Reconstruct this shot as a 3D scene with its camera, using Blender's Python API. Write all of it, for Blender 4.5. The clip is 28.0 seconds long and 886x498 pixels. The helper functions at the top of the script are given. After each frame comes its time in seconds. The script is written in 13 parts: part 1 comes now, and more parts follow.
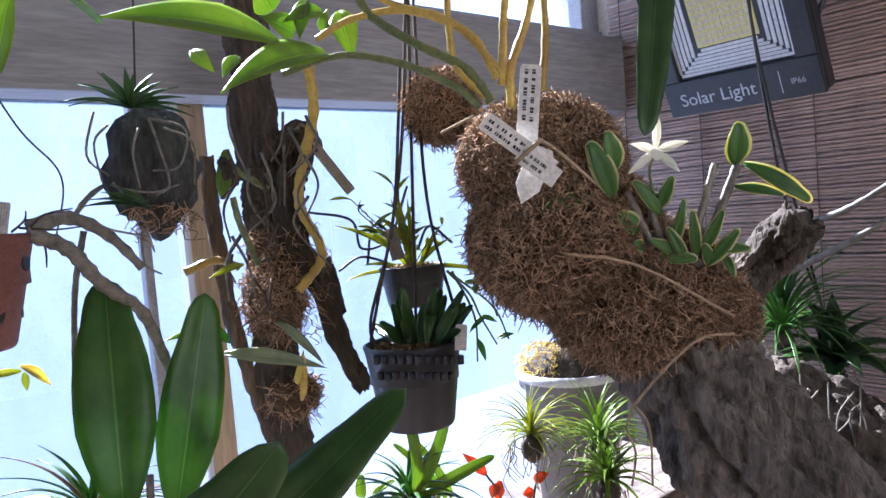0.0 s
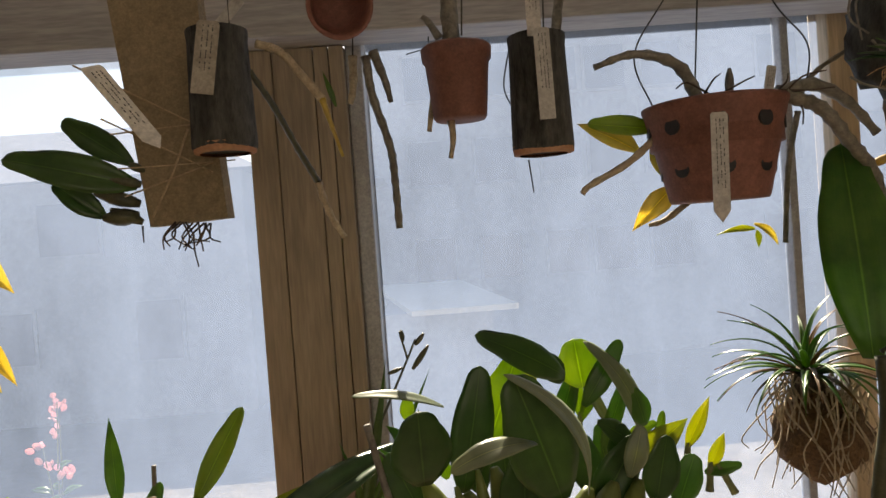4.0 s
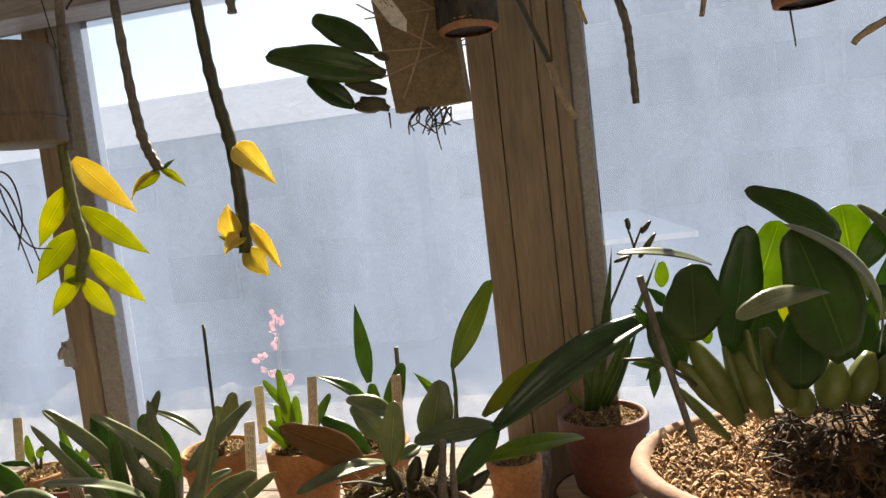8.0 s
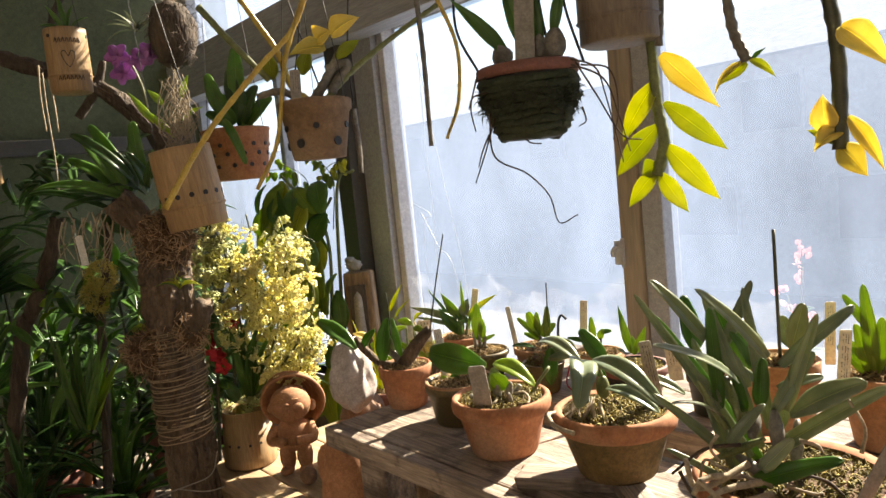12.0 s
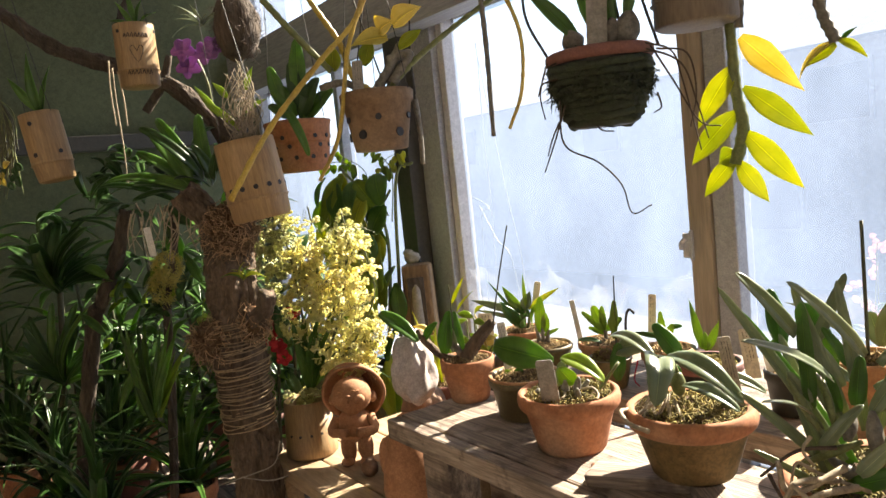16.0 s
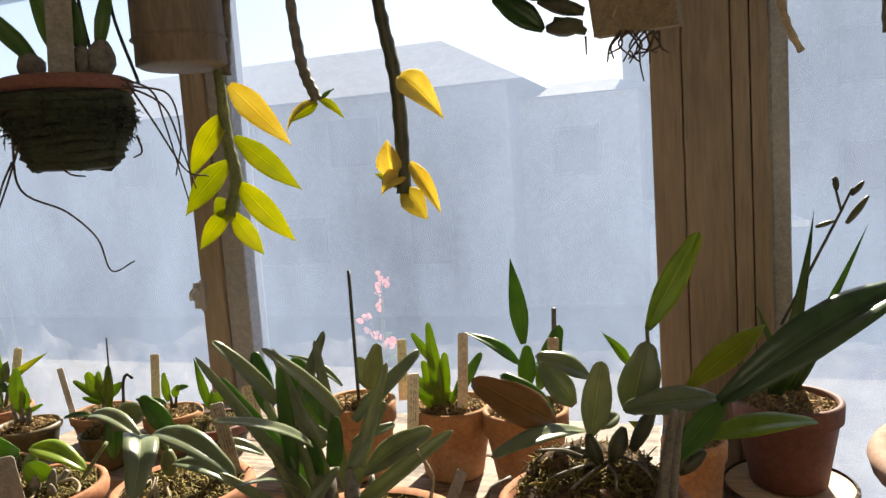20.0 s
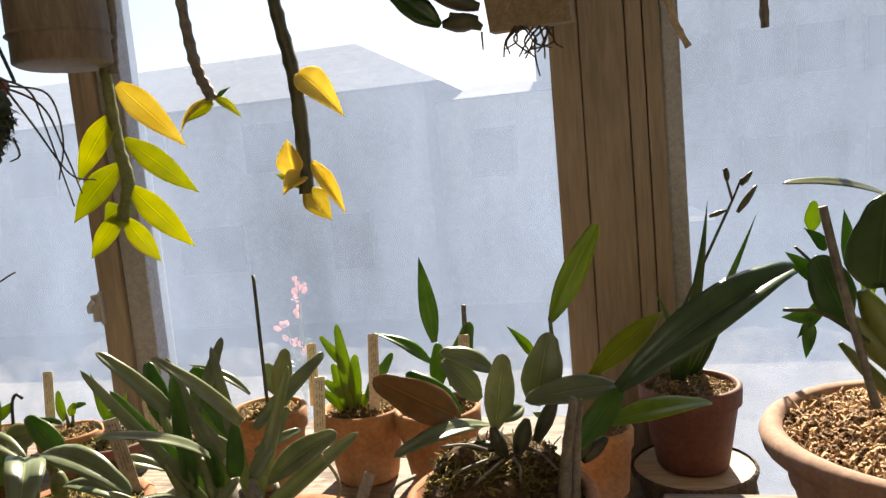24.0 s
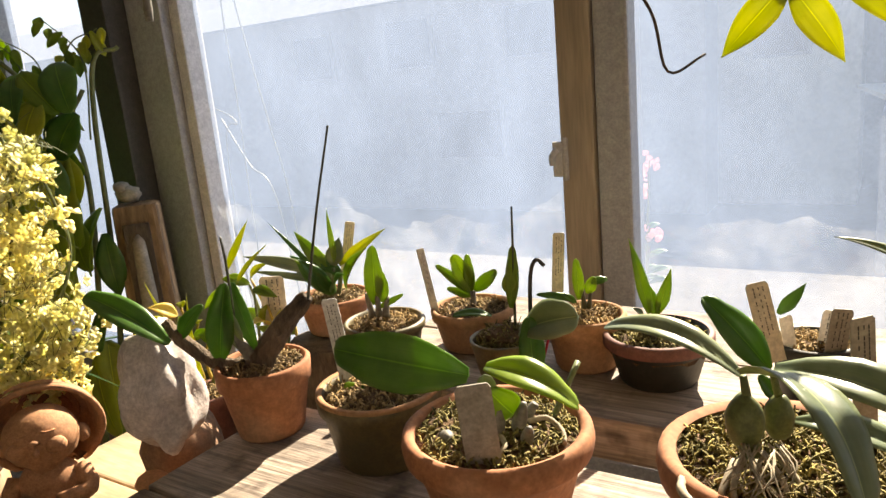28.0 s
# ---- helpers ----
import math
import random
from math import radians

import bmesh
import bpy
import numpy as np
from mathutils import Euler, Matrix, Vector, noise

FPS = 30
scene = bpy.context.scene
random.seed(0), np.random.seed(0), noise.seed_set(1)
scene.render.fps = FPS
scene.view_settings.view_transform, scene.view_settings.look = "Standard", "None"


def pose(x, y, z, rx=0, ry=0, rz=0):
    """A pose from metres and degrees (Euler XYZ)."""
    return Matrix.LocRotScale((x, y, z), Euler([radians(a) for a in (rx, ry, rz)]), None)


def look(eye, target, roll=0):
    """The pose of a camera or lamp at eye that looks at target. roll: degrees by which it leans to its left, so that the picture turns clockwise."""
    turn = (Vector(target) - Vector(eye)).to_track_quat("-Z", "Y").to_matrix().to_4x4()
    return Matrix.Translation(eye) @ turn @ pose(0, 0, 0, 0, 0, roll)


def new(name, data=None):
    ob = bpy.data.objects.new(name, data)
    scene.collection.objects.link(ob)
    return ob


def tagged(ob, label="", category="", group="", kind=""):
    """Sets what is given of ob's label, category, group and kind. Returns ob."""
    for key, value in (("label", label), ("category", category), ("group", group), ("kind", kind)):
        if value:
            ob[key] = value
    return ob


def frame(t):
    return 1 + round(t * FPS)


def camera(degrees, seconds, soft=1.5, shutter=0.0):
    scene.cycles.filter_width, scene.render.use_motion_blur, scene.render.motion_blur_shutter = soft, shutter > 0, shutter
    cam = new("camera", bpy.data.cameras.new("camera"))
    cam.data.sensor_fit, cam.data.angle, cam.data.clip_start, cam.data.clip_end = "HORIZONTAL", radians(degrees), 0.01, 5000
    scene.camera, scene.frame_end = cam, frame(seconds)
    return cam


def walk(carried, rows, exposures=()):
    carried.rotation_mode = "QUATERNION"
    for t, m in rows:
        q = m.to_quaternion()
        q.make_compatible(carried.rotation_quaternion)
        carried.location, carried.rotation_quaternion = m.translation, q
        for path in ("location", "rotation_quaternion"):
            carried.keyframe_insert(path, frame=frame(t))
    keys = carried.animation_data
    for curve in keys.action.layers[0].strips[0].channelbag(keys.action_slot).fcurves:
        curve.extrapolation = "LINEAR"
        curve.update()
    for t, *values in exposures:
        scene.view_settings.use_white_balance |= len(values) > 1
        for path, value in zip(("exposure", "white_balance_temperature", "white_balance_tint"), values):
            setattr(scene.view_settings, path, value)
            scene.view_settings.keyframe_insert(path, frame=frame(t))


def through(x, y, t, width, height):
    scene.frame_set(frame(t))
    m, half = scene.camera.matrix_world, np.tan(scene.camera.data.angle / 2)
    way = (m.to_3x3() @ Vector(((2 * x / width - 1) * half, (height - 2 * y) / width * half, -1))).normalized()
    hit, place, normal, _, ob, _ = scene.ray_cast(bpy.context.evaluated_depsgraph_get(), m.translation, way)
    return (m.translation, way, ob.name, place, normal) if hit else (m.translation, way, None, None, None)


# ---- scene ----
cam = camera(63.38, 28.0)
PATH = [
    (0, 0.1351, 0.2222, 1.4165, 86.78, 4.82, -39.83),
    (0.5, 0.1291, 0.2349, 1.3864, 87.47, 6.02, -29.67),
    (1, 0.0896, 0.2314, 1.3689, 87.12, 6.50, -21.38),
    (1.5, 0.0438, 0.2335, 1.3387, 87.77, 5.74, -17.58),
    (2, 0.0131, 0.2316, 1.3373, 87.78, 5.07, -14.59),
    (2.5, -0.0205, 0.2350, 1.3371, 88.89, 4.77, -12.53),
    (3, -0.0573, 0.2551, 1.3298, 89.64, 4.38, -8.59),
    (3.5, -0.0818, 0.2509, 1.3137, 89.93, 4.23, -4.01),
    (4, -0.1078, 0.2439, 1.3084, 89.16, 4.24, -1.40),
    (4.5, -0.1202, 0.2360, 1.2959, 89.37, 3.78, 2.35),
    (6.5, -0.1736, 0.2118, 1.2709, 87.17, 6.18, 10.91),
    (7, -0.1815, 0.2243, 1.2640, 86.02, 6.40, 11.36),
    (7.5, -0.1753, 0.2299, 1.2614, 85.57, 6.56, 11.57),
    (8, -0.1939, 0.2277, 1.2518, 85.26, 6.55, 11.73),
    (8.5, -0.2142, 0.2346, 1.2458, 85.07, 6.51, 12.02),
    (9, -0.2701, 0.2549, 1.2417, 84.40, 6.78, 14.14),
    (9.5, -0.3488, 0.2538, 1.2322, 83.66, 7.07, 19.25),
    (10, -0.3659, 0.2313, 1.2277, 83.88, 7.80, 28.73),
    (10.5, -0.3294, 0.2282, 1.2165, 83.20, 7.26, 35.30),
    (11, -0.3066, 0.2116, 1.2070, 83.31, 5.98, 40.04),
    (11.5, -0.2973, 0.2003, 1.2082, 83.81, 5.66, 45.69),
    (12, -0.2936, 0.1914, 1.2132, 84.27, 5.73, 50.16),
    (12.5, -0.2909, 0.1786, 1.2184, 84.67, 5.41, 52.30),
    (13, -0.2908, 0.1662, 1.2160, 85.01, 4.95, 54.42),
    (13.5, -0.2963, 0.1716, 1.2148, 84.90, 5.15, 56.10),
    (15.5, -0.3180, 0.1772, 1.2113, 84.24, 5.78, 55.10),
    (16, -0.3206, 0.1858, 1.2100, 84.20, 5.99, 54.27),
    (16.5, -0.3222, 0.1915, 1.2065, 84.24, 6.04, 53.64),
    (17, -0.3168, 0.2006, 1.2091, 84.20, 6.00, 52.88),
    (17.5, -0.3086, 0.2092, 1.2037, 84.24, 5.89, 50.07),
    (18, -0.3286, 0.2385, 1.2117, 83.73, 5.53, 42.95),
    (18.5, -0.3547, 0.2384, 1.2114, 83.83, 5.29, 37.06),
    (19, -0.3631, 0.2558, 1.2114, 83.90, 4.70, 30.39),
    (19.5, -0.3445, 0.2854, 1.2176, 83.60, 4.23, 22.62),
    (20, -0.3195, 0.2848, 1.2202, 83.95, 3.98, 18.79),
    (20.5, -0.2988, 0.2822, 1.2226, 84.28, 4.02, 15.25),
    (21, -0.2958, 0.2774, 1.2230, 84.42, 4.21, 14.22),
    (21.5, -0.2984, 0.2795, 1.2221, 84.58, 4.37, 13.84),
    (23.5, -0.2930, 0.2931, 1.2103, 84.25, 5.12, 12.56),
    (24, -0.3037, 0.2973, 1.2125, 83.69, 5.17, 12.42),
    (24.5, -0.3412, 0.2934, 1.2087, 82.28, 4.87, 13.23),
    (25, -0.3852, 0.2806, 1.2007, 81.16, 4.33, 17.85),
    (25.5, -0.4629, 0.2373, 1.1635, 80.37, 3.75, 24.19),
    (26, -0.5443, 0.2365, 1.1481, 78.54, 3.33, 26.90),
    (26.5, -0.6423, 0.2907, 1.1516, 78.56, 4.27, 30.88),
    (27, -0.7034, 0.3727, 1.1573, 78.65, 4.33, 31.40),
    (27.5, -0.7497, 0.4329, 1.1577, 78.19, 4.82, 31.40),
    (28, -0.7967, 0.4518, 1.1481, 76.65, 5.26, 31.66),
]
EXPOSURES = [(0.0, 3.24, 5100, 20), (1.0, 2.61, 6400, 12), (2.0, 2.41, 7000, 13), (3.0, 2.36, 7250, 12), (4.5, 2.31, 7250, 12), (8.0, 2.31, 7250, 11), (9.5, 2.36, 7250, 11), (11.0, 2.63, 7150, 11), (13.0, 2.92, 7150, 11), (17.0, 2.97, 6850, 11), (18.0, 2.78, 6900, 11), (18.5, 2.66, 7000, 10), (20.0, 2.31, 7050, 10), (24.0, 2.36, 7250, 11), (26.0, 2.61, 7250, 11), (28.0, 2.66, 7450, 11)]
walk(cam, [(t, pose(x, y, z, rx, ry, rz)) for t, x, y, z, rx, ry, rz in PATH], EXPOSURES)

# ---- light ----
SUN_AZ, SUN_EL = 0.0, 36.0      # degrees from +y towards +x, and above the horizon
world = bpy.data.worlds.new("world")
scene.world = world
world.use_nodes = True
wn = world.node_tree.nodes
sky = wn.new("ShaderNodeTexSky")
sky.sky_type = 'NISHITA'
sky.sun_disc = False
sky.sun_elevation = radians(SUN_EL)
sky.sun_rotation = radians(SUN_AZ)
wn["Background"].inputs["Strength"].default_value = 0.029
world.node_tree.links.new(sky.outputs["Color"], wn["Background"].inputs["Color"])
sun_data = bpy.data.lights.new("sun", 'SUN')
sun_data.energy = 5.0
sun_data.angle = radians(0.6)
sun_data.color = (1.0, 0.91, 0.77)
sun = new("sun", sun_data)
sun_way = Vector((math.sin(radians(SUN_AZ)) * math.cos(radians(SUN_EL)), math.cos(radians(SUN_AZ)) * math.cos(radians(SUN_EL)), math.sin(radians(SUN_EL))))
sun.matrix_world = look(sun_way * 30, (0, 0, 0))


# ---- materials ----
def material(name, build):
    m = bpy.data.materials.new(name)
    m.use_nodes = True
    nt = m.node_tree
    build(nt, nt.nodes["Principled BSDF"])
    return m


def ramp(nt, fac, stops):
    r = nt.nodes.new("ShaderNodeValToRGB")
    el = r.color_ramp.elements
    while len(el) < len(stops):
        el.new(0.5)
    for e, (p, c) in zip(el, stops):
        e.position, e.color = p, (*c, 1)
    nt.links.new(fac, r.inputs["Fac"])
    return r.outputs["Color"]


def noise_tex(nt, scale, detail=4.0, rough=0.6, stretch=None, coord="Object"):
    tc = nt.nodes.new("ShaderNodeTexCoord")
    n = nt.nodes.new("ShaderNodeTexNoise")
    n.inputs["Scale"].default_value, n.inputs["Detail"].default_value, n.inputs["Roughness"].default_value = scale, detail, rough
    if stretch:
        mp = nt.nodes.new("ShaderNodeMapping")
        mp.inputs["Scale"].default_value = stretch
        nt.links.new(tc.outputs[coord], mp.inputs["Vector"])
        nt.links.new(mp.outputs["Vector"], n.inputs["Vector"])
    else:
        nt.links.new(tc.outputs[coord], n.inputs["Vector"])
    return n.outputs["Fac"]


def bump(nt, bsdf, fac, strength, dist=0.002):
    b = nt.nodes.new("ShaderNodeBump")
    b.inputs["Strength"].default_value, b.inputs["Distance"].default_value = strength, dist
    nt.links.new(fac, b.inputs["Height"])
    nt.links.new(b.outputs["Normal"], bsdf.inputs["Normal"])


def mixed(nt, a, b, fac, mode='MIX'):
    m = nt.nodes.new("ShaderNodeMix")
    m.data_type, m.blend_type = 'RGBA', mode
    for sock, v in (("Factor", fac), ("A", a), ("B", b)):
        s = [i for i in m.inputs if i.name == sock and (i.type == 'RGBA' or sock == "Factor") and i.enabled][0]
        if isinstance(v, (int, float)):
            s.default_value = v
        elif isinstance(v, tuple):
            s.default_value = (*v, 1)
        else:
            nt.links.new(v, s)
    return [o for o in m.outputs if o.type == 'RGBA'][0]


def mottled(name, dark, light, scale=20.0, rough=0.7, fine=150.0, bumps=0.4, dist=0.002, stretch=None, metal=0.0, spot=None, coat=0.0, island=False, grit=0.4, sharp=0.2):
    """A surface whose colour wanders between two tones at a coarse and a fine scale, with relief."""
    def build(nt, b):
        big, small = noise_tex(nt, scale, 5, 0.65, stretch), noise_tex(nt, fine, 3, 0.7, stretch)
        c = ramp(nt, big, [(0.5 - sharp, dark), (0.5 + sharp, light)])
        c = mixed(nt, c, ramp(nt, small, [(0.5 - sharp, tuple(v * 0.6 for v in dark)), (0.5 + sharp, tuple(min(1, v * 1.15) for v in light))]), 0.4)
        if spot:
            mask = ramp(nt, noise_tex(nt, scale * 0.45, 3, 0.6), [(0.5, (0, 0, 0)), (0.68, (1, 1, 1))])
            c = mixed(nt, c, spot, mask)
        grain = noise_tex(nt, fine * 3.2, 2, 0.7, stretch)
        c = mixed(nt, c, ramp(nt, grain, [(0.35, (0.62, 0.62, 0.62)), (0.65, (1.3, 1.28, 1.25))]), grit, 'MULTIPLY')
        rnd = nt.nodes.new("ShaderNodeObjectInfo")
        c = mixed(nt, c, ramp(nt, rnd.outputs["Random"], [(0, (0.8, 0.8, 0.8)), (1, (1.15, 1.12, 1.1))]), 0.8, 'MULTIPLY')
        if island:
            geo = nt.nodes.new("ShaderNodeNewGeometry")
            c = mixed(nt, c, ramp(nt, geo.outputs["Random Per Island"], [(0, (0.35, 0.32, 0.3)), (0.6, (1, 1, 1)), (1, (1.5, 1.45, 1.35))]), 1.0, 'MULTIPLY')
        nt.links.new(c, b.inputs["Base Color"])
        b.inputs["Roughness"].default_value, b.inputs["Metallic"].default_value, b.inputs["Coat Weight"].default_value = rough, metal, coat
        if bumps:
            bump(nt, b, mixed(nt, big, small, 0.6), bumps, dist)
    return material(name, build)


def leaf_material(name, dark, light, through=0.35, rough=0.32, glow=(1.6, 1.5, 0.5)):
    """Leaf tissue: waxy gloss, mottling, and light that comes through."""
    def build(nt, b):
        c = ramp(nt, noise_tex(nt, 22, 4), [(0.3, dark), (0.75, light)])
        uv = nt.nodes.new("ShaderNodeUVMap")
        axes = nt.nodes.new("ShaderNodeSeparateXYZ")
        nt.links.new(uv.outputs["UV"], axes.inputs["Vector"])
        rib = ramp(nt, axes.outputs["Y"], [(0.0, (1, 1, 1)), (0.03, (1.3, 1.25, 1.1)), (0.07, (0.95, 0.95, 0.95)), (0.40, (1, 1, 1)), (0.475, (0.72, 0.74, 0.7)), (0.5, (2.1, 2.0, 1.5)), (0.525, (0.72, 0.74, 0.7)), (0.60, (1, 1, 1)), (0.93, (0.95, 0.95, 0.95)), (0.98, (1.3, 1.25, 1.1))])
        c = mixed(nt, c, rib, 0.75, 'MULTIPLY')
        veins = noise_tex(nt, 1.0, 2, 0.6, (2.0, 34.0, 1.0), "UV")
        c = mixed(nt, c, ramp(nt, veins, [(0.3, (0.78, 0.8, 0.78)), (0.7, (1.2, 1.18, 1.15))]), 0.3, 'MULTIPLY')
        blot = ramp(nt, noise_tex(nt, 70, 3), [(0.62, (1, 1, 1)), (0.75, (0.7, 0.66, 0.5))])
        c = mixed(nt, c, blot, 0.5, 'MULTIPLY')
        rnd = nt.nodes.new("ShaderNodeObjectInfo")
        c = mixed(nt, c, ramp(nt, rnd.outputs["Random"], [(0, (0.75, 0.8, 0.75)), (1, (1.2, 1.15, 1.1))]), 0.9, 'MULTIPLY')
        nt.links.new(c, b.inputs["Base Color"])
        b.inputs["Roughness"].default_value = rough
        b.inputs["Specular IOR Level"].default_value = 0.4
        bump(nt, b, noise_tex(nt, 160, 2), 0.12, 0.001)
        tr = nt.nodes.new("ShaderNodeBsdfTranslucent")
        nt.links.new(mixed(nt, c, glow, 1.0, 'MULTIPLY'), tr.inputs["Color"])
        mx = nt.nodes.new("ShaderNodeMixShader")
        mx.inputs["Fac"].default_value = through
        nt.links.new(b.outputs["BSDF"], mx.inputs[1])
        nt.links.new(tr.outputs["BSDF"], mx.inputs[2])
        nt.links.new(mx.outputs["Shader"], nt.nodes["Material Output"].inputs["Surface"])
    return material(name, build)


TERRA = mottled("terracotta", (0.27, 0.10, 0.045), (0.47, 0.21, 0.10), 11, 0.85, 60, 0.2, spot=(0.44, 0.27, 0.17))
TERRA_ALGAE = mottled("terracotta_algae", (0.035, 0.045, 0.012), (0.22, 0.13, 0.05), 9, 0.85, 90, 0.35)
TERRA_BUFF = mottled("terracotta_buff", (0.38, 0.18, 0.08), (0.54, 0.29, 0.14), 9, 0.85, 60, 0.2, spot=(0.5, 0.36, 0.26))
TERRA_PINK = mottled("terracotta_pink", (0.24, 0.135, 0.095), (0.37, 0.24, 0.18), 9, 0.85, 60, 0.25, spot=(0.40, 0.30, 0.24))
TERRA_BROWN = mottled("terracotta_brown", (0.15, 0.09, 0.05), (0.27, 0.175, 0.10), 9, 0.85, 60, 0.25, spot=(0.30, 0.22, 0.15))
TERRA_RED = mottled("terracotta_red", (0.135, 0.056, 0.044), (0.22, 0.092, 0.07), 8, 0.7, 110, 0.15)
GLAZE_OLIVE = mottled("glaze_olive", (0.075, 0.065, 0.028), (0.22, 0.16, 0.065), 14, 0.5, 90, 0.2, spot=(0.10, 0.078, 0.036))
BLACK_POT = mottled("black_clay", (0.012, 0.014, 0.012), (0.035, 0.035, 0.028), 10, 0.6, 90, 0.2)
BLACK_PLASTIC = mottled("black_plastic", (0.012, 0.012, 0.015), (0.025, 0.025, 0.03), 10, 0.4, 90, 0.1)
GREY_PLASTIC = mottled("grey_plastic", (0.10, 0.10, 0.105), (0.17, 0.165, 0.17), 10, 0.45, 90, 0.1)
MOSS = mottled("potting_moss", (0.16, 0.105, 0.045), (0.52, 0.38, 0.19), 60, 0.95, 260, 1.0, 0.006, island=True)
MOSS_GREEN = mottled("green_moss", (0.06, 0.065, 0.015), (0.38, 0.31, 0.11), 50, 0.95, 260, 1.0, 0.006, island=True)
MOSS_CORE = mottled("moss_core", (0.05, 0.028, 0.014), (0.20, 0.12, 0.06), 60, 0.95, 240, 1.0, 0.006)
MOSS_WET = mottled("wet_moss", (0.008, 0.012, 0.006), (0.045, 0.06, 0.03), 45, 0.85, 200, 1.0, 0.006)
SPHAGNUM = mottled("dry_sphagnum", (0.26, 0.15, 0.08), (0.62, 0.43, 0.27), 40, 0.95, 240, 1.0, 0.006, island=True)
BARK = mottled("bark", (0.028, 0.020, 0.014), (0.20, 0.145, 0.10), 26, 0.95, 90, 1.0, 0.012, stretch=(1, 1, 0.25))
BARK_PALE = mottled("ridged_bark", (0.03, 0.024, 0.02), (0.25, 0.215, 0.18), 26, 0.95, 90, 1.0, 0.014, stretch=(1, 1, 0.25), sharp=0.13)
BARK_DARK = mottled("dark_bark", (0.014, 0.012, 0.010), (0.13, 0.10, 0.075), 26, 0.95, 90, 1.0, 0.012, stretch=(1, 1, 0.25))
CORK = mottled("cork_bark", (0.012, 0.014, 0.014), (0.078, 0.08, 0.076), 26, 0.95, 110, 1.0, 0.012, stretch=(1, 1, 0.3), sharp=0.15)
OLD_WOOD = mottled("weathered_plank", (0.09, 0.07, 0.056), (0.41, 0.335, 0.27), 55, 0.75, 190, 0.9, 0.004, stretch=(0.04, 1, 0.6), grit=0.6, sharp=0.16, spot=(0.10, 0.075, 0.06))
PINE = mottled("pine_board", (0.34, 0.235, 0.14), (0.50, 0.375, 0.24), 8, 0.6, 60, 0.2, 0.001, stretch=(0.15, 1, 1))
POST_WOOD = mottled("post_wood", (0.215, 0.175, 0.135), (0.315, 0.265, 0.205), 7, 0.65, 50, 0.2, 0.001, stretch=(1, 1, 0.08))
POST_PALE = mottled("pale_post_wood", (0.42, 0.33, 0.22), (0.55, 0.45, 0.32), 7, 0.65, 50, 0.2, 0.001, stretch=(1, 1, 0.08))
BEAM_PAINT = mottled("grey_beam_paint", (0.30, 0.30, 0.325), (0.41, 0.405, 0.42), 5, 0.6, 60, 0.15, 0.001, stretch=(0.1, 1, 1))
PVC = mottled("window_frame_plastic", (0.28, 0.29, 0.32), (0.38, 0.39, 0.42), 4, 0.4, 80, 0.05)
TRACK_PALE = mottled("pale_track", (0.5, 0.5, 0.52), (0.62, 0.62, 0.64), 4, 0.4, 80, 0.05)
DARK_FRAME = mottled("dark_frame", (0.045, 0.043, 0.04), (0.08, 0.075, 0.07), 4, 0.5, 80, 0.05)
# grey-green plaster, with the corner's deep shade darkened into its colour
WALL_GREEN_SHADED = mottled("shaded_green_plaster", (0.085, 0.10, 0.055), (0.14, 0.16, 0.09), 3, 0.9, 70, 0.2)
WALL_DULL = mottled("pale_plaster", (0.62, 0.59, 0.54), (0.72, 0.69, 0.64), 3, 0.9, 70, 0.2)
FLOOR_MAT = mottled("board_floor", (0.22, 0.17, 0.12), (0.34, 0.27, 0.20), 4, 0.85, 60, 0.3)
REED = mottled("reed", (0.25, 0.165, 0.13), (0.50, 0.375, 0.31), 3, 0.7, 90, 0.2, 0.001, stretch=(1, 0.2, 1))
THREAD = mottled("dark_thread", (0.05, 0.04, 0.035), (0.1, 0.08, 0.06), 30, 0.9, 100, 0.0)
LATCH_GREY = mottled("latch_plastic", (0.3, 0.3, 0.31), (0.42, 0.42, 0.43), 20, 0.45, 100, 0.0)
WIRE = mottled("black_wire", (0.012, 0.012, 0.012), (0.03, 0.03, 0.03), 30, 0.5, 100, 0.0)
TWINE = mottled("twine", (0.25, 0.18, 0.11), (0.42, 0.32, 0.2), 60, 0.9, 200, 0.3)
CARD = mottled("cork_board", (0.17, 0.13, 0.08), (0.25, 0.2, 0.125), 12, 0.85, 120, 0.3)
BAMBOO = mottled("bamboo_cane", (0.24, 0.145, 0.065), (0.42, 0.28, 0.135), 10, 0.5, 110, 0.3, 0.001, stretch=(1, 1, 0.1), spot=(0.26, 0.17, 0.09))
# copy of the bamboo with its backlit shade put into the colour
BAMBOO_BACKLIT = mottled("shaded_bamboo", (0.10, 0.08, 0.06), (0.19, 0.15, 0.11), 8, 0.6, 90, 0.15, 0.001, stretch=(1, 1, 0.15))
TAG_WHITE = mottled("white_tag", (0.68, 0.66, 0.6), (0.8, 0.78, 0.74), 20, 0.5, 90, 0.0)
TAG_CREAM = mottled("cream_tag", (0.64, 0.57, 0.42), (0.78, 0.71, 0.56), 20, 0.6, 90, 0.0)
TAG_GREY = mottled("old_tag", (0.22, 0.2, 0.17), (0.38, 0.35, 0.3), 30, 0.7, 90, 0.1)
# white tag greyed partly by dirt, partly for the shadow on backlit tags
TAG_DIRTY_SHADED = mottled("shaded_dirty_tag", (0.34, 0.33, 0.31), (0.5, 0.48, 0.45), 30, 0.5, 90, 0.1)
INK = mottled("ink", (0.012, 0.012, 0.016), (0.03, 0.03, 0.035), 20, 0.6, 90, 0.0)
ROOT_PALE = mottled("pale_root", (0.22, 0.17, 0.11), (0.46, 0.39, 0.28), 40, 0.8, 150, 0.2)
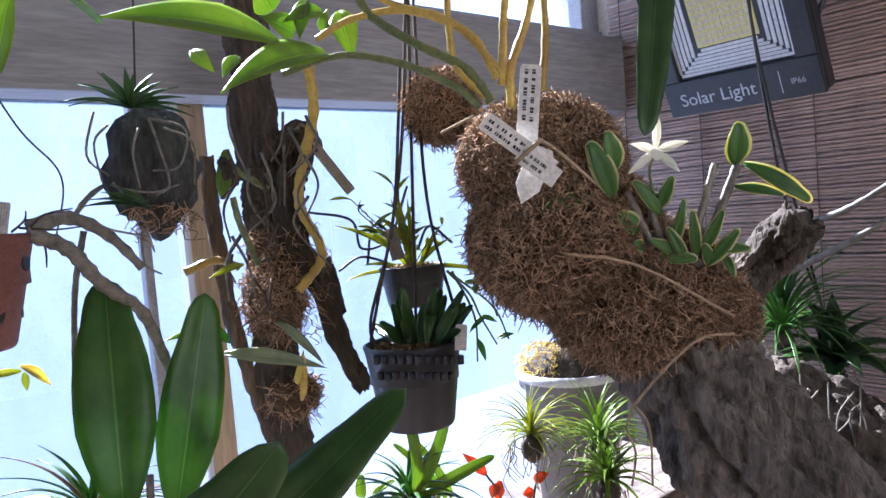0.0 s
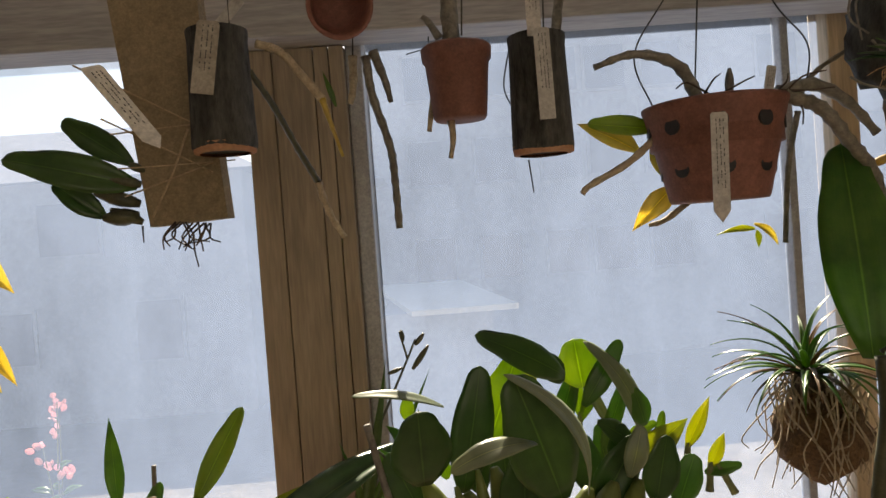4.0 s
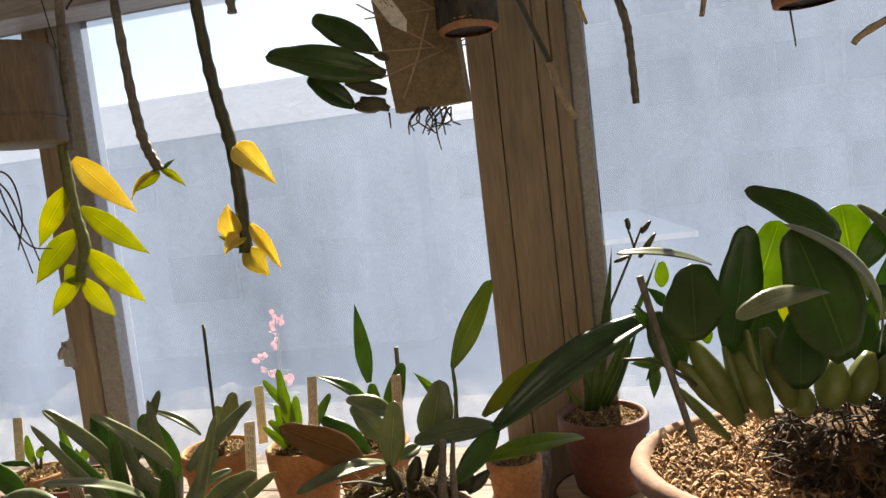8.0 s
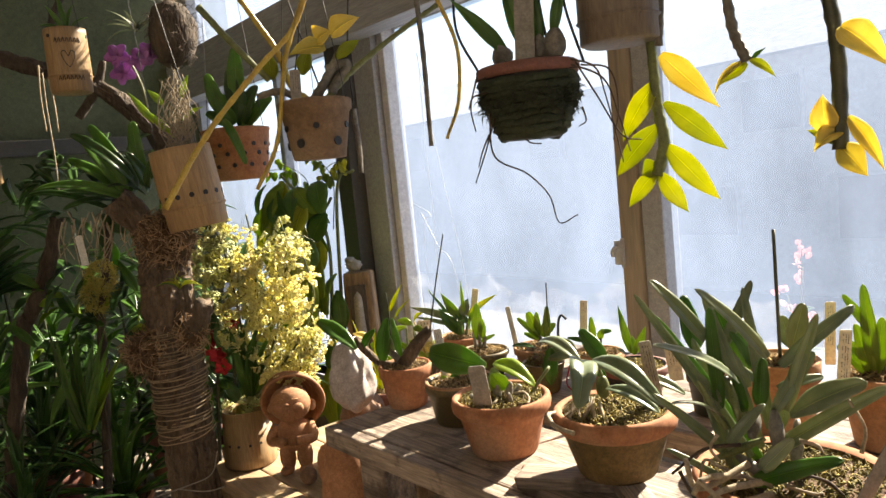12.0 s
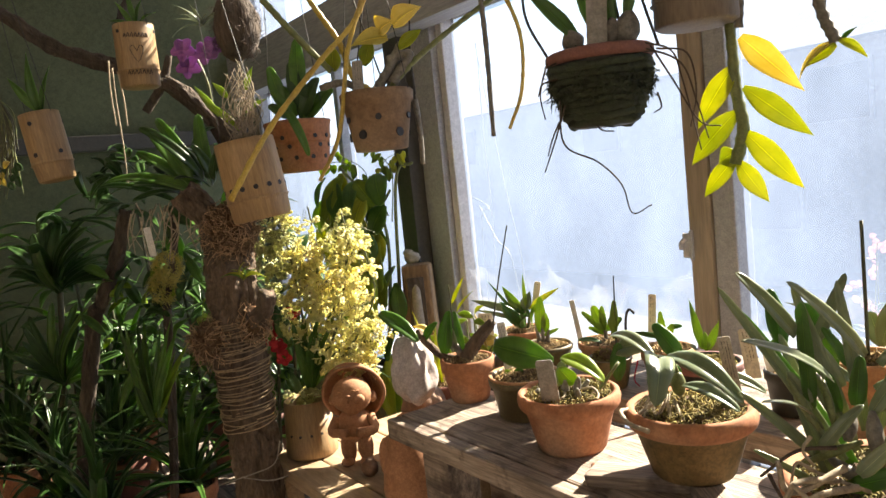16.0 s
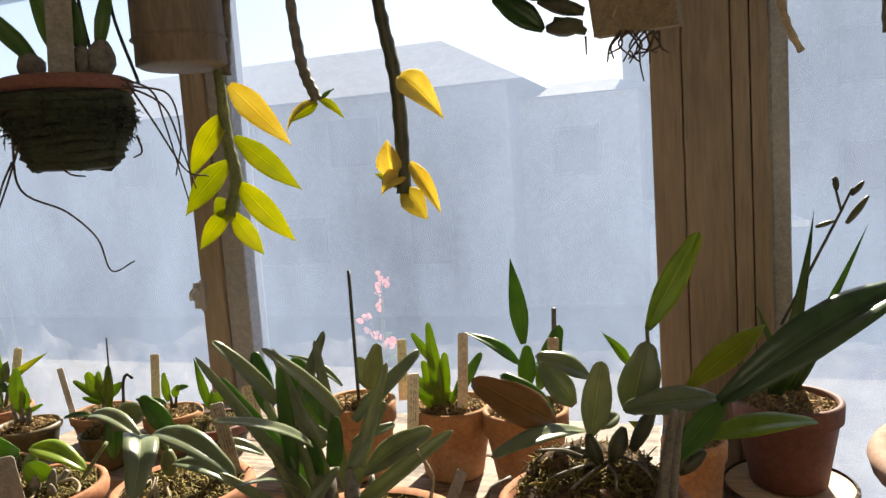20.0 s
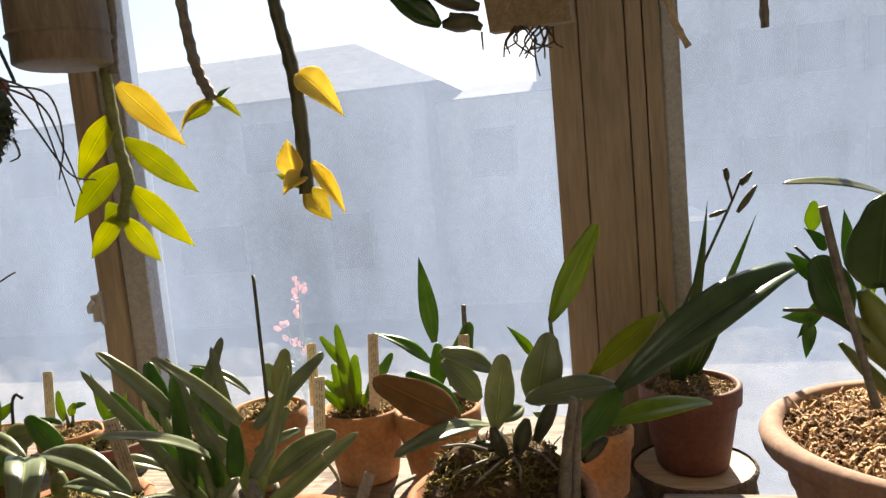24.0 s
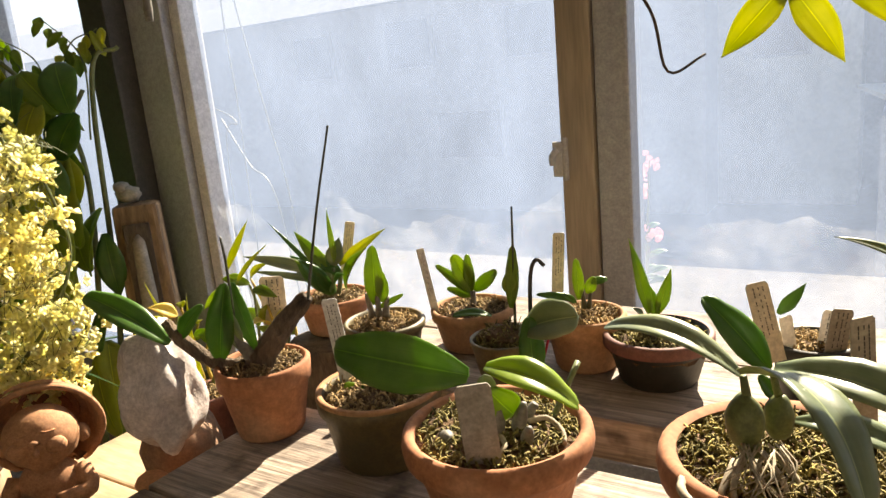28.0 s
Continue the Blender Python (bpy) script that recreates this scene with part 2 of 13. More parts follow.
ROOT_DARK = mottled("dark_root", (0.035, 0.025, 0.02), (0.10, 0.07, 0.05), 40, 0.85, 150, 0.2)
CANE_GREY = mottled("old_cane", (0.085, 0.08, 0.066), (0.24, 0.22, 0.18), 30, 0.6, 120, 0.3, 0.001)
CANE_GREEN = mottled("green_cane", (0.08, 0.11, 0.035), (0.18, 0.2, 0.07), 30, 0.5, 120, 0.2, 0.001)
BULB_GREEN = leaf_material("green_pseudobulb", (0.10, 0.13, 0.04), (0.26, 0.29, 0.10), 0.2)
CANE_YELLOW = mottled("yellow_cane", (0.40, 0.27, 0.04), (0.58, 0.44, 0.09), 20, 0.45, 120, 0.15, 0.001, spot=(0.30, 0.17, 0.035))
CANE_DARK = mottled("dark_cane", (0.03, 0.035, 0.018), (0.08, 0.08, 0.04), 25, 0.5, 120, 0.2, 0.001)
LEAF_GREY = leaf_material("grey_green_leaf", (0.125, 0.165, 0.10), (0.265, 0.305, 0.195), 0.22, 0.32)
LEAF_GREEN = leaf_material("green_leaf", (0.048, 0.13, 0.026), (0.12, 0.235, 0.052), 0.36)
LEAF_BRIGHT = leaf_material("bright_leaf", (0.15, 0.25, 0.035), (0.28, 0.38, 0.07), 0.48)
LEAF_DEEP = leaf_material("blue_green_leaf", (0.045, 0.085, 0.045), (0.10, 0.155, 0.085), 0.15, 0.26)
LEAF_DARK = leaf_material("dark_leaf", (0.022, 0.06, 0.016), (0.06, 0.125, 0.034), 0.2)
LEAF_YELLOW = leaf_material("yellowed_leaf", (0.64, 0.53, 0.13), (0.80, 0.72, 0.32), 0.55, 0.5, (1.1, 1.08, 0.9))
LEAF_LIME = leaf_material("lime_leaf", (0.26, 0.31, 0.04), (0.42, 0.44, 0.09), 0.55)
LEAF_RED = leaf_material("bronzed_leaf", (0.13, 0.075, 0.03), (0.24, 0.12, 0.05), 0.2)
LEAF_CORAL = leaf_material("coral_leaf", (0.55, 0.12, 0.05), (0.7, 0.2, 0.09), 0.4)
LEAF_EDGE = leaf_material("cream_margin", (0.5, 0.5, 0.25), (0.62, 0.6, 0.35), 0.3)
PETAL_YELLOW = leaf_material("pale_yellow_petal", (0.88, 0.85, 0.50), (0.95, 0.93, 0.68), 0.6, 0.6, (1.15, 1.13, 0.95))
PETAL_PURPLE = leaf_material("purple_petal", (0.24, 0.08, 0.36), (0.40, 0.19, 0.52), 0.35, 0.6, (1.1, 1.08, 1.05))
PETAL_PALE = leaf_material("greenish_petal", (0.5, 0.55, 0.25), (0.68, 0.70, 0.42), 0.4, 0.6, (1.1, 1.08, 1.05))
PETAL_PINK = leaf_material("pink_petal", (0.74, 0.42, 0.50), (0.84, 0.58, 0.64), 0.4, 0.6, (1.1, 1.08, 1.05))
PETAL_RED = leaf_material("red_petal", (0.35, 0.015, 0.03), (0.5, 0.03, 0.05), 0.3, 0.6, (1.1, 1.08, 1.05))
PETAL_WHITE = leaf_material("white_petal", (0.72, 0.72, 0.66), (0.85, 0.85, 0.8), 0.3, 0.6, (1.1, 1.08, 1.05))
STONE = mottled("pale_stone", (0.30, 0.26, 0.25), (0.62, 0.57, 0.55), 14, 0.8, 90, 0.5, 0.004)
PINE_OLD = mottled("hewn_wood", (0.10, 0.06, 0.035), (0.34, 0.22, 0.12), 30, 0.8, 120, 0.7, 0.004, stretch=(1, 1, 0.15))
CLAY_DOLL = mottled("figurine_clay", (0.36, 0.16, 0.075), (0.56, 0.29, 0.15), 14, 0.8, 120, 0.3)
CLAY_DARK = mottled("dark_figurine_clay", (0.14, 0.08, 0.05), (0.26, 0.15, 0.09), 14, 0.8, 120, 0.3)


def build_film(nt, b):
    """Dusty glazing behind a thin plastic film: clear in part, and milky where the light catches it."""
    big = noise_tex(nt, 2.6, 7, 0.72, (1, 1, 0.55))
    streak = noise_tex(nt, 9.0, 5, 0.7, (1, 1, 0.06))
    fine = noise_tex(nt, 420, 2, 0.6)
    specks = ramp(nt, fine, [(0.64, (0, 0, 0)), (0.72, (1, 1, 1))])
    veil = ramp(nt, mixed(nt, big, streak, 0.2), [(0.28, (VEIL * 0.55,) * 3), (0.5, (VEIL,) * 3), (0.72, (VEIL * 1.5,) * 3)])
    veil = mixed(nt, veil, (0.5, 0.5, 0.5), mixed(nt, (0, 0, 0), specks, 0.3))
    clear = nt.nodes.new("ShaderNodeBsdfTransparent")
    clear.inputs["Color"].default_value = (0.95, 0.96, 0.97, 1)
    milk = nt.nodes.new("ShaderNodeBsdfTranslucent")
    milk.inputs["Color"].default_value = (0.196, 0.256, 0.383, 1)
    mx = nt.nodes.new("ShaderNodeMixShader")
    nt.links.new(veil, mx.inputs["Fac"])
    nt.links.new(clear.outputs["BSDF"], mx.inputs[1])
    nt.links.new(milk.outputs["BSDF"], mx.inputs[2])
    nt.links.new(mx.outputs["Shader"], nt.nodes["Material Output"].inputs["Surface"])


VEIL = 0.18
FILM = material("dusty_glass", build_film)


# ---- mesh helpers ----
def mesh_of(name, bm, mat, smooth=True):
    me = bpy.data.meshes.new(name)
    bmesh.ops.recalc_face_normals(bm, faces=bm.faces)
    if smooth:
        for f in bm.faces:
            f.smooth = True
    bm.to_mesh(me)
    bm.free()
    me.materials.append(mat)
    return me


def part(name, bm, mat, parent, label="", smooth=True):
    ob = new(name, mesh_of(name, bm, mat, smooth))
    ob.parent = parent
    if label:
        tagged(ob, label)
    return ob


def thing(name, place, label, category, group="", turn=0.0, kind=""):
    ob = new(name)
    ob.matrix_basis = pose(*place, 0, 0, turn)
    ob.empty_display_size = 0.02
    return tagged(ob, label, category, group, kind)


def solid(name, bm, mat, label, category, group="", kind="", place=(0, 0, 0), turn=0.0, smooth=False):
    ob = new(name, mesh_of(name, bm, mat, smooth))
    ob.matrix_basis = pose(*place, 0, 0, turn)
    return tagged(ob, label, category, group, kind)


def add_box(bm, x0, y0, z0, x1, y1, z1, bevel=0.0):
    v = bmesh.ops.create_cube(bm, size=1.0)["verts"]
    bmesh.ops.scale(bm, vec=(x1 - x0, y1 - y0, z1 - z0), verts=v)
    bmesh.ops.translate(bm, vec=((x0 + x1) / 2, (y0 + y1) / 2, (z0 + z1) / 2), verts=v)
    if bevel:
        es = list({e for w in v for e in w.link_edges})
        bmesh.ops.bevel(bm, geom=es, offset=bevel, segments=2, affect='EDGES', profile=0.6)
    return bm


def box(*a, bevel=0.0):
    return add_box(bmesh.new(), *a, bevel=bevel)


def add_lathe(bm, profile, segs=28, wobble=0.0, at=(0, 0, 0)):
    """Turns a closed or open profile of (radius, height) round the z axis."""
    ph = random.random() * 9
    rings = []
    for r, z in profile:
        if r < 1e-5:
            rings.append([bm.verts.new((at[0], at[1], at[2] + z))])
        else:
            rings.append([bm.verts.new((at[0] + r * (1 + wobble * math.sin(2 * a + ph)) * math.cos(a), at[1] + r * (1 + wobble * math.cos(3 * a + ph)) * math.sin(a), at[2] + z))
                          for a in [2 * math.pi * k / segs for k in range(segs)]])
    for a, b in zip(rings, rings[1:]):
        for k in range(segs):
            q = (k + 1) % segs
            if len(a) == 1 and len(b) == 1:
                continue
            if len(a) == 1:
                bm.faces.new((a[0], b[k], b[q]))
            elif len(b) == 1:
                bm.faces.new((a[k], a[q], b[0]))
            else:
                bm.faces.new((a[k], a[q], b[q], b[k]))
    return bm


def lathe(profile, segs=28, wobble=0.0):
    return add_lathe(bmesh.new(), profile, segs, wobble)


def smooth_path(pts, n=6):
    """Points on a Catmull-Rom curve through pts."""
    p = [Vector(q) for q in pts]
    if len(p) < 3:
        return [p[0].lerp(p[-1], k / n) for k in range(n + 1)]
    p = [p[0] * 2 - p[1]] + p + [p[-1] * 2 - p[-2]]
    out = []
    for i in range(1, len(p) - 2):
        for k in range(n):
            t = k / n
            a, b, c, d = p[i - 1:i + 3]
            out.append(0.5 * (2 * b + (c - a) * t + (2 * a - 5 * b + 4 * c - d) * t * t + (3 * b - a - 3 * c + d) * t ** 3))
    return out + [p[-2]]


def add_tube(bm, pts, r0, r1=None, segs=6, n=5, lumps=0.0, caps=True, knots=0.0, knot_every=4):
    """A tapered round stem along a smooth curve."""
    r1 = r0 if r1 is None else r1
    c = smooth_path(pts, n)
    m = len(c)
    prev, rings = None, []
    for i, q in enumerate(c):
        d = (c[min(i + 1, m - 1)] - c[max(i - 1, 0)]).normalized()
        if prev is None:
            s = d.orthogonal().normalized()
        else:
            s = (prev - d * prev.dot(d)).normalized()
        prev = s
        u = d.cross(s)
        r = r0 + (r1 - r0) * i / (m - 1)
        if knots and i % knot_every == 0:
            r *= 1 + knots
        rings.append([bm.verts.new(q + (s * math.cos(a) + u * math.sin(a)) * r * (1 + lumps * (random.random() - 0.5) * 2)) for a in [2 * math.pi * k / segs for k in range(segs)]])
    for a, b in zip(rings, rings[1:]):
        for k in range(segs):
            bm.faces.new((a[k], a[(k + 1) % segs], b[(k + 1) % segs], b[k]))
    if caps:
        bm.faces.new(rings[0][::-1])
        bm.faces.new(rings[-1])
    return bm


def tube(*a, **k):
    return add_tube(bmesh.new(), *a, **k)


SHAPES = {"strap": (0.55, 1.0, 1.0, 0.98, 0.9, 0.7, 0.0), "oval": (0.25, 0.72, 0.97, 1.0, 0.9, 0.62, 0.0), "lance": (0.3, 0.8, 1.0, 0.9, 0.68, 0.36, 0.0),
          "blade": (0.7, 1.0, 0.95, 0.8, 0.58, 0.3, 0.0), "paddle": (0.22, 0.5, 0.8, 1.0, 1.0, 0.8, 0.0), "acute": (0.22, 0.72, 0.98, 1.0, 0.82, 0.46, 0.0)}


def add_leaf(bm, base, tip, width, up=(0, 0, 1), sag=0.0, fold=0.2, shape="oval", thick=0.0012, cup=0.0):
    """One leaf from base to tip: a keeled blade with thickness that arches by sag (part of its length) towards up."""
    a, b, u = Vector(base), Vector(tip), Vector(up)
    d = b - a
    ln = d.length
    d.normalize()
    s = d.cross(u)
    if s.length < 1e-3:
        s = d.orthogonal()
    s.normalize()
    nrm = s.cross(d).normalized()
    prof = SHAPES[shape]
    twist = 0.55 * math.sin(a.x * 211 + a.y * 157 + b.z * 389)
    side, face = s, nrm
    nn, last = 13, 1 - 1 / (len(prof) - 1)
    tops, lows, uvs = [], [], {}
    for i in range(nn):
        t = 1 - (1 - i / (nn - 1)) ** 1.45
        q = t * (len(prof) - 1)
        k = min(int(q), len(prof) - 2)
        w = width / 2 * (prof[k] + (prof[k + 1] - prof[k]) * (q - k))
        if t > last and prof[-2] > 0.5:      # a blunt, rounded tip
            w = width / 2 * prof[-2] * math.sqrt(max(0.0, 1 - ((t - last) / (1 - last)) ** 2))
        w = max(w, width * 0.015)
        mid = a + d * ln * t + face * (sag * ln * 4 * t * (1 - t))
        ca, sa = math.cos(twist * (t - 0.4)), math.sin(twist * (t - 0.4))
        s, nrm = side * ca + face * sa, face * ca - side * sa
        row, low = [], []
        for v in (-1, -0.68, -0.32, 0, 0.32, 0.68, 1):
            h = 1.5 * fold * w * (abs(v) ** 0.7 - 0.45 * v * v) - cup * w * v * v
            p = mid + s * (w * v) + nrm * h
            th = thick * (1 - 0.75 * abs(v))
            row.append(bm.verts.new(p + nrm * th))
            low.append(bm.verts.new(p - nrm * th))
            uvs[row[-1]] = uvs[low[-1]] = (t, 0.5 + 0.5 * v)
        tops.append(row)
        lows.append(low)
    for i in range(nn - 1):
        for k in range(6):
            bm.faces.new((tops[i][k], tops[i][k + 1], tops[i + 1][k + 1], tops[i + 1][k]))
            bm.faces.new((lows[i][k + 1], lows[i][k], lows[i + 1][k], lows[i + 1][k + 1]))
        bm.faces.new((lows[i][0], tops[i][0], tops[i + 1][0], lows[i + 1][0]))
        bm.faces.new((tops[i][6], lows[i][6], lows[i + 1][6], tops[i + 1][6]))
    bm.faces.new(tops[-1] + lows[-1][::-1])
    bm.faces.new(tops[0][::-1] + lows[0])
    lay = bm.loops.layers.uv.verify()
    for v, q in uvs.items():
        for lp in v.link_loops:
            lp[lay].uv = q
    return bm


def leaf(*a, **k):
    return add_leaf(bmesh.new(), *a, **k)


def add_blob(bm, at, size, rough=0.15, sub=2, freq=3.0, seed=0.0):
    v = bmesh.ops.create_icosphere(bm, subdivisions=sub, radius=1.0)["verts"]
    for w in v:
        k = 1 + rough * noise.noise(w.co * freq + Vector((seed, seed * 1.7, 0)))
        w.co = Vector((at[0] + w.co.x * size[0] * k, at[1] + w.co.y * size[1] * k, at[2] + w.co.z * size[2] * k))
    return bm


def blob(*a, **k):
    return add_blob(bmesh.new(), *a, **k)


def fibres(points, length, r, seed=1, segs=3, droop=0.3):
    """Loose short strands round the points given: (place, outward)."""
    rnd = random.Random(seed)
    bm = bmesh.new()
    for p, nrm in points:
        w = Vector((rnd.uniform(-1, 1), rnd.uniform(-1, 1), rnd.uniform(-1, 1)))
        d = (Vector(nrm) * 0.45 + w).normalized()
        ln = length * rnd.uniform(0.5, 1.3)
        p = Vector(p)
        e = Vector((rnd.uniform(-1, 1), rnd.uniform(-1, 1), rnd.uniform(-1, 1) - droop)) * ln * 0.6
        add_tube(bm, [p - d * ln * 0.3, p + d * ln * 0.35 - e * 0.3, p + d * ln * 0.6 + e * 0.7], r, r * 0.5, segs, 2, caps=False)
    return bm


# ---- room ----
GLASS_Y, SILL_Z, HEAD_Z = 1.44, 0.58, 1.645


def setting(name, bm, mat, label):
    return solid(name, bm, mat, label, name.split("_")[0], kind="structure")


setting("floor", box(-3.5, -1.6, -0.1, 1.85, 1.6, 0.0), FLOOR_MAT, "worn brown board floor under the plant shelves")
setting("ceiling", box(-3.5, -1.6, 2.3, 1.85, 1.6, 2.4), WALL_DULL, "plain dull ceiling above the window")
setting("wall_west", box(-3.5, -1.6, 0, -3.35, 1.6, 2.3), WALL_GREEN_SHADED, "grey-green plaster wall, its colour darkened for deep shade")
setting("wall_east", box(1.70, -1.6, 0, 1.85, 1.6, 2.3), WALL_DULL, "plaster wall behind the reed blind")
# unseen south wall; its opening is added and sized to let in fill light
for nm, b in (("wall_south_low", (-3.5, -1.75, 0, 1.85, -1.6, 1.0)), ("wall_south_high", (-3.5, -1.75, 2.22, 1.85, -1.6, 2.3)), ("wall_south_west", (-3.5, -1.75, 1.0, -0.4, -1.6, 2.22)), ("wall_south_east", (1.7, -1.75, 1.0, 1.85, -1.6, 2.22))):
    setting(nm, box(*b), WALL_DULL, "plain unseen wall round an opening added for fill light")
setting("wall_north_low", box(-3.35, GLASS_Y - 0.06, 0, 1.70, 1.6, SILL_Z), FLOOR_MAT, "low boarded wall below the windows")
setting("wall_north_high", box(-3.35, GLASS_Y - 0.06, HEAD_Z + 0.12, 1.70, 1.6, 1.80), WALL_DULL, "wall between the windows and the transom")
setting("beam", box(-3.35, 1.30, 1.62, 1.70, 1.38, 1.80, bevel=0.004), BEAM_PAINT, "grey painted timber beam over the windows")
post = setting("post", box(-0.368, 1.385, 0.0, -0.214, 1.47, 1.62), POST_WOOD, "wide boxed wooden post between two windows")
for x0, x1 in ((-0.368, -0.326), (-0.3245, -0.262), (-0.2605, -0.238), (-0.2365, -0.214)):
    part("board", box(x0, 1.362, 0.0, x1, 1.384, 1.619, bevel=0.002), POST_WOOD, post, smooth=False)


def window(name, x0, x1, parts, label):
    """A window of upright frame members between x0 and x1; parts: bounds of each upright and its material."""
    w = thing(name, (0, 0, 0), label, "window", kind="structure")
    for a, b, y0, y1, mat, nm in parts:
        part(nm, box(a, y0, SILL_Z, b, y1, HEAD_Z + 0.1, bevel=0.004), mat, w, smooth=False)
    part("head_rail", box(x0, 1.39, HEAD_Z, x1, 1.47, HEAD_Z + 0.11, bevel=0.004), PVC, w, smooth=False)
    part("sill", box(x0, 1.37, SILL_Z - 0.04, x1, 1.50, SILL_Z, bevel=0.004), PVC, w, smooth=False)
    g = bmesh.new()
    add_box(g, x0 + 0.001, GLASS_Y, SILL_Z, x1 - 0.001, GLASS_Y + 0.003, HEAD_Z)
    pane = part("pane", g, FILM, w, "dusty glass clouded by a thin plastic film", smooth=False)
    return w


window("window_1", -0.185, 1.66, [(-0.213, -0.187, 1.38, 1.47, PVC, "jamb"), (0.575, 0.62, 1.41, 1.47, POST_PALE, "stile"), (0.50, 0.515, 1.42, 1.45, PVC, "track"), (1.62, 1.68, 1.38, 1.47, PVC, "jamb")], "wide dusty window with a white frame beside the post")
window("window_2", -2.06, -0.369, [(-1.20, -1.15, 1.405, 1.455, POST_WOOD, "stile"), (-1.148, -1.10, 1.41, 1.465, PVC, "stile"), (-2.085, -1.985, 1.385, 1.47, PVC, "jamb"), (-1.983, -1.955, 1.405, 1.455, TRACK_PALE, "track")], "sliding window with a filmed pane and a wooden meeting stile")
transom = thing("window_4", (0, 0, 0), "low dusty transom window above the beam", "window", kind="structure")
for a, b in ((-3.349, -3.30), (-2.14, -2.10), (-1.17, -1.13), (-0.31, -0.27), (0.58, 0.62), (1.63, 1.699)):
    part("mullion", box(a, 1.40, 1.841, b, 1.47, 2.259, bevel=0.004), PVC, transom, smooth=False)
part("rail", box(-3.349, 1.39, 1.80, 1.699, 1.48, 1.84, bevel=0.004), PVC, transom, smooth=False)
part("rail", box(-3.349, 1.39, 2.26, 1.699, 1.48, 2.30, bevel=0.004), PVC, transom, smooth=False)
part("pane", box(-3.34, GLASS_Y, 1.841, 1.69, GLASS_Y + 0.003, 2.259), FILM, transom, "dusty glass", smooth=False)
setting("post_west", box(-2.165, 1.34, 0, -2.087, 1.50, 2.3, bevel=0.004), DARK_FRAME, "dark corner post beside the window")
window("window_3", -3.34, -2.167, [(-2.64, -2.61, 1.41, 1.46, PVC, "stile"), (-3.339, -3.30, 1.40, 1.46, PVC, "jamb")], "narrow bright window beyond the dark post")

latch = thing("window_latch", (-1.197, 1.393, 1.028), "grey plastic crescent latch on the meeting stile", "window latch")
part("plate", box(-0.010, -0.003, -0.030, 0.006, 0.004, 0.02, bevel=0.003), LATCH_GREY, latch, smooth=False)
part("lever", tube([(0, -0.006, 0.010), (-0.007, -0.011, 0.0), (-0.006, -0.012, -0.012)], 0.005, 0.004, 8, 4), LATCH_GREY, latch)
part("block", box(0.006, -0.003, -0.035, 0.012, 0.005, 0.025, bevel=0.002), LATCH_GREY, latch, smooth=False)

# ---- outside ----
OUT_GROUND = mottled("street_concrete", (0.09, 0.09, 0.095), (0.14, 0.14, 0.145), 0.35, 0.9, 5, 0.1)
OUT_WALL = mottled("far_wall", (0.27, 0.28, 0.30), (0.34, 0.35, 0.37), 0.3, 0.9, 4, 0.0)
OUT_WALL_PALE = mottled("far_pale_wall", (0.42, 0.42, 0.42), (0.5, 0.5, 0.49), 0.3, 0.9, 4, 0.0)
OUT_CREAM = mottled("cream_ledge", (0.05, 0.048, 0.046), (0.10, 0.095, 0.09), 1.2, 0.9, 20, 0.2)
OUT_ROOF = mottled("far_roof", (0.22, 0.23, 0.25), (0.29, 0.30, 0.32), 0.4, 0.9, 4, 0.0)
OUT_WHITE = mottled("white_sheet_roof", (0.60, 0.60, 0.60), (0.7, 0.7, 0.69), 0.6, 0.7, 6, 0.0)
OUT_SHEET = mottled("cream_sheet_roof", (0.66, 0.61, 0.52), (0.76, 0.71, 0.62), 0.6, 0.7, 6, 0.0)
OUT_GLASS = mottled("far_window_glass", (0.05, 0.06, 0.08), (0.09, 0.1, 0.13), 0.6, 0.3, 6, 0.0)
for m in (OUT_GROUND, OUT_WALL, OUT_WALL_PALE, OUT_CREAM, OUT_ROOF, OUT_WHITE, OUT_SHEET):
    m.node_tree.nodes["Principled BSDF"].inputs["Specular IOR Level"].default_value = 0.0
setting("ground", box(-600, 1.65, -3.2, 600, 900, -3.0), OUT_GROUND, "concrete yard and street outside the windows")
setting("ground_inside", box(-600, -600, -3.2, 600, 1.65, -3.0), OUT_GROUND, "ground under and behind the building")


def far_building(name, x0, x1, y0, y1, top, label, wins=(), roof=None, wall=None):
    """A block across the street with framed windows; roof: (overhang, rise) of a hipped roof."""
    h = thing(name, (0, 0, 0), label, "house", "houses across the street")
    part("wall", box(x0, y0, -3.0, x1, y1, top), wall or OUT_WALL, h, smooth=False)
    if roof:
        o, rise, inset = roof
        bm = bmesh.new()
        a = [bm.verts.new(p) for p in ((x0 - o, y0 - o, top), (x1 + o, y0 - o, top), (x1 + o, y1 + o, top), (x0 - o, y1 + o, top))]
        ym = (y0 + y1) / 2
        r = [bm.verts.new((x0 + inset, ym, top + rise)), bm.verts.new((x1 - inset, ym, top + rise))]
        for f in ((a[0], a[1], r[1], r[0]), (a[1], a[2], r[1]), (a[2], a[3], r[0], r[1]), (a[3], a[0], r[0]), tuple(a[::-1])):
            bm.faces.new(f)
        part("roof", bm, OUT_ROOF, h, smooth=False)
    for wx, wz, ww, wh in wins:
        w = part("window", box(wx - ww / 2 - 0.1, y0 - 0.06, wz - wh / 2 - 0.1, wx + ww / 2 + 0.1, y0 - 0.01, wz + wh / 2 + 0.1), OUT_ROOF, h, smooth=False)
        part("pane", box(wx - ww / 2, y0 - 0.08, wz - wh / 2, wx + ww / 2, y0 - 0.062, wz + wh / 2), OUT_GLASS, w, smooth=False)
    return h


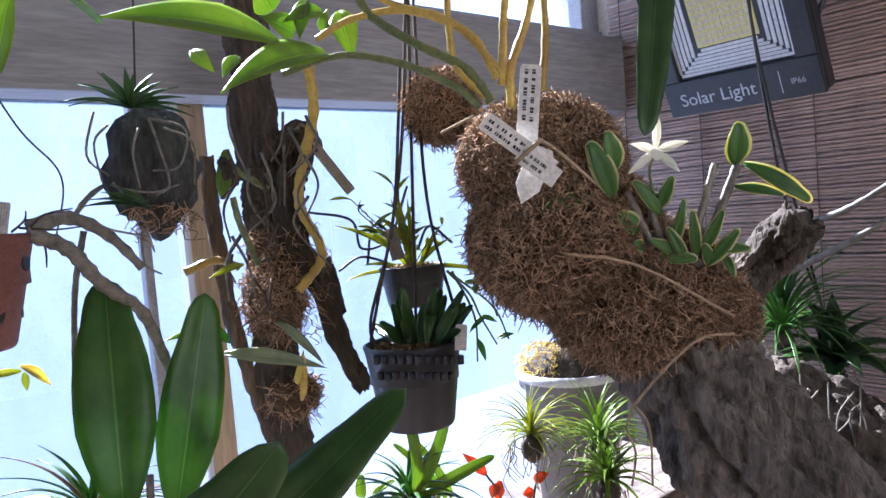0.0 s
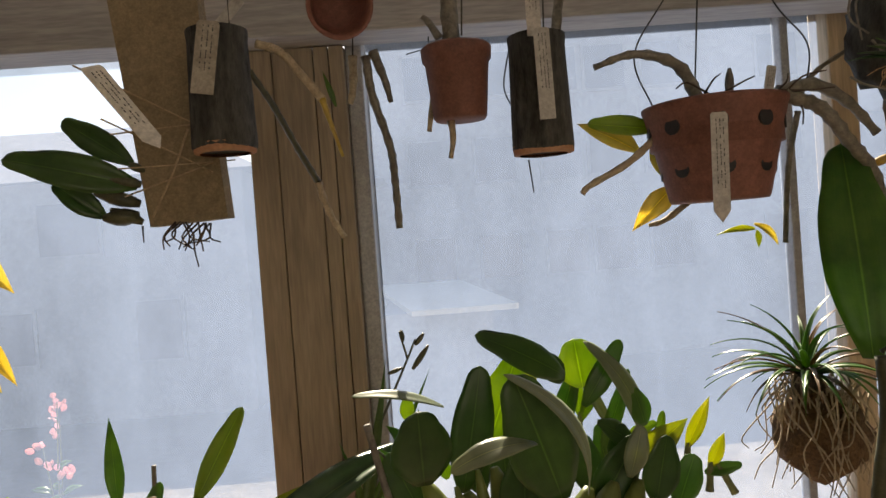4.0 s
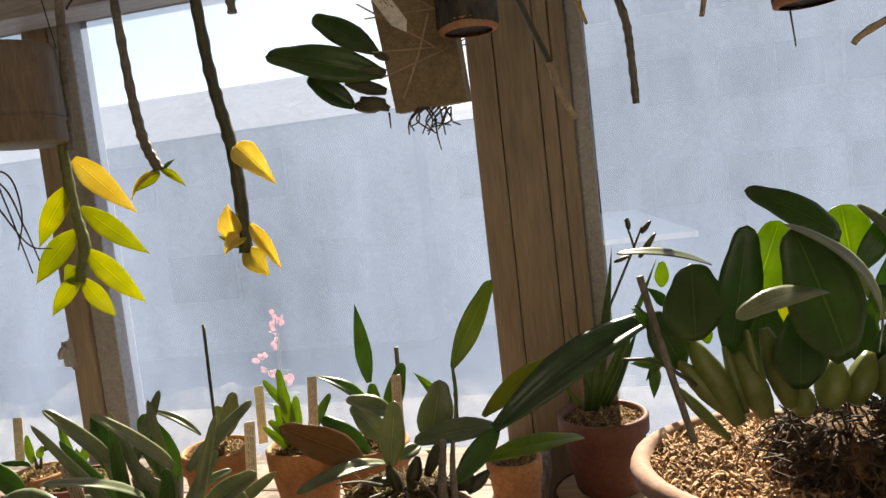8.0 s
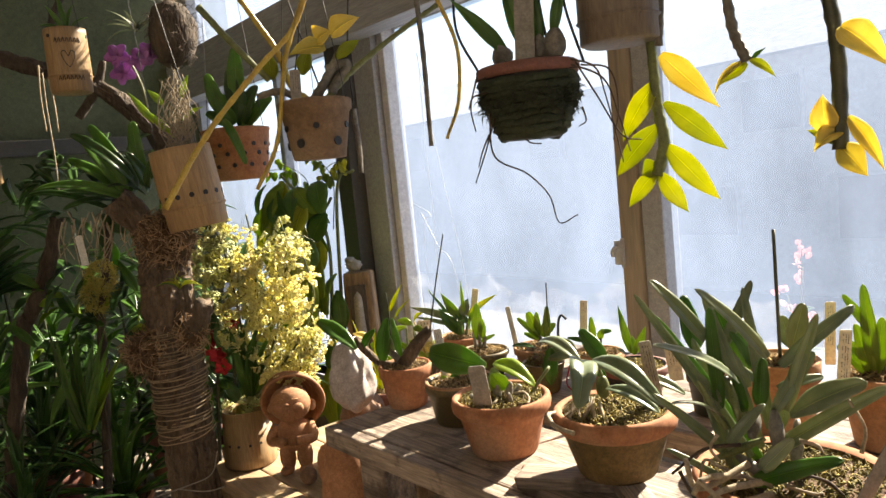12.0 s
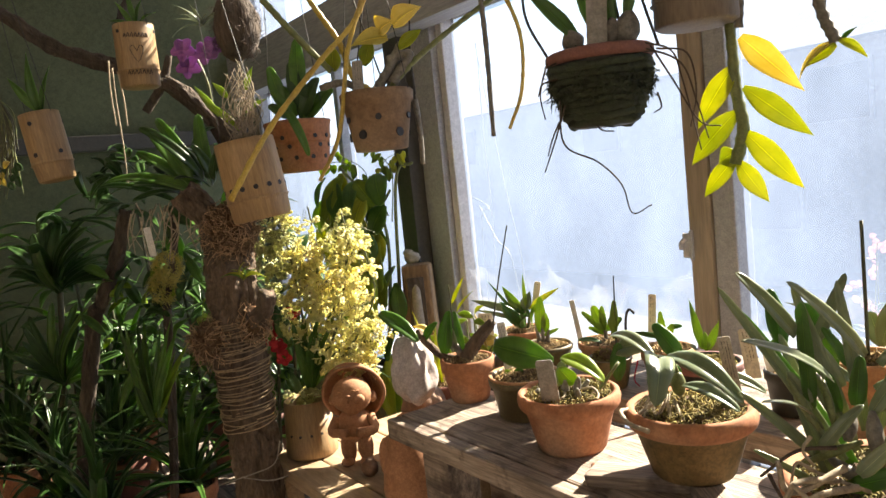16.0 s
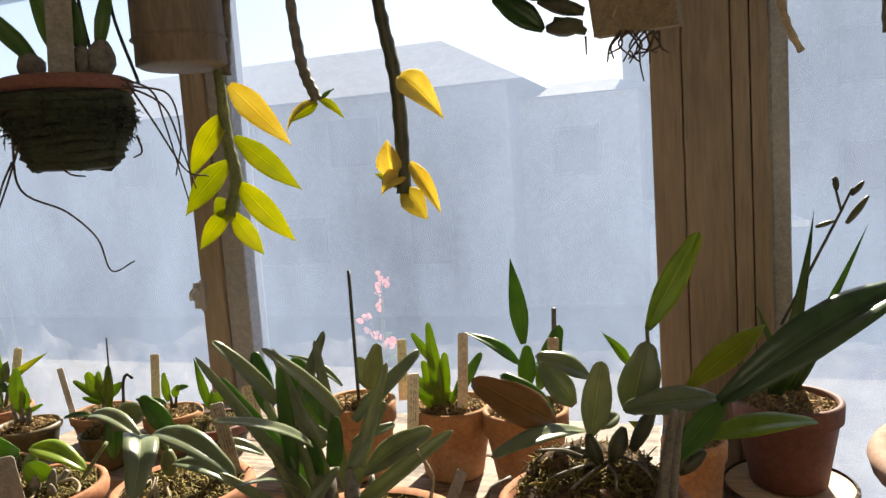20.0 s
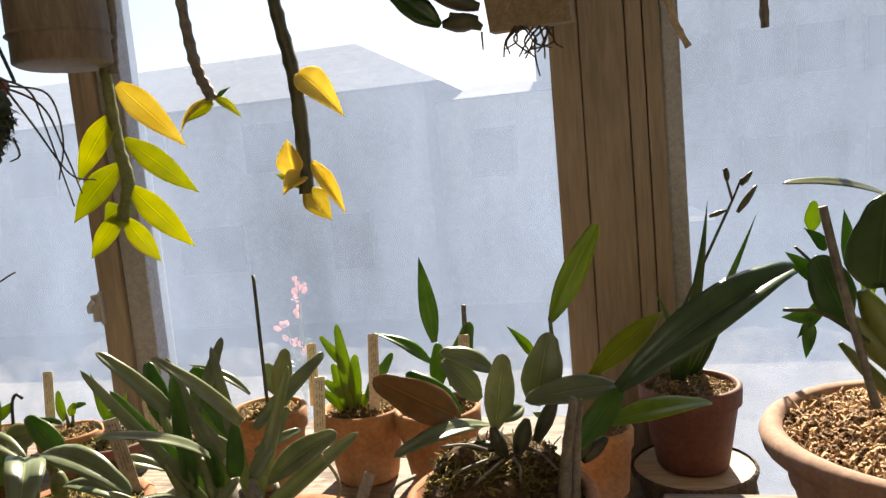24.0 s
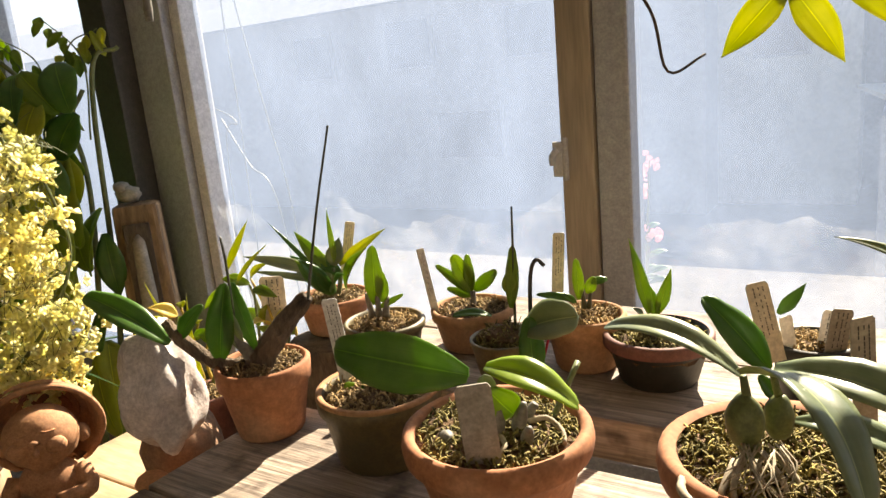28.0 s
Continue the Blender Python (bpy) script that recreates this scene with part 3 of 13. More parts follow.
far_building("house", -48, -5.0, 20, 27, 3.6, "grey house with a dark hipped roof seen through dusty glass", [(-9.75, 2.3, 1.6, 1.4), (-14, 2.3, 1.6, 1.4), (-26, 2.3, 1.6, 1.4), (-33, 2.3, 1.6, 1.4), (-18, 2.2, 1.6, 1.4), (-7.5, -0.6, 1.2, 1.6), (-12, -0.6, 2.2, 1.4)], (0.6, 2.0, 3.0))
far_building("low_house", -5.0, -1.6, 21.5, 26, 3.2, "low beige building beside the grey house", [(-3.4, 1.6, 1.2, 1.2)], (0.4, 0.6, 0.8), OUT_WALL_PALE)
far_building("apartment_block", -2.2, 30, 24, 34, 8.5, "hazy apartment block with rows of windows", [(x, z, 1.3, 1.4) for x in (0.2, 2.4, 4.6, 6.2, 8.1, 12, 15, 18, 20.5, 23.5, 27) for z in (0.6, 3.8, 6.6)], None, OUT_WALL)
shed = thing("white_shed", (0, 0, 0), "shed with a flat cream sheet roof across the yard", "shed")
part("wall", box(-1.0, 13.2, -3.0, 1.0, 19.2, 0.0), OUT_WALL, shed, smooth=False)
bm = box(-1.0, 12.6, 0.005, 1.2, 20.71, 0.1)
for v in bm.verts:      # the roof sheet is skewed: its near end is set to the east and narrower
    f = (20.71 - v.co.y) / 8.11
    v.co.x = (-1.65 + 1.21 * f) if v.co.x < 0 else (0.81 + 0.61 * f)
part("roof", bm, OUT_SHEET, shed, smooth=False)
setting("terrace", box(-6, 1.62, 0.20, 6, 3.4, 0.30), OUT_CREAM, "pale sunlit ledge just outside the windows")
for k in range(7):
    solid("parking_line", box(-0.06, 0, 0, 0.06, 3.4, 0.012), OUT_WHITE, "white painted line on the street", "road marking", "parking lines", place=(-2.0 + k * 1.1, 8.2, -2.998), turn=-24)

# added reflector, never in view: bounces sun through the south opening as fill
setting("backdrop_south", box(-16, -11.3, -3.0, 16, -11.0, 5.5), mottled("bounce_plaster", (0.19, 0.185, 0.18), (0.25, 0.245, 0.235), 0.5, 0.9, 6, 0.1), "plain unseen wall added behind the building to bounce sunlight")

# ---- kinds of things ----
def blade(owner, mat, shape, width, base, tip, up, sag=0.0, fold=0.4, nm="leaf", thick=None):
    return part(nm, leaf(base, tip, width, up, sag, fold, shape, thick or max(0.0006, width * 0.03)), mat, owner)


def stem(owner, nm, mat, r0, r1, pts, knots=0.0, label=""):
    ln = sum((Vector(b) - Vector(a)).length for a, b in zip(pts, pts[1:]))
    n = max(3, min(12, int(ln / max(len(pts) - 1, 1) / 0.006)))
    return part(nm, tube(pts, r0, r1, 7, n, lumps=0.05, knots=knots, knot_every=3), mat, owner, label)


def limb(owner, nm, mat, r0, r1, pts, rough=0.16, label=""):
    """A log or branch with fissured, knotty bark whose ridges run along it."""
    ln = sum((Vector(b) - Vector(a)).length for a, b in zip(pts, pts[1:]))
    big = max(r0, r1)
    segs = 96 if big > 0.03 else 60 if big > 0.015 else 30
    n = max(4, min(60, int(ln / max(len(pts) - 1, 1) / (0.0045 if big > 0.02 else 0.007))))
    bm = tube(pts, r0, r1, segs, n)
    bm.normal_update()
    step = ln / max(1, len(pts) - 1) / n
    seed = big * 1000
    moves = []
    for i, v in enumerate(bm.verts):
        a, s = 2 * math.pi * (i % segs) / segs, (i // segs) * step / big
        ring = Vector((math.cos(a), math.sin(a), 0))
        k = noise.noise(Vector((ring.x * 0.9 + seed, ring.y * 0.9, s * 0.5))) * 1.1
        k += min(1.0, 5.0 * abs(noise.noise(Vector((ring.x * 1.7, ring.y * 1.7 + seed, s * 0.45))))) * 0.75 - 0.4
        k += min(1.0, 4.0 * abs(noise.noise(Vector((ring.x * 3.6, ring.y * 3.6 + seed, s * 1.5))))) * 0.45 - 0.25
        k += noise.noise(Vector((ring.x * 7, ring.y * 7, s * 6 + seed))) * 0.25
        moves.append((v, v.normal * (k * rough * big)))
    for v, m in moves:
        v.co += m
    return part(nm, bm, mat, owner, label)


def name_tag(owner, mat, width, top, foot, face, point=0, ink=1):
    """A thin label stake from top to foot, with unreadable lines of writing as bars."""
    a, b, n = Vector(top), Vector(foot), Vector(face)
    d = (b - a)
    ln = d.length
    d.normalize()
    s = d.cross(n).normalized()
    n = s.cross(d).normalized()
    w, th = width / 2, 0.0006
    outline = [a + s * w * 0.8, a + s * w + d * w * 0.3, b + s * w - d * w * (1.4 if point else 0), b + (s * w * 0.0 if point else s * w), b - (s * w * 0.01 if point else s * w), b - s * w - d * w * (1.4 if point else 0), a - s * w + d * w * 0.3, a - s * w * 0.8]
    bm = bmesh.new()
    f1 = [bm.verts.new(p + n * th) for p in outline]
    f2 = [bm.verts.new(p - n * th) for p in outline]
    bm.faces.new(f1)
    bm.faces.new(f2[::-1])
    for k in range(len(outline)):
        q = (k + 1) % len(outline)
        bm.faces.new((f1[k], f2[k], f2[q], f1[q]))
    t = part("name_tag", bm, mat, owner, smooth=False)
    if ink:
        rnd = random.Random(int(ln * 1e5))
        bm = bmesh.new()
        tall = 0.09 if ink == 1 else 0.34
        for col in (-0.5, -0.1, 0.35) if ink == 1 else (-0.45, 0.25):
            p = 0.06
            while p < 0.66:
                q = p + rnd.uniform(0.01, 0.035)
                c = [a + d * ln * p + s * w * col, a + d * ln * q + s * w * col, a + d * ln * q + s * w * (col + tall), a + d * ln * p + s * w * (col + tall)]
                vs = [bm.verts.new(v + n * (th + 0.0004)) for v in c] + [bm.verts.new(v + n * (th + 0.0001)) for v in c]
                bm.faces.new(vs[:4])
                for k in range(4):
                    bm.faces.new((vs[k], vs[4 + k], vs[4 + (k + 1) % 4], vs[(k + 1) % 4]))
                p = q + rnd.choice((0.008, 0.012, 0.05))
        part("writing", bm, INK, t, "unreadable dark writing", smooth=False)
    return t


def top_fibres(r, z, n, seed, ln=0.011, rad=0.0009, dome=0.12):
    rnd = random.Random(seed)
    pts = []
    for _ in range(n):
        a, q = rnd.uniform(0, 2 * math.pi), r * math.sqrt(rnd.random())
        pts.append(((q * math.cos(a), q * math.sin(a), z + dome * r * (1 - (q / r) ** 2)), (0, 0, 0.6)))
    return fibres(pts, ln, rad, seed)


def pot(name, place, r, h, taper, rimh, mat, soil, label, group="", style="flower", fib=70, turn=0.0):
    """A clay pot with a thick rim, a rounded mound of moss in it, and loose strands on the moss."""
    p = thing(name, place, label, "flower pot", group, turn)
    w = max(0.0045, r * 0.09)
    b = r * taper
    if style == "flower":      # a collar round the top
        prof = [(0.0, 0.0), (b, 0.0), (b + 0.002, 0.003), (r * 0.93, h * (1 - rimh)), (r, h * (1 - rimh) + 0.002), (r + 0.001, h - 0.003), (r - 0.002, h), (r - w, h - 0.001), (r - w - 0.002, h - 0.006), (r - w - 0.004, h * 0.55), (0, h * 0.55)]
    elif style == "bowl":      # rounded rim roll
        b, c = b * 0.87, h * (1 - rimh)
        prof = [(0.0, 0.0), (b, 0.0), (b + 0.003, 0.004), (r * 0.81, h * 0.45), (r * 0.89, c), (r * 0.96, c + 0.002), (r * 1.01, h * (1 - rimh * 0.75)), (r * 1.03, h * (1 - rimh * 0.4)), (r * 1.01, h * 0.97), (r * 0.96, h), (r * 0.89, h * 0.975), (r * 0.86, h * 0.6), (0, h * 0.6)]
    elif style == "bamboo":    # a cut cane with one raised node
        prof = [(0.0, 0.0), (b * 0.9, 0.0), (b, 0.003), (r * 0.97, h * 0.225), (r * 1.0, h * 0.245), (r * 1.05, h * 0.26), (r * 0.985, h * 0.275), (r, h * 0.3), (r * 0.985, h * 0.9), (r * 0.975, h - 0.001), (r * 0.86, h), (r * 0.84, h - 0.004), (r * 0.84, h * 0.55), (0, h * 0.55)]
    else:                      # straight with a plain lip
        prof = [(0.0, 0.0), (b, 0.0), (b + 0.002, 0.003), (r * 0.97, h * 0.9), (r, h * 0.96), (r, h - 0.001), (r - w * 0.5, h), (r - w, h - 0.003), (r - w, h * 0.55), (0, h * 0.55)]
    part("body", lathe(prof, 40, 0.006), mat, p)
    if mat is TERRA_ALGAE and style == "bowl":      # the rim stays clean above the algae
        part("rim", lathe([(r * 0.95, c + 0.001), (r * 1.025, h * (1 - rimh * 0.75)), (r * 1.045, h * (1 - rimh * 0.4)), (r * 1.02, h * 0.98), (r * 0.96, h + 0.0015), (r * 0.875, h * 0.978)], 40, 0.006), TERRA, p)
    ri = r - w - 0.001
    zs = h - max(0.008, h * 0.1)
    seed = int(abs(place[0]) * 1000 + place[1] * 777)
    bm = lathe([(ri * 1.0, zs - 0.012), (ri * 0.99, zs), (ri * 0.7, zs + ri * 0.07), (ri * 0.35, zs + ri * 0.11), (0, zs + ri * 0.12)], 36)
    for v in bm.verts:
        v.co.z += 0.007 * noise.noise(v.co * 90 + Vector((seed, 0, 0)))
    part("moss", bm, MOSS_CORE, p)
    if fib:
        tagged(part("loose_moss", top_fibres(ri * 0.96, zs + 0.003, fib * 6, seed, 0.0085, 0.0013), soil, p), kind="stuff")
    return p


def holes(owner, r_at, z, n, rad, mat, phase=0.0):
    """Round drainage holes in a turned wall, as dark recessed plugs."""
    for k in range(n):
        a = 2 * math.pi * k / n + phase
        bm = bmesh.new()
        bmesh.ops.create_cone(bm, cap_ends=True, segments=14, radius1=rad, radius2=rad, depth=0.0024)
        bmesh.ops.transform(bm, matrix=Matrix.Translation((r_at * math.cos(a), r_at * math.sin(a), z)) @ Matrix.Rotation(a, 4, 'Z') @ Matrix.Rotation(math.pi / 2, 4, 'Y'), verts=bm.verts)
        part("hole", bm, mat, owner, smooth=False)


def hung_pot(name, place, r, h, taper, mat, label, group="hanging pots", style="flower", wires=3, up_to=2.0, soil=None, fib=40, tilt=0.0, wire_at=None):
    """A pot hanging on thin wires; place is the middle of its foot."""
    p = pot(name, place, r, h, taper, 0.22, mat, soil or MOSS, label, group, style, fib)
    top = Vector(wire_at or (0, 0, up_to - place[2]))
    for k in range(wires):
        a = 2 * math.pi * k / wires + 0.5
        part("wire", tube([(r * math.cos(a), r * math.sin(a), h * 0.97), (r * 0.6 * math.cos(a), r * 0.6 * math.sin(a), h * 0.5 + top.z * 0.35), tuple(top)], 0.0008, 0.0008, 4, 4), WIRE, p)
    return p


def strap_tuft(owner, n, at, ln, width, mat, seed, spread=0.8, droop=0.3, shape="blade", fold=0.5, nm="leaf", up=1.0):
    """A rosette of narrow arching leaves."""
    rnd = random.Random(seed)
    for k in range(n):
        a = 2.4 * k + rnd.uniform(-0.4, 0.4)
        e = (k / n) ** 0.8
        l = ln * rnd.uniform(0.75, 1.1)
        out = Vector((math.cos(a), math.sin(a), 0)) * (spread * (0.35 + 0.8 * e))
        tip = Vector(at) + (out + Vector((0, 0, up * (1.05 - e) - droop * e))).normalized() * l
        blade(owner, mat, shape, width * rnd.uniform(0.8, 1.1), tuple(at), tuple(tip), (0, 0, 1), 0.12 + 0.1 * rnd.random(), fold, nm)


def root_mat(owner, n, at, ln, rad, mat, seed, spread=0.05, nm="root_tangle"):
    """Hanging roots, too many to count, as one piece."""
    rnd = random.Random(seed)
    bm = bmesh.new()
    for k in range(n):
        a = rnd.uniform(0, 6.3)
        q = spread * math.sqrt(rnd.random())
        p = Vector(at) + Vector((q * math.cos(a), q * math.sin(a), rnd.uniform(-0.01, 0.01)))
        pts = [p]
        for _ in range(3):
            p = p + Vector((rnd.uniform(-0.35, 0.35), rnd.uniform(-0.35, 0.35), rnd.uniform(-0.5, 0.0) - 0.2)) * ln * rnd.uniform(0.4, 0.7)
            pts.append(p)
        add_tube(bm, pts, rad * rnd.uniform(0.7, 1.2), rad * 0.5, 5, 4)
    return tagged(part(nm, bm, mat, owner), kind="stuff")


def shell_points(at, size, n, seed):
    """Random places on an ellipsoid, each with its outward direction."""
    rnd = random.Random(seed)
    out = []
    for _ in range(n):
        d = Vector((rnd.gauss(0, 1), rnd.gauss(0, 1), rnd.gauss(0, 1))).normalized()
        out.append((Vector(at) + Vector((d.x * size[0], d.y * size[1], d.z * size[2])) * 0.98, d))
    return out


def floret_cloud(at, size, n, seed):
    """Many small ruffled flowers, each of five short petals, in sprigs scattered over an ellipsoid."""
    rnd = random.Random(seed)
    vs, fs = [], []
    for k in range(n):
        if k % 8 == 0:      # a new sprig
            d = Vector((rnd.gauss(0, 1), rnd.gauss(0, 1), rnd.gauss(0, 1))).normalized() * rnd.random() ** 0.4
            sprig = Vector(at) + Vector((d.x * size[0], d.y * size[1], d.z * size[2]))
        c = sprig + Vector((rnd.gauss(0, 0.010), rnd.gauss(0, 0.010), rnd.gauss(0, 0.012)))
        ax = (d + Vector((rnd.uniform(-1, 1), rnd.uniform(-1, 1), rnd.uniform(-1, 1)))).normalized()
        s = ax.orthogonal().normalized()
        u = ax.cross(s)
        for k in range(5):
            a = k * 1.2566 + rnd.uniform(-0.2, 0.2)
            r = rnd.uniform(0.0078, 0.0122) * (1.3 if k == 0 else 0.9)
            o, w = s * math.cos(a) + u * math.sin(a), -s * math.sin(a) + u * math.cos(a)
            i = len(vs)
            vs += [c, c + o * r * 0.6 + w * r * 0.45 + ax * r * 0.2, c + o * r + ax * r * 0.05, c + o * r * 0.6 - w * r * 0.45 + ax * r * 0.2, c + o * r * 0.55 - ax * 0.0008]
            fs += [(i, i + 1, i + 2), (i, i + 2, i + 3), (i, i + 4, i + 1), (i + 1, i + 4, i + 2), (i + 2, i + 4, i + 3), (i + 3, i + 4, i)]
    bm = bmesh.new()
    bv = [bm.verts.new(v) for v in vs]
    for f in fs:
        bm.faces.new([bv[j] for j in f])
    return bm


def bulb(owner, mat, r, a, b, nm="pseudobulb"):
    """A ribbed spindle-shaped pseudobulb from a to b."""
    a, b = Vector(a), Vector(b)
    ln = (b - a).length
    bm = lathe([(0, 0), (r * 0.5, 0), (r * 0.82, ln * 0.2), (r, ln * 0.42), (r * 0.9, ln * 0.65), (r * 0.6, ln * 0.86), (r * 0.34, ln), (0, ln)], 18)
    for k, v in enumerate(bm.verts):
        ang = math.atan2(v.co.y, v.co.x)
        f = 1 + 0.05 * math.cos(7 * ang) + 0.06 * noise.noise(v.co * 60)
        v.co.x, v.co.y = v.co.x * f, v.co.y * f
    bmesh.ops.transform(bm, matrix=Matrix.Translation(a) @ (b - a).to_track_quat('Z', 'Y').to_matrix().to_4x4(), verts=bm.verts)
    return part(nm, bm, mat, owner)

# ---- shelves ----
def plank_pieces(owner, x0, x1, edges, z0, z1, mat, nm="plank"):
    for a, b in zip(edges, edges[1:]):
        part(nm, box(x0, a + 0.0015, z0, x1, b - 0.0015, z1, bevel=0.004), mat, owner, smooth=False)


bench = thing("plank_bench", (0, 0, 0), "weathered grey plank bench with a thick rounded front edge", "bench")
plank_pieces(bench, -1.372, -0.25, (0.768, 0.797, 0.985), 0.774, 0.808, OLD_WOOD)
for x in (-1.25, -0.32):
    for y in (0.81, 0.94):
        part("leg", box(x - 0.035, y - 0.03, 0, x + 0.035, y + 0.03, 0.773, bevel=0.004), OLD_WOOD, bench, smooth=False)
shelf = thing("window_shelf", (0, 0, 0), "reddish old timber shelf along the window", "shelf")
plank_pieces(shelf, -1.33, -0.30, (1.035, 1.20, 1.355), 0.785, 0.829, OLD_WOOD)
for x in (-1.2, -0.36):
    part("leg", box(x - 0.03, 1.08, 0, x + 0.03, 1.14, 0.784, bevel=0.004), OLD_WOOD, shelf, smooth=False)
ledge = thing("grey_plank", (0, 0, 0), "weathered plank carrying the big clay pan", "shelf")
plank_pieces(ledge, -0.262, 1.05, (0.80, 1.09), 0.80, 0.835, OLD_WOOD)
for x in (-0.16, 0.9):
    part("leg", box(x - 0.03, 0.86, 0, x + 0.03, 0.93, 0.799, bevel=0.004), OLD_WOOD, ledge, smooth=False)
low = thing("low_shelf", (0, 0, 0), "sunlit pale pine shelf below the bench end", "shelf")
plank_pieces(low, -1.86, -1.43, (0.72, 0.80, 0.88, 0.97, 1.10), 0.60, 0.628, PINE)
for x in (-1.80, -1.50):
    for y in (0.75, 1.05):
        part("leg", box(x - 0.02, y - 0.02, 0, x + 0.02, y + 0.02, 0.60, bevel=0.003), PINE, low, smooth=False)
base_shelf = thing("floor_bench", (0, 0, 0), "dark low bench in the shaded corner", "bench")
plank_pieces(base_shelf, -2.80, -1.90, (0.25, 0.45, 0.66), 0.36, 0.39, OLD_WOOD)
plank_pieces(base_shelf, -2.80, -1.90, (0.66, 0.95, 1.30), 0.36, 0.39, OLD_WOOD)
for x in (-2.7, -2.0):
    for y in (0.3, 1.2):
        part("leg", box(x - 0.025, y - 0.025, 0, x + 0.025, y + 0.025, 0.36, bevel=0.003), OLD_WOOD, base_shelf, smooth=False)
slice_ = thing("log_slice", (-0.212, 1.25, 0.735), "round log slice with rough bark under the red pot", "log slice")
part("bark", lathe([(0.0, 0), (0.075, 0), (0.082, 0.02), (0.078, 0.045), (0.083, 0.06), (0.078, 0.064)], 30, 0.03), BARK, slice_)
part("cut_face", lathe([(0.0775, 0.0605), (0.0, 0.0645)], 30, 0.03), PINE, slice_)
part("peg", box(-0.02, -0.02, -0.735, 0.02, 0.02, 0.0), OLD_WOOD, slice_, smooth=False)
for x, y, ln, wd, t, tx in ((-0.885, 0.857, 0.144, 0.045, 31, "thin wooden offcut under the bowl pot"), (-0.791, 0.853, 0.112, 0.032, -36, "curved shard of bark under the bowl pot"), (-0.40, 0.86, 0.13, 0.10, -6, "grey wooden slab under the bowl pot")):
    bm = box(-ln / 2, -wd / 2, 0, ln / 2, wd / 2, 0.0165, bevel=0.003)
    for v in bm.verts:      # worn, uneven edges
        v.co.y += 0.006 * noise.noise(v.co * 22 + Vector((x, 0, 0)))
        v.co.x += 0.008 * noise.noise(v.co * 35)
    solid("wood_offcut", bm, OLD_WOOD, tx, "wood block", place=(x, y, 0.8085), turn=t)
solid("potsherd", lathe([(0.0, 0.0), (0.014, 0.0), (0.016, 0.006), (0.010, 0.009), (0, 0.009)], 9, 0.2), TERRA, "broken terracotta shard lying on the bench", "potsherd", place=(-0.955, 0.845, 0.8085), turn=30, smooth=True)
stump = thing("log_stump", (-1.42, 1.13, 0.0), "upright bark stump carrying a pot", "log")
part("bark", lathe([(0.0, 0), (0.062, 0), (0.058, 0.3), (0.062, 0.6), (0.058, 0.826), (0, 0.828)], 26, 0.05), BARK, stump)

# ---- reed blind and lamp ----
blind = thing("reed_blind", (1.655, 0, 0), "brown reed roller blind covering the side wall", "blind")
reed_meshes = []
for k in range(4):
    random.seed(40 + k)
    bm = tube([(0, -0.35, 0), (0.0015 * (k - 1), 0.3, 0.0012 * (k - 2)), (0, 0.75, 0), (0.001, 1.34, 0.0006)], 0.0042, 0.0036, 6, 2, lumps=0.06)
    reed_meshes.append(mesh_of("reed", bm, REED))
rnd = random.Random(8)
z = 0.30
while z < 2.05:
    ob = new("reed", rnd.choice(reed_meshes))
    ob.parent = blind
    ob.matrix_basis = Matrix.Translation((rnd.uniform(-0.001, 0.001), rnd.uniform(-0.01, 0.005), z)) @ Matrix.Rotation(rnd.uniform(-0.0015, 0.0015), 4, 'X')
    z += rnd.uniform(0.0072, 0.0092)
for y in (-0.2, 0.35, 0.62, 0.85, 1.1, 1.3):
    part("thread", tube([(-0.005, y, 0.3), (-0.0055, y + 0.004, 1.1), (-0.005, y, 2.05)], 0.0012, 0.0012, 4, 12), THREAD, blind)

lamp = thing("solar_lamp", (1.535, 0.91, 1.60), "black solar floodlight hung slantwise before the blind", "floodlight")
lamp.matrix_basis = pose(1.530, 0.936, 1.588) @ pose(0, 0, 0, 0, -24, 0) @ Matrix.Diagonal((0.88, 0.88, 0.88, 1))
LAMP_BLACK = mottled("lamp_housing", (0.012, 0.015, 0.02), (0.03, 0.034, 0.04), 8, 0.35, 90, 0.05)
LAMP_CHROME = mottled("lamp_reflector", (0.56, 0.6, 0.63), (0.7, 0.73, 0.76), 20, 0.25, 120, 0.05, coat=0.5)
LED_PHOS = mottled("led_phosphor", (0.62, 0.58, 0.2), (0.72, 0.68, 0.3), 60, 0.5, 200, 0.3)
part("housing", box(0.0, -0.18, -0.02, 0.045, 0.18, 0.30, bevel=0.008), LAMP_BLACK, lamp, smooth=False)
for nm, b in (("bezel", (-0.012, -0.18, -0.02, 0.0, 0.18, 0.065)), ("bezel", (-0.012, -0.18, 0.0655, 0.0, -0.135, 0.30)), ("bezel", (-0.012, 0.135, 0.0655, 0.0, 0.18, 0.30))):
    part(nm, box(*b, bevel=0.003), LAMP_BLACK, lamp, smooth=False)
for k in range(7):
    w0, h0 = 0.132 - 0.011 * k, 0.07 + 0.0085 * k
    part("reflector_step", box(-0.001 - 0.0003 * k, -w0, h0, 0.004 - 0.0005 * k, w0, h0 + 0.0075, bevel=0.0012), LAMP_CHROME, lamp, smooth=False)
for s in (-1, 1):
    for k in range(5):
        w0 = 0.132 - 0.011 * k
        part("reflector_step", box(-0.001 - 0.0003 * k, s * w0 - 0.004, 0.078 + 0.0085 * k, 0.003, s * w0 + 0.004, 0.30, bevel=0.001), LAMP_CHROME, lamp, smooth=False)
part("led_panel", box(-0.0025, -0.072, 0.131, 0.001, 0.072, 0.29, bevel=0.001), LED_PHOS, lamp, smooth=False)
bm = bmesh.new()
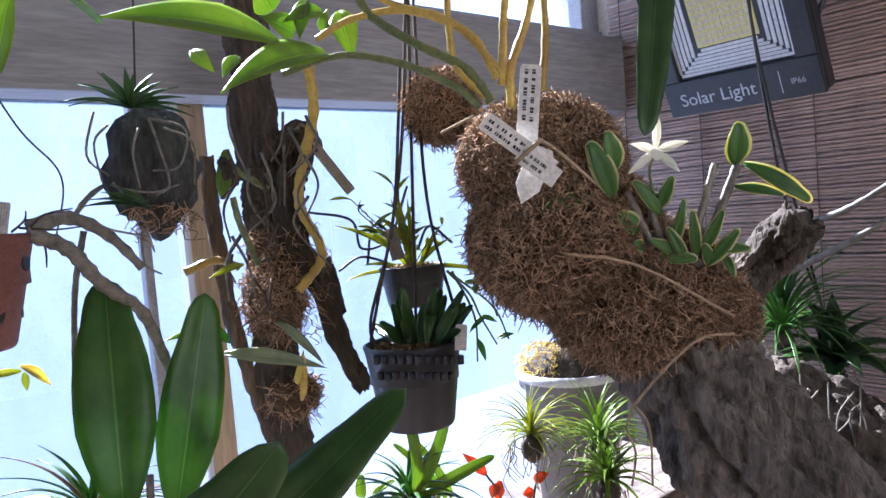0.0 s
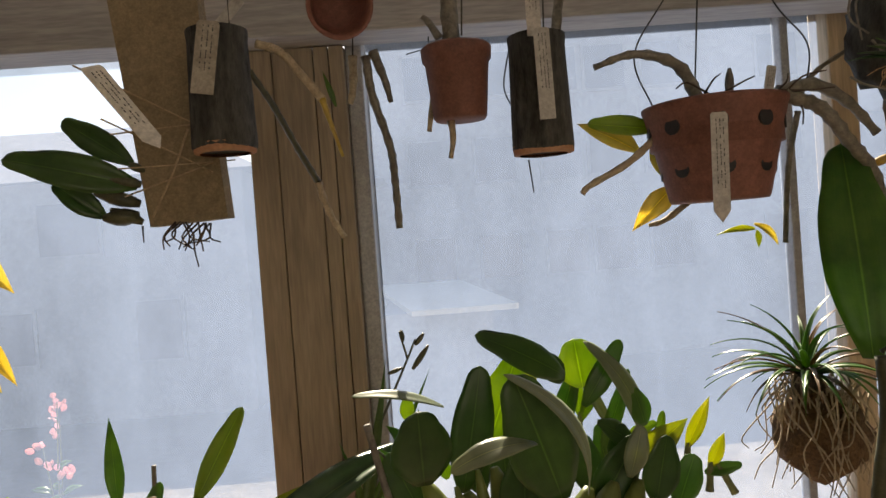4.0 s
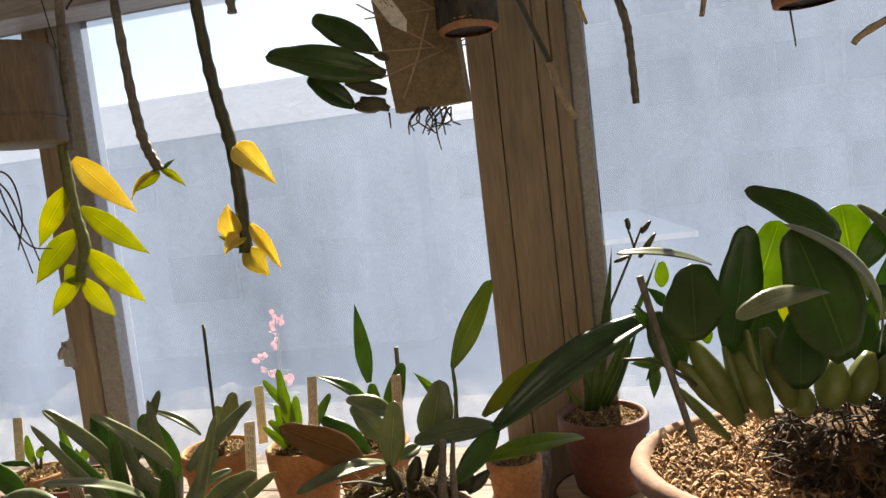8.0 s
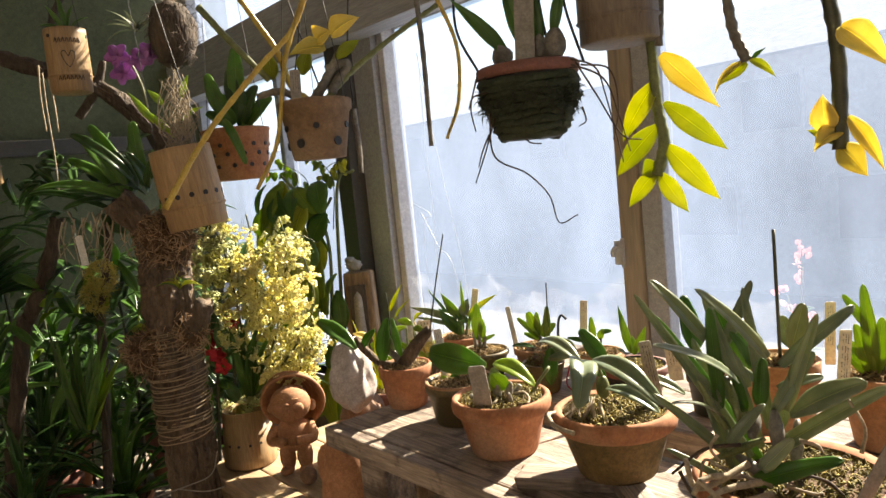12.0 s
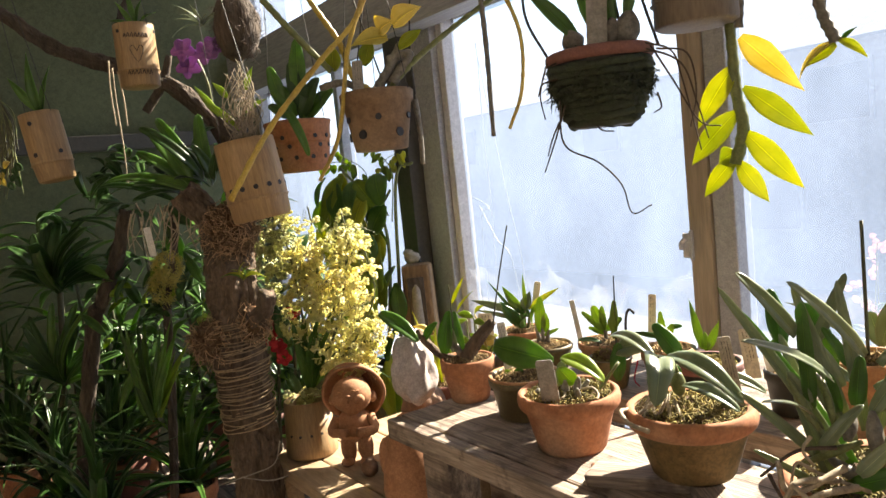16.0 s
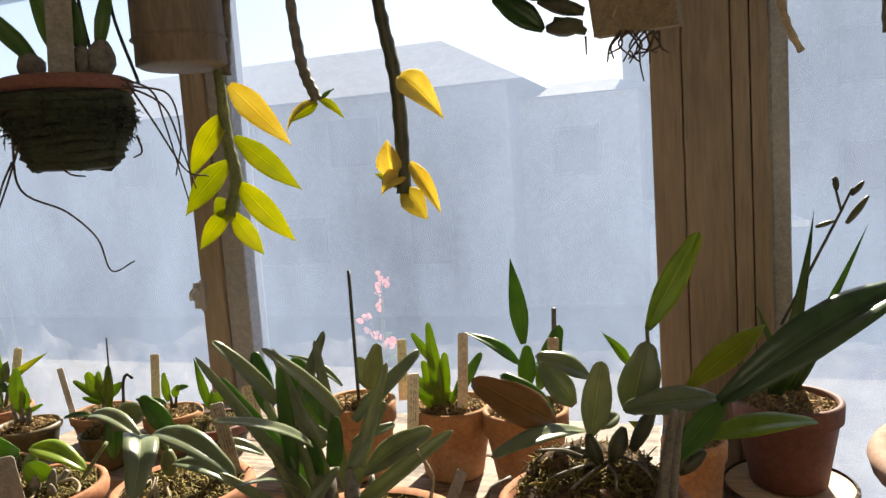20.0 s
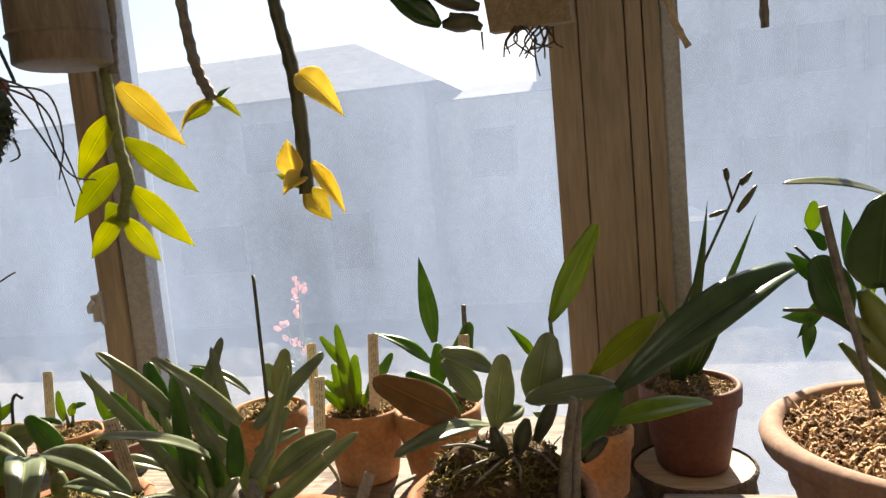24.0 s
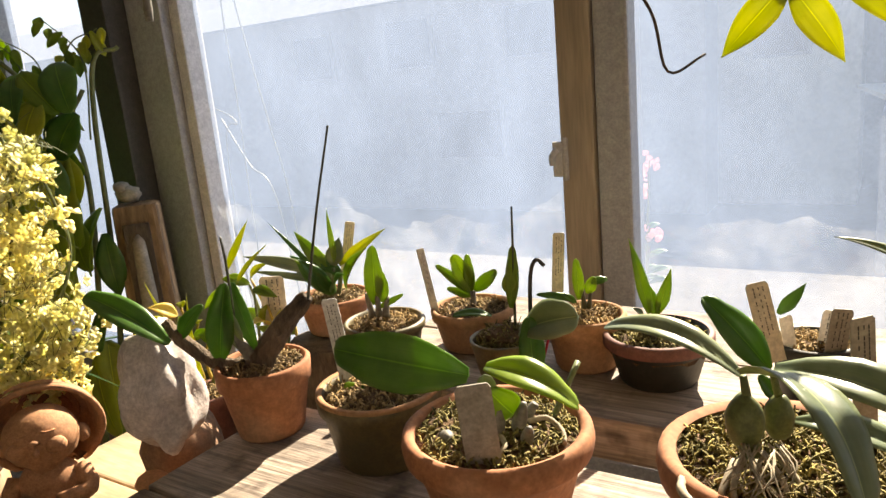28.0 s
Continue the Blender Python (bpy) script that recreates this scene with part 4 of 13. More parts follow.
for k in range(10):
    for j in range(10):
        add_box(bm, -0.0036, -0.064 + j * 0.0135, 0.138 + k * 0.0148, -0.0024, -0.055 + j * 0.0135, 0.147 + k * 0.0148)
tagged(part("led_grid", bm, TAG_CREAM, lamp, smooth=False), kind="stuff")


def lettering(owner, text, size, m, mat):
    cu = bpy.data.curves.new("lettering", 'FONT')
    cu.body, cu.size, cu.extrude, cu.align_x = text, size, 0.0004, 'LEFT'
    tmp = bpy.data.objects.new("lettering", cu)
    scene.collection.objects.link(tmp)
    me = bpy.data.meshes.new_from_object(tmp.evaluated_get(bpy.context.evaluated_depsgraph_get()))
    bpy.data.objects.remove(tmp)
    me.materials.clear()
    me.materials.append(mat)
    ob = new("lettering", me)
    ob.parent = owner
    ob.matrix_basis = m
    return ob


facing = Matrix(((0, 0, -1, 0), (-1, 0, 0, 0), (0, 1, 0, 0), (0, 0, 0, 1)))
LETTER = mottled("letter_paint", (0.4, 0.44, 0.5), (0.5, 0.54, 0.6), 20, 0.5, 90, 0.0)
lettering(lamp, "Solar Light", 0.043, Matrix.Translation((-0.0128, 0.145, 0.005)) @ facing, LETTER)
lettering(lamp, "IP66", 0.018, Matrix.Translation((-0.0128, -0.115, 0.012)) @ facing, LETTER)
part("rule", box(-0.0130, -0.095, -0.004, -0.0121, -0.093, 0.045), LETTER, lamp, smooth=False)
part("bracket", tube([(0.03, -0.17, 0.12), (0.10, -0.17, 0.2), (0.10, 0.17, 0.2), (0.03, 0.17, 0.12)], 0.006, 0.006, 6, 3), LAMP_BLACK, lamp)
part("cable", tube([(0.02, -0.05, 0.30), (0.0, -0.12, 0.42), (-0.16, -0.14, 0.2), (-0.16, -0.13, -0.25), (-0.14, -0.12, -0.6)], 0.003, 0.003, 6, 8), WIRE, lamp)
part("cable", tube([(0.02, 0.02, 0.30), (0.05, -0.08, 0.5), (-0.15, -0.145, 0.3), (-0.165, -0.115, -0.2), (-0.15, -0.14, -0.6)], 0.003, 0.003, 6, 8), WIRE, lamp)

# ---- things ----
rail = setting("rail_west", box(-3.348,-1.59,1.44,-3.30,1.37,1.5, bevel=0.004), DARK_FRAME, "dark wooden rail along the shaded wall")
# the bench's front row
bowl_pot = pot("flower_pot", (-1.044,.885,.808), .0709,.084,.74,.3, TERRA, MOSS_GREEN, "shallow terracotta bowl pot with mossy filling on the plank bench", "potted orchids on the bench", "bowl", 120)
for a, b, r in (((.006,-.012,.078), (.012,-.016,.104), .006), ((.018,-.004,.078), (.026,-.002,.106), .0055), ((.03,-.012,.078), (.037,-.018,.096), .005), ((-.03,-.03,.08), (-.018,-.036,.084), .007), ((-.012,-.002,.078), (-.006,.004,.098), .005)):      # old shrivelled bulbs
    bulb(bowl_pot, CANE_GREY, r, a, b)
stem(bowl_pot, "root", ROOT_PALE, .0026,.0018, [(.022,.004,.086), (.036,.012,.089), (.05,.008,.083), (.057,-.004,.08)])
stem(bowl_pot, "root", ROOT_PALE, .0022,.0015, [(.014,-.02,.086), (.024,-.032,.086), (.02,-.045,.081)])
name_tag(bowl_pot, TAG_GREY, .0248, (.015,-.055,.141), (.015,-.044,.055), (.53,-.85,0), 0,0)
blade(bowl_pot, LEAF_GREEN, "oval", .0459, (-.015,-.009,.124), (-.139,-.015,.132), (.5,-.81,.32), .06)
blade(bowl_pot, LEAF_BRIGHT, "oval", .0287, (-.004,-.003,.13), (.065,.005,.104), (.25,-.4,.88), .14)
blade(bowl_pot, LEAF_GREY, "oval", .0226, (-.003,-.002,.081), (-.005,-.003,.124), (.52,-.85,.11))
blade(bowl_pot, LEAF_BRIGHT, "oval", .0265, (.016,-.002,.095), (.006,-.02,.121), (.51,-.83,.24), .05)
stem(bowl_pot, "cane", CANE_GREY, .0051,.0034, [(.008,.005,.054), (.016,.01,.079), (.026,.016,.097)], .2)
stem(bowl_pot, "cane", CANE_GREY, .0045,.0034, [(.003,.002,.052), (.01,.006,.073), (.023,.014,.092)], .2)
stem(bowl_pot, "cane", CANE_GREEN, .0028,.0023, [(.023,.014,.053), (.034,.021,.077), (.043,.062,.115)], .1)
stem(bowl_pot, "root", ROOT_PALE, .0023,.0017, [(.025,.015,.078), (.037,.023,.064), (.051,.032,.05)])
stem(bowl_pot, "stone_chip", STONE, .0051,.004, [(-.032,-.043,.058), (-.021,-.037,.054)])
bowl_pot = pot("flower_pot", (-.845,.89,.826), .0733,.082,.72,.3, TERRA_ALGAE, MOSS_GREEN, "wide terracotta bowl pot, green with algae below, on a wooden offcut", "potted orchids on the bench", "bowl", 160)
blade(bowl_pot, LEAF_GREY, "oval", .0205, (-.02,-.03,.14), (-.109,-.01,.154), (.21,-.33,.92), .16)
blade(bowl_pot, LEAF_GREEN, "oval", .0225, (-.012,.01,.13), (-.051,.008,.174), (.48,-.74,.47), .05)
blade(bowl_pot, LEAF_GREY, "oval", .0335, (-.02,-.036,.146), (.045,-.118,.122), (.55,-.2,.8), .2,.3)
blade(bowl_pot, LEAF_GREY, "oval", .0285, (-.004,-.03,.148), (.095,-.036,.112), (.3,-.47,.83), .18)
blade(bowl_pot, LEAF_GREY, "oval", .021, (.006,-.018,.112), (.074,-.012,.092), (.21,-.33,.92), .12)
blade(bowl_pot, LEAF_GREY, "oval", .0163, (.015,.045,.112), (.056,.072,.088), (.3,-.47,.83), .08)
blade(bowl_pot, LEAF_GREEN, "oval", .0101, (-.006,-.004,.118), (-.015,-.01,.134), (.45,-.7,.55))
stem(bowl_pot, "pseudobulb", CANE_GREEN, .0062,.0062, [(-.014,-.033,.095), (-.017,-.035,.104)])
part("pseudobulb", blob((-.018,-.036,.116), (.0106,.0091,.0172), .12,3,1.5,2), CANE_GREEN, bowl_pot, "fat ribbed green pseudobulb")
part("pseudobulb", blob((-.003,-.014,.111), (.0086,.0081,.0147), .12,3,1.5,5), CANE_GREEN, bowl_pot)
stem(bowl_pot, "stalk", CANE_GREEN, .0028,.0022, [(-.017,-.035,.13), (-.019,-.036,.144)])
stem(bowl_pot, "stalk", CANE_GREEN, .0025,.0019, [(-.003,-.014,.124), (-.007,-.016,.141)])
rnd = random.Random(21)
for k in range(22):      # hair-fine roots before the bulbs
    b = Vector((rnd.uniform(-.02,.002), rnd.uniform(-.049,-.034), .106))
    m = b + Vector((rnd.uniform(-.008,.012), rnd.uniform(-.023,-.012), -.004))
    stem(bowl_pot, "root", ROOT_PALE, .0006,.0004, [b, m, m + Vector((rnd.uniform(-.02,.016), rnd.uniform(-.011,-.001), -.012))])
stem(bowl_pot, "root", ROOT_PALE, .0024,.0015, [(-.019,-.035,.093), (-.02,-.059,.084), (-.013,-.067,.068)])
stem(bowl_pot, "root", ROOT_PALE, .0024,.0015, [(-.01,-.03,.095), (.005,-.044,.082), (.003,-.057,.061)])
stem(bowl_pot, "root", ROOT_PALE, .0024,.0015, [(-.023,-.038,.091), (-.026,-.063,.08), (-.019,-.071,.061)])
stem(bowl_pot, "root", ROOT_PALE, .0024,.0015, [(-.002,-.025,.094), (.015,-.038,.076), (.014,-.05,.065)])
stem(bowl_pot, "root", ROOT_PALE, .0024,.0015, [(-.012,-.031,.09), (-.008,-.052,.078), (-.017,-.069,.065)])
stem(bowl_pot, "root", ROOT_PALE, .0029,.0024, [(.004,-.082,.074), (-.022,-.084,.078), (-.044,-.072,.084), (-.05,-.05,.08)], .1, "root creeping over the rim")
name_tag(bowl_pot, TAG_GREY, .0146, (.036,.022,.165), (.041,.037,.078), (.53,-.85,0))
olive_pot = pot("flower_pot", (-1.195,.935,.808), .0575,.07,.74,.25, GLAZE_OLIVE, MOSS, "olive glazed flower pot with a cream rim on the bench", "potted orchids on the bench", "flower", 90)
part("rim_band", lathe([(.0575,.0655), (.0588,.067), (.0585,.0702), (.055,.0708), (.0525,.0695)], 40), TERRA_BUFF, olive_pot, "cream unglazed lip")
name_tag(olive_pot, TAG_WHITE, .0147, (-.05,.003,.148), (-.036,.001,.059), (.54,-.84,0))
blade(olive_pot, LEAF_GREEN, "oval", .0147, (-.013,-.009,.066), (0,0,.075), (.45,-.7,.55))
blade(olive_pot, LEAF_BRIGHT, "oval", .0127, (-.014,-.009,.061), (-.026,-.017,.074), (.45,-.7,.55))
tall_pot = pot("flower_pot", (-1.34,.93,.808), .048,.077,.68,.3, TERRA, MOSS, "tall terracotta pot stained with green algae at the bench end", "potted orchids on the bench", "flower", 50)
blade(tall_pot, LEAF_GREEN, "oval", .0302, (-.059,-.062,.11), (-.159,-.079,.157), (.3,-.47,.83), .1)
blade(tall_pot, LEAF_GREEN, "oval", .0296, (-.036,-.023,.079), (-.02,-.013,.162), (.54,-.83,.17), .05)
blade(tall_pot, LEAF_GREY, "oval", .0165, (-.015,-.01,.089), (-.025,-.016,.139), (.5,-.77,.39), .05)
blade(tall_pot, LEAF_GREEN, "oval", .0167, (-.003,-.002,.088), (-.031,.004,.157), (.45,-.7,.55), .1)
blade(tall_pot, LEAF_GREEN, "oval", .0186, (-.066,-.043,.108), (-.042,-.027,.141), (.45,-.7,.55), .1)
blade(tall_pot, LEAF_GREEN, "lance", .0123, (-.085,-.055,.11), (-.148,-.06,.13), (.3,-.47,.83), .1)
blade(tall_pot, LEAF_LIME, "lance", .0079, (-.026,.007,.156), (.003,.026,.192), (.3,-.47,.83), .05)
blade(tall_pot, LEAF_LIME, "lance", .009, (-.034,.002,.169), (-.009,.018,.22), (.45,-.7,.55))
limb(tall_pot, "cane", BARK, .0071,.0049, [(-.008,-.005,.07), (-.041,-.026,.08), (-.066,-.043,.108), (-.077,-.05,.127)], .3)
limb(tall_pot, "cane", BARK, .0143,.006, [(-.008,-.005,.064), (.01,.007,.096), (.033,.022,.126), (.047,.03,.14)], .3, "old shrivelled cane with papery sheaths")
stem(tall_pot, "cane", CANE_GREY, .0088,.0038, [(-.005,-.003,.07), (-.014,-.009,.095), (-.024,-.016,.109)], .15)
stem(tall_pot, "stalk", CANE_DARK, .0016,.0011, [(-.018,-.012,.102), (-.017,-.011,.18), (-.018,-.012,.209)])
stem(tall_pot, "stalk", CANE_DARK, .0016,.0011, [(.047,.03,.137), (.063,.041,.222), (.082,.053,.307)], 0, "thin black support wire")
bowl_pot = pot("flower_pot", (-.605,.848,.808), .0892,.094,.74,.28, TERRA_ALGAE, MOSS_GREEN, "large worn terracotta bowl pot with roots over its rim", "potted orchids on the bench", "bowl", 180)
blade(bowl_pot, LEAF_GREY, "strap", .0143, (-.055,-.047,.227), (-.091,-.079,.288), (.51,-.59,.63), .05)
blade(bowl_pot, LEAF_GREY, "strap", .0134, (-.009,-.021,.209), (-.044,-.078,.282), (.51,-.59,.63), .06)
blade(bowl_pot, LEAF_GREY, "strap", .0134, (-.025,-.048,.191), (-.052,-.137,.242), (.36,-.42,.83), .07)
blade(bowl_pot, LEAF_GREEN, "oval", .0204, (-.094,-.001,.198), (-.112,.009,.256), (.63,-.74,.24))
blade(bowl_pot, LEAF_GREEN, "strap", .0139, (-.048,-.042,.159), (-.051,-.044,.258), (.64,-.75,.17))
blade(bowl_pot, LEAF_GREY, "strap", .0121, (-.057,-.009,.212), (-.045,.027,.272), (.63,-.74,.24), -.04)
blade(bowl_pot, LEAF_GREY, "strap", .0141, (-.005,-.004,.197), (.034,.069,.244), (.51,-.59,.63), .05)
blade(bowl_pot, LEAF_GREY, "strap", .0142, (-.007,-.019,.157), (.018,.015,.21), (.62,-.72,.32), -.03)
blade(bowl_pot, LEAF_GREY, "oval", .0253, (.009,-.018,.155), (.07,-.005,.194), (.41,-.48,.77), .06)
blade(bowl_pot, LEAF_GREEN, "strap", .0148, (-.011,-.036,.168), (-.008,-.033,.212), (.64,-.75,.17))
blade(bowl_pot, LEAF_GREY, "strap", .0126, (-.032,-.015,.175), (-.052,-.018,.213), (.62,-.72,.32), .03)
blade(bowl_pot, LEAF_GREEN, "strap", .0104, (-.032,-.002,.192), (-.053,-.006,.226), (.54,-.63,.55), .05)
blade(bowl_pot, LEAF_GREY, "strap", .0075, (-.032,-.054,.147), (-.037,-.137,.193), (.26,-.3,.92), .1)
blade(bowl_pot, LEAF_GREY, "strap", .0112, (-.025,-.074,.135), (.002,-.051,.175), (.46,-.54,.71), .12)
blade(bowl_pot, LEAF_GREY, "strap", .0136, (.002,-.064,.118), (.023,-.046,.146), (.54,-.63,.55))
blade(bowl_pot, LEAF_GREY, "strap", .0104, (-.017,.012,.169), (.011,.049,.176), (.46,-.54,.71), .06)
blade(bowl_pot, LEAF_GREY, "strap", .0109, (-.046,-.04,.16), (-.062,-.053,.194), (.6,-.7,.39), .03)
blade(bowl_pot, LEAF_GREEN, "strap", .0109, (-.031,-.027,.155), (-.036,-.031,.191), (.63,-.74,.24))
blade(bowl_pot, LEAF_GREY, "strap", .0088, (-.029,.002,.172), (-.049,-.016,.198), (.46,-.54,.71), .08)
blade(bowl_pot, LEAF_GREY, "strap", .0102, (-.073,-.01,.161), (-.096,-.004,.214), (.6,-.7,.39), .03)
bulb(bowl_pot, CANE_GREY, .0069, (.005,-.036,.126), (-.006,-.019,.159))
bulb(bowl_pot, CANE_GREY, .006, (0,-.04,.097), (-.035,-.043,.118))
bulb(bowl_pot, CANE_GREY, .0066, (.007,-.033,.079), (-.005,-.018,.104))
bulb(bowl_pot, CANE_GREY, .0057, (.015,-.027,.109), (.009,-.005,.149))
bulb(bowl_pot, CANE_GREEN, .004, (-.029,-.065,.149), (-.057,-.062,.191))
bulb(bowl_pot, CANE_GREEN, .0037, (-.02,-.057,.154), (-.035,-.043,.188))
bulb(bowl_pot, CANE_GREY, .0063, (-.013,-.05,.14), (-.018,-.029,.16))
bulb(bowl_pot, CANE_GREEN, .004, (-.004,-.043,.139), (-.051,-.058,.111))
blade(bowl_pot, LEAF_GREY, "strap", .0113, (-.032,-.017,.106), (-.121,-.063,.27), (.36,-.69,.63), .05)
blade(bowl_pot, LEAF_GREY, "strap", .0123, (-.024,-.012,.116), (-.074,-.016,.266), (.36,-.69,.63), .05)
blade(bowl_pot, LEAF_GREEN, "strap", .0139, (-.031,.006,.087), (-.123,-.03,.242), (.36,-.69,.63), .05)
blade(bowl_pot, LEAF_GREY, "strap", .0117, (-.021,0,.132), (-.041,.001,.27), (.36,-.69,.63), .05)
blade(bowl_pot, LEAF_GREY, "strap", .0120, (-.003,-.002,.154), (.024,.013,.247), (.36,-.69,.63), .05)
blade(bowl_pot, LEAF_GREY, "strap", .0151, (-.008,-.027,.118), (.087,0,.192), (.36,-.69,.63), .05)
blade(bowl_pot, LEAF_GREEN, "strap", .0171, (-.013,-.052,.098), (.057,-.027,.128), (.36,-.69,.63), .05)
blade(bowl_pot, LEAF_GREY, "strap", .0108, (-.041,-.044,.115), (-.088,-.091,.18), (.36,-.69,.63), .05)
blade(bowl_pot, LEAF_GREY, "strap", .0120, (-.03,-.015,.131), (-.065,-.034,.208), (.36,-.69,.63), .05)
blade(bowl_pot, LEAF_GREY, "strap", .0123, (-.013,.005,.131), (.004,.024,.214), (.36,-.69,.63), .05)
blade(bowl_pot, LEAF_GREY, "strap", .0129, (-.033,-.04,.095), (-.057,-.052,.174), (.36,-.69,.63), .05)
blade(bowl_pot, LEAF_GREY, "strap", .0074, (-.035,-.052,.09), (-.074,-.095,.13), (.36,-.69,.63), .05)
stem(bowl_pot, "root", ROOT_PALE, .0018,.0012, [(.008,-.059,.103), (-.022,-.085,.12), (-.034,-.095,.129), (-.038,-.099,.111)], .1)
stem(bowl_pot, "root", ROOT_DARK, .0018,.0012, [(-.01,-.075,.142), (-.034,-.095,.139), (-.056,-.115,.117)], .1)
stem(bowl_pot, "root", ROOT_DARK, .0018,.0012, [(-.051,-.11,.119), (-.046,-.106,.103), (-.042,-.102,.092)], .1)
stem(bowl_pot, "root", ROOT_PALE, .0018,.0012, [(.065,-.01,.131), (.068,-.008,.153), (.058,-.016,.18)], .1)
stem(bowl_pot, "root", ROOT_PALE, .0018,.0012, [(.027,-.042,.144), (.038,-.033,.139), (.041,-.031,.133)], .1)
stem(bowl_pot, "root", ROOT_PALE, .0018,.0012, [(-.025,-.087,.152), (-.03,-.092,.14), (-.024,-.087,.127)], .1)
stem(bowl_pot, "root", ROOT_PALE, .0018,.0012, [(.017,-.052,.103), (.034,-.037,.095), (.04,-.031,.095)], .1)
stem(bowl_pot, "root", ROOT_DARK, .0018,.0012, [(.026,-.044,.114), (.043,-.029,.106), (.053,-.02,.092)], .1)
stem(bowl_pot, "root", ROOT_PALE, .0032,.0021, [(-.006,-.071,.124), (-.023,-.125,.116), (-.025,-.14,.147)], .1)
stem(bowl_pot, "root", ROOT_PALE, .0032,.0021, [(-.011,-.075,.114), (-.019,-.122,.125), (-.022,-.137,.115)], .1)
stem(bowl_pot, "root", ROOT_PALE, .0032,.0021, [(.008,-.059,.095), (-.005,-.11,.103), (-.017,-.134,.128)], .1)
stem(bowl_pot, "root", ROOT_PALE, .0032,.0021, [(.001,-.066,.107), (-.008,-.113,.114), (-.017,-.133,.105)], .1)
name_tag(bowl_pot, TAG_GREY, .0117, (.082,.031,.142), (.068,-.02,.091), (.65,-.76,0), 0,0)
name_tag(bowl_pot, TAG_CREAM, .0117, (.02,.083,.216), (.015,.079,.144), (.65,-.76,0))
bowl_pot = pot("flower_pot", (-.403,.86,.828), .0786,.117,.76,.28, TERRA, MOSS_GREEN, "terracotta bowl pot with a mossy mound on a wooden slab", "potted orchids on the bench", "bowl", 180)
part("mossy_mound", blob((0,0,.115), (.058,.058,.04), .35,4,4.0,4.0), MOSS_CORE, bowl_pot)
tagged(part("loose_moss", fibres(shell_points((0,0,.115), (.06,.06,.042), 1500,9), .011,.001,7), MOSS_GREEN, bowl_pot), kind="stuff")
tagged(part("mound_moss", top_fibres(.055,.14,160,77,.016,.001,.25), MOSS_GREEN, bowl_pot), kind="stuff")
blade(bowl_pot, LEAF_RED, "oval", .0312, (-.028,-.01,.182), (-.08,-.06,.233), (.31,-.9,.32), .05)
blade(bowl_pot, LEAF_GREY, "oval", .0171, (-.004,-.001,.173), (-.061,-.085,.181), (.16,-.45,.88), .08)
blade(bowl_pot, LEAF_GREY, "oval", .0242, (.003,-.02,.177), (.014,-.016,.237), (.32,-.93,.17))
blade(bowl_pot, LEAF_GREY, "oval", .0212, (-.003,.031,.209), (-.046,.016,.231), (.21,-.6,.77), .06)
blade(bowl_pot, LEAF_GREY, "oval", .0248, (-.018,.036,.182), (-.049,.036,.219), (.27,-.79,.55), .05)
blade(bowl_pot, LEAF_GREEN, "oval", .0214, (-.037,.04,.168), (-.083,.035,.208), (.27,-.79,.55), .06)
blade(bowl_pot, LEAF_GREY, "oval", .0353, (.03,.032,.178), (.045,.037,.24), (.32,-.93,.17))
blade(bowl_pot, LEAF_GREY, "oval", .0239, (.099,.013,.2), (.029,-.022,.2), (.23,-.67,.71), .04)
blade(bowl_pot, LEAF_GREEN, "oval", .0213, (.103,.004,.201), (.065,-.03,.164), (.3,-.87,.39))
blade(bowl_pot, LEAF_LIME, "acute", .0234, (.076,.08,.187), (.147,.147,.23), (.27,-.79,.55), .06)
blade(bowl_pot, LEAF_DEEP, "oval", .036, (.099,.003,.2), (.262,.111,.272), (.1,-.75,.65), .1,.8)
blade(bowl_pot, LEAF_BRIGHT, "oval", .0217, (.089,-.001,.173), (.177,.062,.167), (.18,-.52,.83), .05)
blade(bowl_pot, LEAF_BRIGHT, "lance", .0114, (.024,.114,.197), (0,.106,.231), (.27,-.79,.55), .08)
blade(bowl_pot, LEAF_BRIGHT, "oval", .0253, (.041,.12,.231), (.091,.138,.32), (.32,-.92,.24), -.05)
blade(bowl_pot, LEAF_GREY, "oval", .0142, (.02,.028,.178), (.005,.002,.176), (.27,-.79,.55))
blade(bowl_pot, LEAF_LIME, "lance", .009, (.045,.016,.169), (.03,.011,.179), (.27,-.79,.55))
stem(bowl_pot, "stalk", CANE_GREEN, .0027,.0018, [(.038,.109,.151), (.041,.12,.199), (.041,.12,.233)], .2)
bulb(bowl_pot, CANE_DARK, .0063, (.009,-.018,.151), (.001,-.021,.179))
bulb(bowl_pot, CANE_DARK, .0073, (.019,-.015,.155), (.028,-.012,.182))
bulb(bowl_pot, CANE_DARK, .0063, (.034,-.01,.163), (.052,-.004,.198))
bulb(bowl_pot, CANE_DARK, .0073, (.059,-.001,.147), (.076,.004,.155))
bulb(bowl_pot, CANE_DARK, .0063, (.068,.002,.141), (.089,.009,.158))
bulb(bowl_pot, CANE_DARK, .0047, (.005,-.019,.161), (-.02,-.028,.167))
stem(bowl_pot, "driftwood", CANE_GREY, .0052,.0026, [(.054,-.045,.122), (.062,-.064,.18), (.069,-.072,.219)], .1, "split grey driftwood stake")
stem(bowl_pot, "driftwood", CANE_GREY, .0039,.0017, [(.063,-.032,.128), (.069,-.051,.184), (.074,-.059,.213)], .1, "split grey driftwood stake")
stem(bowl_pot, "snail_shell", STONE, .0061,.0044, [(.034,-.041,.112), (.042,-.039,.114)])
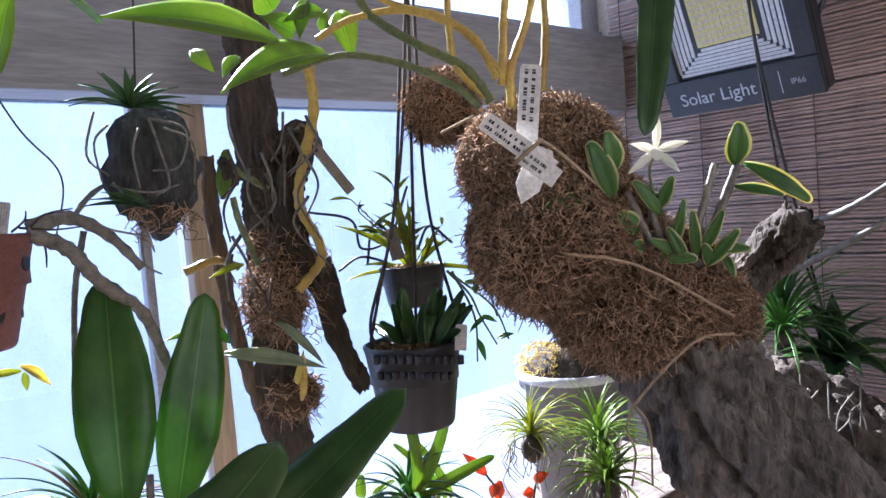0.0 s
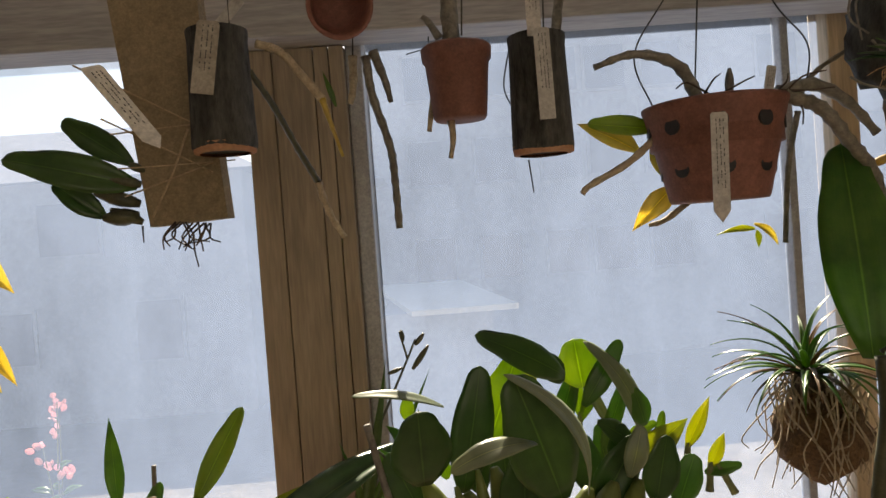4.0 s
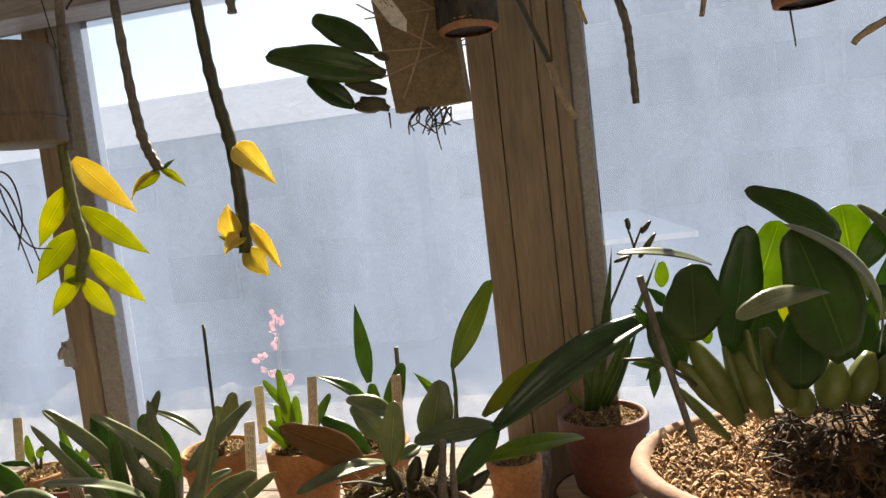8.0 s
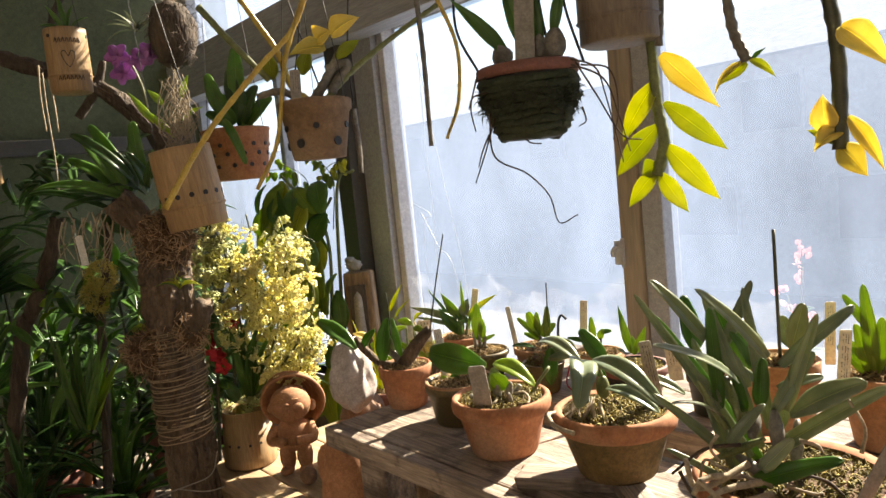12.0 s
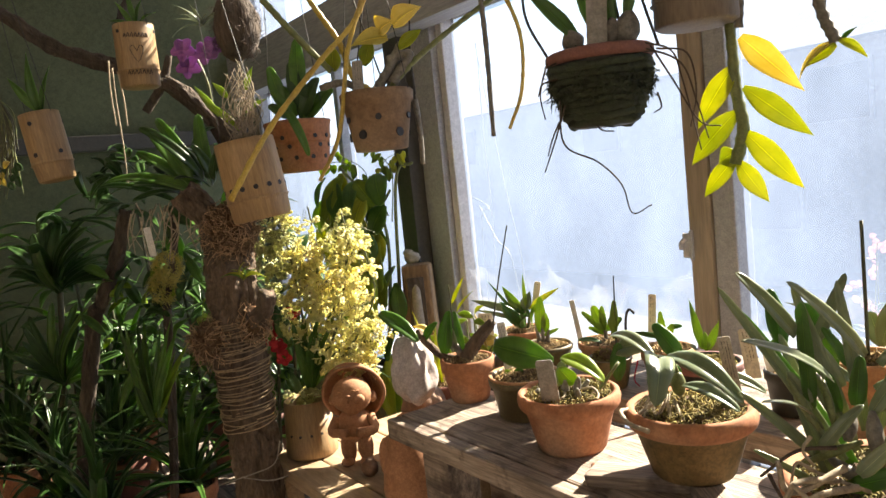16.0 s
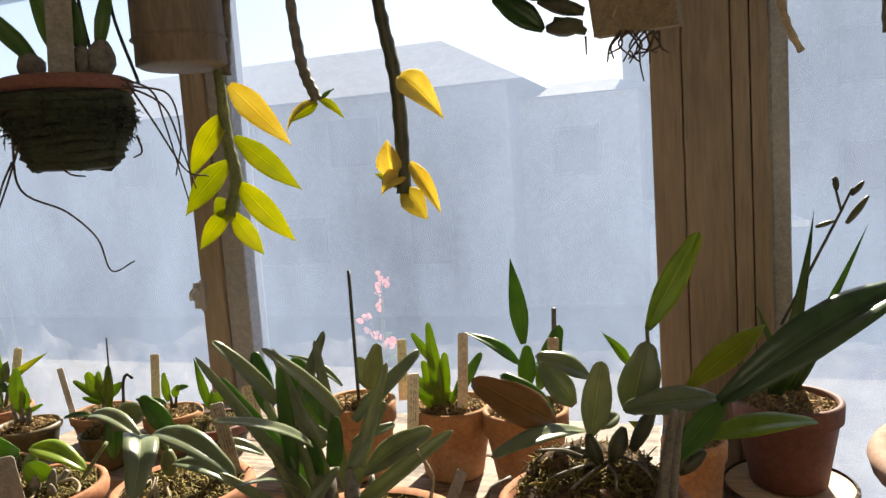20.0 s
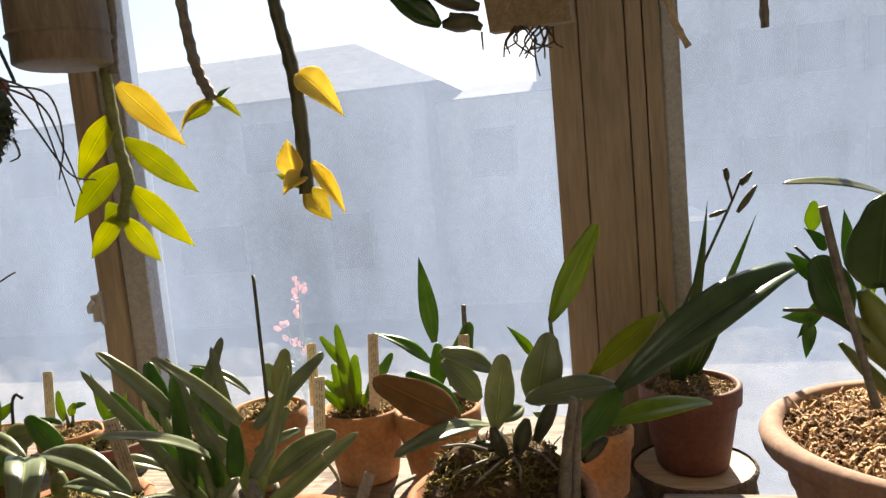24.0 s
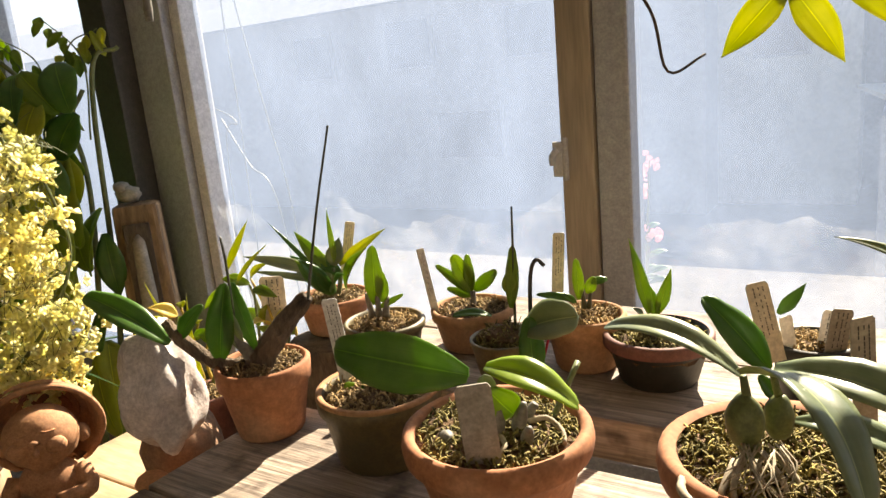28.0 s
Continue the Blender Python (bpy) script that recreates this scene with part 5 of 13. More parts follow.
stem(bowl_pot, "root", CANE_GREY, .0015,.0013, [(-.051,-.07,.16), (-.063,-.084,.157), (-.064,-.095,.148)], .1)
stem(bowl_pot, "root", CANE_GREY, .0013,.0009, [(.009,-.029,.155), (.004,-.051,.158), (-.007,-.065,.152)], .1)
stem(bowl_pot, "root", CANE_GREY, .0013,.0009, [(.017,-.026,.155), (.024,-.045,.156), (.025,-.055,.149)], .1)
stem(bowl_pot, "root", CANE_GREY, .0013,.0009, [(.005,-.03,.158), (-.005,-.055,.164), (-.022,-.071,.162)], .1)
stem(bowl_pot, "root", CANE_GREY, .0013,.0009, [(.026,-.023,.163), (.042,-.039,.163), (.052,-.046,.155)], .1)
stem(bowl_pot, "root", CANE_GREY, .0013,.0009, [(-.003,-.033,.165), (-.013,-.057,.179), (-.029,-.073,.184)], .1)
# the back shelf
clay_pot = pot("flower_pot", (-.622,1.14,.83), .0526,.0933,.7,.36, TERRA_BUFF, MOSS, "plain buff terracotta pot holding a young orchid", "potted orchids on the bench", "flower", 60)
name_tag(clay_pot, TAG_CREAM, .0133, (.021,.007,.184), (.021,-.014,.091), (.32,-.95,0))
blade(clay_pot, LEAF_BRIGHT, "oval", .0182, (-.014,-.005,.083), (-.031,-.01,.152), (.29,-.87,.39), .05)
blade(clay_pot, LEAF_BRIGHT, "oval", .0182, (-.011,-.004,.083), (-.021,-.007,.202), (.29,-.87,.39), .05)
blade(clay_pot, LEAF_BRIGHT, "oval", .0182, (-.009,-.003,.09), (-.003,-.001,.161), (.29,-.87,.39), .05)
blade(clay_pot, LEAF_BRIGHT, "oval", .0126, (-.006,-.002,.098), (-.015,-.005,.121), (.29,-.87,.39), .05)
blade(clay_pot, LEAF_GREEN, "oval", .0168, (.004,.001,.097), (.042,.014,.157), (.29,-.87,.39), .05)
blade(clay_pot, LEAF_BRIGHT, "oval", .0126, (-.004,-.001,.09), (.011,.004,.111), (.29,-.87,.39), .05)
blade(clay_pot, LEAF_BRIGHT, "oval", .014, (-.016,-.006,.106), (-.042,-.014,.131), (.29,-.87,.39), .05)
blade(clay_pot, LEAF_BRIGHT, "oval", .0126, (-.014,-.005,.083), (-.05,-.017,.124), (.29,-.87,.39), .05)
blade(clay_pot, LEAF_BRIGHT, "oval", .0126, (-.014,-.005,.143), (-.042,-.014,.189), (.29,-.87,.39), .05)
stem(clay_pot, "cane", CANE_GREEN, .0035,.0028, [(-.012,-.004,.075), (-.013,-.004,.113)], .1)
stem(clay_pot, "cane", CANE_GREEN, .0035,.0028, [(-.007,-.002,.075), (-.001,0,.112)], .1)
stem(clay_pot, "cane", CANE_GREEN, .0035,.0028, [(-.014,-.005,.076), (-.018,-.006,.106)], .1)
clay_pot = pot("flower_pot", (-.521,1.13,.832), .0527,.0931,.7,.34, TERRA_BUFF, MOSS, "plain buff terracotta pot with a dark-leaved seedling", "potted orchids on the bench", "flower", 60)
blade(clay_pot, LEAF_GREEN, "lance", .0246, (-.009,.05,.16), (-.029,.085,.269), (.31,-.92,.24), .02)
blade(clay_pot, LEAF_GREEN, "lance", .0215, (-.019,.057,.132), (-.086,.034,.179), (.18,-.53,.83), .08)
blade(clay_pot, LEAF_GREEN, "oval", .0241, (-.008,.05,.1), (-.006,.051,.159), (.31,-.92,.24))
blade(clay_pot, LEAF_GREEN, "oval", .0289, (.003,.075,.093), (.033,.085,.178), (.29,-.87,.39), .05)
stem(clay_pot, "stake", CANE_GREY, .0033,.0033, [(.022,.081,.083), (.027,.083,.201)], 0, "thin brown bamboo stake")
name_tag(clay_pot, TAG_CREAM, .0147, (.028,.062,.166), (.024,.061,.105), (.32,-.95,0))
clay_pot = pot("flower_pot", (-.324,1.1,.83), .0346,.078,.72,.3, TERRA_BUFF, MOSS, "buff terracotta pot half hidden behind the mossy bowl pot", "potted orchids on the bench", "flower", 40)
clay_pot = pot("flower_pot", (-.745,1.12,.83), .0495,.0992,.7,.3, TERRA_BUFF, MOSS, "terracotta pot with a tall brown stake and a folded-leaf orchid", "potted orchids on the bench", "flower", 60)
stem(clay_pot, "stake", CANE_DARK, .0024,.0024, [(.001,.001,.099), (-.017,.038,.267)], 0, "thin reddish-brown stake")
blade(clay_pot, LEAF_GREEN, "oval", .0376, (.019,-.129,.104), (-.004,-.144,.195), (.52,-.84,.17))
blade(clay_pot, LEAF_GREY, "lance", .0146, (-.016,-.01,.12), (-.091,-.021,.164), (.25,-.4,.88), .12)
blade(clay_pot, LEAF_GREY, "oval", .0262, (.013,.008,.111), (.028,.017,.172), (.51,-.83,.24), .02)
blade(clay_pot, LEAF_GREY, "oval", .0245, (.005,.027,.106), (-.004,.021,.152), (.51,-.83,.24), .02)
name_tag(clay_pot, TAG_CREAM, .0131, (.043,.062,.166), (.04,.06,.08), (.53,-.85,0))
dark_pot = pot("flower_pot", (-.851,1.13,.83), .0358,.0629,.72,.25, BLACK_POT, MOSS, "small black clay pot with pale labels", "potted orchids on the bench", "flower", 40)
name_tag(dark_pot, TAG_CREAM, .0195, (-.043,-.039,.123), (-.025,-.051,.057), (.54,-.84,0))
name_tag(dark_pot, TAG_WHITE, .0111, (-.021,-.025,.09), (-.015,-.02,.047), (.54,-.84,0), 0,0)
name_tag(dark_pot, TAG_WHITE, .0186, (.015,-.001,.091), (.008,-.006,.039), (.54,-.84,0))
name_tag(dark_pot, TAG_GREY, .0186, (.023,-.02,.099), (.016,-.025,.047), (.54,-.84,0))
blade(dark_pot, LEAF_GREEN, "lance", .0125, (-.029,-.006,.085), (-.008,.007,.112), (.45,-.7,.55), .1)
dark_pot = pot("flower_pot", (-.993,1.14,.83), .0538,.051,.7,.2, BLACK_POT, MOSS_GREEN, "dark algae-stained pot with a brown rim on the back shelf", "potted orchids on the bench", "flower", 70)
part("rim_band", lathe([(.0542,.0385), (.0552,.04), (.0552,.0495), (.053,.0515), (.0495,.0512)], 40), TERRA_RED, dark_pot, "bare reddish rim")
blade(dark_pot, LEAF_BRIGHT, "lance", .0143, (-.01,.006,.066), (-.029,.005,.145), (.52,-.8,.32), .03)
blade(dark_pot, LEAF_BRIGHT, "lance", .0143, (-.005,.009,.063), (-.012,.016,.093), (.52,-.8,.32), .03)
blade(dark_pot, LEAF_BRIGHT, "lance", .0143, (-.003,.01,.065), (.007,.028,.109), (.52,-.8,.32), .03)
blade(dark_pot, LEAF_GREY, "lance", .0075, (-.012,-.008,.067), (-.021,-.014,.078), (.3,-.47,.83), .1)
clay_pot = pot("flower_pot", (-1.074,1.15,.83), .0434,.0597,.72,.35, TERRA_BUFF, MOSS, "squat terracotta pot with scalloped foot on the back shelf", "potted orchids on the bench", "flower", 50)
name_tag(clay_pot, TAG_CREAM, .0128, (-.028,.006,.145), (-.032,.003,.077), (.54,-.84,0))
blade(clay_pot, LEAF_BRIGHT, "oval", .0128, (-.005,-.003,.074), (-.006,-.004,.12), (.45,-.7,.55), .05)
blade(clay_pot, LEAF_BRIGHT, "oval", .0128, (.003,.002,.08), (.01,.007,.098), (.45,-.7,.55), .05)
blade(clay_pot, LEAF_GREEN, "oval", .0093, (.006,.004,.092), (.022,.014,.094), (.45,-.7,.55), .05)
blade(clay_pot, LEAF_GREEN, "oval", .0093, (-.01,-.006,.075), (-.043,-.028,.084), (.45,-.7,.55), .05)
blade(clay_pot, LEAF_GREEN, "oval", .0081, (-.007,-.005,.071), (-.022,-.014,.083), (.45,-.7,.55), .05)
stem(clay_pot, "cane", CANE_DARK, .0029,.0017, [(0,0,.064), (-.002,-.001,.087)], .2)
stem(clay_pot, "cane", CANE_DARK, .0029,.0017, [(.004,.002,.064), (.006,.004,.083)], .2)
clay_pot = pot("flower_pot", (-1.134,1.075,.83), .0369,.052,.66,.2, GLAZE_OLIVE, MOSS_GREEN, "small buff pot crammed with moss beside a hooked wire", "potted orchids on the bench", "straight", 80)
part("moss_mound", blob((0,0,.048), (.026,.026,.016), .4,3,4.0,2.0), MOSS_CORE, clay_pot)
tagged(part("loose_moss", fibres(shell_points((0,0,.048), (.027,.027,.017), 320,5), .009,.0009,6), MOSS_GREEN, clay_pot), kind="stuff")
blade(clay_pot, LEAF_GREY, "paddle", .0417, (.027,-.018,.065), (.089,-.014,.087), (.38,-.59,.71), .1)
blade(clay_pot, LEAF_BRIGHT, "oval", .0145, (.008,.005,.082), (.012,.008,.148), (.53,-.81,.24))
blade(clay_pot, LEAF_BRIGHT, "oval", .0145, (.006,.004,.098), (.008,.005,.122), (.45,-.7,.55))
blade(clay_pot, LEAF_GREEN, "oval", .0122, (-.01,-.006,.075), (-.044,-.028,.079), (.21,-.33,.92), .1)
blade(clay_pot, LEAF_GREEN, "oval", .0259, (.05,-.039,.028), (.04,-.022,.085), (.53,-.81,.24))
stem(clay_pot, "stake", CANE_DARK, .0017,.0011, [(.01,.006,.054), (.014,.009,.188)], 0, "thin dark stake")
stem(clay_pot, "hook", WIRE, .0022,.0022, [(.023,.015,.053), (.026,.017,.114), (.032,.02,.131), (.038,.025,.124)], 0, "bent black wire hook")
stem(clay_pot, "stalk", PETAL_RED, .0014,.0011, [(.038,.025,.044), (.032,.02,.013), (.038,.025,0)])
clay_pot = pot("flower_pot", (-1.224,1.165,.83), .0497,.0489,.74,.3, TERRA_BUFF, MOSS, "pale terracotta pot with a small spreading orchid", "potted orchids on the bench", "flower", 50)
blade(clay_pot, LEAF_BRIGHT, "oval", .0236, (.001,.001,.067), (-.015,-.01,.114), (.5,-.77,.39), .05)
blade(clay_pot, LEAF_BRIGHT, "oval", .0131, (.003,.002,.063), (-.033,-.022,.103), (.5,-.77,.39), .05)
blade(clay_pot, LEAF_BRIGHT, "oval", .017, (.004,.003,.066), (.027,.018,.09), (.5,-.77,.39), .05)
blade(clay_pot, LEAF_BRIGHT, "oval", .0144, (-.001,0,.063), (-.001,-.001,.113), (.5,-.77,.39), .05)
blade(clay_pot, LEAF_BRIGHT, "oval", .0105, (.001,0,.06), (-.024,-.016,.073), (.5,-.77,.39), .05)
stem(clay_pot, "cane", CANE_GREY, .0046,.0033, [(.001,.001,.045), (.002,.001,.067)], .2)
name_tag(clay_pot, TAG_WHITE, .0092, (-.047,-.031,.125), (-.037,-.024,.039), (.54,-.84,0))
olive_pot = pot("flower_pot", (-1.302,1.09,.83), .0485,.0485,.74,.25, GLAZE_OLIVE, MOSS, "olive mottled pot with upright bulbs", "potted orchids on the bench", "flower", 60)
blade(olive_pot, LEAF_BRIGHT, "oval", .023, (-.007,-.004,.067), (-.003,-.002,.139), (.53,-.81,.24), .02)
blade(olive_pot, LEAF_BRIGHT, "oval", .0166, (.002,.001,.069), (.001,.001,.108), (.53,-.81,.24), .02)
blade(olive_pot, LEAF_BRIGHT, "oval", .0077, (-.004,-.003,.063), (.022,.014,.077), (.53,-.81,.24), .02)
stem(olive_pot, "pseudobulb", CANE_GREY, .0045,.0026, [(-.011,-.007,.053), (-.014,-.009,.082)], .2)
stem(olive_pot, "pseudobulb", CANE_GREY, .0045,.0026, [(-.004,-.003,.053), (-.004,-.002,.081)], .2)
stem(olive_pot, "pseudobulb", CANE_GREY, .0045,.0026, [(.002,.001,.052), (.006,.004,.076)], .2)
clay_pot = pot("flower_pot", (-1.435,1.155,.83), .0491,.0491,.74,.3, TERRA, MOSS, "terracotta pot of thin upright orchids by the window", "potted orchids on the bench", "flower", 50)
blade(clay_pot, LEAF_GREEN, "lance", .0074, (-.01,-.007,.074), (-.069,-.033,.153), (.45,-.7,.55), .05)
blade(clay_pot, LEAF_GREY, "lance", .0178, (-.016,-.01,.083), (-.103,-.055,.11), (.45,-.7,.55), .05)
blade(clay_pot, LEAF_BRIGHT, "lance", .0208, (-.003,-.002,.081), (-.042,-.015,.138), (.45,-.7,.55), .05)
blade(clay_pot, LEAF_GREEN, "lance", .0223, (0,0,.081), (-.029,-.007,.113), (.45,-.7,.55), .05)
blade(clay_pot, LEAF_GREY, "lance", .0252, (.004,.003,.088), (.008,.017,.124), (.45,-.7,.55), .05)
blade(clay_pot, LEAF_LIME, "lance", .0148, (.011,.007,.088), (.061,.051,.13), (.45,-.7,.55), .05)
blade(clay_pot, LEAF_BRIGHT, "lance", .0089, (.007,.005,.088), (-.002,.01,.164), (.45,-.7,.55), .05)
blade(clay_pot, LEAF_GREEN, "lance", .0163, (.012,.008,.072), (-.02,-.001,.104), (.45,-.7,.55), .05)
blade(clay_pot, LEAF_GREY, "lance", .0104, (-.008,-.005,.066), (-.099,-.052,.089), (.45,-.7,.55), .05)
name_tag(clay_pot, TAG_CREAM, .0133, (.016,.034,.142), (.004,.026,.074), (.54,-.84,0))
name_tag(clay_pot, TAG_CREAM, .0325, (-.045,-.065,.089), (-.047,-.066,.019), (.54,-.84,0))
stem(clay_pot, "cane", CANE_GREEN, .0037,.0022, [(-.006,-.004,.05), (-.009,-.006,.082)], .2)
stem(clay_pot, "cane", CANE_GREEN, .0037,.0022, [(0,0,.049), (.004,.002,.085)], .2)
stem(clay_pot, "cane", CANE_GREEN, .0037,.0022, [(.006,.004,.048), (.013,.008,.08)], .2)
rnd = random.Random(12)
for k in range(9):      # a fan of broader leaves
    a, l = rnd.uniform(-2.6,2.6), rnd.uniform(.045,.085)
    q = Vector((rnd.uniform(-.02,.02), rnd.uniform(-.02,.02), .055))
    blade(clay_pot, rnd.choice((LEAF_GREEN, LEAF_BRIGHT, LEAF_GREY)), "acute", rnd.uniform(.016,.024), q, q + Vector((math.sin(a) * .75, -math.cos(a) * .45, rnd.uniform(.35,.9))).normalized() * l, (.2,-.6,.7), .1)
for x, y, z, ht, n, tx in ((-1.615,1.04,.629,.2,11, "dark pot of straggly yellowing shoots behind the pale stone"), (-1.50,1.10,.629,.22,9, "dark pot of thin yellow-green shoots at the shelf end")):
    straggler = pot("flower_pot", (x, y, z), .05, ht - .06, .75, .2, BLACK_POT, MOSS, tx, "potted plants at the bench end", "straight", 30)
    for k in range(n):
        a = 2.4 * k
        q = Vector((.03 * math.cos(a), .03 * math.sin(a), ht - .07))
        top = q + Vector((rnd.uniform(-.05,.05), rnd.uniform(-.04,.03), rnd.uniform(.06,.13)))
        stem(straggler, "shoot", CANE_YELLOW if k % 3 == 0 else CANE_GREEN, .0026,.0016, [q, q.lerp(top, .5) + Vector((rnd.uniform(-.012,.012), 0, .005)), top])
        blade(straggler, (LEAF_LIME, LEAF_BRIGHT, LEAF_YELLOW)[k % 3], "acute", rnd.uniform(.012,.02), top, top + Vector((rnd.uniform(-.05,.05), rnd.uniform(-.04,.01), rnd.uniform(-.03,.035))), (.3,-.6,.6), .14)
        blade(straggler, LEAF_BRIGHT, "acute", rnd.uniform(.012,.018), q.lerp(top, .55), q.lerp(top, .55) + Vector((rnd.uniform(-.045,.045), rnd.uniform(-.03,.01), .02)), (.3,-.6,.6), .12)
clay_pot = pot("flower_pot", (-1.565,1.03,.7), .038,.0716,.7,.3, TERRA_RED, MOSS, "small red-brown pot behind the carved stone", "potted plants at the bench end", "flower", 30)
blade(clay_pot, LEAF_LIME, "lance", .01, (-.013,-.008,.073), (-.029,-.018,.179), (.3,-.47,.83), .12)
blade(clay_pot, LEAF_LIME, "lance", .01, (-.006,-.004,.072), (-.049,-.032,.228), (.3,-.47,.83), .12)
blade(clay_pot, LEAF_LIME, "lance", .0085, (-.003,-.002,.072), (-.006,-.004,.208), (.3,-.47,.83), .12)
blade(clay_pot, LEAF_LIME, "lance", .0114, (-.013,-.008,.073), (-.057,-.037,.119), (.3,-.47,.83), .12)
blade(clay_pot, LEAF_LIME, "lance", .0085, (-.015,-.009,.082), (-.072,-.047,.161), (.3,-.47,.83), .12)
red_pot = pot("flower_pot", (-.212,1.25,.8), .0639,.1098,.68,.24, TERRA_RED, MOSS, "red terracotta pot of strappy orchids on a log slice", "potted orchids on the bench", "flower", 50)
blade(red_pot, LEAF_DARK, "blade", .0184, (-.012,-.003,.114), (.035,.009,.343), (.23,-.89,.39), .05)
blade(red_pot, LEAF_DARK, "blade", .0156, (-.001,0,.12), (.075,.02,.281), (.23,-.89,.39), .05)
blade(red_pot, LEAF_DARK, "blade", .0114, (-.019,-.005,.115), (-.016,-.004,.19), (.23,-.89,.39), .05)
blade(red_pot, LEAF_GREEN, "blade", .0142, (-.008,-.002,.118), (.096,.025,.322), (.23,-.89,.39), .05)
blade(red_pot, LEAF_DARK, "blade", .0156, (.006,.002,.12), (.061,.016,.225), (.23,-.89,.39), .05)
blade(red_pot, LEAF_GREEN, "blade", .0071, (-.026,-.007,.12), (-.057,-.015,.165), (.23,-.89,.39), .05)
blade(red_pot, LEAF_GREEN, "blade", .0114, (-.004,-.001,.128), (-.037,-.01,.237), (.23,-.89,.39), .05)
blade(red_pot, LEAF_GREEN, "blade", .0142, (-.008,-.002,.166), (.004,.001,.172), (.23,-.89,.39), .05)
stem(red_pot, "flower_spike", CANE_DARK, .0021,.0014, [(-.005,-.001,.203), (.045,.012,.3), (.066,.017,.341), (.079,.021,.368)])
stem(red_pot, "flower_spike", CANE_DARK, .0018,.0014, [(.066,.017,.341), (.057,.015,.381)])
bulb(red_pot, CANE_DARK, .0038, (.061,.016,.366), (.06,.016,.383), "bud")
bulb(red_pot, CANE_DARK, .0038, (.078,.021,.359), (.092,.024,.375), "bud")
bulb(red_pot, CANE_DARK, .0045, (.072,.019,.325), (.097,.025,.357), "bud")
bulb(red_pot, CANE_DARK, .0032, (.037,.01,.323), (.058,.015,.329), "bud")
# hanging row in front of the windows
hole_pot = hung_pot("hanging_pot", (.197,.976,1.326), .0712,.1004,.66, TERRA_RED, "hanging terracotta pot with round holes and drooping orchid canes", "hanging pots", "straight", 0, soil=MOSS, fib=40)
for ring_z, count, ph in ((.075,9,.2), (.033,8,.55)):
    holes(hole_pot, .0655 if ring_z > .05 else .0545, ring_z, count, .0085, INK, ph)
stem(hole_pot, "wire", WIRE, .0009,.0009, [(-.018,.001,.108), (-.006,0,.239), (0,0,.297)])
stem(hole_pot, "wire", WIRE, .0009,.0009, [(-.06,.004,.098), (-.076,.005,.157), (-.035,.002,.224), (-.013,.001,.298)])
stem(hole_pot, "wire", WIRE, .0009,.0009, [(.088,-.006,.089), (.099,-.007,.15), (.067,-.005,.199), (.022,-.002,.296)])
stem(hole_pot, "cane", CANE_GREY, .007,.0029, [(-.013,.001,.102), (-.033,.002,.142), (-.076,.005,.157), (-.118,.008,.147)], .25)
stem(hole_pot, "cane", CANE_GREY, .0076,.0041, [(.066,-.005,.105), (.102,-.007,.111), (.135,-.009,.091), (.162,-.011,.057)], .2)
stem(hole_pot, "cane", CANE_GREY, .007,.0053, [(.063,-.024,.099), (.091,-.036,.083), (.116,-.038,.048), (.158,-.011,.011), (.189,.017,-.063)], .2)
stem(hole_pot, "cane", ROOT_PALE, .0041,.0029, [(-.059,.004,.071), (-.09,.006,.046), (-.13,.009,.026), (-.139,.01,.018)], .2)
stem(hole_pot, "cane", ROOT_PALE, .0035,.0023, [(-.01,.041,.007), (-.042,.043,-.015), (-.061,.044,-.02)], .2)
stem(hole_pot, "cane", CANE_GREY, .0029,.0023, [(.118,.052,.113), (.139,.05,.137), (.178,.048,.159)], .2)
stem(hole_pot, "cane", CANE_GREY, .0035,.0029, [(.136,.091,.099), (.121,.092,.034), (.112,.092,-.052)], .1)
bulb(hole_pot, CANE_GREY, .0047, (.017,-.001,.106), (.019,-.001,.135), "bud")
blade(hole_pot, LEAF_BRIGHT, "oval", .0252, (-.053,.024,.081), (-.124,.029,.092), (-.06,-.92,.39))
blade(hole_pot, LEAF_YELLOW, "lance", .0263, (-.065,.055,.062), (-.126,.069,.099), (-.07,-.97,.24), .06,.75)
blade(hole_pot, LEAF_YELLOW, "lance", .0225, (-.046,.063,.068), (-.033,.062,.029), (-.07,-.97,.24), .06,.75)
blade(hole_pot, LEAF_YELLOW, "lance", .0262, (-.031,.052,.019), (-.076,.055,-.025), (-.07,-.97,.24), .11,.75)
blade(hole_pot, LEAF_LIME, "lance", .0087, (.056,.046,-.032), (.015,.049,-.036), (-.06,-.83,.55), .1)
blade(hole_pot, LEAF_LIME, "lance", .0075, (.058,.046,-.034), (.059,.046,-.053), (-.06,-.83,.55), .1)
blade(hole_pot, LEAF_YELLOW, "lance", .0105, (.055,.046,-.027), (.08,.045,-.052), (-.06,-.83,.55), .16,.75)
name_tag(hole_pot, TAG_DIRTY_SHADED, .0152, (-.032,-.088,.078), (-.035,-.088,-.022), (-.07,-1,0), 1,1)
name_tag(hole_pot, TAG_DIRTY_SHADED, .0093, (.047,-.033,.128), (.041,-.033,.098), (-.07,-1,0))
stem(hole_pot, "root", ROOT_DARK, .0012,.0007, [(-.011,-.019,.107), (-.036,-.028,.118), (-.047,-.027,.113)])
stem(hole_pot, "root", ROOT_DARK, .0012,.0007, [(.001,-.02,.106), (.017,-.031,.114), (.03,-.032,.119)])
stem(hole_pot, "root", ROOT_DARK, .0012,.0007, [(.057,-.024,.105), (.081,-.036,.101), (.106,-.037,.102)])
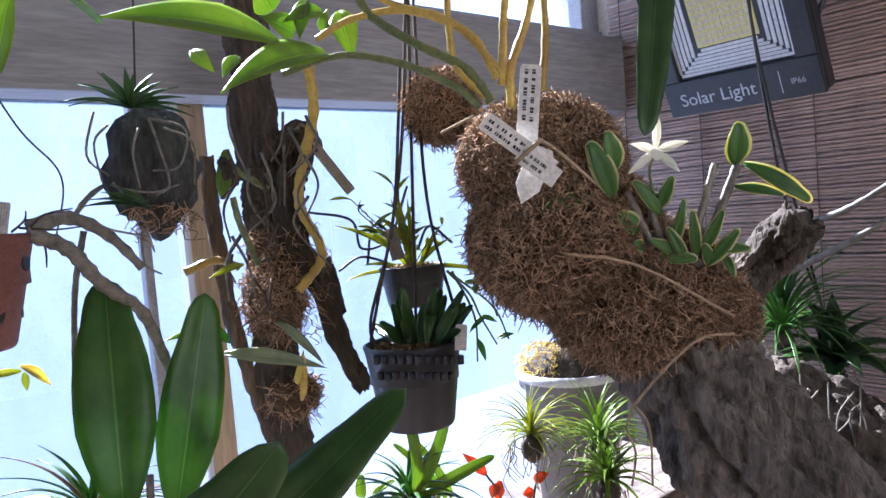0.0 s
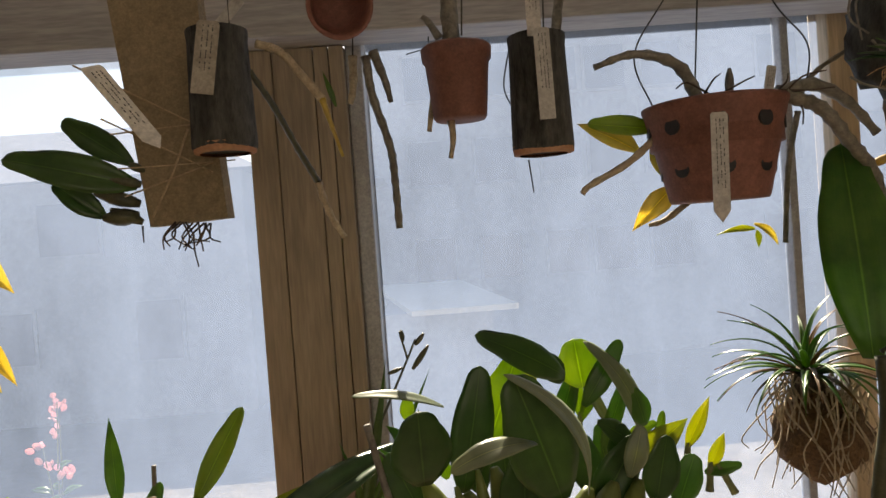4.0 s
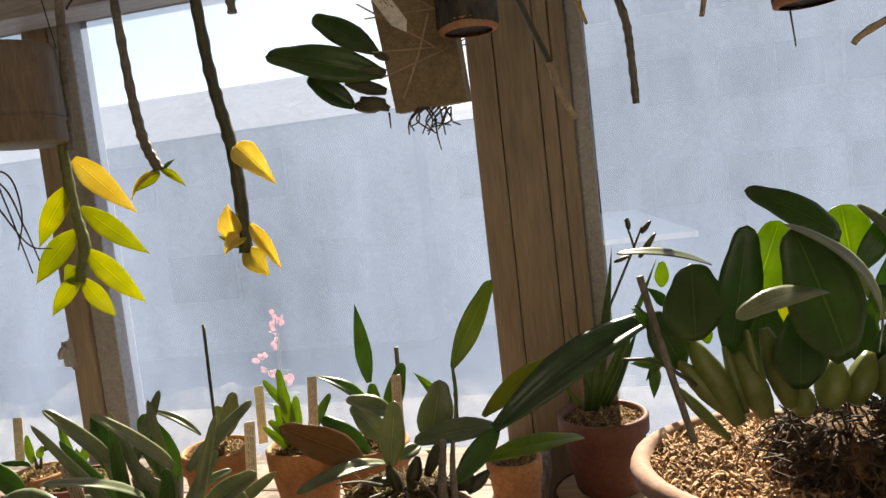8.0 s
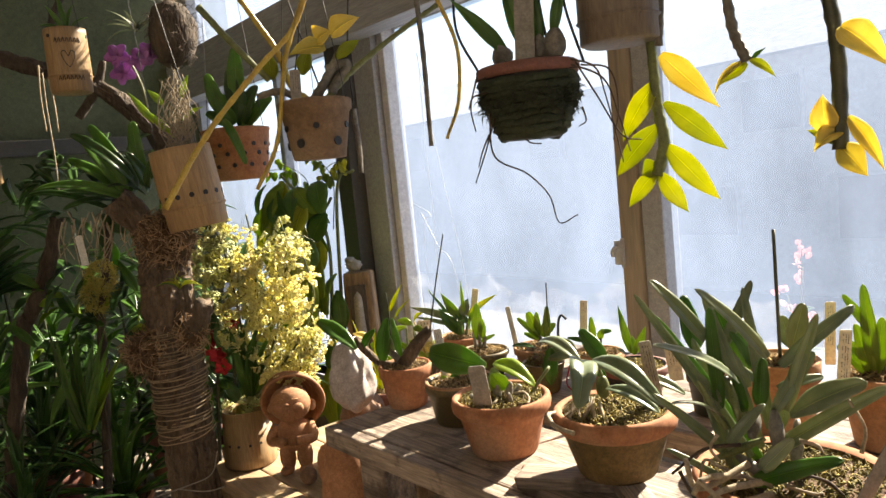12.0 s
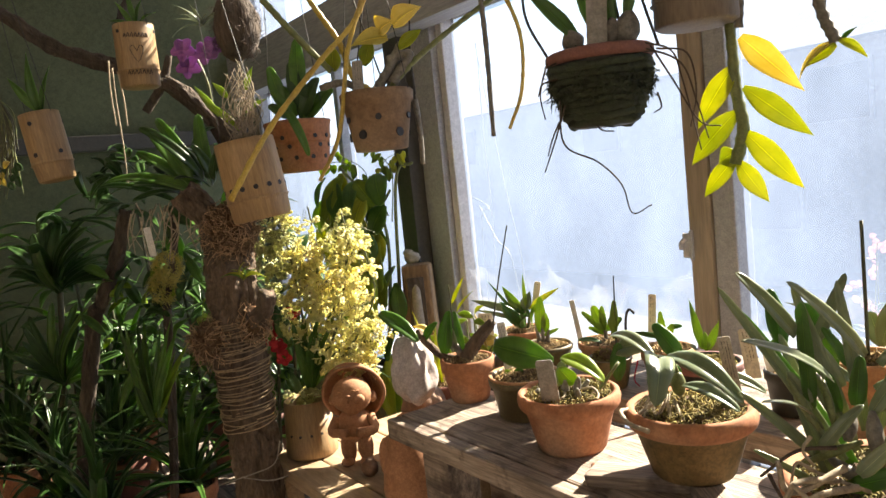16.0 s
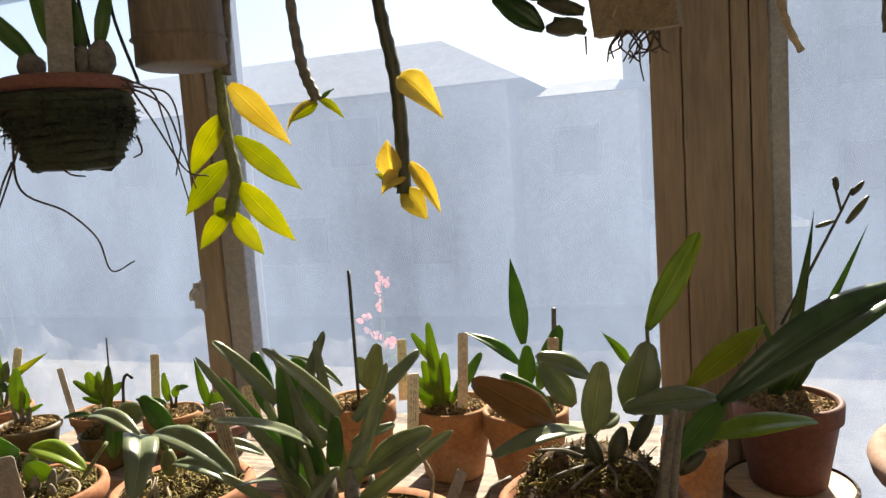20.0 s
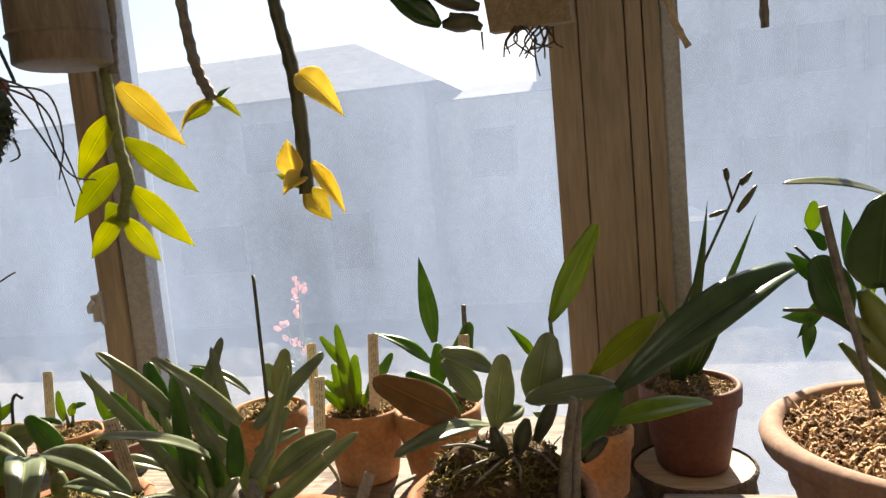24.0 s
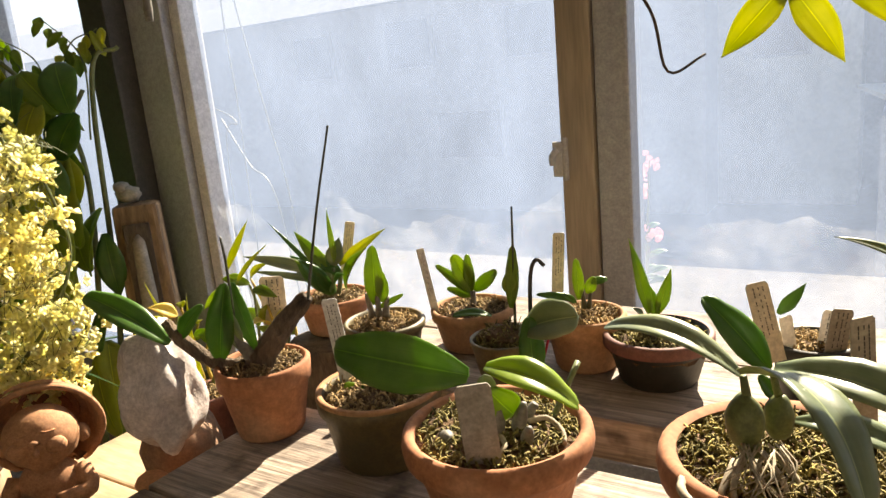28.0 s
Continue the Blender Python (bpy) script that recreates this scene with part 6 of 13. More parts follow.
stem(hole_pot, "root", ROOT_DARK, .0012,.0007, [(.063,-.024,.102), (.076,-.035,.115), (.099,-.037,.119)])
stem(hole_pot, "root", ROOT_DARK, .0012,.0007, [(.051,-.024,.102), (.06,-.034,.111), (.062,-.034,.119)])
stem(hole_pot, "root", ROOT_DARK, .0012,.0007, [(.074,-.025,.098), (.074,-.035,.082), (.073,-.035,.068)])
stem(hole_pot, "root", ROOT_DARK, .0012,.0007, [(-.016,-.019,.107), (-.01,-.029,.119), (-.003,-.03,.124)])
cork_tube = hung_pot("hanging_planter", (.021,.985,1.391), .030,.119,1.0, CORK, "hanging cork-bark tube with a paper label", "hanging pots", "straight", 0, soil=MOSS, fib=20)
part("rim_ring", lathe([(.025,-.004), (.0305,-.003), (.0315,.006), (.025,.008)], 24,.02), TERRA, cork_tube, "reddish cut rim of the tube")
name_tag(cork_tube, TAG_DIRTY_SHADED, .0153, (-.003,-.05,.113), (-.002,-.05,.025), (-.07,-1,0))
name_tag(cork_tube, TAG_DIRTY_SHADED, .0141, (-.006,-.03,.187), (-.006,-.03,.111), (-.07,-1,0))
stem(cork_tube, "cane", CANE_GREY, .0053,.0047, [(.02,-.001,.114), (.025,-.002,.149), (.031,-.002,.184)], .15)
stem(cork_tube, "wire", WIRE, .0009,.0009, [(.008,-.001,.115), (.014,-.001,.232)])
stem(cork_tube, "wire", WIRE, .0009,.0007, [(-.027,.002,.112), (-.036,.003,.071), (-.029,.002,.047)])
stem(cork_tube, "wire", WIRE, .0009,.0007, [(-.016,.001,-.008), (-.013,.001,-.042)])
small_pot = hung_pot("hanging_pot", (-.0625,.981,1.428), .0352,.0755,.72, TERRA_RED, "small reddish clay pot hanging on a wire", "hanging pots", "flower", 0, soil=MOSS, fib=40)
stem(small_pot, "wire", WIRE, .0009,.0009, [(.007,-.001,.086), (.015,-.001,.2)])
stem(small_pot, "cane", CANE_GREY, .0092,.008, [(-.004,0,.081), (-.004,0,.144), (-.003,0,.179)], .1)
stem(small_pot, "cane", CANE_GREY, .0046,.0023, [(-.016,.001,.085), (-.026,.002,.103), (-.032,.002,.109)], .1)
stem(small_pot, "root", ROOT_PALE, .0034,.0023, [(-.025,.002,.031), (-.03,.002,.008), (-.033,.002,-.009)], .1)
stem(small_pot, "root", ROOT_PALE, .004,.0023, [(-.01,.001,.001), (-.009,.001,-.017), (-.013,.001,-.038)], .15)
stem(small_pot, "wire", WIRE, .0007,.0006, [(-.027,.002,.088), (-.03,.002,.077), (-.051,.004,.072)])
tipped_pot = thing("hanging_pot", (-.177,.98,1.553), "small clay pot hung tipped so that its mouth shows", "flower pot", "hanging pots")
body = part("body", lathe([(0,-.07), (.03,-.07), (.037,-.018), (.041,-.017), (.042,-.001), (.0405,0), (.037,-.001), (.034,-.02), (.026,-.062), (0,-.063)], 36), TERRA_RED, tipped_pot)
body.matrix_basis = pose(0,0,0,108,0,12) @ Matrix.Scale(.82, 4)
part("wire", tube([(0,.01,.02), (0,.01,.757)], .0008,.0008,4,3), WIRE, tipped_pot)
bare_canes = thing("hanging_canes", (-.175,1.09,1.5), "bare grey orchid canes hanging before the post", "orchid cane", "hanging canes")
stem(bare_canes, "cane", ROOT_PALE, .0052,.0035, [(-.002,0,.029), (-.004,0,-.006), (-.009,.001,-.026)], .2)
stem(bare_canes, "cane", CANE_GREY, .0052,.0041, [(.013,-.001,.028), (.018,-.001,-.019), (.034,-.002,-.079), (.037,-.003,-.12), (.038,-.003,-.176)], .2)
stem(bare_canes, "cane", CANE_GREY, .0058,.0029, [(.022,-.002,.033), (.034,-.002,-.003), (.039,-.003,-.028)], .15)
stem(bare_canes, "wire", WIRE, .0009,.0009, [(-.002,0,.029), (.006,0,.139), (.041,-.003,.604)])
blade(bare_canes, LEAF_GREEN, "lance", .007, (-.026,.002,-.028), (-.039,.003,.015), (-.06,-.83,.55), .1)
cork_tube = hung_pot("hanging_planter", (-.305,.985,1.415), .031,.122,1.0, CORK, "hanging dark cork tube beside the board-mounted orchid", "hanging pots", "straight", 0, soil=MOSS, fib=20)
part("rim_ring", lathe([(.026,-.004), (.0315,-.003), (.0325,.006), (.026,.008)], 24,.02), TERRA, cork_tube, "reddish cut rim of the tube")
name_tag(cork_tube, TAG_GREY, .0226, (.004,-.04,.12), (-.008,-.04,.05), (-.07,-1,0))
name_tag(cork_tube, TAG_DIRTY_SHADED, .0118, (.027,-.002,.152), (0,0,.124), (-.07,-1,0), 0,0)
stem(cork_tube, "wire", WIRE, .0008,.0008, [(.014,-.001,.121), (.014,-.001,.891)])
stem(cork_tube, "cane", ROOT_PALE, .0043,.0043, [(.04,-.003,.105), (.064,-.004,.095), (.086,-.006,.067), (.103,-.007,.044)], .15)
stem(cork_tube, "cane", CANE_YELLOW, .0038,.0016, [(.103,-.007,.044), (.109,-.008,.022), (.12,-.008,-.016)], .1)
stem(cork_tube, "cane", CANE_DARK, .0032,.0038, [(.03,.002,.079), (.045,.04,.048), (.06,.08,.008), (.075,.115,-.028)], .15)
stem(cork_tube, "cane", ROOT_PALE, .0043,.0032, [(.075,.115,-.028), (.08,.125,-.053), (.088,.132,-.075), (.099,.137,-.096)], .3)
board_mount = thing("orchid_mount", (-.365,1.04,1.462), "orchid tied with thread to a flat cork board", "orchid mount")
stem(board_mount, "wire", WIRE, .0008,.0008, [(-.033,-.007,.132), (-.033,-.007,.841)])
board_mount_corners = [Vector(q) for q in ((-.07,-.014,.175), (.023,.005,.165), (.04,.008,-.113), (-.04,-.008,-.118))]
bm = bmesh.new()
fr = [bm.verts.new(q) for q in board_mount_corners]
bk = [bm.verts.new(q + Vector((.004,.014,0))) for q in board_mount_corners]
bm.faces.new(fr)
bm.faces.new(bk[::-1])
for k in range(4):
    bm.faces.new((fr[k], bk[k], bk[(k + 1) % 4], fr[(k + 1) % 4]))
part("board", bm, CARD, board_mount, smooth=False)
stem(board_mount, "thread", TWINE, .0008,.0008, [(-.069,-.018,.031), (-.023,-.01,.006), (.023,0,-.018)])
stem(board_mount, "thread", TWINE, .0008,.0008, [(-.05,-.014,-.03), (-.006,-.006,-.015), (.038,.003,0)])
stem(board_mount, "thread", TWINE, .0008,.0008, [(-.047,-.013,-.063), (-.004,-.006,-.055), (.039,.004,-.046)])
stem(board_mount, "thread", TWINE, .0008,.0008, [(-.055,-.015,-.016), (-.015,-.008,-.04), (.024,.001,-.064)])
stem(board_mount, "thread", TWINE, .0008,.0008, [(-.044,-.013,-.09), (-.003,-.006,-.065), (.037,.003,-.039)])
stem(board_mount, "thread", TWINE, .0008,.0008, [(-.027,-.009,-.111), (-.011,-.007,-.064), (.003,-.003,-.016)])
name_tag(board_mount, TAG_WHITE, .0147, (-.06,-.02,.032), (-.02,-.012,-.04), (.19,-.98,0), 1,1)
askew = Matrix.Translation((.006,-.02,0)) @ Matrix.Rotation(radians(52), 4, 'Z') @ Matrix.Scale(1.75, 4, (.98,.2,0))
for ob in board_mount.children[1:]:      # the board hangs turned away from the windows
    ob.matrix_basis = askew
blade(board_mount, LEAF_DARK, "oval", .0414, (-.049,-.01,-.072), (-.178,-.035,-.038), (.19,-.97,.17), .03)
blade(board_mount, LEAF_DARK, "oval", .0311, (-.053,-.011,-.049), (-.127,-.005,.004), (.19,-.97,.17), .03)
blade(board_mount, LEAF_DARK, "oval", .032, (-.078,.015,-.066), (-.133,.014,-.045), (.19,-.97,.17), .03)
blade(board_mount, LEAF_DARK, "oval", .0274, (-.092,.002,-.103), (-.141,-.008,-.063), (.19,-.97,.17), .03)
bulb(board_mount, CANE_DARK, .0072, (-.046,-.009,-.071), (-.081,-.016,-.062))
bulb(board_mount, CANE_DARK, .008, (-.048,-.01,-.092), (-.093,-.018,-.077))
bulb(board_mount, CANE_DARK, .0096, (-.05,-.01,-.105), (-.086,-.017,-.105))
bulb(board_mount, CANE_DARK, .0064, (-.047,-.009,-.112), (-.078,-.016,-.096))
bulb(board_mount, CANE_DARK, .0048, (-.057,-.011,-.048), (-.041,-.008,-.057))
stem(board_mount, "root", ROOT_DARK, .0012,.0008, [(.009,.002,-.116), (.013,-.008,-.133), (.012,.002,-.148)])
stem(board_mount, "root", ROOT_DARK, .0012,.0008, [(.014,.003,-.117), (.022,-.006,-.134), (-.007,-.001,-.139)])
stem(board_mount, "root", ROOT_DARK, .0012,.0008, [(.022,.004,-.118), (.023,-.006,-.134), (.03,.006,-.139)])
stem(board_mount, "root", ROOT_DARK, .0012,.0008, [(.003,.001,-.116), (-.006,-.011,-.131), (-.001,0,-.142)])
stem(board_mount, "root", ROOT_DARK, .0012,.0008, [(-.014,-.003,-.114), (-.024,-.015,-.129), (-.028,-.006,-.143)])
stem(board_mount, "root", ROOT_DARK, .0012,.0008, [(.015,.003,-.117), (.003,-.01,-.132), (.019,.004,-.138)])
stem(board_mount, "root", ROOT_DARK, .0012,.0008, [(.009,.002,-.116), (-.003,-.011,-.131), (-.013,-.003,-.144)])
stem(board_mount, "root", ROOT_DARK, .0012,.0008, [(-.007,-.001,-.115), (-.016,-.013,-.129), (.003,.001,-.146)])
stem(board_mount, "root", ROOT_DARK, .0012,.0008, [(-.004,-.001,-.115), (.006,-.009,-.132), (-.008,-.002,-.142)])
stem(board_mount, "root", ROOT_DARK, .0012,.0008, [(-.007,-.001,-.115), (.002,-.01,-.131), (-.007,-.001,-.146)])
stem(board_mount, "root", ROOT_DARK, .0012,.0008, [(.02,.004,-.118), (.012,-.008,-.133), (.01,.002,-.137)])
stem(board_mount, "root", ROOT_DARK, .0012,.0008, [(-.009,-.002,-.114), (-.023,-.015,-.129), (-.022,-.004,-.14)])
stem(board_mount, "root", ROOT_DARK, .0012,.0008, [(-.015,-.003,-.114), (-.013,-.013,-.13), (-.026,-.005,-.135)])
stem(board_mount, "root", ROOT_DARK, .0012,.0008, [(.017,.003,-.117), (.014,-.007,-.133), (.005,.001,-.141)])
stem(board_mount, "root", ROOT_DARK, .0012,.0007, [(.003,.001,-.128), (.003,.001,-.148), (.006,.001,-.165)])
stem(board_mount, "root", ROOT_DARK, .0012,.0007, [(-.048,-.009,-.116), (-.048,-.009,-.134)])
bare_canes = thing("hanging_canes", (-.65,1.1,1.3), "long hanging orchid canes with a few yellowing leaves", "orchid cane", "hanging canes")
stem(bare_canes, "wire", WIRE, .0008,.0008, [(-.017,-.003,.377), (-.017,-.003,1.001)])
stem(bare_canes, "cane", CANE_DARK, .0061,.0091, [(-.015,-.003,.398), (-.021,-.004,.289), (-.014,-.003,.139), (.002,0,.024), (.002,0,-.101)], .15)
blade(bare_canes, LEAF_YELLOW, "lance", .0359, (.011,-.008,.038), (.065,-.018,-.018), (.18,-.93,.32), .18,.75)
blade(bare_canes, LEAF_YELLOW, "lance", .0319, (-.011,-.002,-.081), (-.015,-.003,-.035), (.19,-.95,.24), .11,.75)
blade(bare_canes, LEAF_YELLOW, "lance", .027, (.004,.001,-.079), (-.022,-.015,-.101), (.16,-.82,.55), .16,.75)
blade(bare_canes, LEAF_YELLOW, "lance", .0207, (.011,.002,-.064), (.044,.009,-.129), (.16,-.82,.55), .16,.75)
blade(bare_canes, LEAF_YELLOW, "lance", .0319, (0,0,-.097), (.028,.005,-.135), (.18,-.9,.39), .16,.75)
blade(bare_canes, LEAF_LIME, "lance", .0182, (.003,.001,-.094), (-.033,-.006,-.075), (.16,-.82,.55), .05)
bare_canes = thing("hanging_canes", (-.75,1.08,1.3), "thin hanging cane with a small green shoot at its end", "orchid cane", "hanging canes")
stem(bare_canes, "wire", WIRE, .0008,.0008, [(-.005,-.001,.386), (-.005,-.001,1.001)])
stem(bare_canes, "cane", CANE_GREY, .0046,.0068, [(-.003,-.001,.408), (-.021,-.004,.3), (-.019,-.004,.158), (-.012,-.002,.067), (.004,.001,.019)], .2)
blade(bare_canes, LEAF_YELLOW, "lance", .0112, (.002,0,.02), (-.038,-.007,-.019), (.16,-.82,.55), .16,.75)
blade(bare_canes, LEAF_LIME, "lance", .0212, (.004,.001,.016), (-.032,-.006,-.006), (.18,-.9,.39), .05)
blade(bare_canes, LEAF_LIME, "lance", .0121, (.007,.001,.02), (.036,.007,-.006), (.16,-.82,.55), .2)
blade(bare_canes, LEAF_GREEN, "lance", .0076, (.01,.002,.021), (.026,.005,.031), (.16,-.82,.55))
bare_canes = thing("hanging_canes", (-.6,1.05,1.45), "short grey hanging cane", "orchid cane", "hanging canes")
stem(bare_canes, "wire", WIRE, .0008,.0008, [(.007,.001,.197), (.007,.001,.851)])
stem(bare_canes, "cane", CANE_GREY, .0064,.005, [(.01,.002,.217), (-.001,0,.101), (.002,0,.042)], .25)
bamboo_planter = hung_pot("hanging_planter", (-.886,1.015,1.366), .0535,.1215,.98, BAMBOO_BACKLIT, "hanging bamboo section with burnt writing, coloured grey to stand for backlight", "hanging pots", "bamboo", 2, soil=MOSS, fib=20)
stem(bamboo_planter, "wire", WIRE, .0015,.0015, [(.061,.037,.167), (.076,.04,.194), (.042,.033,.213), (.015,.028,.289)])
stem(bamboo_planter, "cane", CANE_GREY, .0053,.0053, [(.055,.036,.314), (.054,.036,.197), (.044,.034,.057), (.038,.032,-.009)], .15)
stem(bamboo_planter, "cane", CANE_GREEN, .006,.0083, [(.018,.042,.046), (.021,.042,-.029), (.023,.043,-.089), (.029,.044,-.135), (.017,.041,-.18)], .12)
blade(bamboo_planter, LEAF_YELLOW, "lance", .0347, (.032,.045,-.019), (.103,.06,-.099), (.21,-.95,.24), .06,.15)
blade(bamboo_planter, LEAF_LIME, "acute", .0302, (.032,.045,-.083), (.11,.062,-.154), (.21,-.95,.24), .06,.15)
blade(bamboo_planter, LEAF_LIME, "acute", .0317, (.03,.044,-.139), (.097,.059,-.218), (.21,-.95,.24), .06,.15)
blade(bamboo_planter, LEAF_LIME, "acute", .0257, (.019,.042,-.176), (.055,.05,-.233), (.21,-.95,.24), .06,.15)
blade(bamboo_planter, LEAF_LIME, "acute", .0257, (.018,.042,-.172), (-.027,.032,-.222), (.21,-.95,.24), .06,.15)
blade(bamboo_planter, LEAF_LIME, "acute", .0347, (.023,.043,-.112), (-.041,.029,-.177), (.21,-.95,.24), .06,.15)
blade(bamboo_planter, LEAF_LIME, "acute", .0332, (.025,.043,-.052), (-.029,.031,-.129), (.21,-.95,.24), .06,.15)
blade(bamboo_planter, LEAF_LIME, "acute", .0302, (.018,.041,-.165), (-.005,.037,-.177), (.21,-.95,.24), .06,.15)
moss_basket = hung_pot("hanging_basket", (-.96,.911,1.252), .0660,.0919,.55, BLACK_POT, "hanging basket wrapped in dark moss with trailing black roots", "hanging pots", "straight", 0, soil=MOSS, fib=60)
bm = bmesh.new()
for k in range(9):
    zz = .006 + k * .0085
    rr = .034 + .030 * math.sqrt((k + .6) / 8.6)
    add_tube(bm, [((rr + .002 * math.sin(5 * a + k)) * math.cos(a), (rr + .002 * math.cos(4 * a)) * math.sin(a), zz + .002 * math.sin(3 * a + k)) for a in [j * 2 * math.pi / 14 for j in range(15)]], .006,.006,5,2, lumps=.3)
part("rim", lathe([(.058,.083), (.066,.081), (.0695,.086), (.069,.094), (.065,.0965), (.060,.093)], 36,.02), TERRA_RED, moss_basket, "reddish clay rim")
tagged(part("moss_strands", fibres(shell_points((0,0,.054), (.066,.066,.044), 1300,6), .013,.001,8), MOSS_WET, moss_basket, "loose dark moss"), kind="stuff")
tagged(part("moss_wrap", bm, MOSS_WET, moss_basket, "dark wet moss wrap"), kind="stuff")
stem(moss_basket, "root", ROOT_DARK, .0013,.0008, [(-.025,-.074,.078), (-.003,-.055,.085), (.04,-.018,.085), (.077,.014,.081)])
stem(moss_basket, "root", ROOT_DARK, .0013,.0008, [(-.022,-.072,.084), (-.031,-.079,.047), (-.028,-.077,.015)])
stem(moss_basket, "root", ROOT_DARK, .0013,.0008, [(-.008,-.06,.03), (-.02,-.07,-.011), (-.033,-.081,-.051)])
stem(moss_basket, "root", ROOT_DARK, .0013,.0008, [(-.013,-.064,.037), (-.012,-.063,-.019), (.018,-.037,-.045), (.038,-.02,-.076), (.046,-.014,-.112), (.064,.002,-.104)])
stem(moss_basket, "root", ROOT_DARK, .0013,.0008, [(.062,.001,.09), (.098,.031,.064), (.11,.042,.014), (.118,.049,-.03)])
stem(moss_basket, "root", ROOT_DARK, .0013,.0008, [(.078,.014,.084), (.104,.037,.074), (.11,.042,.028), (.103,.036,-.014)])
stem(moss_basket, "root", ROOT_DARK, .0013,.0008, [(.073,.01,.089), (.091,.025,.044), (.111,.043,-.008), (.129,.059,-.017)])
stem(moss_basket, "root", ROOT_DARK, .0013,.0008, [(.068,.005,.093), (.091,.025,.079), (.099,.032,.043), (.111,.043,-.043)])
stem(moss_basket, "root", ROOT_DARK, .0013,.0008, [(.017,-.038,.005), (.024,-.032,-.006), (.035,-.023,-.009)])
stem(moss_basket, "root", ROOT_DARK, .0013,.0008, [(-.005,-.057,.064), (-.027,-.076,.06), (-.033,-.081,.044)])
stem(moss_basket, "root", ROOT_DARK, .0013,.0008, [(.076,.013,.032), (.079,.015,.014), (.072,.009,.008)])
stem(moss_basket, "root", ROOT_DARK, .0013,.0008, [(-.015,-.066,.01), (-.023,-.073,-.011), (-.029,-.077,-.031)])
name_tag(moss_basket, TAG_GREY, .0256, (.017,-.011,.209), (.012,-.016,.094), (.65,-.76,0), 0,0)
bulb(moss_basket, CANE_GREY, .0163, (.025,.022,.097), (.031,.027,.14))
bulb(moss_basket, CANE_GREY, .0127, (.014,.012,.099), (.014,.012,.135))
bulb(moss_basket, CANE_GREY, .0145, (-.02,-.017,.1), (-.028,-.024,.126))
blade(moss_basket, LEAF_GREEN, "lance", .0226, (-.016,-.014,.107), (-.072,-.062,.196), (.54,-.63,.55), .04)
blade(moss_basket, LEAF_GREEN, "lance", .0226, (-.001,-.001,.115), (-.02,-.017,.217), (.54,-.63,.55), .04)
blade(moss_basket, LEAF_GREEN, "lance", .0196, (.016,.014,.12), (.003,.002,.228), (.54,-.63,.55), .04)
blade(moss_basket, LEAF_GREEN, "lance", .0166, (.027,.024,.126), (.046,.04,.222), (.54,-.63,.55), .04)
stem(moss_basket, "wire", WIRE, .0019,.0019, [(-.048,-.042,.093), (-.068,-.058,.153), (-.067,-.057,.223)])
stem(moss_basket, "wire", WIRE, .0019,.0019, [(.056,.048,.093), (.042,.036,.167), (.041,.035,.223)])
stem(moss_basket, "wire", WIRE, .0019,.0019, [(.025,.022,.097), (.019,.016,.156), (.014,.012,.227)])
# big bulb orchid and the plants between the windows
wide_pan = pot("flower_pot", (-.045,.94,.836), .135,.13,.8,.2, TERRA_PINK, SPHAGNUM, "wide pinkish clay pan filled with bark chips and moss", "potted orchids on the bench", "bowl", 900)
tagged(part("bark_litter", top_fibres(.118,.122,1300,5,.008,.0026,.12), SPHAGNUM, wide_pan), kind="stuff")
blade(wide_pan, LEAF_DARK, "oval", .0527, (-.079,-.101,.269), (-.08,-.122,.335), (.19,-.97,.17), 0,.12)
blade(wide_pan, LEAF_DARK, "oval", .0343, (-.087,-.062,.235), (-.109,-.067,.288), (.19,-.95,.24), 0,.12)
blade(wide_pan, LEAF_DARK, "oval", .0397, (-.046,-.054,.243), (-.022,-.049,.355), (.19,-.97,.17), .02,.12)
blade(wide_pan, LEAF_BRIGHT, "oval", .0436, (-.015,.003,.272), (.018,.01,.351), (.19,-.97,.17), 0,.12)
blade(wide_pan, LEAF_DARK, "oval", .0313, (.056,-.034,.337), (-.026,-.071,.386), (.18,-.9,.39), .05,.12)
blade(wide_pan, LEAF_DARK, "oval", .0235, (.056,-.024,.329), (.037,-.027,.359), (.19,-.95,.24), 0,.12)
blade(wide_pan, LEAF_BRIGHT, "oval", .0504, (.09,.054,.306), (.084,.053,.357), (.19,-.97,.17), 0,.12)
blade(wide_pan, LEAF_GREEN, "oval", .0241, (.084,.023,.293), (.128,.031,.356), (.18,-.9,.39), .05,.12)
blade(wide_pan, LEAF_GREY, "oval", .028, (.143,.034,.263), (.089,.024,.358), (.14,-.69,.71), .14,.12)
blade(wide_pan, LEAF_DARK, "oval", .0628, (.037,-.089,.242), (0,-.106,.355), (.19,-.97,.17), .03,.12)
blade(wide_pan, LEAF_GREY, "oval", .0232, (.057,-.105,.252), (-.008,-.118,.359), (.08,-.39,.92), .2,.12)
blade(wide_pan, LEAF_GREY, "oval", .0236, (.011,-.145,.309), (-.057,-.168,.299), (.08,-.39,.92), .1,.12)
blade(wide_pan, LEAF_DARK, "oval", .0475, (.005,-.074,.215), (.009,-.074,.284), (.19,-.97,.17), 0,.12)
blade(wide_pan, LEAF_DARK, "oval", .0231, (.09,-.007,.284), (.126,0,.258), (.16,-.82,.55), .05,.12)
blade(wide_pan, LEAF_DARK, "oval", .0238, (.106,-.004,.241), (.115,-.002,.28), (.19,-.95,.24), 0,.12)
blade(wide_pan, LEAF_DARK, "oval", .0416, (.081,-.029,.207), (.123,-.021,.272), (.19,-.95,.24), 0,.12)
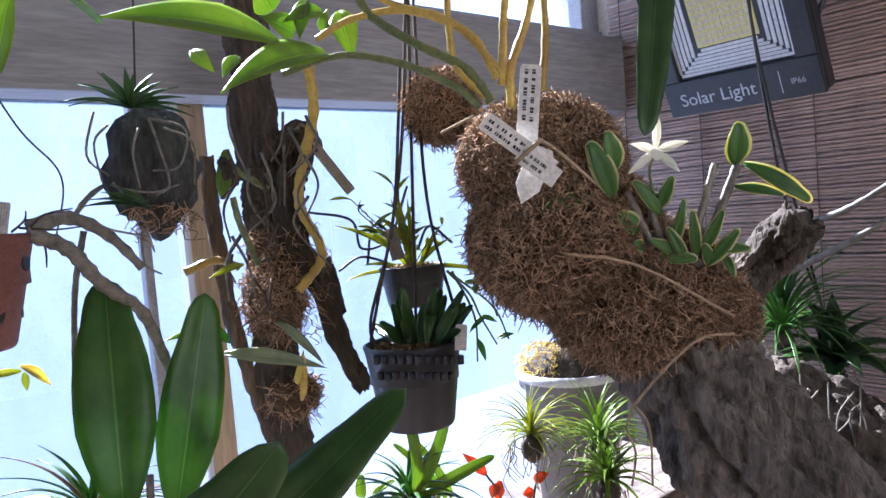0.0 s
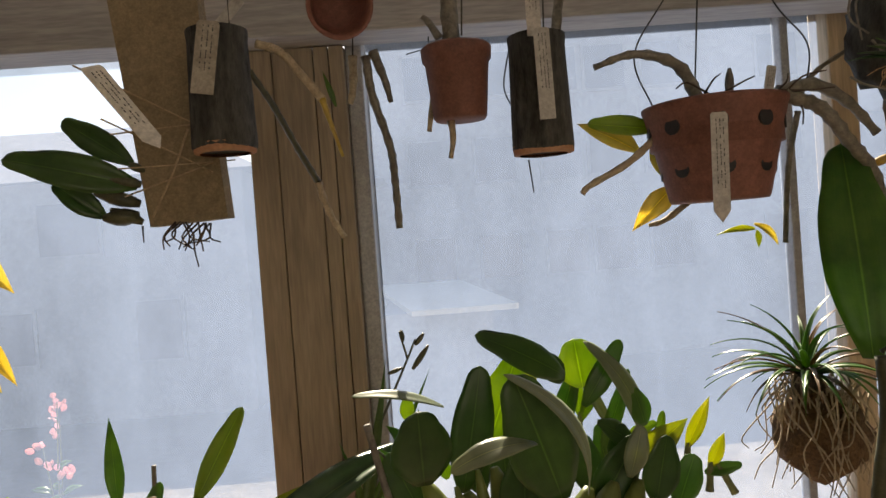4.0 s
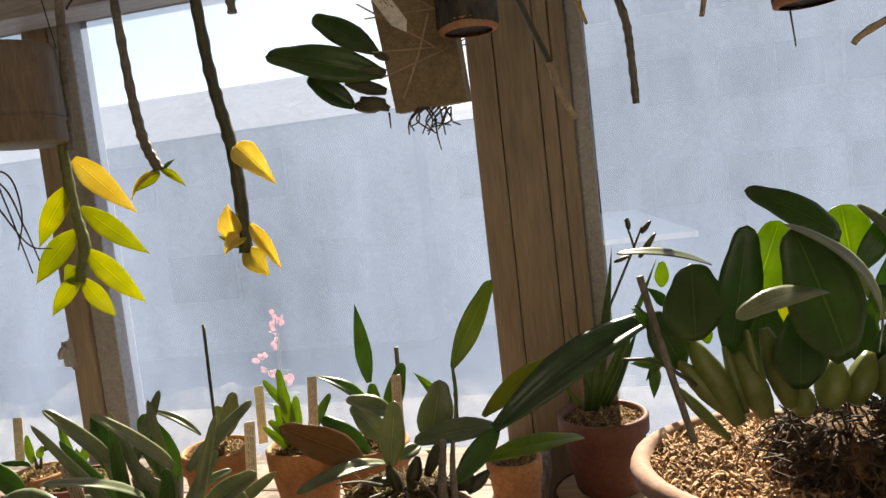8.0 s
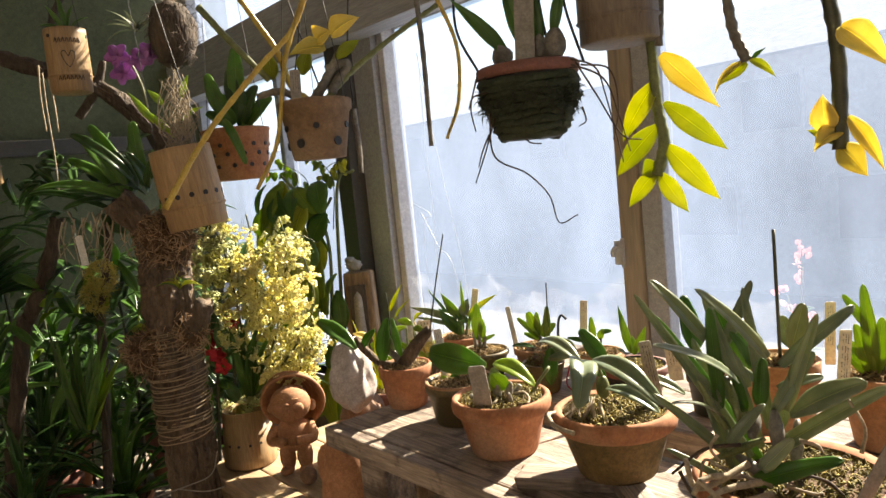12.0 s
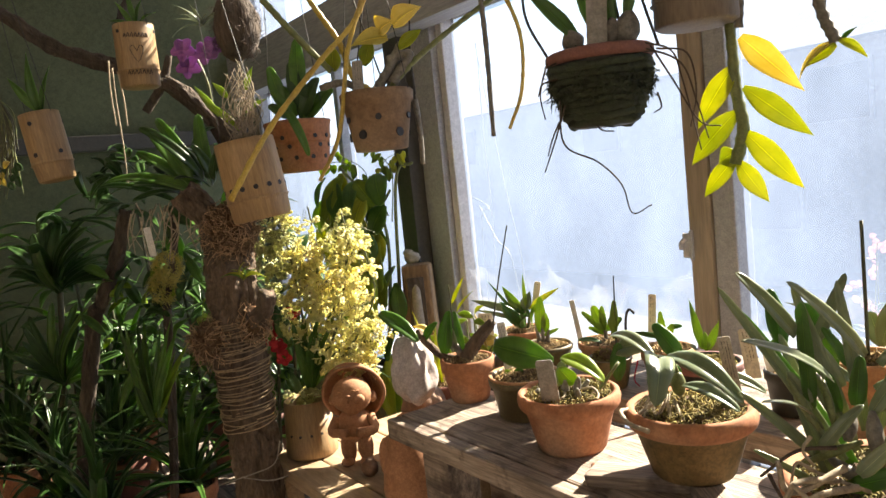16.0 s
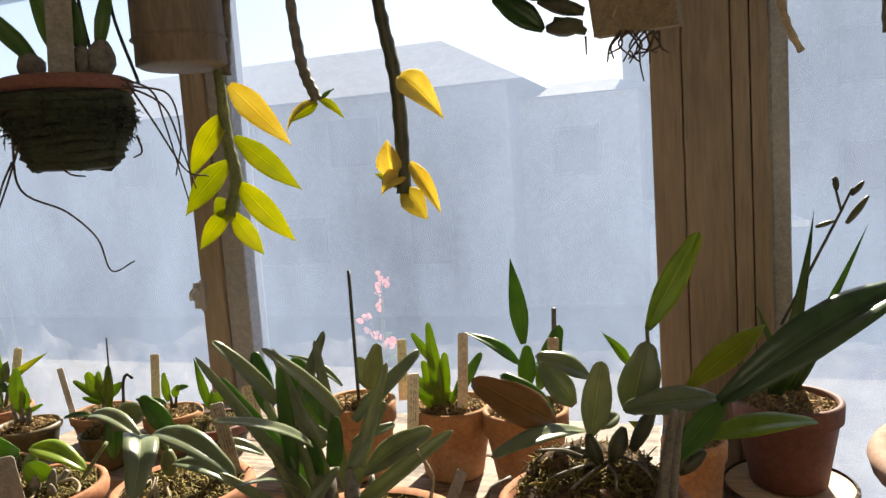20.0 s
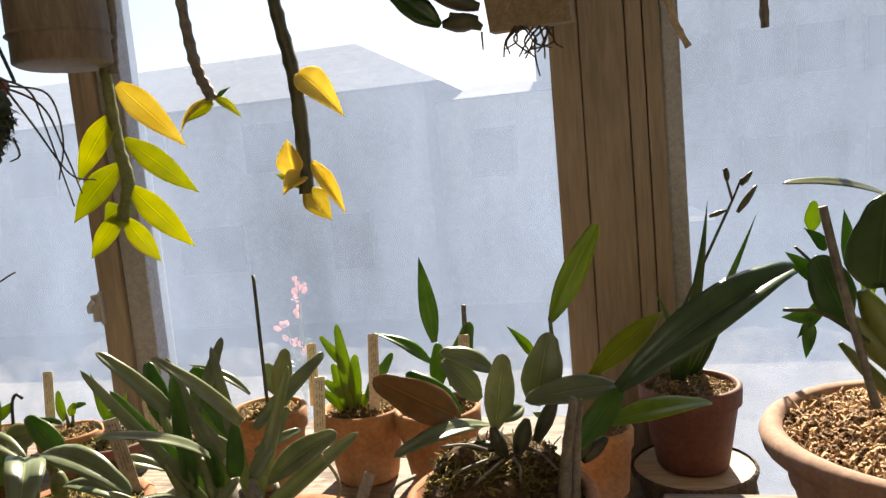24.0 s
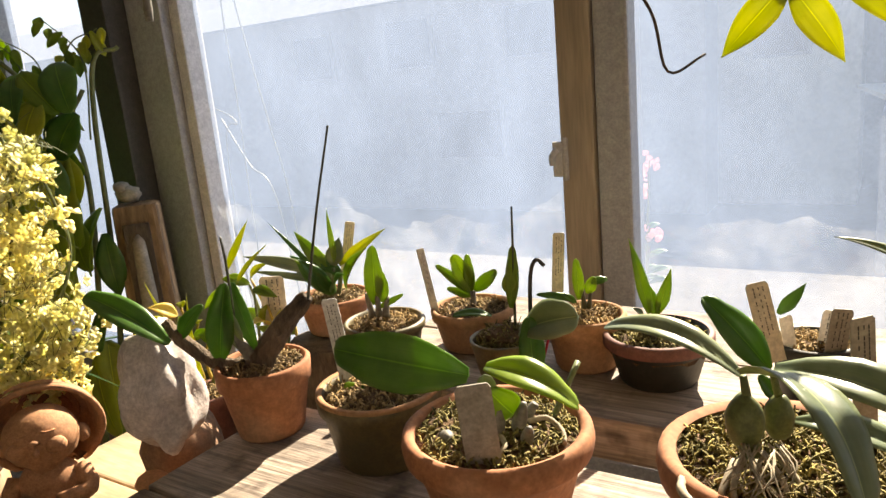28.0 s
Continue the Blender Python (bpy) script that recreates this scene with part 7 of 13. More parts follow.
blade(wide_pan, LEAF_GREY, "oval", .0231, (.108,-.044,.241), (.123,-.041,.287), (.18,-.9,.39), .05,.12)
blade(wide_pan, LEAF_GREEN, "oval", .0246, (.145,.025,.268), (.134,.022,.308), (.18,-.9,.39), .05,.12)
blade(wide_pan, LEAF_GREY, "oval", .014, (-.058,-.077,.327), (-.135,-.092,.345), (.08,-.39,.92), .08,.12)
blade(wide_pan, LEAF_BRIGHT, "oval", .0129, (-.059,-.026,.247), (-.063,-.027,.268), (.19,-.95,.24), 0,.12)
blade(wide_pan, LEAF_BRIGHT, "oval", .0142, (-.094,-.002,.299), (-.092,-.002,.324), (.19,-.95,.24), 0,.12)
blade(wide_pan, LEAF_DARK, "oval", .0307, (-.026,-.009,.224), (-.037,-.011,.281), (.19,-.95,.24), 0,.12)
blade(wide_pan, LEAF_DARK, "oval", .035, (-.002,.006,.215), (-.001,.006,.275), (.19,-.95,.24), 0,.12)
blade(wide_pan, LEAF_DARK, "oval", .0345, (.084,.012,.208), (.077,.011,.268), (.19,-.95,.24), 0,.12)
blade(wide_pan, LEAF_DARK, "oval", .0397, (.139,-.017,.206), (.154,-.014,.268), (.19,-.95,.24), 0,.12)
blade(wide_pan, LEAF_GREEN, "oval", .0325, (.16,-.013,.197), (.182,-.009,.246), (.19,-.95,.24), 0,.12)
bulb(wide_pan, BULB_GREEN, .013, (-.046,-.075,.188), (-.079,-.071,.261))
bulb(wide_pan, BULB_GREEN, .013, (-.022,-.07,.191), (-.043,-.064,.246))
bulb(wide_pan, BULB_GREEN, .0119, (-.001,-.065,.197), (-.017,-.059,.265))
bulb(wide_pan, BULB_GREEN, .009, (-.053,-.076,.196), (-.091,-.073,.244))
bulb(wide_pan, BULB_GREEN, .0145, (.03,-.059,.192), (.041,-.047,.232))
bulb(wide_pan, BULB_GREEN, .0123, (.051,-.055,.193), (.071,-.041,.234))
bulb(wide_pan, BULB_GREEN, .0123, (.075,-.05,.198), (.096,-.036,.235))
bulb(wide_pan, BULB_GREEN, .0054, (-.055,-.076,.174), (-.096,-.074,.223))
bulb(wide_pan, BULB_GREEN, .0058, (-.039,-.073,.196), (-.052,-.066,.253))
bulb(wide_pan, BULB_GREEN, .0065, (-.022,-.07,.194), (-.032,-.061,.265))
bulb(wide_pan, BULB_GREEN, .0108, (.101,-.045,.188), (.121,-.031,.234))
bulb(wide_pan, BULB_GREEN, .0108, (.009,-.064,.187), (.01,-.053,.213))
bulb(wide_pan, BULB_GREEN, .0123, (.131,-.039,.177), (.137,-.028,.213))
tagged(part("root_mass", fibres(shell_points((.062,-.035,.146), (.072,.07,.036), 700,5), .03,.0014,8), ROOT_DARK, wide_pan), kind="stuff")
part("root_core", blob((.062,-.035,.146), (.068,.066,.032), .3,4,4,8), MOSS_CORE, wide_pan)
stem(wide_pan, "stake", CANE_GREY, .003,.003, [(-.089,-.124,.191), (-.107,-.127,.269), (-.12,-.13,.33)], 0, "thin brown bamboo stake")
stem(wide_pan, "stalk", CANE_DARK, .002,.0015, [(-.079,-.081,.225), (-.111,-.087,.249), (-.138,-.093,.254)])
stem(wide_pan, "stalk", CANE_DARK, .0015,.001, [(-.089,-.063,.256), (-.112,-.067,.284), (-.123,-.069,.296)])
blade(wide_pan, LEAF_GREEN, "lance", .0115, (-.08,-.04,.276), (-.081,-.041,.319), (.18,-.9,.39), .05)
blade(wide_pan, LEAF_GREEN, "lance", .0115, (-.093,-.043,.256), (-.124,-.049,.281), (.18,-.9,.39), .05)
blade(wide_pan, LEAF_GREEN, "lance", .0115, (-.11,-.046,.237), (-.113,-.047,.204), (.18,-.9,.39), .05)
blade(wide_pan, LEAF_GREEN, "lance", .0115, (-.098,-.044,.251), (-.119,-.048,.221), (.18,-.9,.39), .05)
blade(wide_pan, LEAF_GREEN, "lance", .0115, (-.104,-.045,.268), (-.126,-.05,.29), (.18,-.9,.39), .05)
blade(wide_pan, LEAF_GREEN, "lance", .0115, (-.095,-.043,.289), (-.111,-.047,.307), (.18,-.9,.39), .05)
blade(wide_pan, LEAF_GREEN, "lance", .0115, (-.105,-.045,.236), (-.131,-.051,.239), (.18,-.9,.39), .05)
leafy_seedlings = thing("orchid_seedlings", (.15,1.05,.86), "cluster of bright young orchid shoots by the window", "seedlings")
blade(leafy_seedlings, LEAF_LIME, "acute", .0326, (-.041,.01,.171), (.022,-.006,.226), (-.24,-.92,.32), .06)
blade(leafy_seedlings, LEAF_GREEN, "oval", .0195, (-.072,.018,.181), (-.037,.01,.284), (-.24,-.92,.32), .06)
blade(leafy_seedlings, LEAF_BRIGHT, "oval", .0143, (-.094,.024,.223), (-.063,.016,.283), (-.24,-.92,.32), .06)
blade(leafy_seedlings, LEAF_LIME, "acute", .0169, (.019,-.005,.192), (.046,-.012,.25), (-.24,-.92,.32), .06)
blade(leafy_seedlings, LEAF_GREEN, "oval", .0169, (-.007,.002,.188), (.008,-.002,.213), (-.24,-.92,.32), .06)
blade(leafy_seedlings, LEAF_LIME, "acute", .0156, (.042,-.011,.17), (.059,-.015,.209), (-.24,-.92,.32), .06)
blade(leafy_seedlings, LEAF_BRIGHT, "oval", .0169, (-.093,.024,.229), (-.097,.025,.29), (-.24,-.92,.32), .06)
blade(leafy_seedlings, LEAF_BRIGHT, "oval", .0143, (-.044,.011,.205), (-.011,.003,.222), (-.24,-.92,.32), .06)
blade(leafy_seedlings, LEAF_LIME, "acute", .0156, (.004,-.001,.167), (.03,-.008,.171), (-.24,-.92,.32), .06)
blade(leafy_seedlings, LEAF_BRIGHT, "oval", .0143, (-.015,.004,.175), (-.003,.001,.235), (-.24,-.92,.32), .06)
blade(leafy_seedlings, LEAF_GREEN, "oval", .0156, (.036,-.009,.164), (.075,-.019,.174), (-.24,-.92,.32), .06)
blade(leafy_seedlings, LEAF_GREEN, "oval", .0234, (-.067,.017,.167), (-.075,.019,.221), (-.24,-.92,.32), .06)
blade(leafy_seedlings, LEAF_LIME, "acute", .0391, (-.155,.04,.188), (-.145,.037,.294), (-.24,-.92,.32), .06)
blade(leafy_seedlings, LEAF_GREEN, "oval", .026, (-.122,.031,.199), (-.094,.024,.29), (-.24,-.92,.32), .06)
blade(leafy_seedlings, LEAF_GREY, "oval", .013, (-.097,.025,.296), (-.051,.013,.199), (-.24,-.92,.32), .06)
stem(leafy_seedlings, "cane", CANE_GREEN, .0046,.0033, [(-.043,.011,.151), (-.04,.01,.178)], .1)
stem(leafy_seedlings, "cane", CANE_GREEN, .0046,.0033, [(.015,-.004,.146), (.021,-.005,.199)], .1)
stem(leafy_seedlings, "cane", CANE_GREEN, .0046,.0033, [(-.1,.026,.156), (-.093,.024,.236)], .1)
stem(leafy_seedlings, "cane", CANE_GREEN, .0046,.0033, [(-.075,.019,.154), (-.068,.017,.194)], .1)
stem(leafy_seedlings, "cane", CANE_GREEN, .0046,.0033, [(.04,-.01,.143), (.043,-.011,.177)], .1)
stem(leafy_seedlings, "cane", CANE_GREEN, .0046,.0033, [(-.011,.003,.148), (-.007,.002,.188)], .1)
stem(leafy_seedlings, "cane", CANE_GREEN, .0046,.0033, [(-.157,.04,.162), (-.153,.039,.195)], .1)
stem(leafy_seedlings, "cane", CANE_GREEN, .0046,.0033, [(.066,-.017,.141), (.049,-.013,.176)], .1)
# the large-leaved orchid and its neighbours
broad_orchid = thing("orchid", (.3,.86,.86), "tall orchid with four very broad dark leaves on thin canes", "orchid")
blade(broad_orchid, LEAF_GREEN, "oval", .0706, (.002,.046,.306), (.025,.113,.515), (-.25,-.96,.11), .02,.22)
blade(broad_orchid, LEAF_GREEN, "oval", .0607, (.054,.064,.284), (.11,.081,.491), (-.25,-.96,.11), .02,.22)
blade(broad_orchid, LEAF_DARK, "oval", .0619, (-.031,-.091,.277), (.028,-.23,.421), (-.23,-.89,.39), .06,.15)
blade(broad_orchid, LEAF_DARK, "oval", .0474, (.057,-.048,.27), (.133,-.222,.429), (-.23,-.89,.39), .05,.15)
stem(broad_orchid, "cane", CANE_DARK, .0059,.0065, [(-.017,.002,.317), (-.016,.001,.269), (-.026,.004,.198), (-.031,.005,.143)], .06)
stem(broad_orchid, "cane", CANE_DARK, .0064,.007, [(.021,-.008,.304), (.014,-.006,.244), (.018,-.007,.189), (.016,-.007,.139)], .06)
stem(broad_orchid, "cane", CANE_DARK, .0069,.0076, [(.01,-.005,.245), (.016,-.007,.2), (.014,-.006,.139)], .06)
stem(broad_orchid, "cane", CANE_DARK, .0075,.0082, [(.086,-.025,.254), (.063,-.019,.196), (.048,-.015,.136)], .06)
stem(broad_orchid, "stake", CANE_GREY, .0032,.0032, [(.005,-.035,.361), (-.004,-.033,.213)], 0, "thin brown bamboo stake")
stem(broad_orchid, "stalk", CANE_DARK, .0021,.0016, [(-.017,.002,.321), (-.003,-.002,.33), (-.001,-.002,.319)])
bark_ball = thing("orchid_mount", (.378,.96,1.48), "dark bark ball wrapped in pale roots with spiky leaves", "orchid mount")
part("bark", blob((0,0,0), (.0439,.0389,.0596), .3,3,2.5,3.0), CORK, bark_ball)
stem(bark_ball, "root", CANE_GREY, .0013,.0009, [(-.062,-.046,.049), (-.071,-.044,.01), (-.055,-.048,-.009)])
stem(bark_ball, "root", CANE_GREY, .0013,.0009, [(-.018,-.057,.042), (-.012,-.059,.016), (-.006,-.06,-.019), (-.018,-.057,-.029)])
stem(bark_ball, "root", CANE_GREY, .0013,.0009, [(-.018,-.057,.042), (.012,-.065,.031), (.004,-.063,-.003), (-.019,-.057,-.006)])
stem(bark_ball, "root", CANE_GREY, .0013,.0009, [(-.052,-.049,.037), (-.064,-.045,.021), (-.061,-.046,-.014)])
stem(bark_ball, "root", CANE_GREY, .0013,.0009, [(-.027,-.055,.034), (-.034,-.053,.012), (-.031,-.054,-.022)])
stem(bark_ball, "root", CANE_GREY, .0013,.0009, [(-.053,-.048,-.015), (-.033,-.053,-.045), (-.025,-.056,-.081)])
stem(bark_ball, "root", CANE_GREY, .0013,.0009, [(-.073,-.043,-.047), (-.059,-.047,-.057), (-.029,-.054,-.066)])
stem(bark_ball, "root", CANE_GREY, .0013,.0009, [(-.048,-.05,-.021), (-.02,-.057,-.026), (.002,-.063,-.02)])
stem(bark_ball, "root", CANE_GREY, .0013,.0009, [(-.034,-.053,-.062), (-.034,-.053,-.091), (-.021,-.057,-.102)])
stem(bark_ball, "root", CANE_GREY, .0013,.0009, [(-.007,-.06,.033), (.017,-.066,.019), (.015,-.066,-.021)])
blade(bark_ball, LEAF_DARK, "blade", .0086, (-.023,-.025,.057), (-.067,.017,.064), (-.18,-.68,.71), .08,.5)
blade(bark_ball, LEAF_DARK, "blade", .0083, (-.023,-.025,.057), (-.087,-.039,.058), (-.18,-.68,.71), .08,.5)
blade(bark_ball, LEAF_DARK, "blade", .0086, (-.023,-.025,.057), (-.06,.014,.084), (-.18,-.68,.71), .08,.5)
blade(bark_ball, LEAF_DARK, "blade", .0083, (-.023,-.025,.057), (-.073,-.04,.075), (-.18,-.68,.71), .08,.5)
blade(bark_ball, LEAF_DARK, "blade", .0086, (-.023,-.025,.057), (-.042,.006,.096), (-.18,-.68,.71), .08,.5)
blade(bark_ball, LEAF_DARK, "blade", .0083, (-.023,-.025,.057), (-.05,-.042,.085), (-.18,-.68,.71), .08,.5)
blade(bark_ball, LEAF_DARK, "blade", .0086, (-.023,-.025,.057), (-.019,-.006,.1), (-.18,-.68,.71), .08,.5)
blade(bark_ball, LEAF_DARK, "blade", .0084, (-.023,-.025,.057), (-.022,-.042,.087), (-.18,-.68,.71), .08,.5)
blade(bark_ball, LEAF_DARK, "blade", .0085, (-.023,-.025,.057), (.005,-.019,.093), (-.18,-.68,.71), .08,.5)
blade(bark_ball, LEAF_DARK, "blade", .0084, (-.023,-.025,.057), (.006,-.041,.081), (-.18,-.68,.71), .08,.5)
blade(bark_ball, LEAF_DARK, "blade", .0085, (-.023,-.025,.057), (.022,-.032,.077), (-.18,-.68,.71), .08,.5)
blade(bark_ball, LEAF_DARK, "blade", .0084, (-.023,-.025,.057), (.026,-.038,.066), (-.18,-.68,.71), .08,.5)
blade(bark_ball, LEAF_DARK, "blade", .0084, (-.023,-.025,.057), (.028,-.042,.056), (-.18,-.68,.71), .08,.5)
blade(bark_ball, LEAF_DARK, "blade", .0085, (-.023,-.025,.057), (.035,-.032,.048), (-.18,-.68,.71), .08,.5)
blade(bark_ball, LEAF_DARK, "blade", .008, (-.027,-.055,-.04), (-.085,-.061,-.036), (-.18,-.68,.71), .08,.5)
blade(bark_ball, LEAF_DARK, "blade", .008, (-.027,-.055,-.04), (-.077,-.063,-.03), (-.18,-.68,.71), .08,.5)
blade(bark_ball, LEAF_DARK, "blade", .008, (-.027,-.055,-.04), (-.069,-.065,-.024), (-.18,-.68,.71), .08,.5)
blade(bark_ball, LEAF_DARK, "blade", .008, (-.027,-.055,-.04), (-.061,-.067,-.018), (-.18,-.68,.71), .08,.5)
blade(bark_ball, LEAF_DARK, "blade", .008, (-.027,-.055,-.04), (-.053,-.069,-.026), (-.18,-.68,.71), .08,.5)
blade(bark_ball, LEAF_DARK, "blade", .008, (-.027,-.055,-.04), (-.046,-.071,-.033), (-.18,-.68,.71), .08,.5)
blade(bark_ball, LEAF_DARK, "blade", .008, (-.027,-.055,-.04), (-.039,-.072,-.04), (-.18,-.68,.71), .08,.5)
stem(bark_ball, "wire", WIRE, .0011,.0011, [(-.009,.002,.074), (.001,0,.208)])
tagged(part("moss_tuft", fibres([((random.uniform(-.035,.02), -.04, random.uniform(-.065,-.04)), (0,-.5,-.3)) for _ in range(70)], .02,.0008,3), SPHAGNUM, bark_ball), kind="stuff")
bark_log = thing("tree_log", (.6,1.17,.55), "upright knotty bark log carrying moss and small orchids", "log")
limb(bark_log, "trunk", BARK_DARK, .0283,.0307, [(-.002,0,1.21), (-.004,.001,1.081), (-.005,.001,.958), (.001,0,.875), (-.004,.001,.751), (-.006,.002,.618), (.006,-.001,.498), (.009,-.002,.327), (-.012,.003,.025)], .22)
limb(bark_log, "branch", BARK_DARK, .0206,.0113, [(.039,-.041,.98), (.012,-.044,.909), (.015,-.045,.837), (.048,-.043,.779), (.075,-.04,.686), (.115,-.03,.606)], .3)
limb(bark_log, "branch", BARK_DARK, .0113,.0062, [(.058,-.046,.81), (.082,-.042,.727)], .3)
limb(bark_log, "branch", BARK, .0087,.0103, [(-.073,.019,.965), (-.072,.018,.874), (-.062,.016,.74), (-.038,.01,.62), (-.019,.005,.551)], .3)
limb(bark_log, "knot", BARK_DARK, .0216,.0116, [(.023,-.037,.973), (.031,-.06,.984), (.045,-.063,.959)], .3)
limb(bark_log, "knot", BARK_DARK, .015,.0066, [(-.059,-.026,.931), (-.076,-.043,.952)], .3)
limb(bark_log, "knot", BARK_DARK, .0166,.0066, [(-.01,-.039,.966), (-.024,-.056,.982)], .3)
stem(bark_log, "yellow_cane", CANE_YELLOW, .0071,.0058, [(.032,-.091,1.097), (.036,-.092,1.013), (.014,-.086,.94), (.006,-.084,.887), (.026,-.089,.839), (.027,-.089,.809), (-.006,-.081,.773)], .2, "zigzag yellow orchid cane")
name_tag(bark_log, TAG_GREY, .015, (.024,-.068,.996), (.089,-.085,.901), (-.25,-.97,0), 0,0)
tagged(part("moss_patch", fibres([((random.uniform(-.05,.05), random.uniform(-.075,-.04), random.uniform(.7,.86)), (0,-1,0)) for _ in range(260)], .022,.0009,4), SPHAGNUM, bark_log), kind="stuff")
tagged(part("moss_patch", fibres([((random.uniform(-.055,.0), random.uniform(-.075,-.04), random.uniform(.72,.8)), (0,-1,0)) for _ in range(120)], .022,.0009,14), SPHAGNUM, bark_log), kind="stuff")
part("moss", blob((-.011,-.018,.76), (.0389,.0389,.0592), .25,3,4.0,1185), MOSS_CORE, bark_log)
tagged(part("moss_tuft", fibres(shell_points((-.011,-.018,.76), (.0432,.0432,.0623), 700,1185), .02,.0011,390), SPHAGNUM, bark_log), kind="stuff")
part("moss", blob((-.009,-.018,.833), (.0254,.0254,.0237), .25,3,4.0,1180), MOSS_CORE, bark_log)
tagged(part("moss_tuft", fibres(shell_points((-.009,-.018,.833), (.0282,.0282,.0249), 160,1180), .02,.0011,300), SPHAGNUM, bark_log), kind="stuff")
part("moss", blob((.003,-.021,.619), (.0344,.0344,.0316), .25,3,4.0,1215), MOSS_CORE, bark_log)
tagged(part("moss_tuft", fibres(shell_points((.003,-.021,.619), (.0382,.0382,.0332), 300,1215), .02,.0011,560), SPHAGNUM, bark_log), kind="stuff")
stem(bark_log, "root", ROOT_DARK, .0022,.0012, [(-.037,-.083,.867), (-.039,-.093,.828), (-.059,-.072,.815)])
stem(bark_log, "root", CANE_GREY, .0022,.0012, [(-.041,-.082,.959), (-.036,-.094,.919), (-.033,-.079,.88)])
stem(bark_log, "root", ROOT_DARK, .0022,.0012, [(-.028,-.086,.865), (-.052,-.09,.828), (-.033,-.079,.805)])
stem(bark_log, "root", CANE_GREY, .0022,.0012, [(.02,-.098,1.005), (.025,-.11,.965), (-.008,-.086,.925)])
stem(bark_log, "root", ROOT_DARK, .0022,.0012, [(-.048,-.081,.929), (-.041,-.093,.889), (-.078,-.068,.876)])
stem(bark_log, "root", CANE_GREY, .0022,.0012, [(.014,-.096,.898), (-.013,-.1,.861), (.038,-.098,.8)])
stem(bark_log, "root", ROOT_DARK, .0022,.0012, [(-.073,-.074,.926), (-.097,-.078,.889), (-.087,-.065,.847)])
stem(bark_log, "root", CANE_GREY, .0022,.0012, [(-.072,-.074,.86), (-.1,-.078,.824), (-.096,-.063,.772)])
stem(bark_log, "root", ROOT_DARK, .0022,.0012, [(-.041,-.082,.925), (-.045,-.092,.886), (-.045,-.076,.855)])
stem(bark_log, "root", CANE_GREY, .0022,.0012, [(-.087,-.071,.854), (-.075,-.084,.815), (-.063,-.072,.769)])
stem(bark_log, "root", ROOT_DARK, .0022,.0012, [(-.045,-.081,.938), (-.045,-.092,.899), (-.036,-.078,.88)])
stem(bark_log, "root", CANE_GREY, .0022,.0012, [(-.058,-.078,.939), (-.066,-.086,.901), (-.043,-.077,.863)])
stem(bark_log, "root", ROOT_DARK, .0022,.0012, [(-.089,-.07,.831), (-.1,-.077,.794), (-.09,-.065,.768)])
stem(bark_log, "root", CANE_GREY, .0022,.0012, [(-.038,-.083,.932), (-.034,-.094,.892), (-.064,-.071,.857)])
stem(bark_log, "root", ROOT_DARK, .0022,.0012, [(-.071,-.075,.86), (-.099,-.078,.824), (-.086,-.066,.793)])
stem(bark_log, "root", CANE_GREY, .0022,.0012, [(-.009,-.091,1.01), (-.019,-.098,.971), (-.028,-.081,.947)])
stem(bark_log, "root", ROOT_DARK, .0022,.0012, [(-.043,-.082,.794), (-.052,-.09,.757), (-.017,-.083,.731)])
stem(bark_log, "root", CANE_GREY, .0022,.0012, [(.017,-.097,.932), (-.005,-.102,.895), (.028,-.095,.838)])
stem(bark_log, "root", ROOT_DARK, .0022,.0012, [(-.082,-.072,.964), (-.078,-.083,.925), (-.093,-.064,.903)])
stem(bark_log, "root", CANE_GREY, .0022,.0012, [(-.077,-.073,1.019), (-.08,-.083,.979), (-.054,-.074,.92)])
stem(bark_log, "root", ROOT_DARK, .0022,.0012, [(-.023,-.087,1.018), (-.039,-.093,.979), (-.01,-.085,.928)])
stem(bark_log, "root", CANE_GREY, .0022,.0012, [(-.012,-.09,.967), (-.019,-.098,.928), (-.016,-.084,.888)])
stem(bark_log, "root", ROOT_DARK, .0022,.0012, [(-.066,-.076,.799), (-.057,-.089,.76), (-.088,-.065,.734)])
stem(bark_log, "root", CANE_GREY, .0022,.0012, [(.013,-.096,.953), (.023,-.109,.913), (.011,-.091,.87)])
stem(bark_log, "root", ROOT_DARK, .0022,.0012, [(-.004,-.092,.97), (-.022,-.097,.932), (-.022,-.082,.889)])
stem(bark_log, "root", CANE_GREY, .0022,.0012, [(-.004,-.092,.99), (.004,-.104,.95), (-.01,-.085,.928)])
blade(bark_log, LEAF_GREY, "lance", .0223, (-.114,-.074,.707), (.002,-.124,.671), (-.21,-.81,.55), .08)
blade(bark_log, LEAF_GREEN, "lance", .0179, (-.106,-.076,.721), (-.156,-.084,.756), (-.21,-.81,.55), .08)
blade(bark_log, LEAF_GREY, "lance", .0149, (-.046,-.091,.739), (-.001,-.124,.675), (-.21,-.81,.55), .08)
blade(bark_log, LEAF_BRIGHT, "lance", .0119, (-.13,-.07,.739), (-.187,-.076,.737), (-.21,-.81,.55), .08)
blade(bark_log, LEAF_LIME, "lance", .0104, (-.08,-.083,.817), (-.131,-.09,.805), (-.21,-.81,.55), .08)
blade(bark_log, LEAF_YELLOW, "lance", .0172, (-.027,-.096,.653), (-.026,-.117,.7), (-.21,-.81,.55), .14,.75)
blade(bark_log, CANE_YELLOW, "lance", .0104, (-.025,-.097,.63), (-.025,-.118,.692), (-.21,-.81,.55), .08)
blade(bark_log, LEAF_BRIGHT, "oval", .0206, (-.078,-.032,.903), (-.068,-.034,.969), (-.24,-.94,.24))
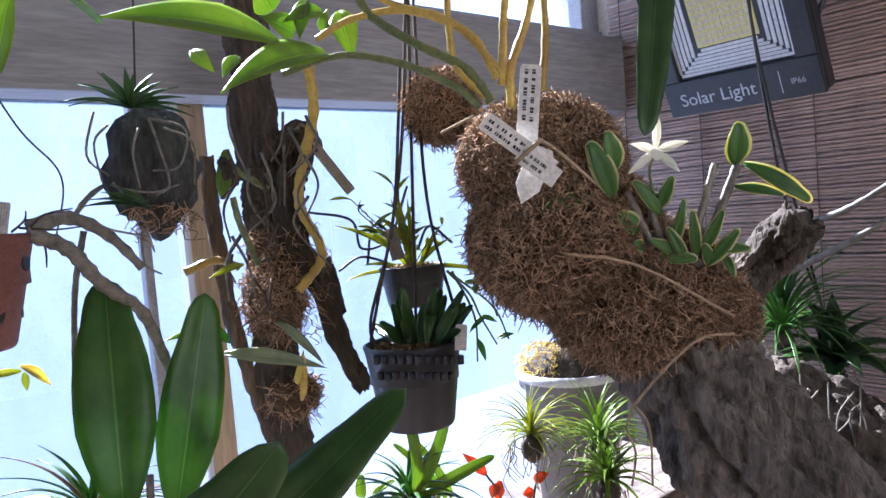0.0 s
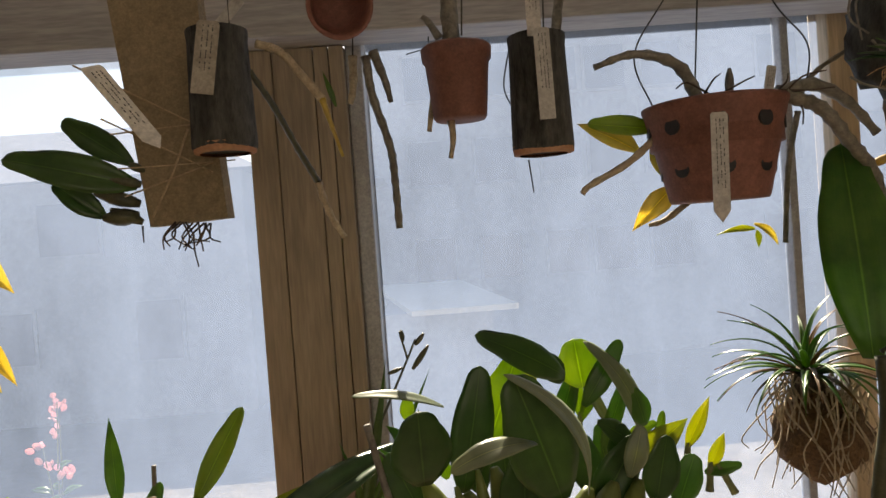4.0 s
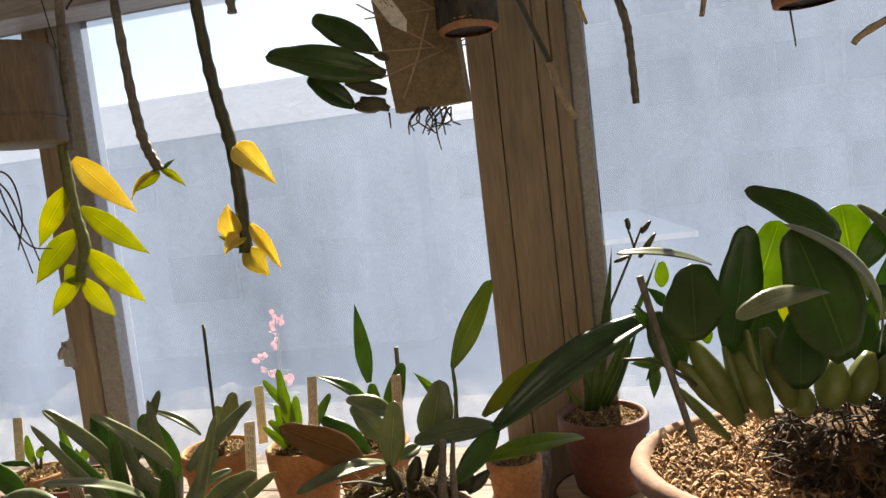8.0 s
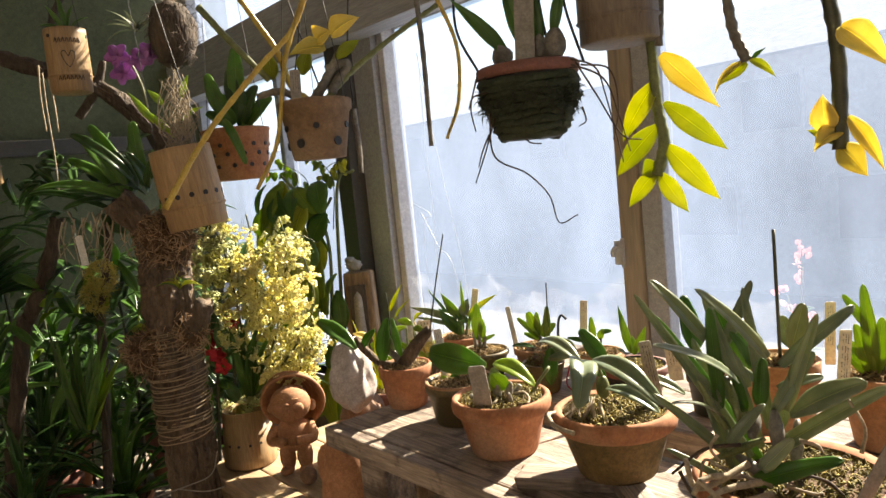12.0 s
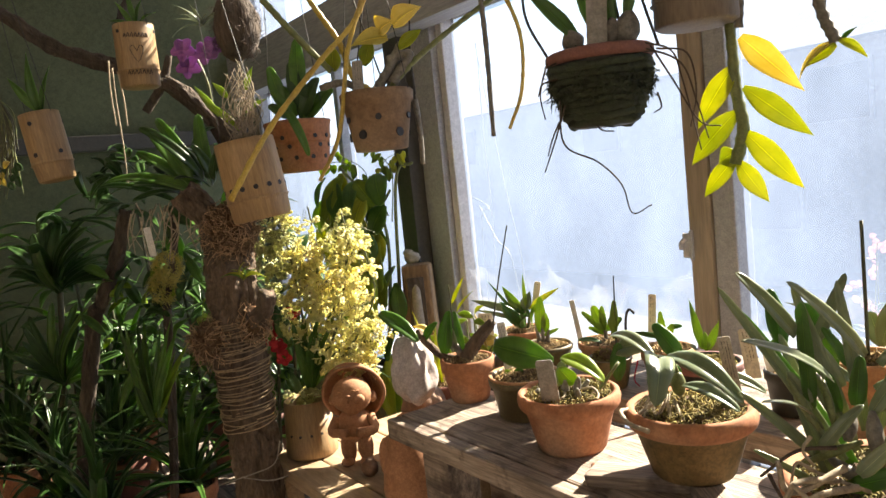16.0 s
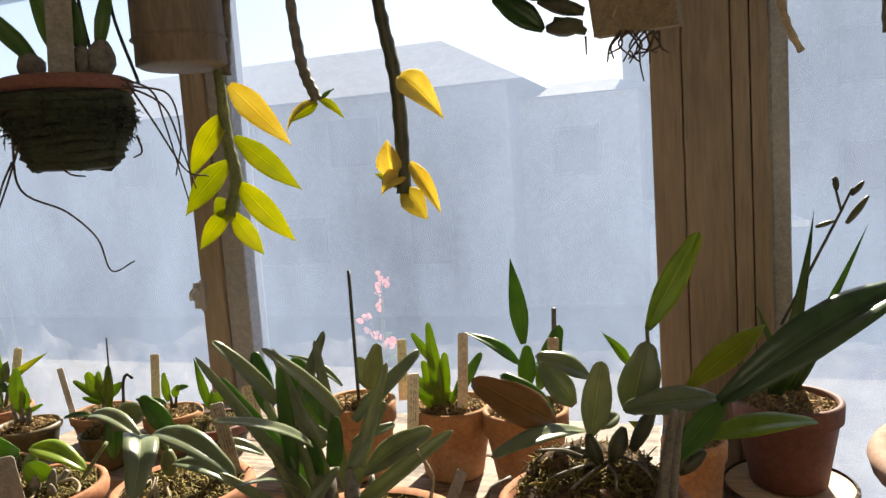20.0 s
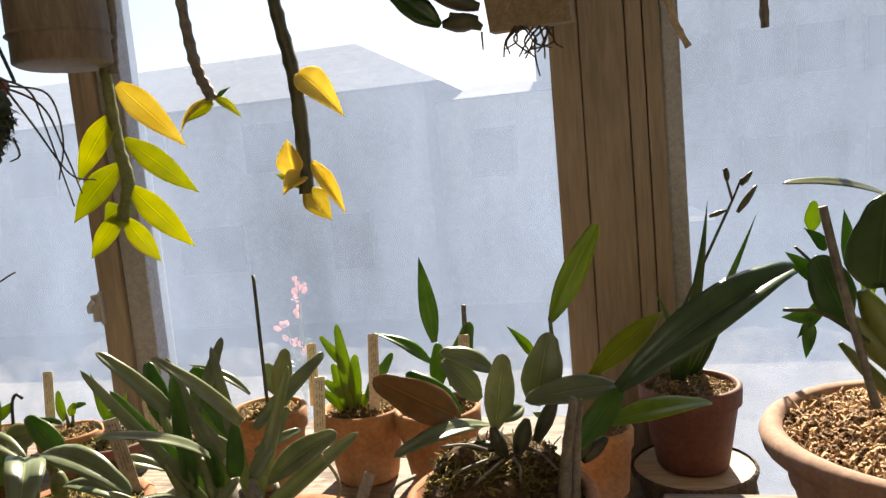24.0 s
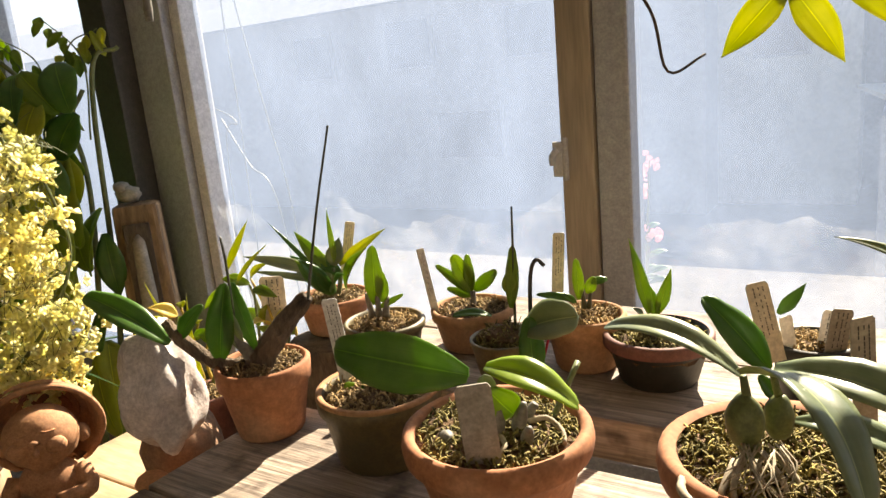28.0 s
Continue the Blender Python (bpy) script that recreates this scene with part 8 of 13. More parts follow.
stem(bark_log, "cane", CANE_GREEN, .005,.0042, [(-.078,-.032,.954), (-.061,-.046,.939), (-.027,-.065,.911)], .1)
stem(bark_log, "cane", CANE_GREEN, .0042,.0042, [(-.062,-.087,.815), (-.08,-.083,.869), (-.085,-.081,.903)], .1)
stem(bark_log, "cane", CANE_YELLOW, .0058,.005, [(-.122,.011,.811), (-.086,-.009,.823), (-.066,-.035,.812)], .15)
net_pot = hung_pot("hanging_pot", (.659,.932,1.153), .0606,.1039,.72, BLACK_PLASTIC, "black plastic net pot of dark fleshy leaves hung on cords", "hanging pots", "straight", 0, soil=MOSS, fib=30)
stem(net_pot, "cord", THREAD, .0021,.0021, [(-.039,.032,.108), (.002,-.002,.312), (.021,-.018,.514), (.03,-.025,.646)])
stem(net_pot, "cord", THREAD, .0021,.0021, [(.05,-.041,.098), (.026,-.022,.275), (.029,-.024,.513), (.033,-.027,.646)])
stem(net_pot, "cord", THREAD, .0021,.0021, [(.005,-.004,.11), (.014,-.012,.311), (.024,-.02,.514), (.032,-.027,.646)])
stem(net_pot, "cord", THREAD, .0021,.0021, [(-.034,.028,.1), (-.037,.03,.136), (-.007,.006,.258), (.012,-.01,.448)])
stem(net_pot, "net_slot", INK, .0042,.0042, [(-.06,-.009,.098), (-.061,-.008,.088)])
stem(net_pot, "net_slot", INK, .0042,.0042, [(-.056,-.02,.098), (-.057,-.019,.089)])
stem(net_pot, "net_slot", INK, .0042,.0042, [(-.052,-.031,.099), (-.052,-.031,.089)])
stem(net_pot, "net_slot", INK, .0042,.0042, [(-.048,-.042,.099), (-.048,-.042,.089)])
stem(net_pot, "net_slot", INK, .0042,.0042, [(-.044,-.054,.1), (-.044,-.053,.09)])
stem(net_pot, "net_slot", INK, .0042,.0042, [(-.04,-.065,.1), (-.04,-.064,.09)])
stem(net_pot, "net_slot", INK, .0042,.0042, [(-.029,-.066,.098), (-.029,-.065,.088)])
stem(net_pot, "net_slot", INK, .0042,.0042, [(-.018,-.067,.096), (-.018,-.067,.086)])
stem(net_pot, "net_slot", INK, .0042,.0042, [(-.006,-.069,.094), (-.007,-.068,.084)])
stem(net_pot, "net_slot", INK, .0042,.0042, [(.005,-.07,.092), (.004,-.07,.082)])
stem(net_pot, "net_slot", INK, .0042,.0042, [(.016,-.072,.09), (.016,-.071,.08)])
stem(net_pot, "net_slot", INK, .0042,.0042, [(-.057,-.01,.078), (-.058,-.009,.069)])
stem(net_pot, "net_slot", INK, .0042,.0042, [(-.054,-.021,.078), (-.054,-.02,.069)])
stem(net_pot, "net_slot", INK, .0042,.0042, [(-.05,-.031,.079), (-.05,-.031,.07)])
stem(net_pot, "net_slot", INK, .0042,.0042, [(-.046,-.042,.079), (-.047,-.042,.071)])
stem(net_pot, "net_slot", INK, .0042,.0042, [(-.043,-.053,.08), (-.043,-.052,.071)])
stem(net_pot, "net_slot", INK, .0042,.0042, [(-.039,-.063,.08), (-.04,-.063,.072)])
stem(net_pot, "net_slot", INK, .0042,.0042, [(-.029,-.064,.078), (-.029,-.064,.07)])
stem(net_pot, "net_slot", INK, .0042,.0042, [(-.018,-.065,.076), (-.019,-.065,.067)])
stem(net_pot, "net_slot", INK, .0042,.0042, [(-.008,-.066,.074), (-.008,-.066,.065)])
stem(net_pot, "net_slot", INK, .0042,.0042, [(.003,-.068,.072), (.003,-.067,.063)])
blade(net_pot, LEAF_DARK, "oval", .0151, (-.014,-.015,.104), (-.012,.013,.144), (-.59,-.71,.39), .03)
blade(net_pot, LEAF_DARK, "oval", .0151, (-.017,-.05,.107), (.046,.001,.164), (-.59,-.71,.39), .03)
blade(net_pot, LEAF_DARK, "oval", .0154, (.016,.025,.094), (-.018,-.003,.163), (-.59,-.71,.39), .03)
blade(net_pot, LEAF_DARK, "oval", .0148, (.021,-.016,.097), (.014,-.079,.149), (-.59,-.71,.39), .03)
blade(net_pot, LEAF_DARK, "oval", .0153, (.008,-.017,.1), (.037,-.006,.119), (-.59,-.71,.39), .03)
blade(net_pot, LEAF_DARK, "oval", .0153, (.021,-.003,.096), (.033,-.026,.166), (-.59,-.71,.39), .03)
blade(net_pot, LEAF_DARK, "oval", .0153, (.012,.015,.096), (-.013,-.007,.174), (-.59,-.71,.39), .03)
blade(net_pot, LEAF_DARK, "oval", .0157, (.021,-.008,.097), (.059,.004,.114), (-.59,-.71,.39), .03)
blade(net_pot, LEAF_DARK, "oval", .0155, (-.004,-.015,.102), (.026,.033,.122), (-.59,-.71,.39), .03)
blade(net_pot, LEAF_DARK, "oval", .0145, (-.002,-.049,.104), (.025,-.077,.167), (-.59,-.71,.39), .03)
blade(net_pot, LEAF_DARK, "oval", .015, (.026,-.021,.097), (.038,-.076,.147), (-.59,-.71,.39), .03)
blade(net_pot, LEAF_DARK, "oval", .0151, (-.005,-.024,.103), (.015,-.012,.15), (-.59,-.71,.39), .03)
blade(net_pot, LEAF_DARK, "oval", .0156, (.014,-.006,.098), (.046,.016,.114), (-.59,-.71,.39), .03)
blade(net_pot, LEAF_DARK, "oval", .0148, (.024,-.015,.097), (.015,-.078,.121), (-.59,-.71,.39), .03)
blade(net_pot, LEAF_DARK, "oval", .0154, (.035,0,.093), (.047,-.041,.114), (-.59,-.71,.39), .03)
blade(net_pot, LEAF_DARK, "oval", .0154, (.026,0,.095), (.035,-.031,.158), (-.59,-.71,.39), .03)
blade(net_pot, LEAF_DARK, "oval", .0158, (.011,.015,.096), (.021,.046,.166), (-.59,-.71,.39), .03)
blade(net_pot, LEAF_DARK, "oval", .0146, (-.017,-.008,.104), (-.058,-.019,.139), (-.59,-.71,.39), .03)
blade(net_pot, LEAF_DARK, "oval", .0149, (.012,.016,.096), (-.046,-.046,.141), (-.59,-.71,.39), .03)
blade(net_pot, LEAF_DARK, "oval", .015, (.017,-.004,.097), (.008,-.046,.171), (-.59,-.71,.39), .03)
blade(net_pot, LEAF_DARK, "oval", .0156, (.016,-.026,.099), (.082,-.003,.105), (-.59,-.71,.39), .03)
blade(net_pot, LEAF_DARK, "oval", .0147, (0,-.002,.1), (-.043,-.051,.177), (-.59,-.71,.39), .03)
blade(net_pot, LEAF_DARK, "oval", .0148, (-.004,.002,.1), (-.046,-.029,.159), (-.59,-.71,.39), .03)
blade(net_pot, LEAF_DARK, "oval", .0154, (-.024,-.013,.105), (-.01,.067,.122), (-.59,-.71,.39), .03)
blade(net_pot, LEAF_DARK, "oval", .0151, (.015,-.029,.1), (.049,-.05,.147), (-.59,-.71,.39), .03)
blade(net_pot, LEAF_DARK, "oval", .0152, (.01,-.015,.099), (.03,-.019,.137), (-.59,-.71,.39), .03)
name_tag(net_pot, TAG_WHITE, .0139, (.029,-.063,.124), (.026,-.061,.093), (-.64,-.77,0), 0,0)
net_pot = hung_pot("hanging_pot", (.79,1.092,1.274), .0514,.0617,.75, BLACK_PLASTIC, "small black hanging pot of wispy orchids", "hanging pots", "straight", 0, soil=MOSS, fib=30)
blade(net_pot, LEAF_LIME, "lance", .012, (-.006,.005,.061), (-.054,.045,.127), (-.45,-.55,.71), .1)
blade(net_pot, LEAF_LIME, "lance", .012, (-.003,.002,.061), (-.011,.009,.182), (-.45,-.55,.71), .1)
blade(net_pot, LEAF_LIME, "lance", .012, (.001,-.001,.065), (-.019,.015,.166), (-.45,-.55,.71), .1)
blade(net_pot, LEAF_LIME, "lance", .012, (-.005,.004,.07), (-.087,.072,.131), (-.45,-.55,.71), .1)
blade(net_pot, LEAF_LIME, "lance", .012, (.007,-.006,.06), (.05,-.041,.098), (-.45,-.55,.71), .1)
blade(net_pot, LEAF_LIME, "lance", .012, (.011,-.009,.06), (.038,-.031,.117), (-.45,-.55,.71), .1)
blade(net_pot, LEAF_LIME, "lance", .012, (-.004,.003,.096), (-.04,.033,.143), (-.45,-.55,.71), .1)
blade(net_pot, LEAF_LIME, "lance", .0103, (.004,-.003,.06), (.001,-.001,.164), (-.45,-.55,.71), .1)
blade(net_pot, LEAF_LIME, "lance", .0103, (.014,-.011,.055), (.079,-.066,.043), (-.45,-.55,.71), .1)
blade(net_pot, LEAF_LIME, "lance", .0086, (-.009,.008,.057), (-.059,.048,.067), (-.45,-.55,.71), .1)
blade(net_pot, LEAF_LIME, "lance", .0077, (-.02,.016,.054), (-.08,.066,.044), (-.45,-.55,.71), .1)
stem(net_pot, "stalk", CANE_GREEN, .0021,.0013, [(.04,-.033,.048), (.064,-.053,.01), (.075,-.062,-.026), (.092,-.076,-.071)])
stem(net_pot, "stalk", CANE_GREEN, .0021,.0013, [(.047,-.039,.056), (.079,-.066,.043), (.095,-.078,-.028)])
stem(net_pot, "stalk", CANE_GREEN, .0021,.0013, [(.046,-.038,.047), (.068,-.056,-.025), (.067,-.056,-.095)])
stem(net_pot, "stalk", CANE_GREEN, .0021,.0013, [(.04,-.033,.048), (.089,-.074,-.01), (.106,-.088,-.064)])
blade(net_pot, LEAF_GREEN, "lance", .0103, (.071,-.058,.01), (.079,-.066,.043), (-.45,-.55,.71), .1)
blade(net_pot, LEAF_GREEN, "lance", .0103, (.075,-.062,-.026), (.094,-.078,-.037), (-.45,-.55,.71), .1)
blade(net_pot, LEAF_GREEN, "lance", .0103, (.093,-.077,-.063), (.113,-.094,-.056), (-.45,-.55,.71), .1)
blade(net_pot, LEAF_GREEN, "lance", .0103, (.07,-.057,-.06), (.077,-.064,-.096), (-.45,-.55,.71), .1)
blade(net_pot, LEAF_GREEN, "lance", .0103, (.082,-.067,-.026), (.06,-.05,-.05), (-.45,-.55,.71), .1)
blade(net_pot, LEAF_GREEN, "lance", .0103, (.058,-.048,.028), (.085,-.07,.021), (-.45,-.55,.71), .1)
rnd = random.Random(17)
for k in range(9):      # thin leafy shoots
    d = Vector((rnd.uniform(-.1,.09), rnd.uniform(-.05,.05), rnd.uniform(.03,.13)))
    tip = Vector((0,0,.06)) + d
    stem(net_pot, "shoot", CANE_GREEN, .0014,.0008, [(0,0,.055), Vector((0,0,.065)) + d * .5, tip])
    for j in range(6):
        q = Vector((0,0,.062)).lerp(tip, .35 + .13 * j)
        blade(net_pot, LEAF_LIME if (k + j) % 3 else LEAF_GREEN, "acute", .0065, q, q + Vector((rnd.uniform(-.032,.032), rnd.uniform(-.02,.02), rnd.uniform(-.012,.028))), (-.45,-.55,.71), .1)
name_tag(net_pot, TAG_GREY, .0188, (-.039,-.006,.12), (-.033,-.012,.073), (-.64,-.77,0))
stem(net_pot, "wire", WIRE, .0021,.0021, [(-.119,.098,.155), (-.067,.055,.137), (-.057,.047,.093), (-.023,.019,.106), (.002,-.002,.181)])
stem(net_pot, "wire", WIRE, .0021,.0021, [(-.052,.043,.066), (-.041,.034,.126), (-.016,.013,.106)])
stem(net_pot, "wire", WIRE, .0021,.0021, [(.009,-.007,.086), (.024,-.02,.118), (.049,-.041,.09)])
stem(net_pot, "wire", WIRE, .0021,.0021, [(-.086,.071,.061), (-.058,.048,.08), (-.019,.016,.063)])
# leaning mossy log
mossy_log = thing("tree_log", (.72,.7,1.2), "leaning bark log with bound-on dry sphagnum", "log")
limb(mossy_log, "trunk", BARK_PALE, .0585,.0677, [(-.005,.057,.22), (.068,.023,.118), (.104,-.033,.027), (.123,-.101,-.066), (.146,-.171,-.162), (.189,-.233,-.273)], .32)
limb(mossy_log, "branch", BARK_DARK, .0271,.0222, [(.153,-.034,.07), (.204,-.064,.109), (.216,-.1,.147), (.216,-.126,.174)], .3)
part("moss", blob((.002,.052,.256), (.0859,.0744,.0658), .14,4,3.0,1.0), MOSS_CORE, mossy_log)
part("moss", blob((.016,.04,.174), (.1031,.0859,.0802), .14,4,3.0,2.0), MOSS_CORE, mossy_log)
part("moss", blob((.074,-.008,.106), (.1002,.0859,.0744), .14,4,3.0,3.0), MOSS_CORE, mossy_log)
part("moss", blob((.116,-.043,.076), (.0687,.0687,.0515), .14,4,3.0,4.0), MOSS_CORE, mossy_log)
part("moss", blob((-.001,.21,.342), (.0429,.0401,.0401), .14,4,3.0,5.0), MOSS_CORE, mossy_log)
tagged(part("loose_moss", fibres(shell_points((.002,.052,.256), (.0923,.0794,.0708), 9000,3), .017,.0011,1), SPHAGNUM, mossy_log), kind="stuff")
tagged(part("loose_moss", fibres(shell_points((.016,.04,.174), (.1108,.0953,.0862), 9000,4), .017,.0011,2), SPHAGNUM, mossy_log), kind="stuff")
tagged(part("loose_moss", fibres(shell_points((.074,-.008,.106), (.1077,.0927,.08), 9000,5), .017,.0011,3), SPHAGNUM, mossy_log), kind="stuff")
tagged(part("loose_moss", fibres(shell_points((.116,-.043,.076), (.0739,.0635,.0554), 7000,6), .017,.0011,4), SPHAGNUM, mossy_log), kind="stuff")
tagged(part("loose_moss", fibres(shell_points((-.001,.21,.342), (.0462,.0397,.0431), 2600,7), .017,.0011,5), SPHAGNUM, mossy_log), kind="stuff")
stem(mossy_log, "twine", TWINE, .0014,.0014, [(-.13,-.001,.274), (-.091,-.034,.27), (-.054,-.065,.225)])
stem(mossy_log, "twine", TWINE, .0014,.0014, [(-.041,-.076,.019), (-.014,-.097,.053), (.011,-.118,.077), (.035,-.138,.079)])
stem(mossy_log, "twine", TWINE, .0014,.0014, [(-.081,-.042,.166), (-.03,-.085,.149), (.036,-.139,.095)])
stem(mossy_log, "twine", TWINE, .0014,.0014, [(-.161,.024,.285), (-.137,.004,.298)])
stem(mossy_log, "twine", TWINE, .0012,.0012, [(-.003,-.048,.005), (-.009,-.043,-.017), (-.004,-.048,-.041), (-.008,-.044,-.075)])
stem(mossy_log, "twine", TWINE, .0012,.0012, [(-.001,-.05,.005), (.008,-.058,-.019), (.008,-.057,-.077)])
name_tag(mossy_log, TAG_WHITE, .0177, (-.136,-.069,.329), (-.151,-.07,.26), (-.64,-.77,0), 0,2)
name_tag(mossy_log, TAG_WHITE, .0158, (-.183,-.056,.285), (-.147,-.093,.24), (-.64,-.77,0), 0,2)
name_tag(mossy_log, TAG_WHITE, .0205, (-.144,-.082,.259), (-.16,-.068,.215), (-.64,-.77,0), 1,0)
name_tag(mossy_log, TAG_WHITE, .0158, (-.17,-.08,.256), (-.148,-.098,.232), (-.64,-.77,0), 0,2)
stem(mossy_log, "twine", TWINE, .0019,.0019, [(-.181,-.083,.246), (-.165,-.097,.262)])
stem(mossy_log, "cane", CANE_GREEN, .0038,.0031, [(-.118,.015,.308), (-.137,.031,.331), (-.176,.063,.356), (-.216,.096,.366), (-.258,.13,.354)], .15)
stem(mossy_log, "cane", CANE_GREEN, .0047,.0038, [(-.11,.008,.312), (-.128,.023,.346), (-.159,.049,.37), (-.19,.074,.399), (-.204,.086,.432)], .15)
stem(mossy_log, "cane", CANE_YELLOW, .0043,.0035, [(-.096,-.003,.305), (-.094,-.005,.342), (-.081,-.016,.382), (-.073,-.022,.417)], .15)
stem(mossy_log, "cane", CANE_YELLOW, .0043,.0035, [(-.101,.001,.327), (-.098,-.002,.374), (-.093,-.006,.425)], .15)
stem(mossy_log, "cane", CANE_YELLOW, .0038,.0031, [(-.073,-.023,.319), (-.068,-.027,.37), (-.067,-.027,.412)], .15)
stem(mossy_log, "cane", CANE_YELLOW, .0038,.0031, [(-.11,.008,.312), (-.132,.027,.346), (-.136,.03,.383), (-.135,.029,.424)], .15)
stem(mossy_log, "cane", CANE_YELLOW, .0038,.0031, [(-.104,.004,.333), (-.122,.018,.376), (-.165,.054,.402), (-.206,.087,.398), (-.231,.109,.383)], .15)
stem(mossy_log, "cane", CANE_YELLOW, .0034,.0028, [(-.1,0,.337), (-.134,.028,.388), (-.173,.06,.408), (-.204,.086,.432)], .15)
blade(mossy_log, LEAF_BRIGHT, "lance", .0452, (-.226,.104,.369), (-.324,.12,.332), (-.49,-.6,.63), .08)
blade(mossy_log, LEAF_BRIGHT, "lance", .0484, (-.26,.132,.383), (-.402,.172,.402), (-.49,-.6,.63), .06)
blade(mossy_log, LEAF_BRIGHT, "lance", .0379, (-.4,.183,.4), (-.451,.16,.425), (-.45,-.55,.71), .03)
blade(mossy_log, LEAF_BRIGHT, "lance", .0271, (-.202,.111,.412), (-.206,.088,.362), (-.59,-.71,.39), .05)
blade(mossy_log, LEAF_BRIGHT, "lance", .0162, (-.214,.12,.392), (-.221,.1,.41), (-.59,-.71,.39), .05)
blade(mossy_log, LEAF_BRIGHT, "lance", .0184, (-.227,.13,.426), (-.243,.119,.384), (-.59,-.71,.39), .05)
blade(mossy_log, LEAF_BRIGHT, "lance", .0325, (-.252,.152,.418), (-.272,.142,.439), (-.59,-.71,.39), .05)
blade(mossy_log, LEAF_BRIGHT, "lance", .0162, (-.28,.175,.378), (-.301,.166,.354), (-.59,-.71,.39), .05)
blade(mossy_log, LEAF_BRIGHT, "lance", .0162, (-.313,.202,.387), (-.306,.17,.36), (-.59,-.71,.39), .05)
blade(mossy_log, LEAF_BRIGHT, "lance", .0216, (-.215,.121,.414), (-.254,.128,.401), (-.59,-.71,.39), .05)
blade(mossy_log, LEAF_BRIGHT, "lance", .0271, (-.237,.139,.395), (-.27,.141,.408), (-.59,-.71,.39), .05)
blade(mossy_log, LEAF_BRIGHT, "lance", .0225, (-.497,.068,.329), (-.485,.058,.383), (-.59,-.71,.39), .05)
blade(mossy_log, LEAF_DARK, "strap", .0294, (-.028,-.124,.408), (-.088,-.14,.261), (-.63,-.76,.17), .02)
variegated_orchid = thing("orchid", (.86,.72,1.22), "small orchid with cream-edged leaves and one white flower on the log", "orchid")
blade(variegated_orchid, LEAF_EDGE, "oval", .0255, (-.142,-.061,.193), (-.165,-.054,.25), (-.6,-.73,.32), .05)
blade(variegated_orchid, LEAF_GREEN, "oval", .0198, (-.144,-.063,.193), (-.167,-.057,.248), (-.6,-.73,.32), .05)
blade(variegated_orchid, LEAF_EDGE, "oval", .0222, (-.138,-.064,.221), (-.152,-.065,.258), (-.6,-.73,.32), .05)
blade(variegated_orchid, LEAF_GREEN, "oval", .0172, (-.141,-.066,.221), (-.154,-.067,.257), (-.6,-.73,.32), .05)
blade(variegated_orchid, LEAF_EDGE, "oval", .0166, (-.152,-.052,.197), (-.202,-.024,.189), (-.6,-.73,.32), .05)
blade(variegated_orchid, LEAF_GREEN, "oval", .0129, (-.155,-.054,.197), (-.203,-.027,.189), (-.6,-.73,.32), .05)
blade(variegated_orchid, LEAF_EDGE, "oval", .0266, (-.048,-.138,.216), (-.053,-.147,.257), (-.6,-.73,.32), .05)
blade(variegated_orchid, LEAF_GREEN, "oval", .0206, (-.051,-.14,.216), (-.056,-.148,.255), (-.6,-.73,.32), .05)
blade(variegated_orchid, LEAF_EDGE, "oval", .0199, (-.041,-.144,.216), (-.001,-.19,.173), (-.6,-.73,.32), .05)
blade(variegated_orchid, LEAF_GREEN, "oval", .0155, (-.044,-.145,.216), (-.005,-.19,.174), (-.6,-.73,.32), .05)
blade(variegated_orchid, LEAF_EDGE, "oval", .0222, (-.124,-.075,.158), (-.148,-.069,.178), (-.6,-.73,.32), .05)
blade(variegated_orchid, LEAF_GREEN, "oval", .0172, (-.127,-.077,.158), (-.15,-.071,.177), (-.6,-.73,.32), .05)
blade(variegated_orchid, LEAF_EDGE, "oval", .0166, (-.106,-.09,.173), (-.134,-.08,.208), (-.6,-.73,.32), .05)
blade(variegated_orchid, LEAF_GREEN, "oval", .0129, (-.109,-.092,.173), (-.136,-.082,.207), (-.6,-.73,.32), .05)
blade(variegated_orchid, LEAF_EDGE, "oval", .0144, (-.108,-.089,.178), (-.104,-.105,.21), (-.6,-.73,.32), .05)
blade(variegated_orchid, LEAF_GREEN, "oval", .0112, (-.111,-.09,.178), (-.107,-.106,.209), (-.6,-.73,.32), .05)
blade(variegated_orchid, LEAF_EDGE, "oval", .0155, (-.113,-.085,.131), (-.089,-.117,.127), (-.6,-.73,.32), .05)
blade(variegated_orchid, LEAF_GREEN, "oval", .012, (-.115,-.087,.131), (-.093,-.118,.127), (-.6,-.73,.32), .05)
blade(variegated_orchid, LEAF_EDGE, "oval", .0133, (-.121,-.078,.14), (-.137,-.077,.148), (-.6,-.73,.32), .05)
blade(variegated_orchid, LEAF_GREEN, "oval", .0103, (-.123,-.08,.141), (-.14,-.079,.148), (-.6,-.73,.32), .05)
blade(variegated_orchid, LEAF_EDGE, "oval", .0144, (-.074,-.117,.118), (-.056,-.144,.153), (-.6,-.73,.32), .05)
blade(variegated_orchid, LEAF_GREEN, "oval", .0112, (-.077,-.118,.119), (-.06,-.145,.152), (-.6,-.73,.32), .05)
blade(variegated_orchid, LEAF_EDGE, "oval", .0133, (-.072,-.118,.118), (-.084,-.121,.142), (-.6,-.73,.32), .05)
blade(variegated_orchid, LEAF_GREEN, "oval", .0103, (-.075,-.12,.119), (-.087,-.123,.141), (-.6,-.73,.32), .05)
blade(variegated_orchid, LEAF_EDGE, "oval", .0122, (-.049,-.137,.194), (-.021,-.174,.182), (-.6,-.73,.32), .05)
blade(variegated_orchid, LEAF_GREEN, "oval", .0095, (-.052,-.139,.194), (-.025,-.174,.182), (-.6,-.73,.32), .05)
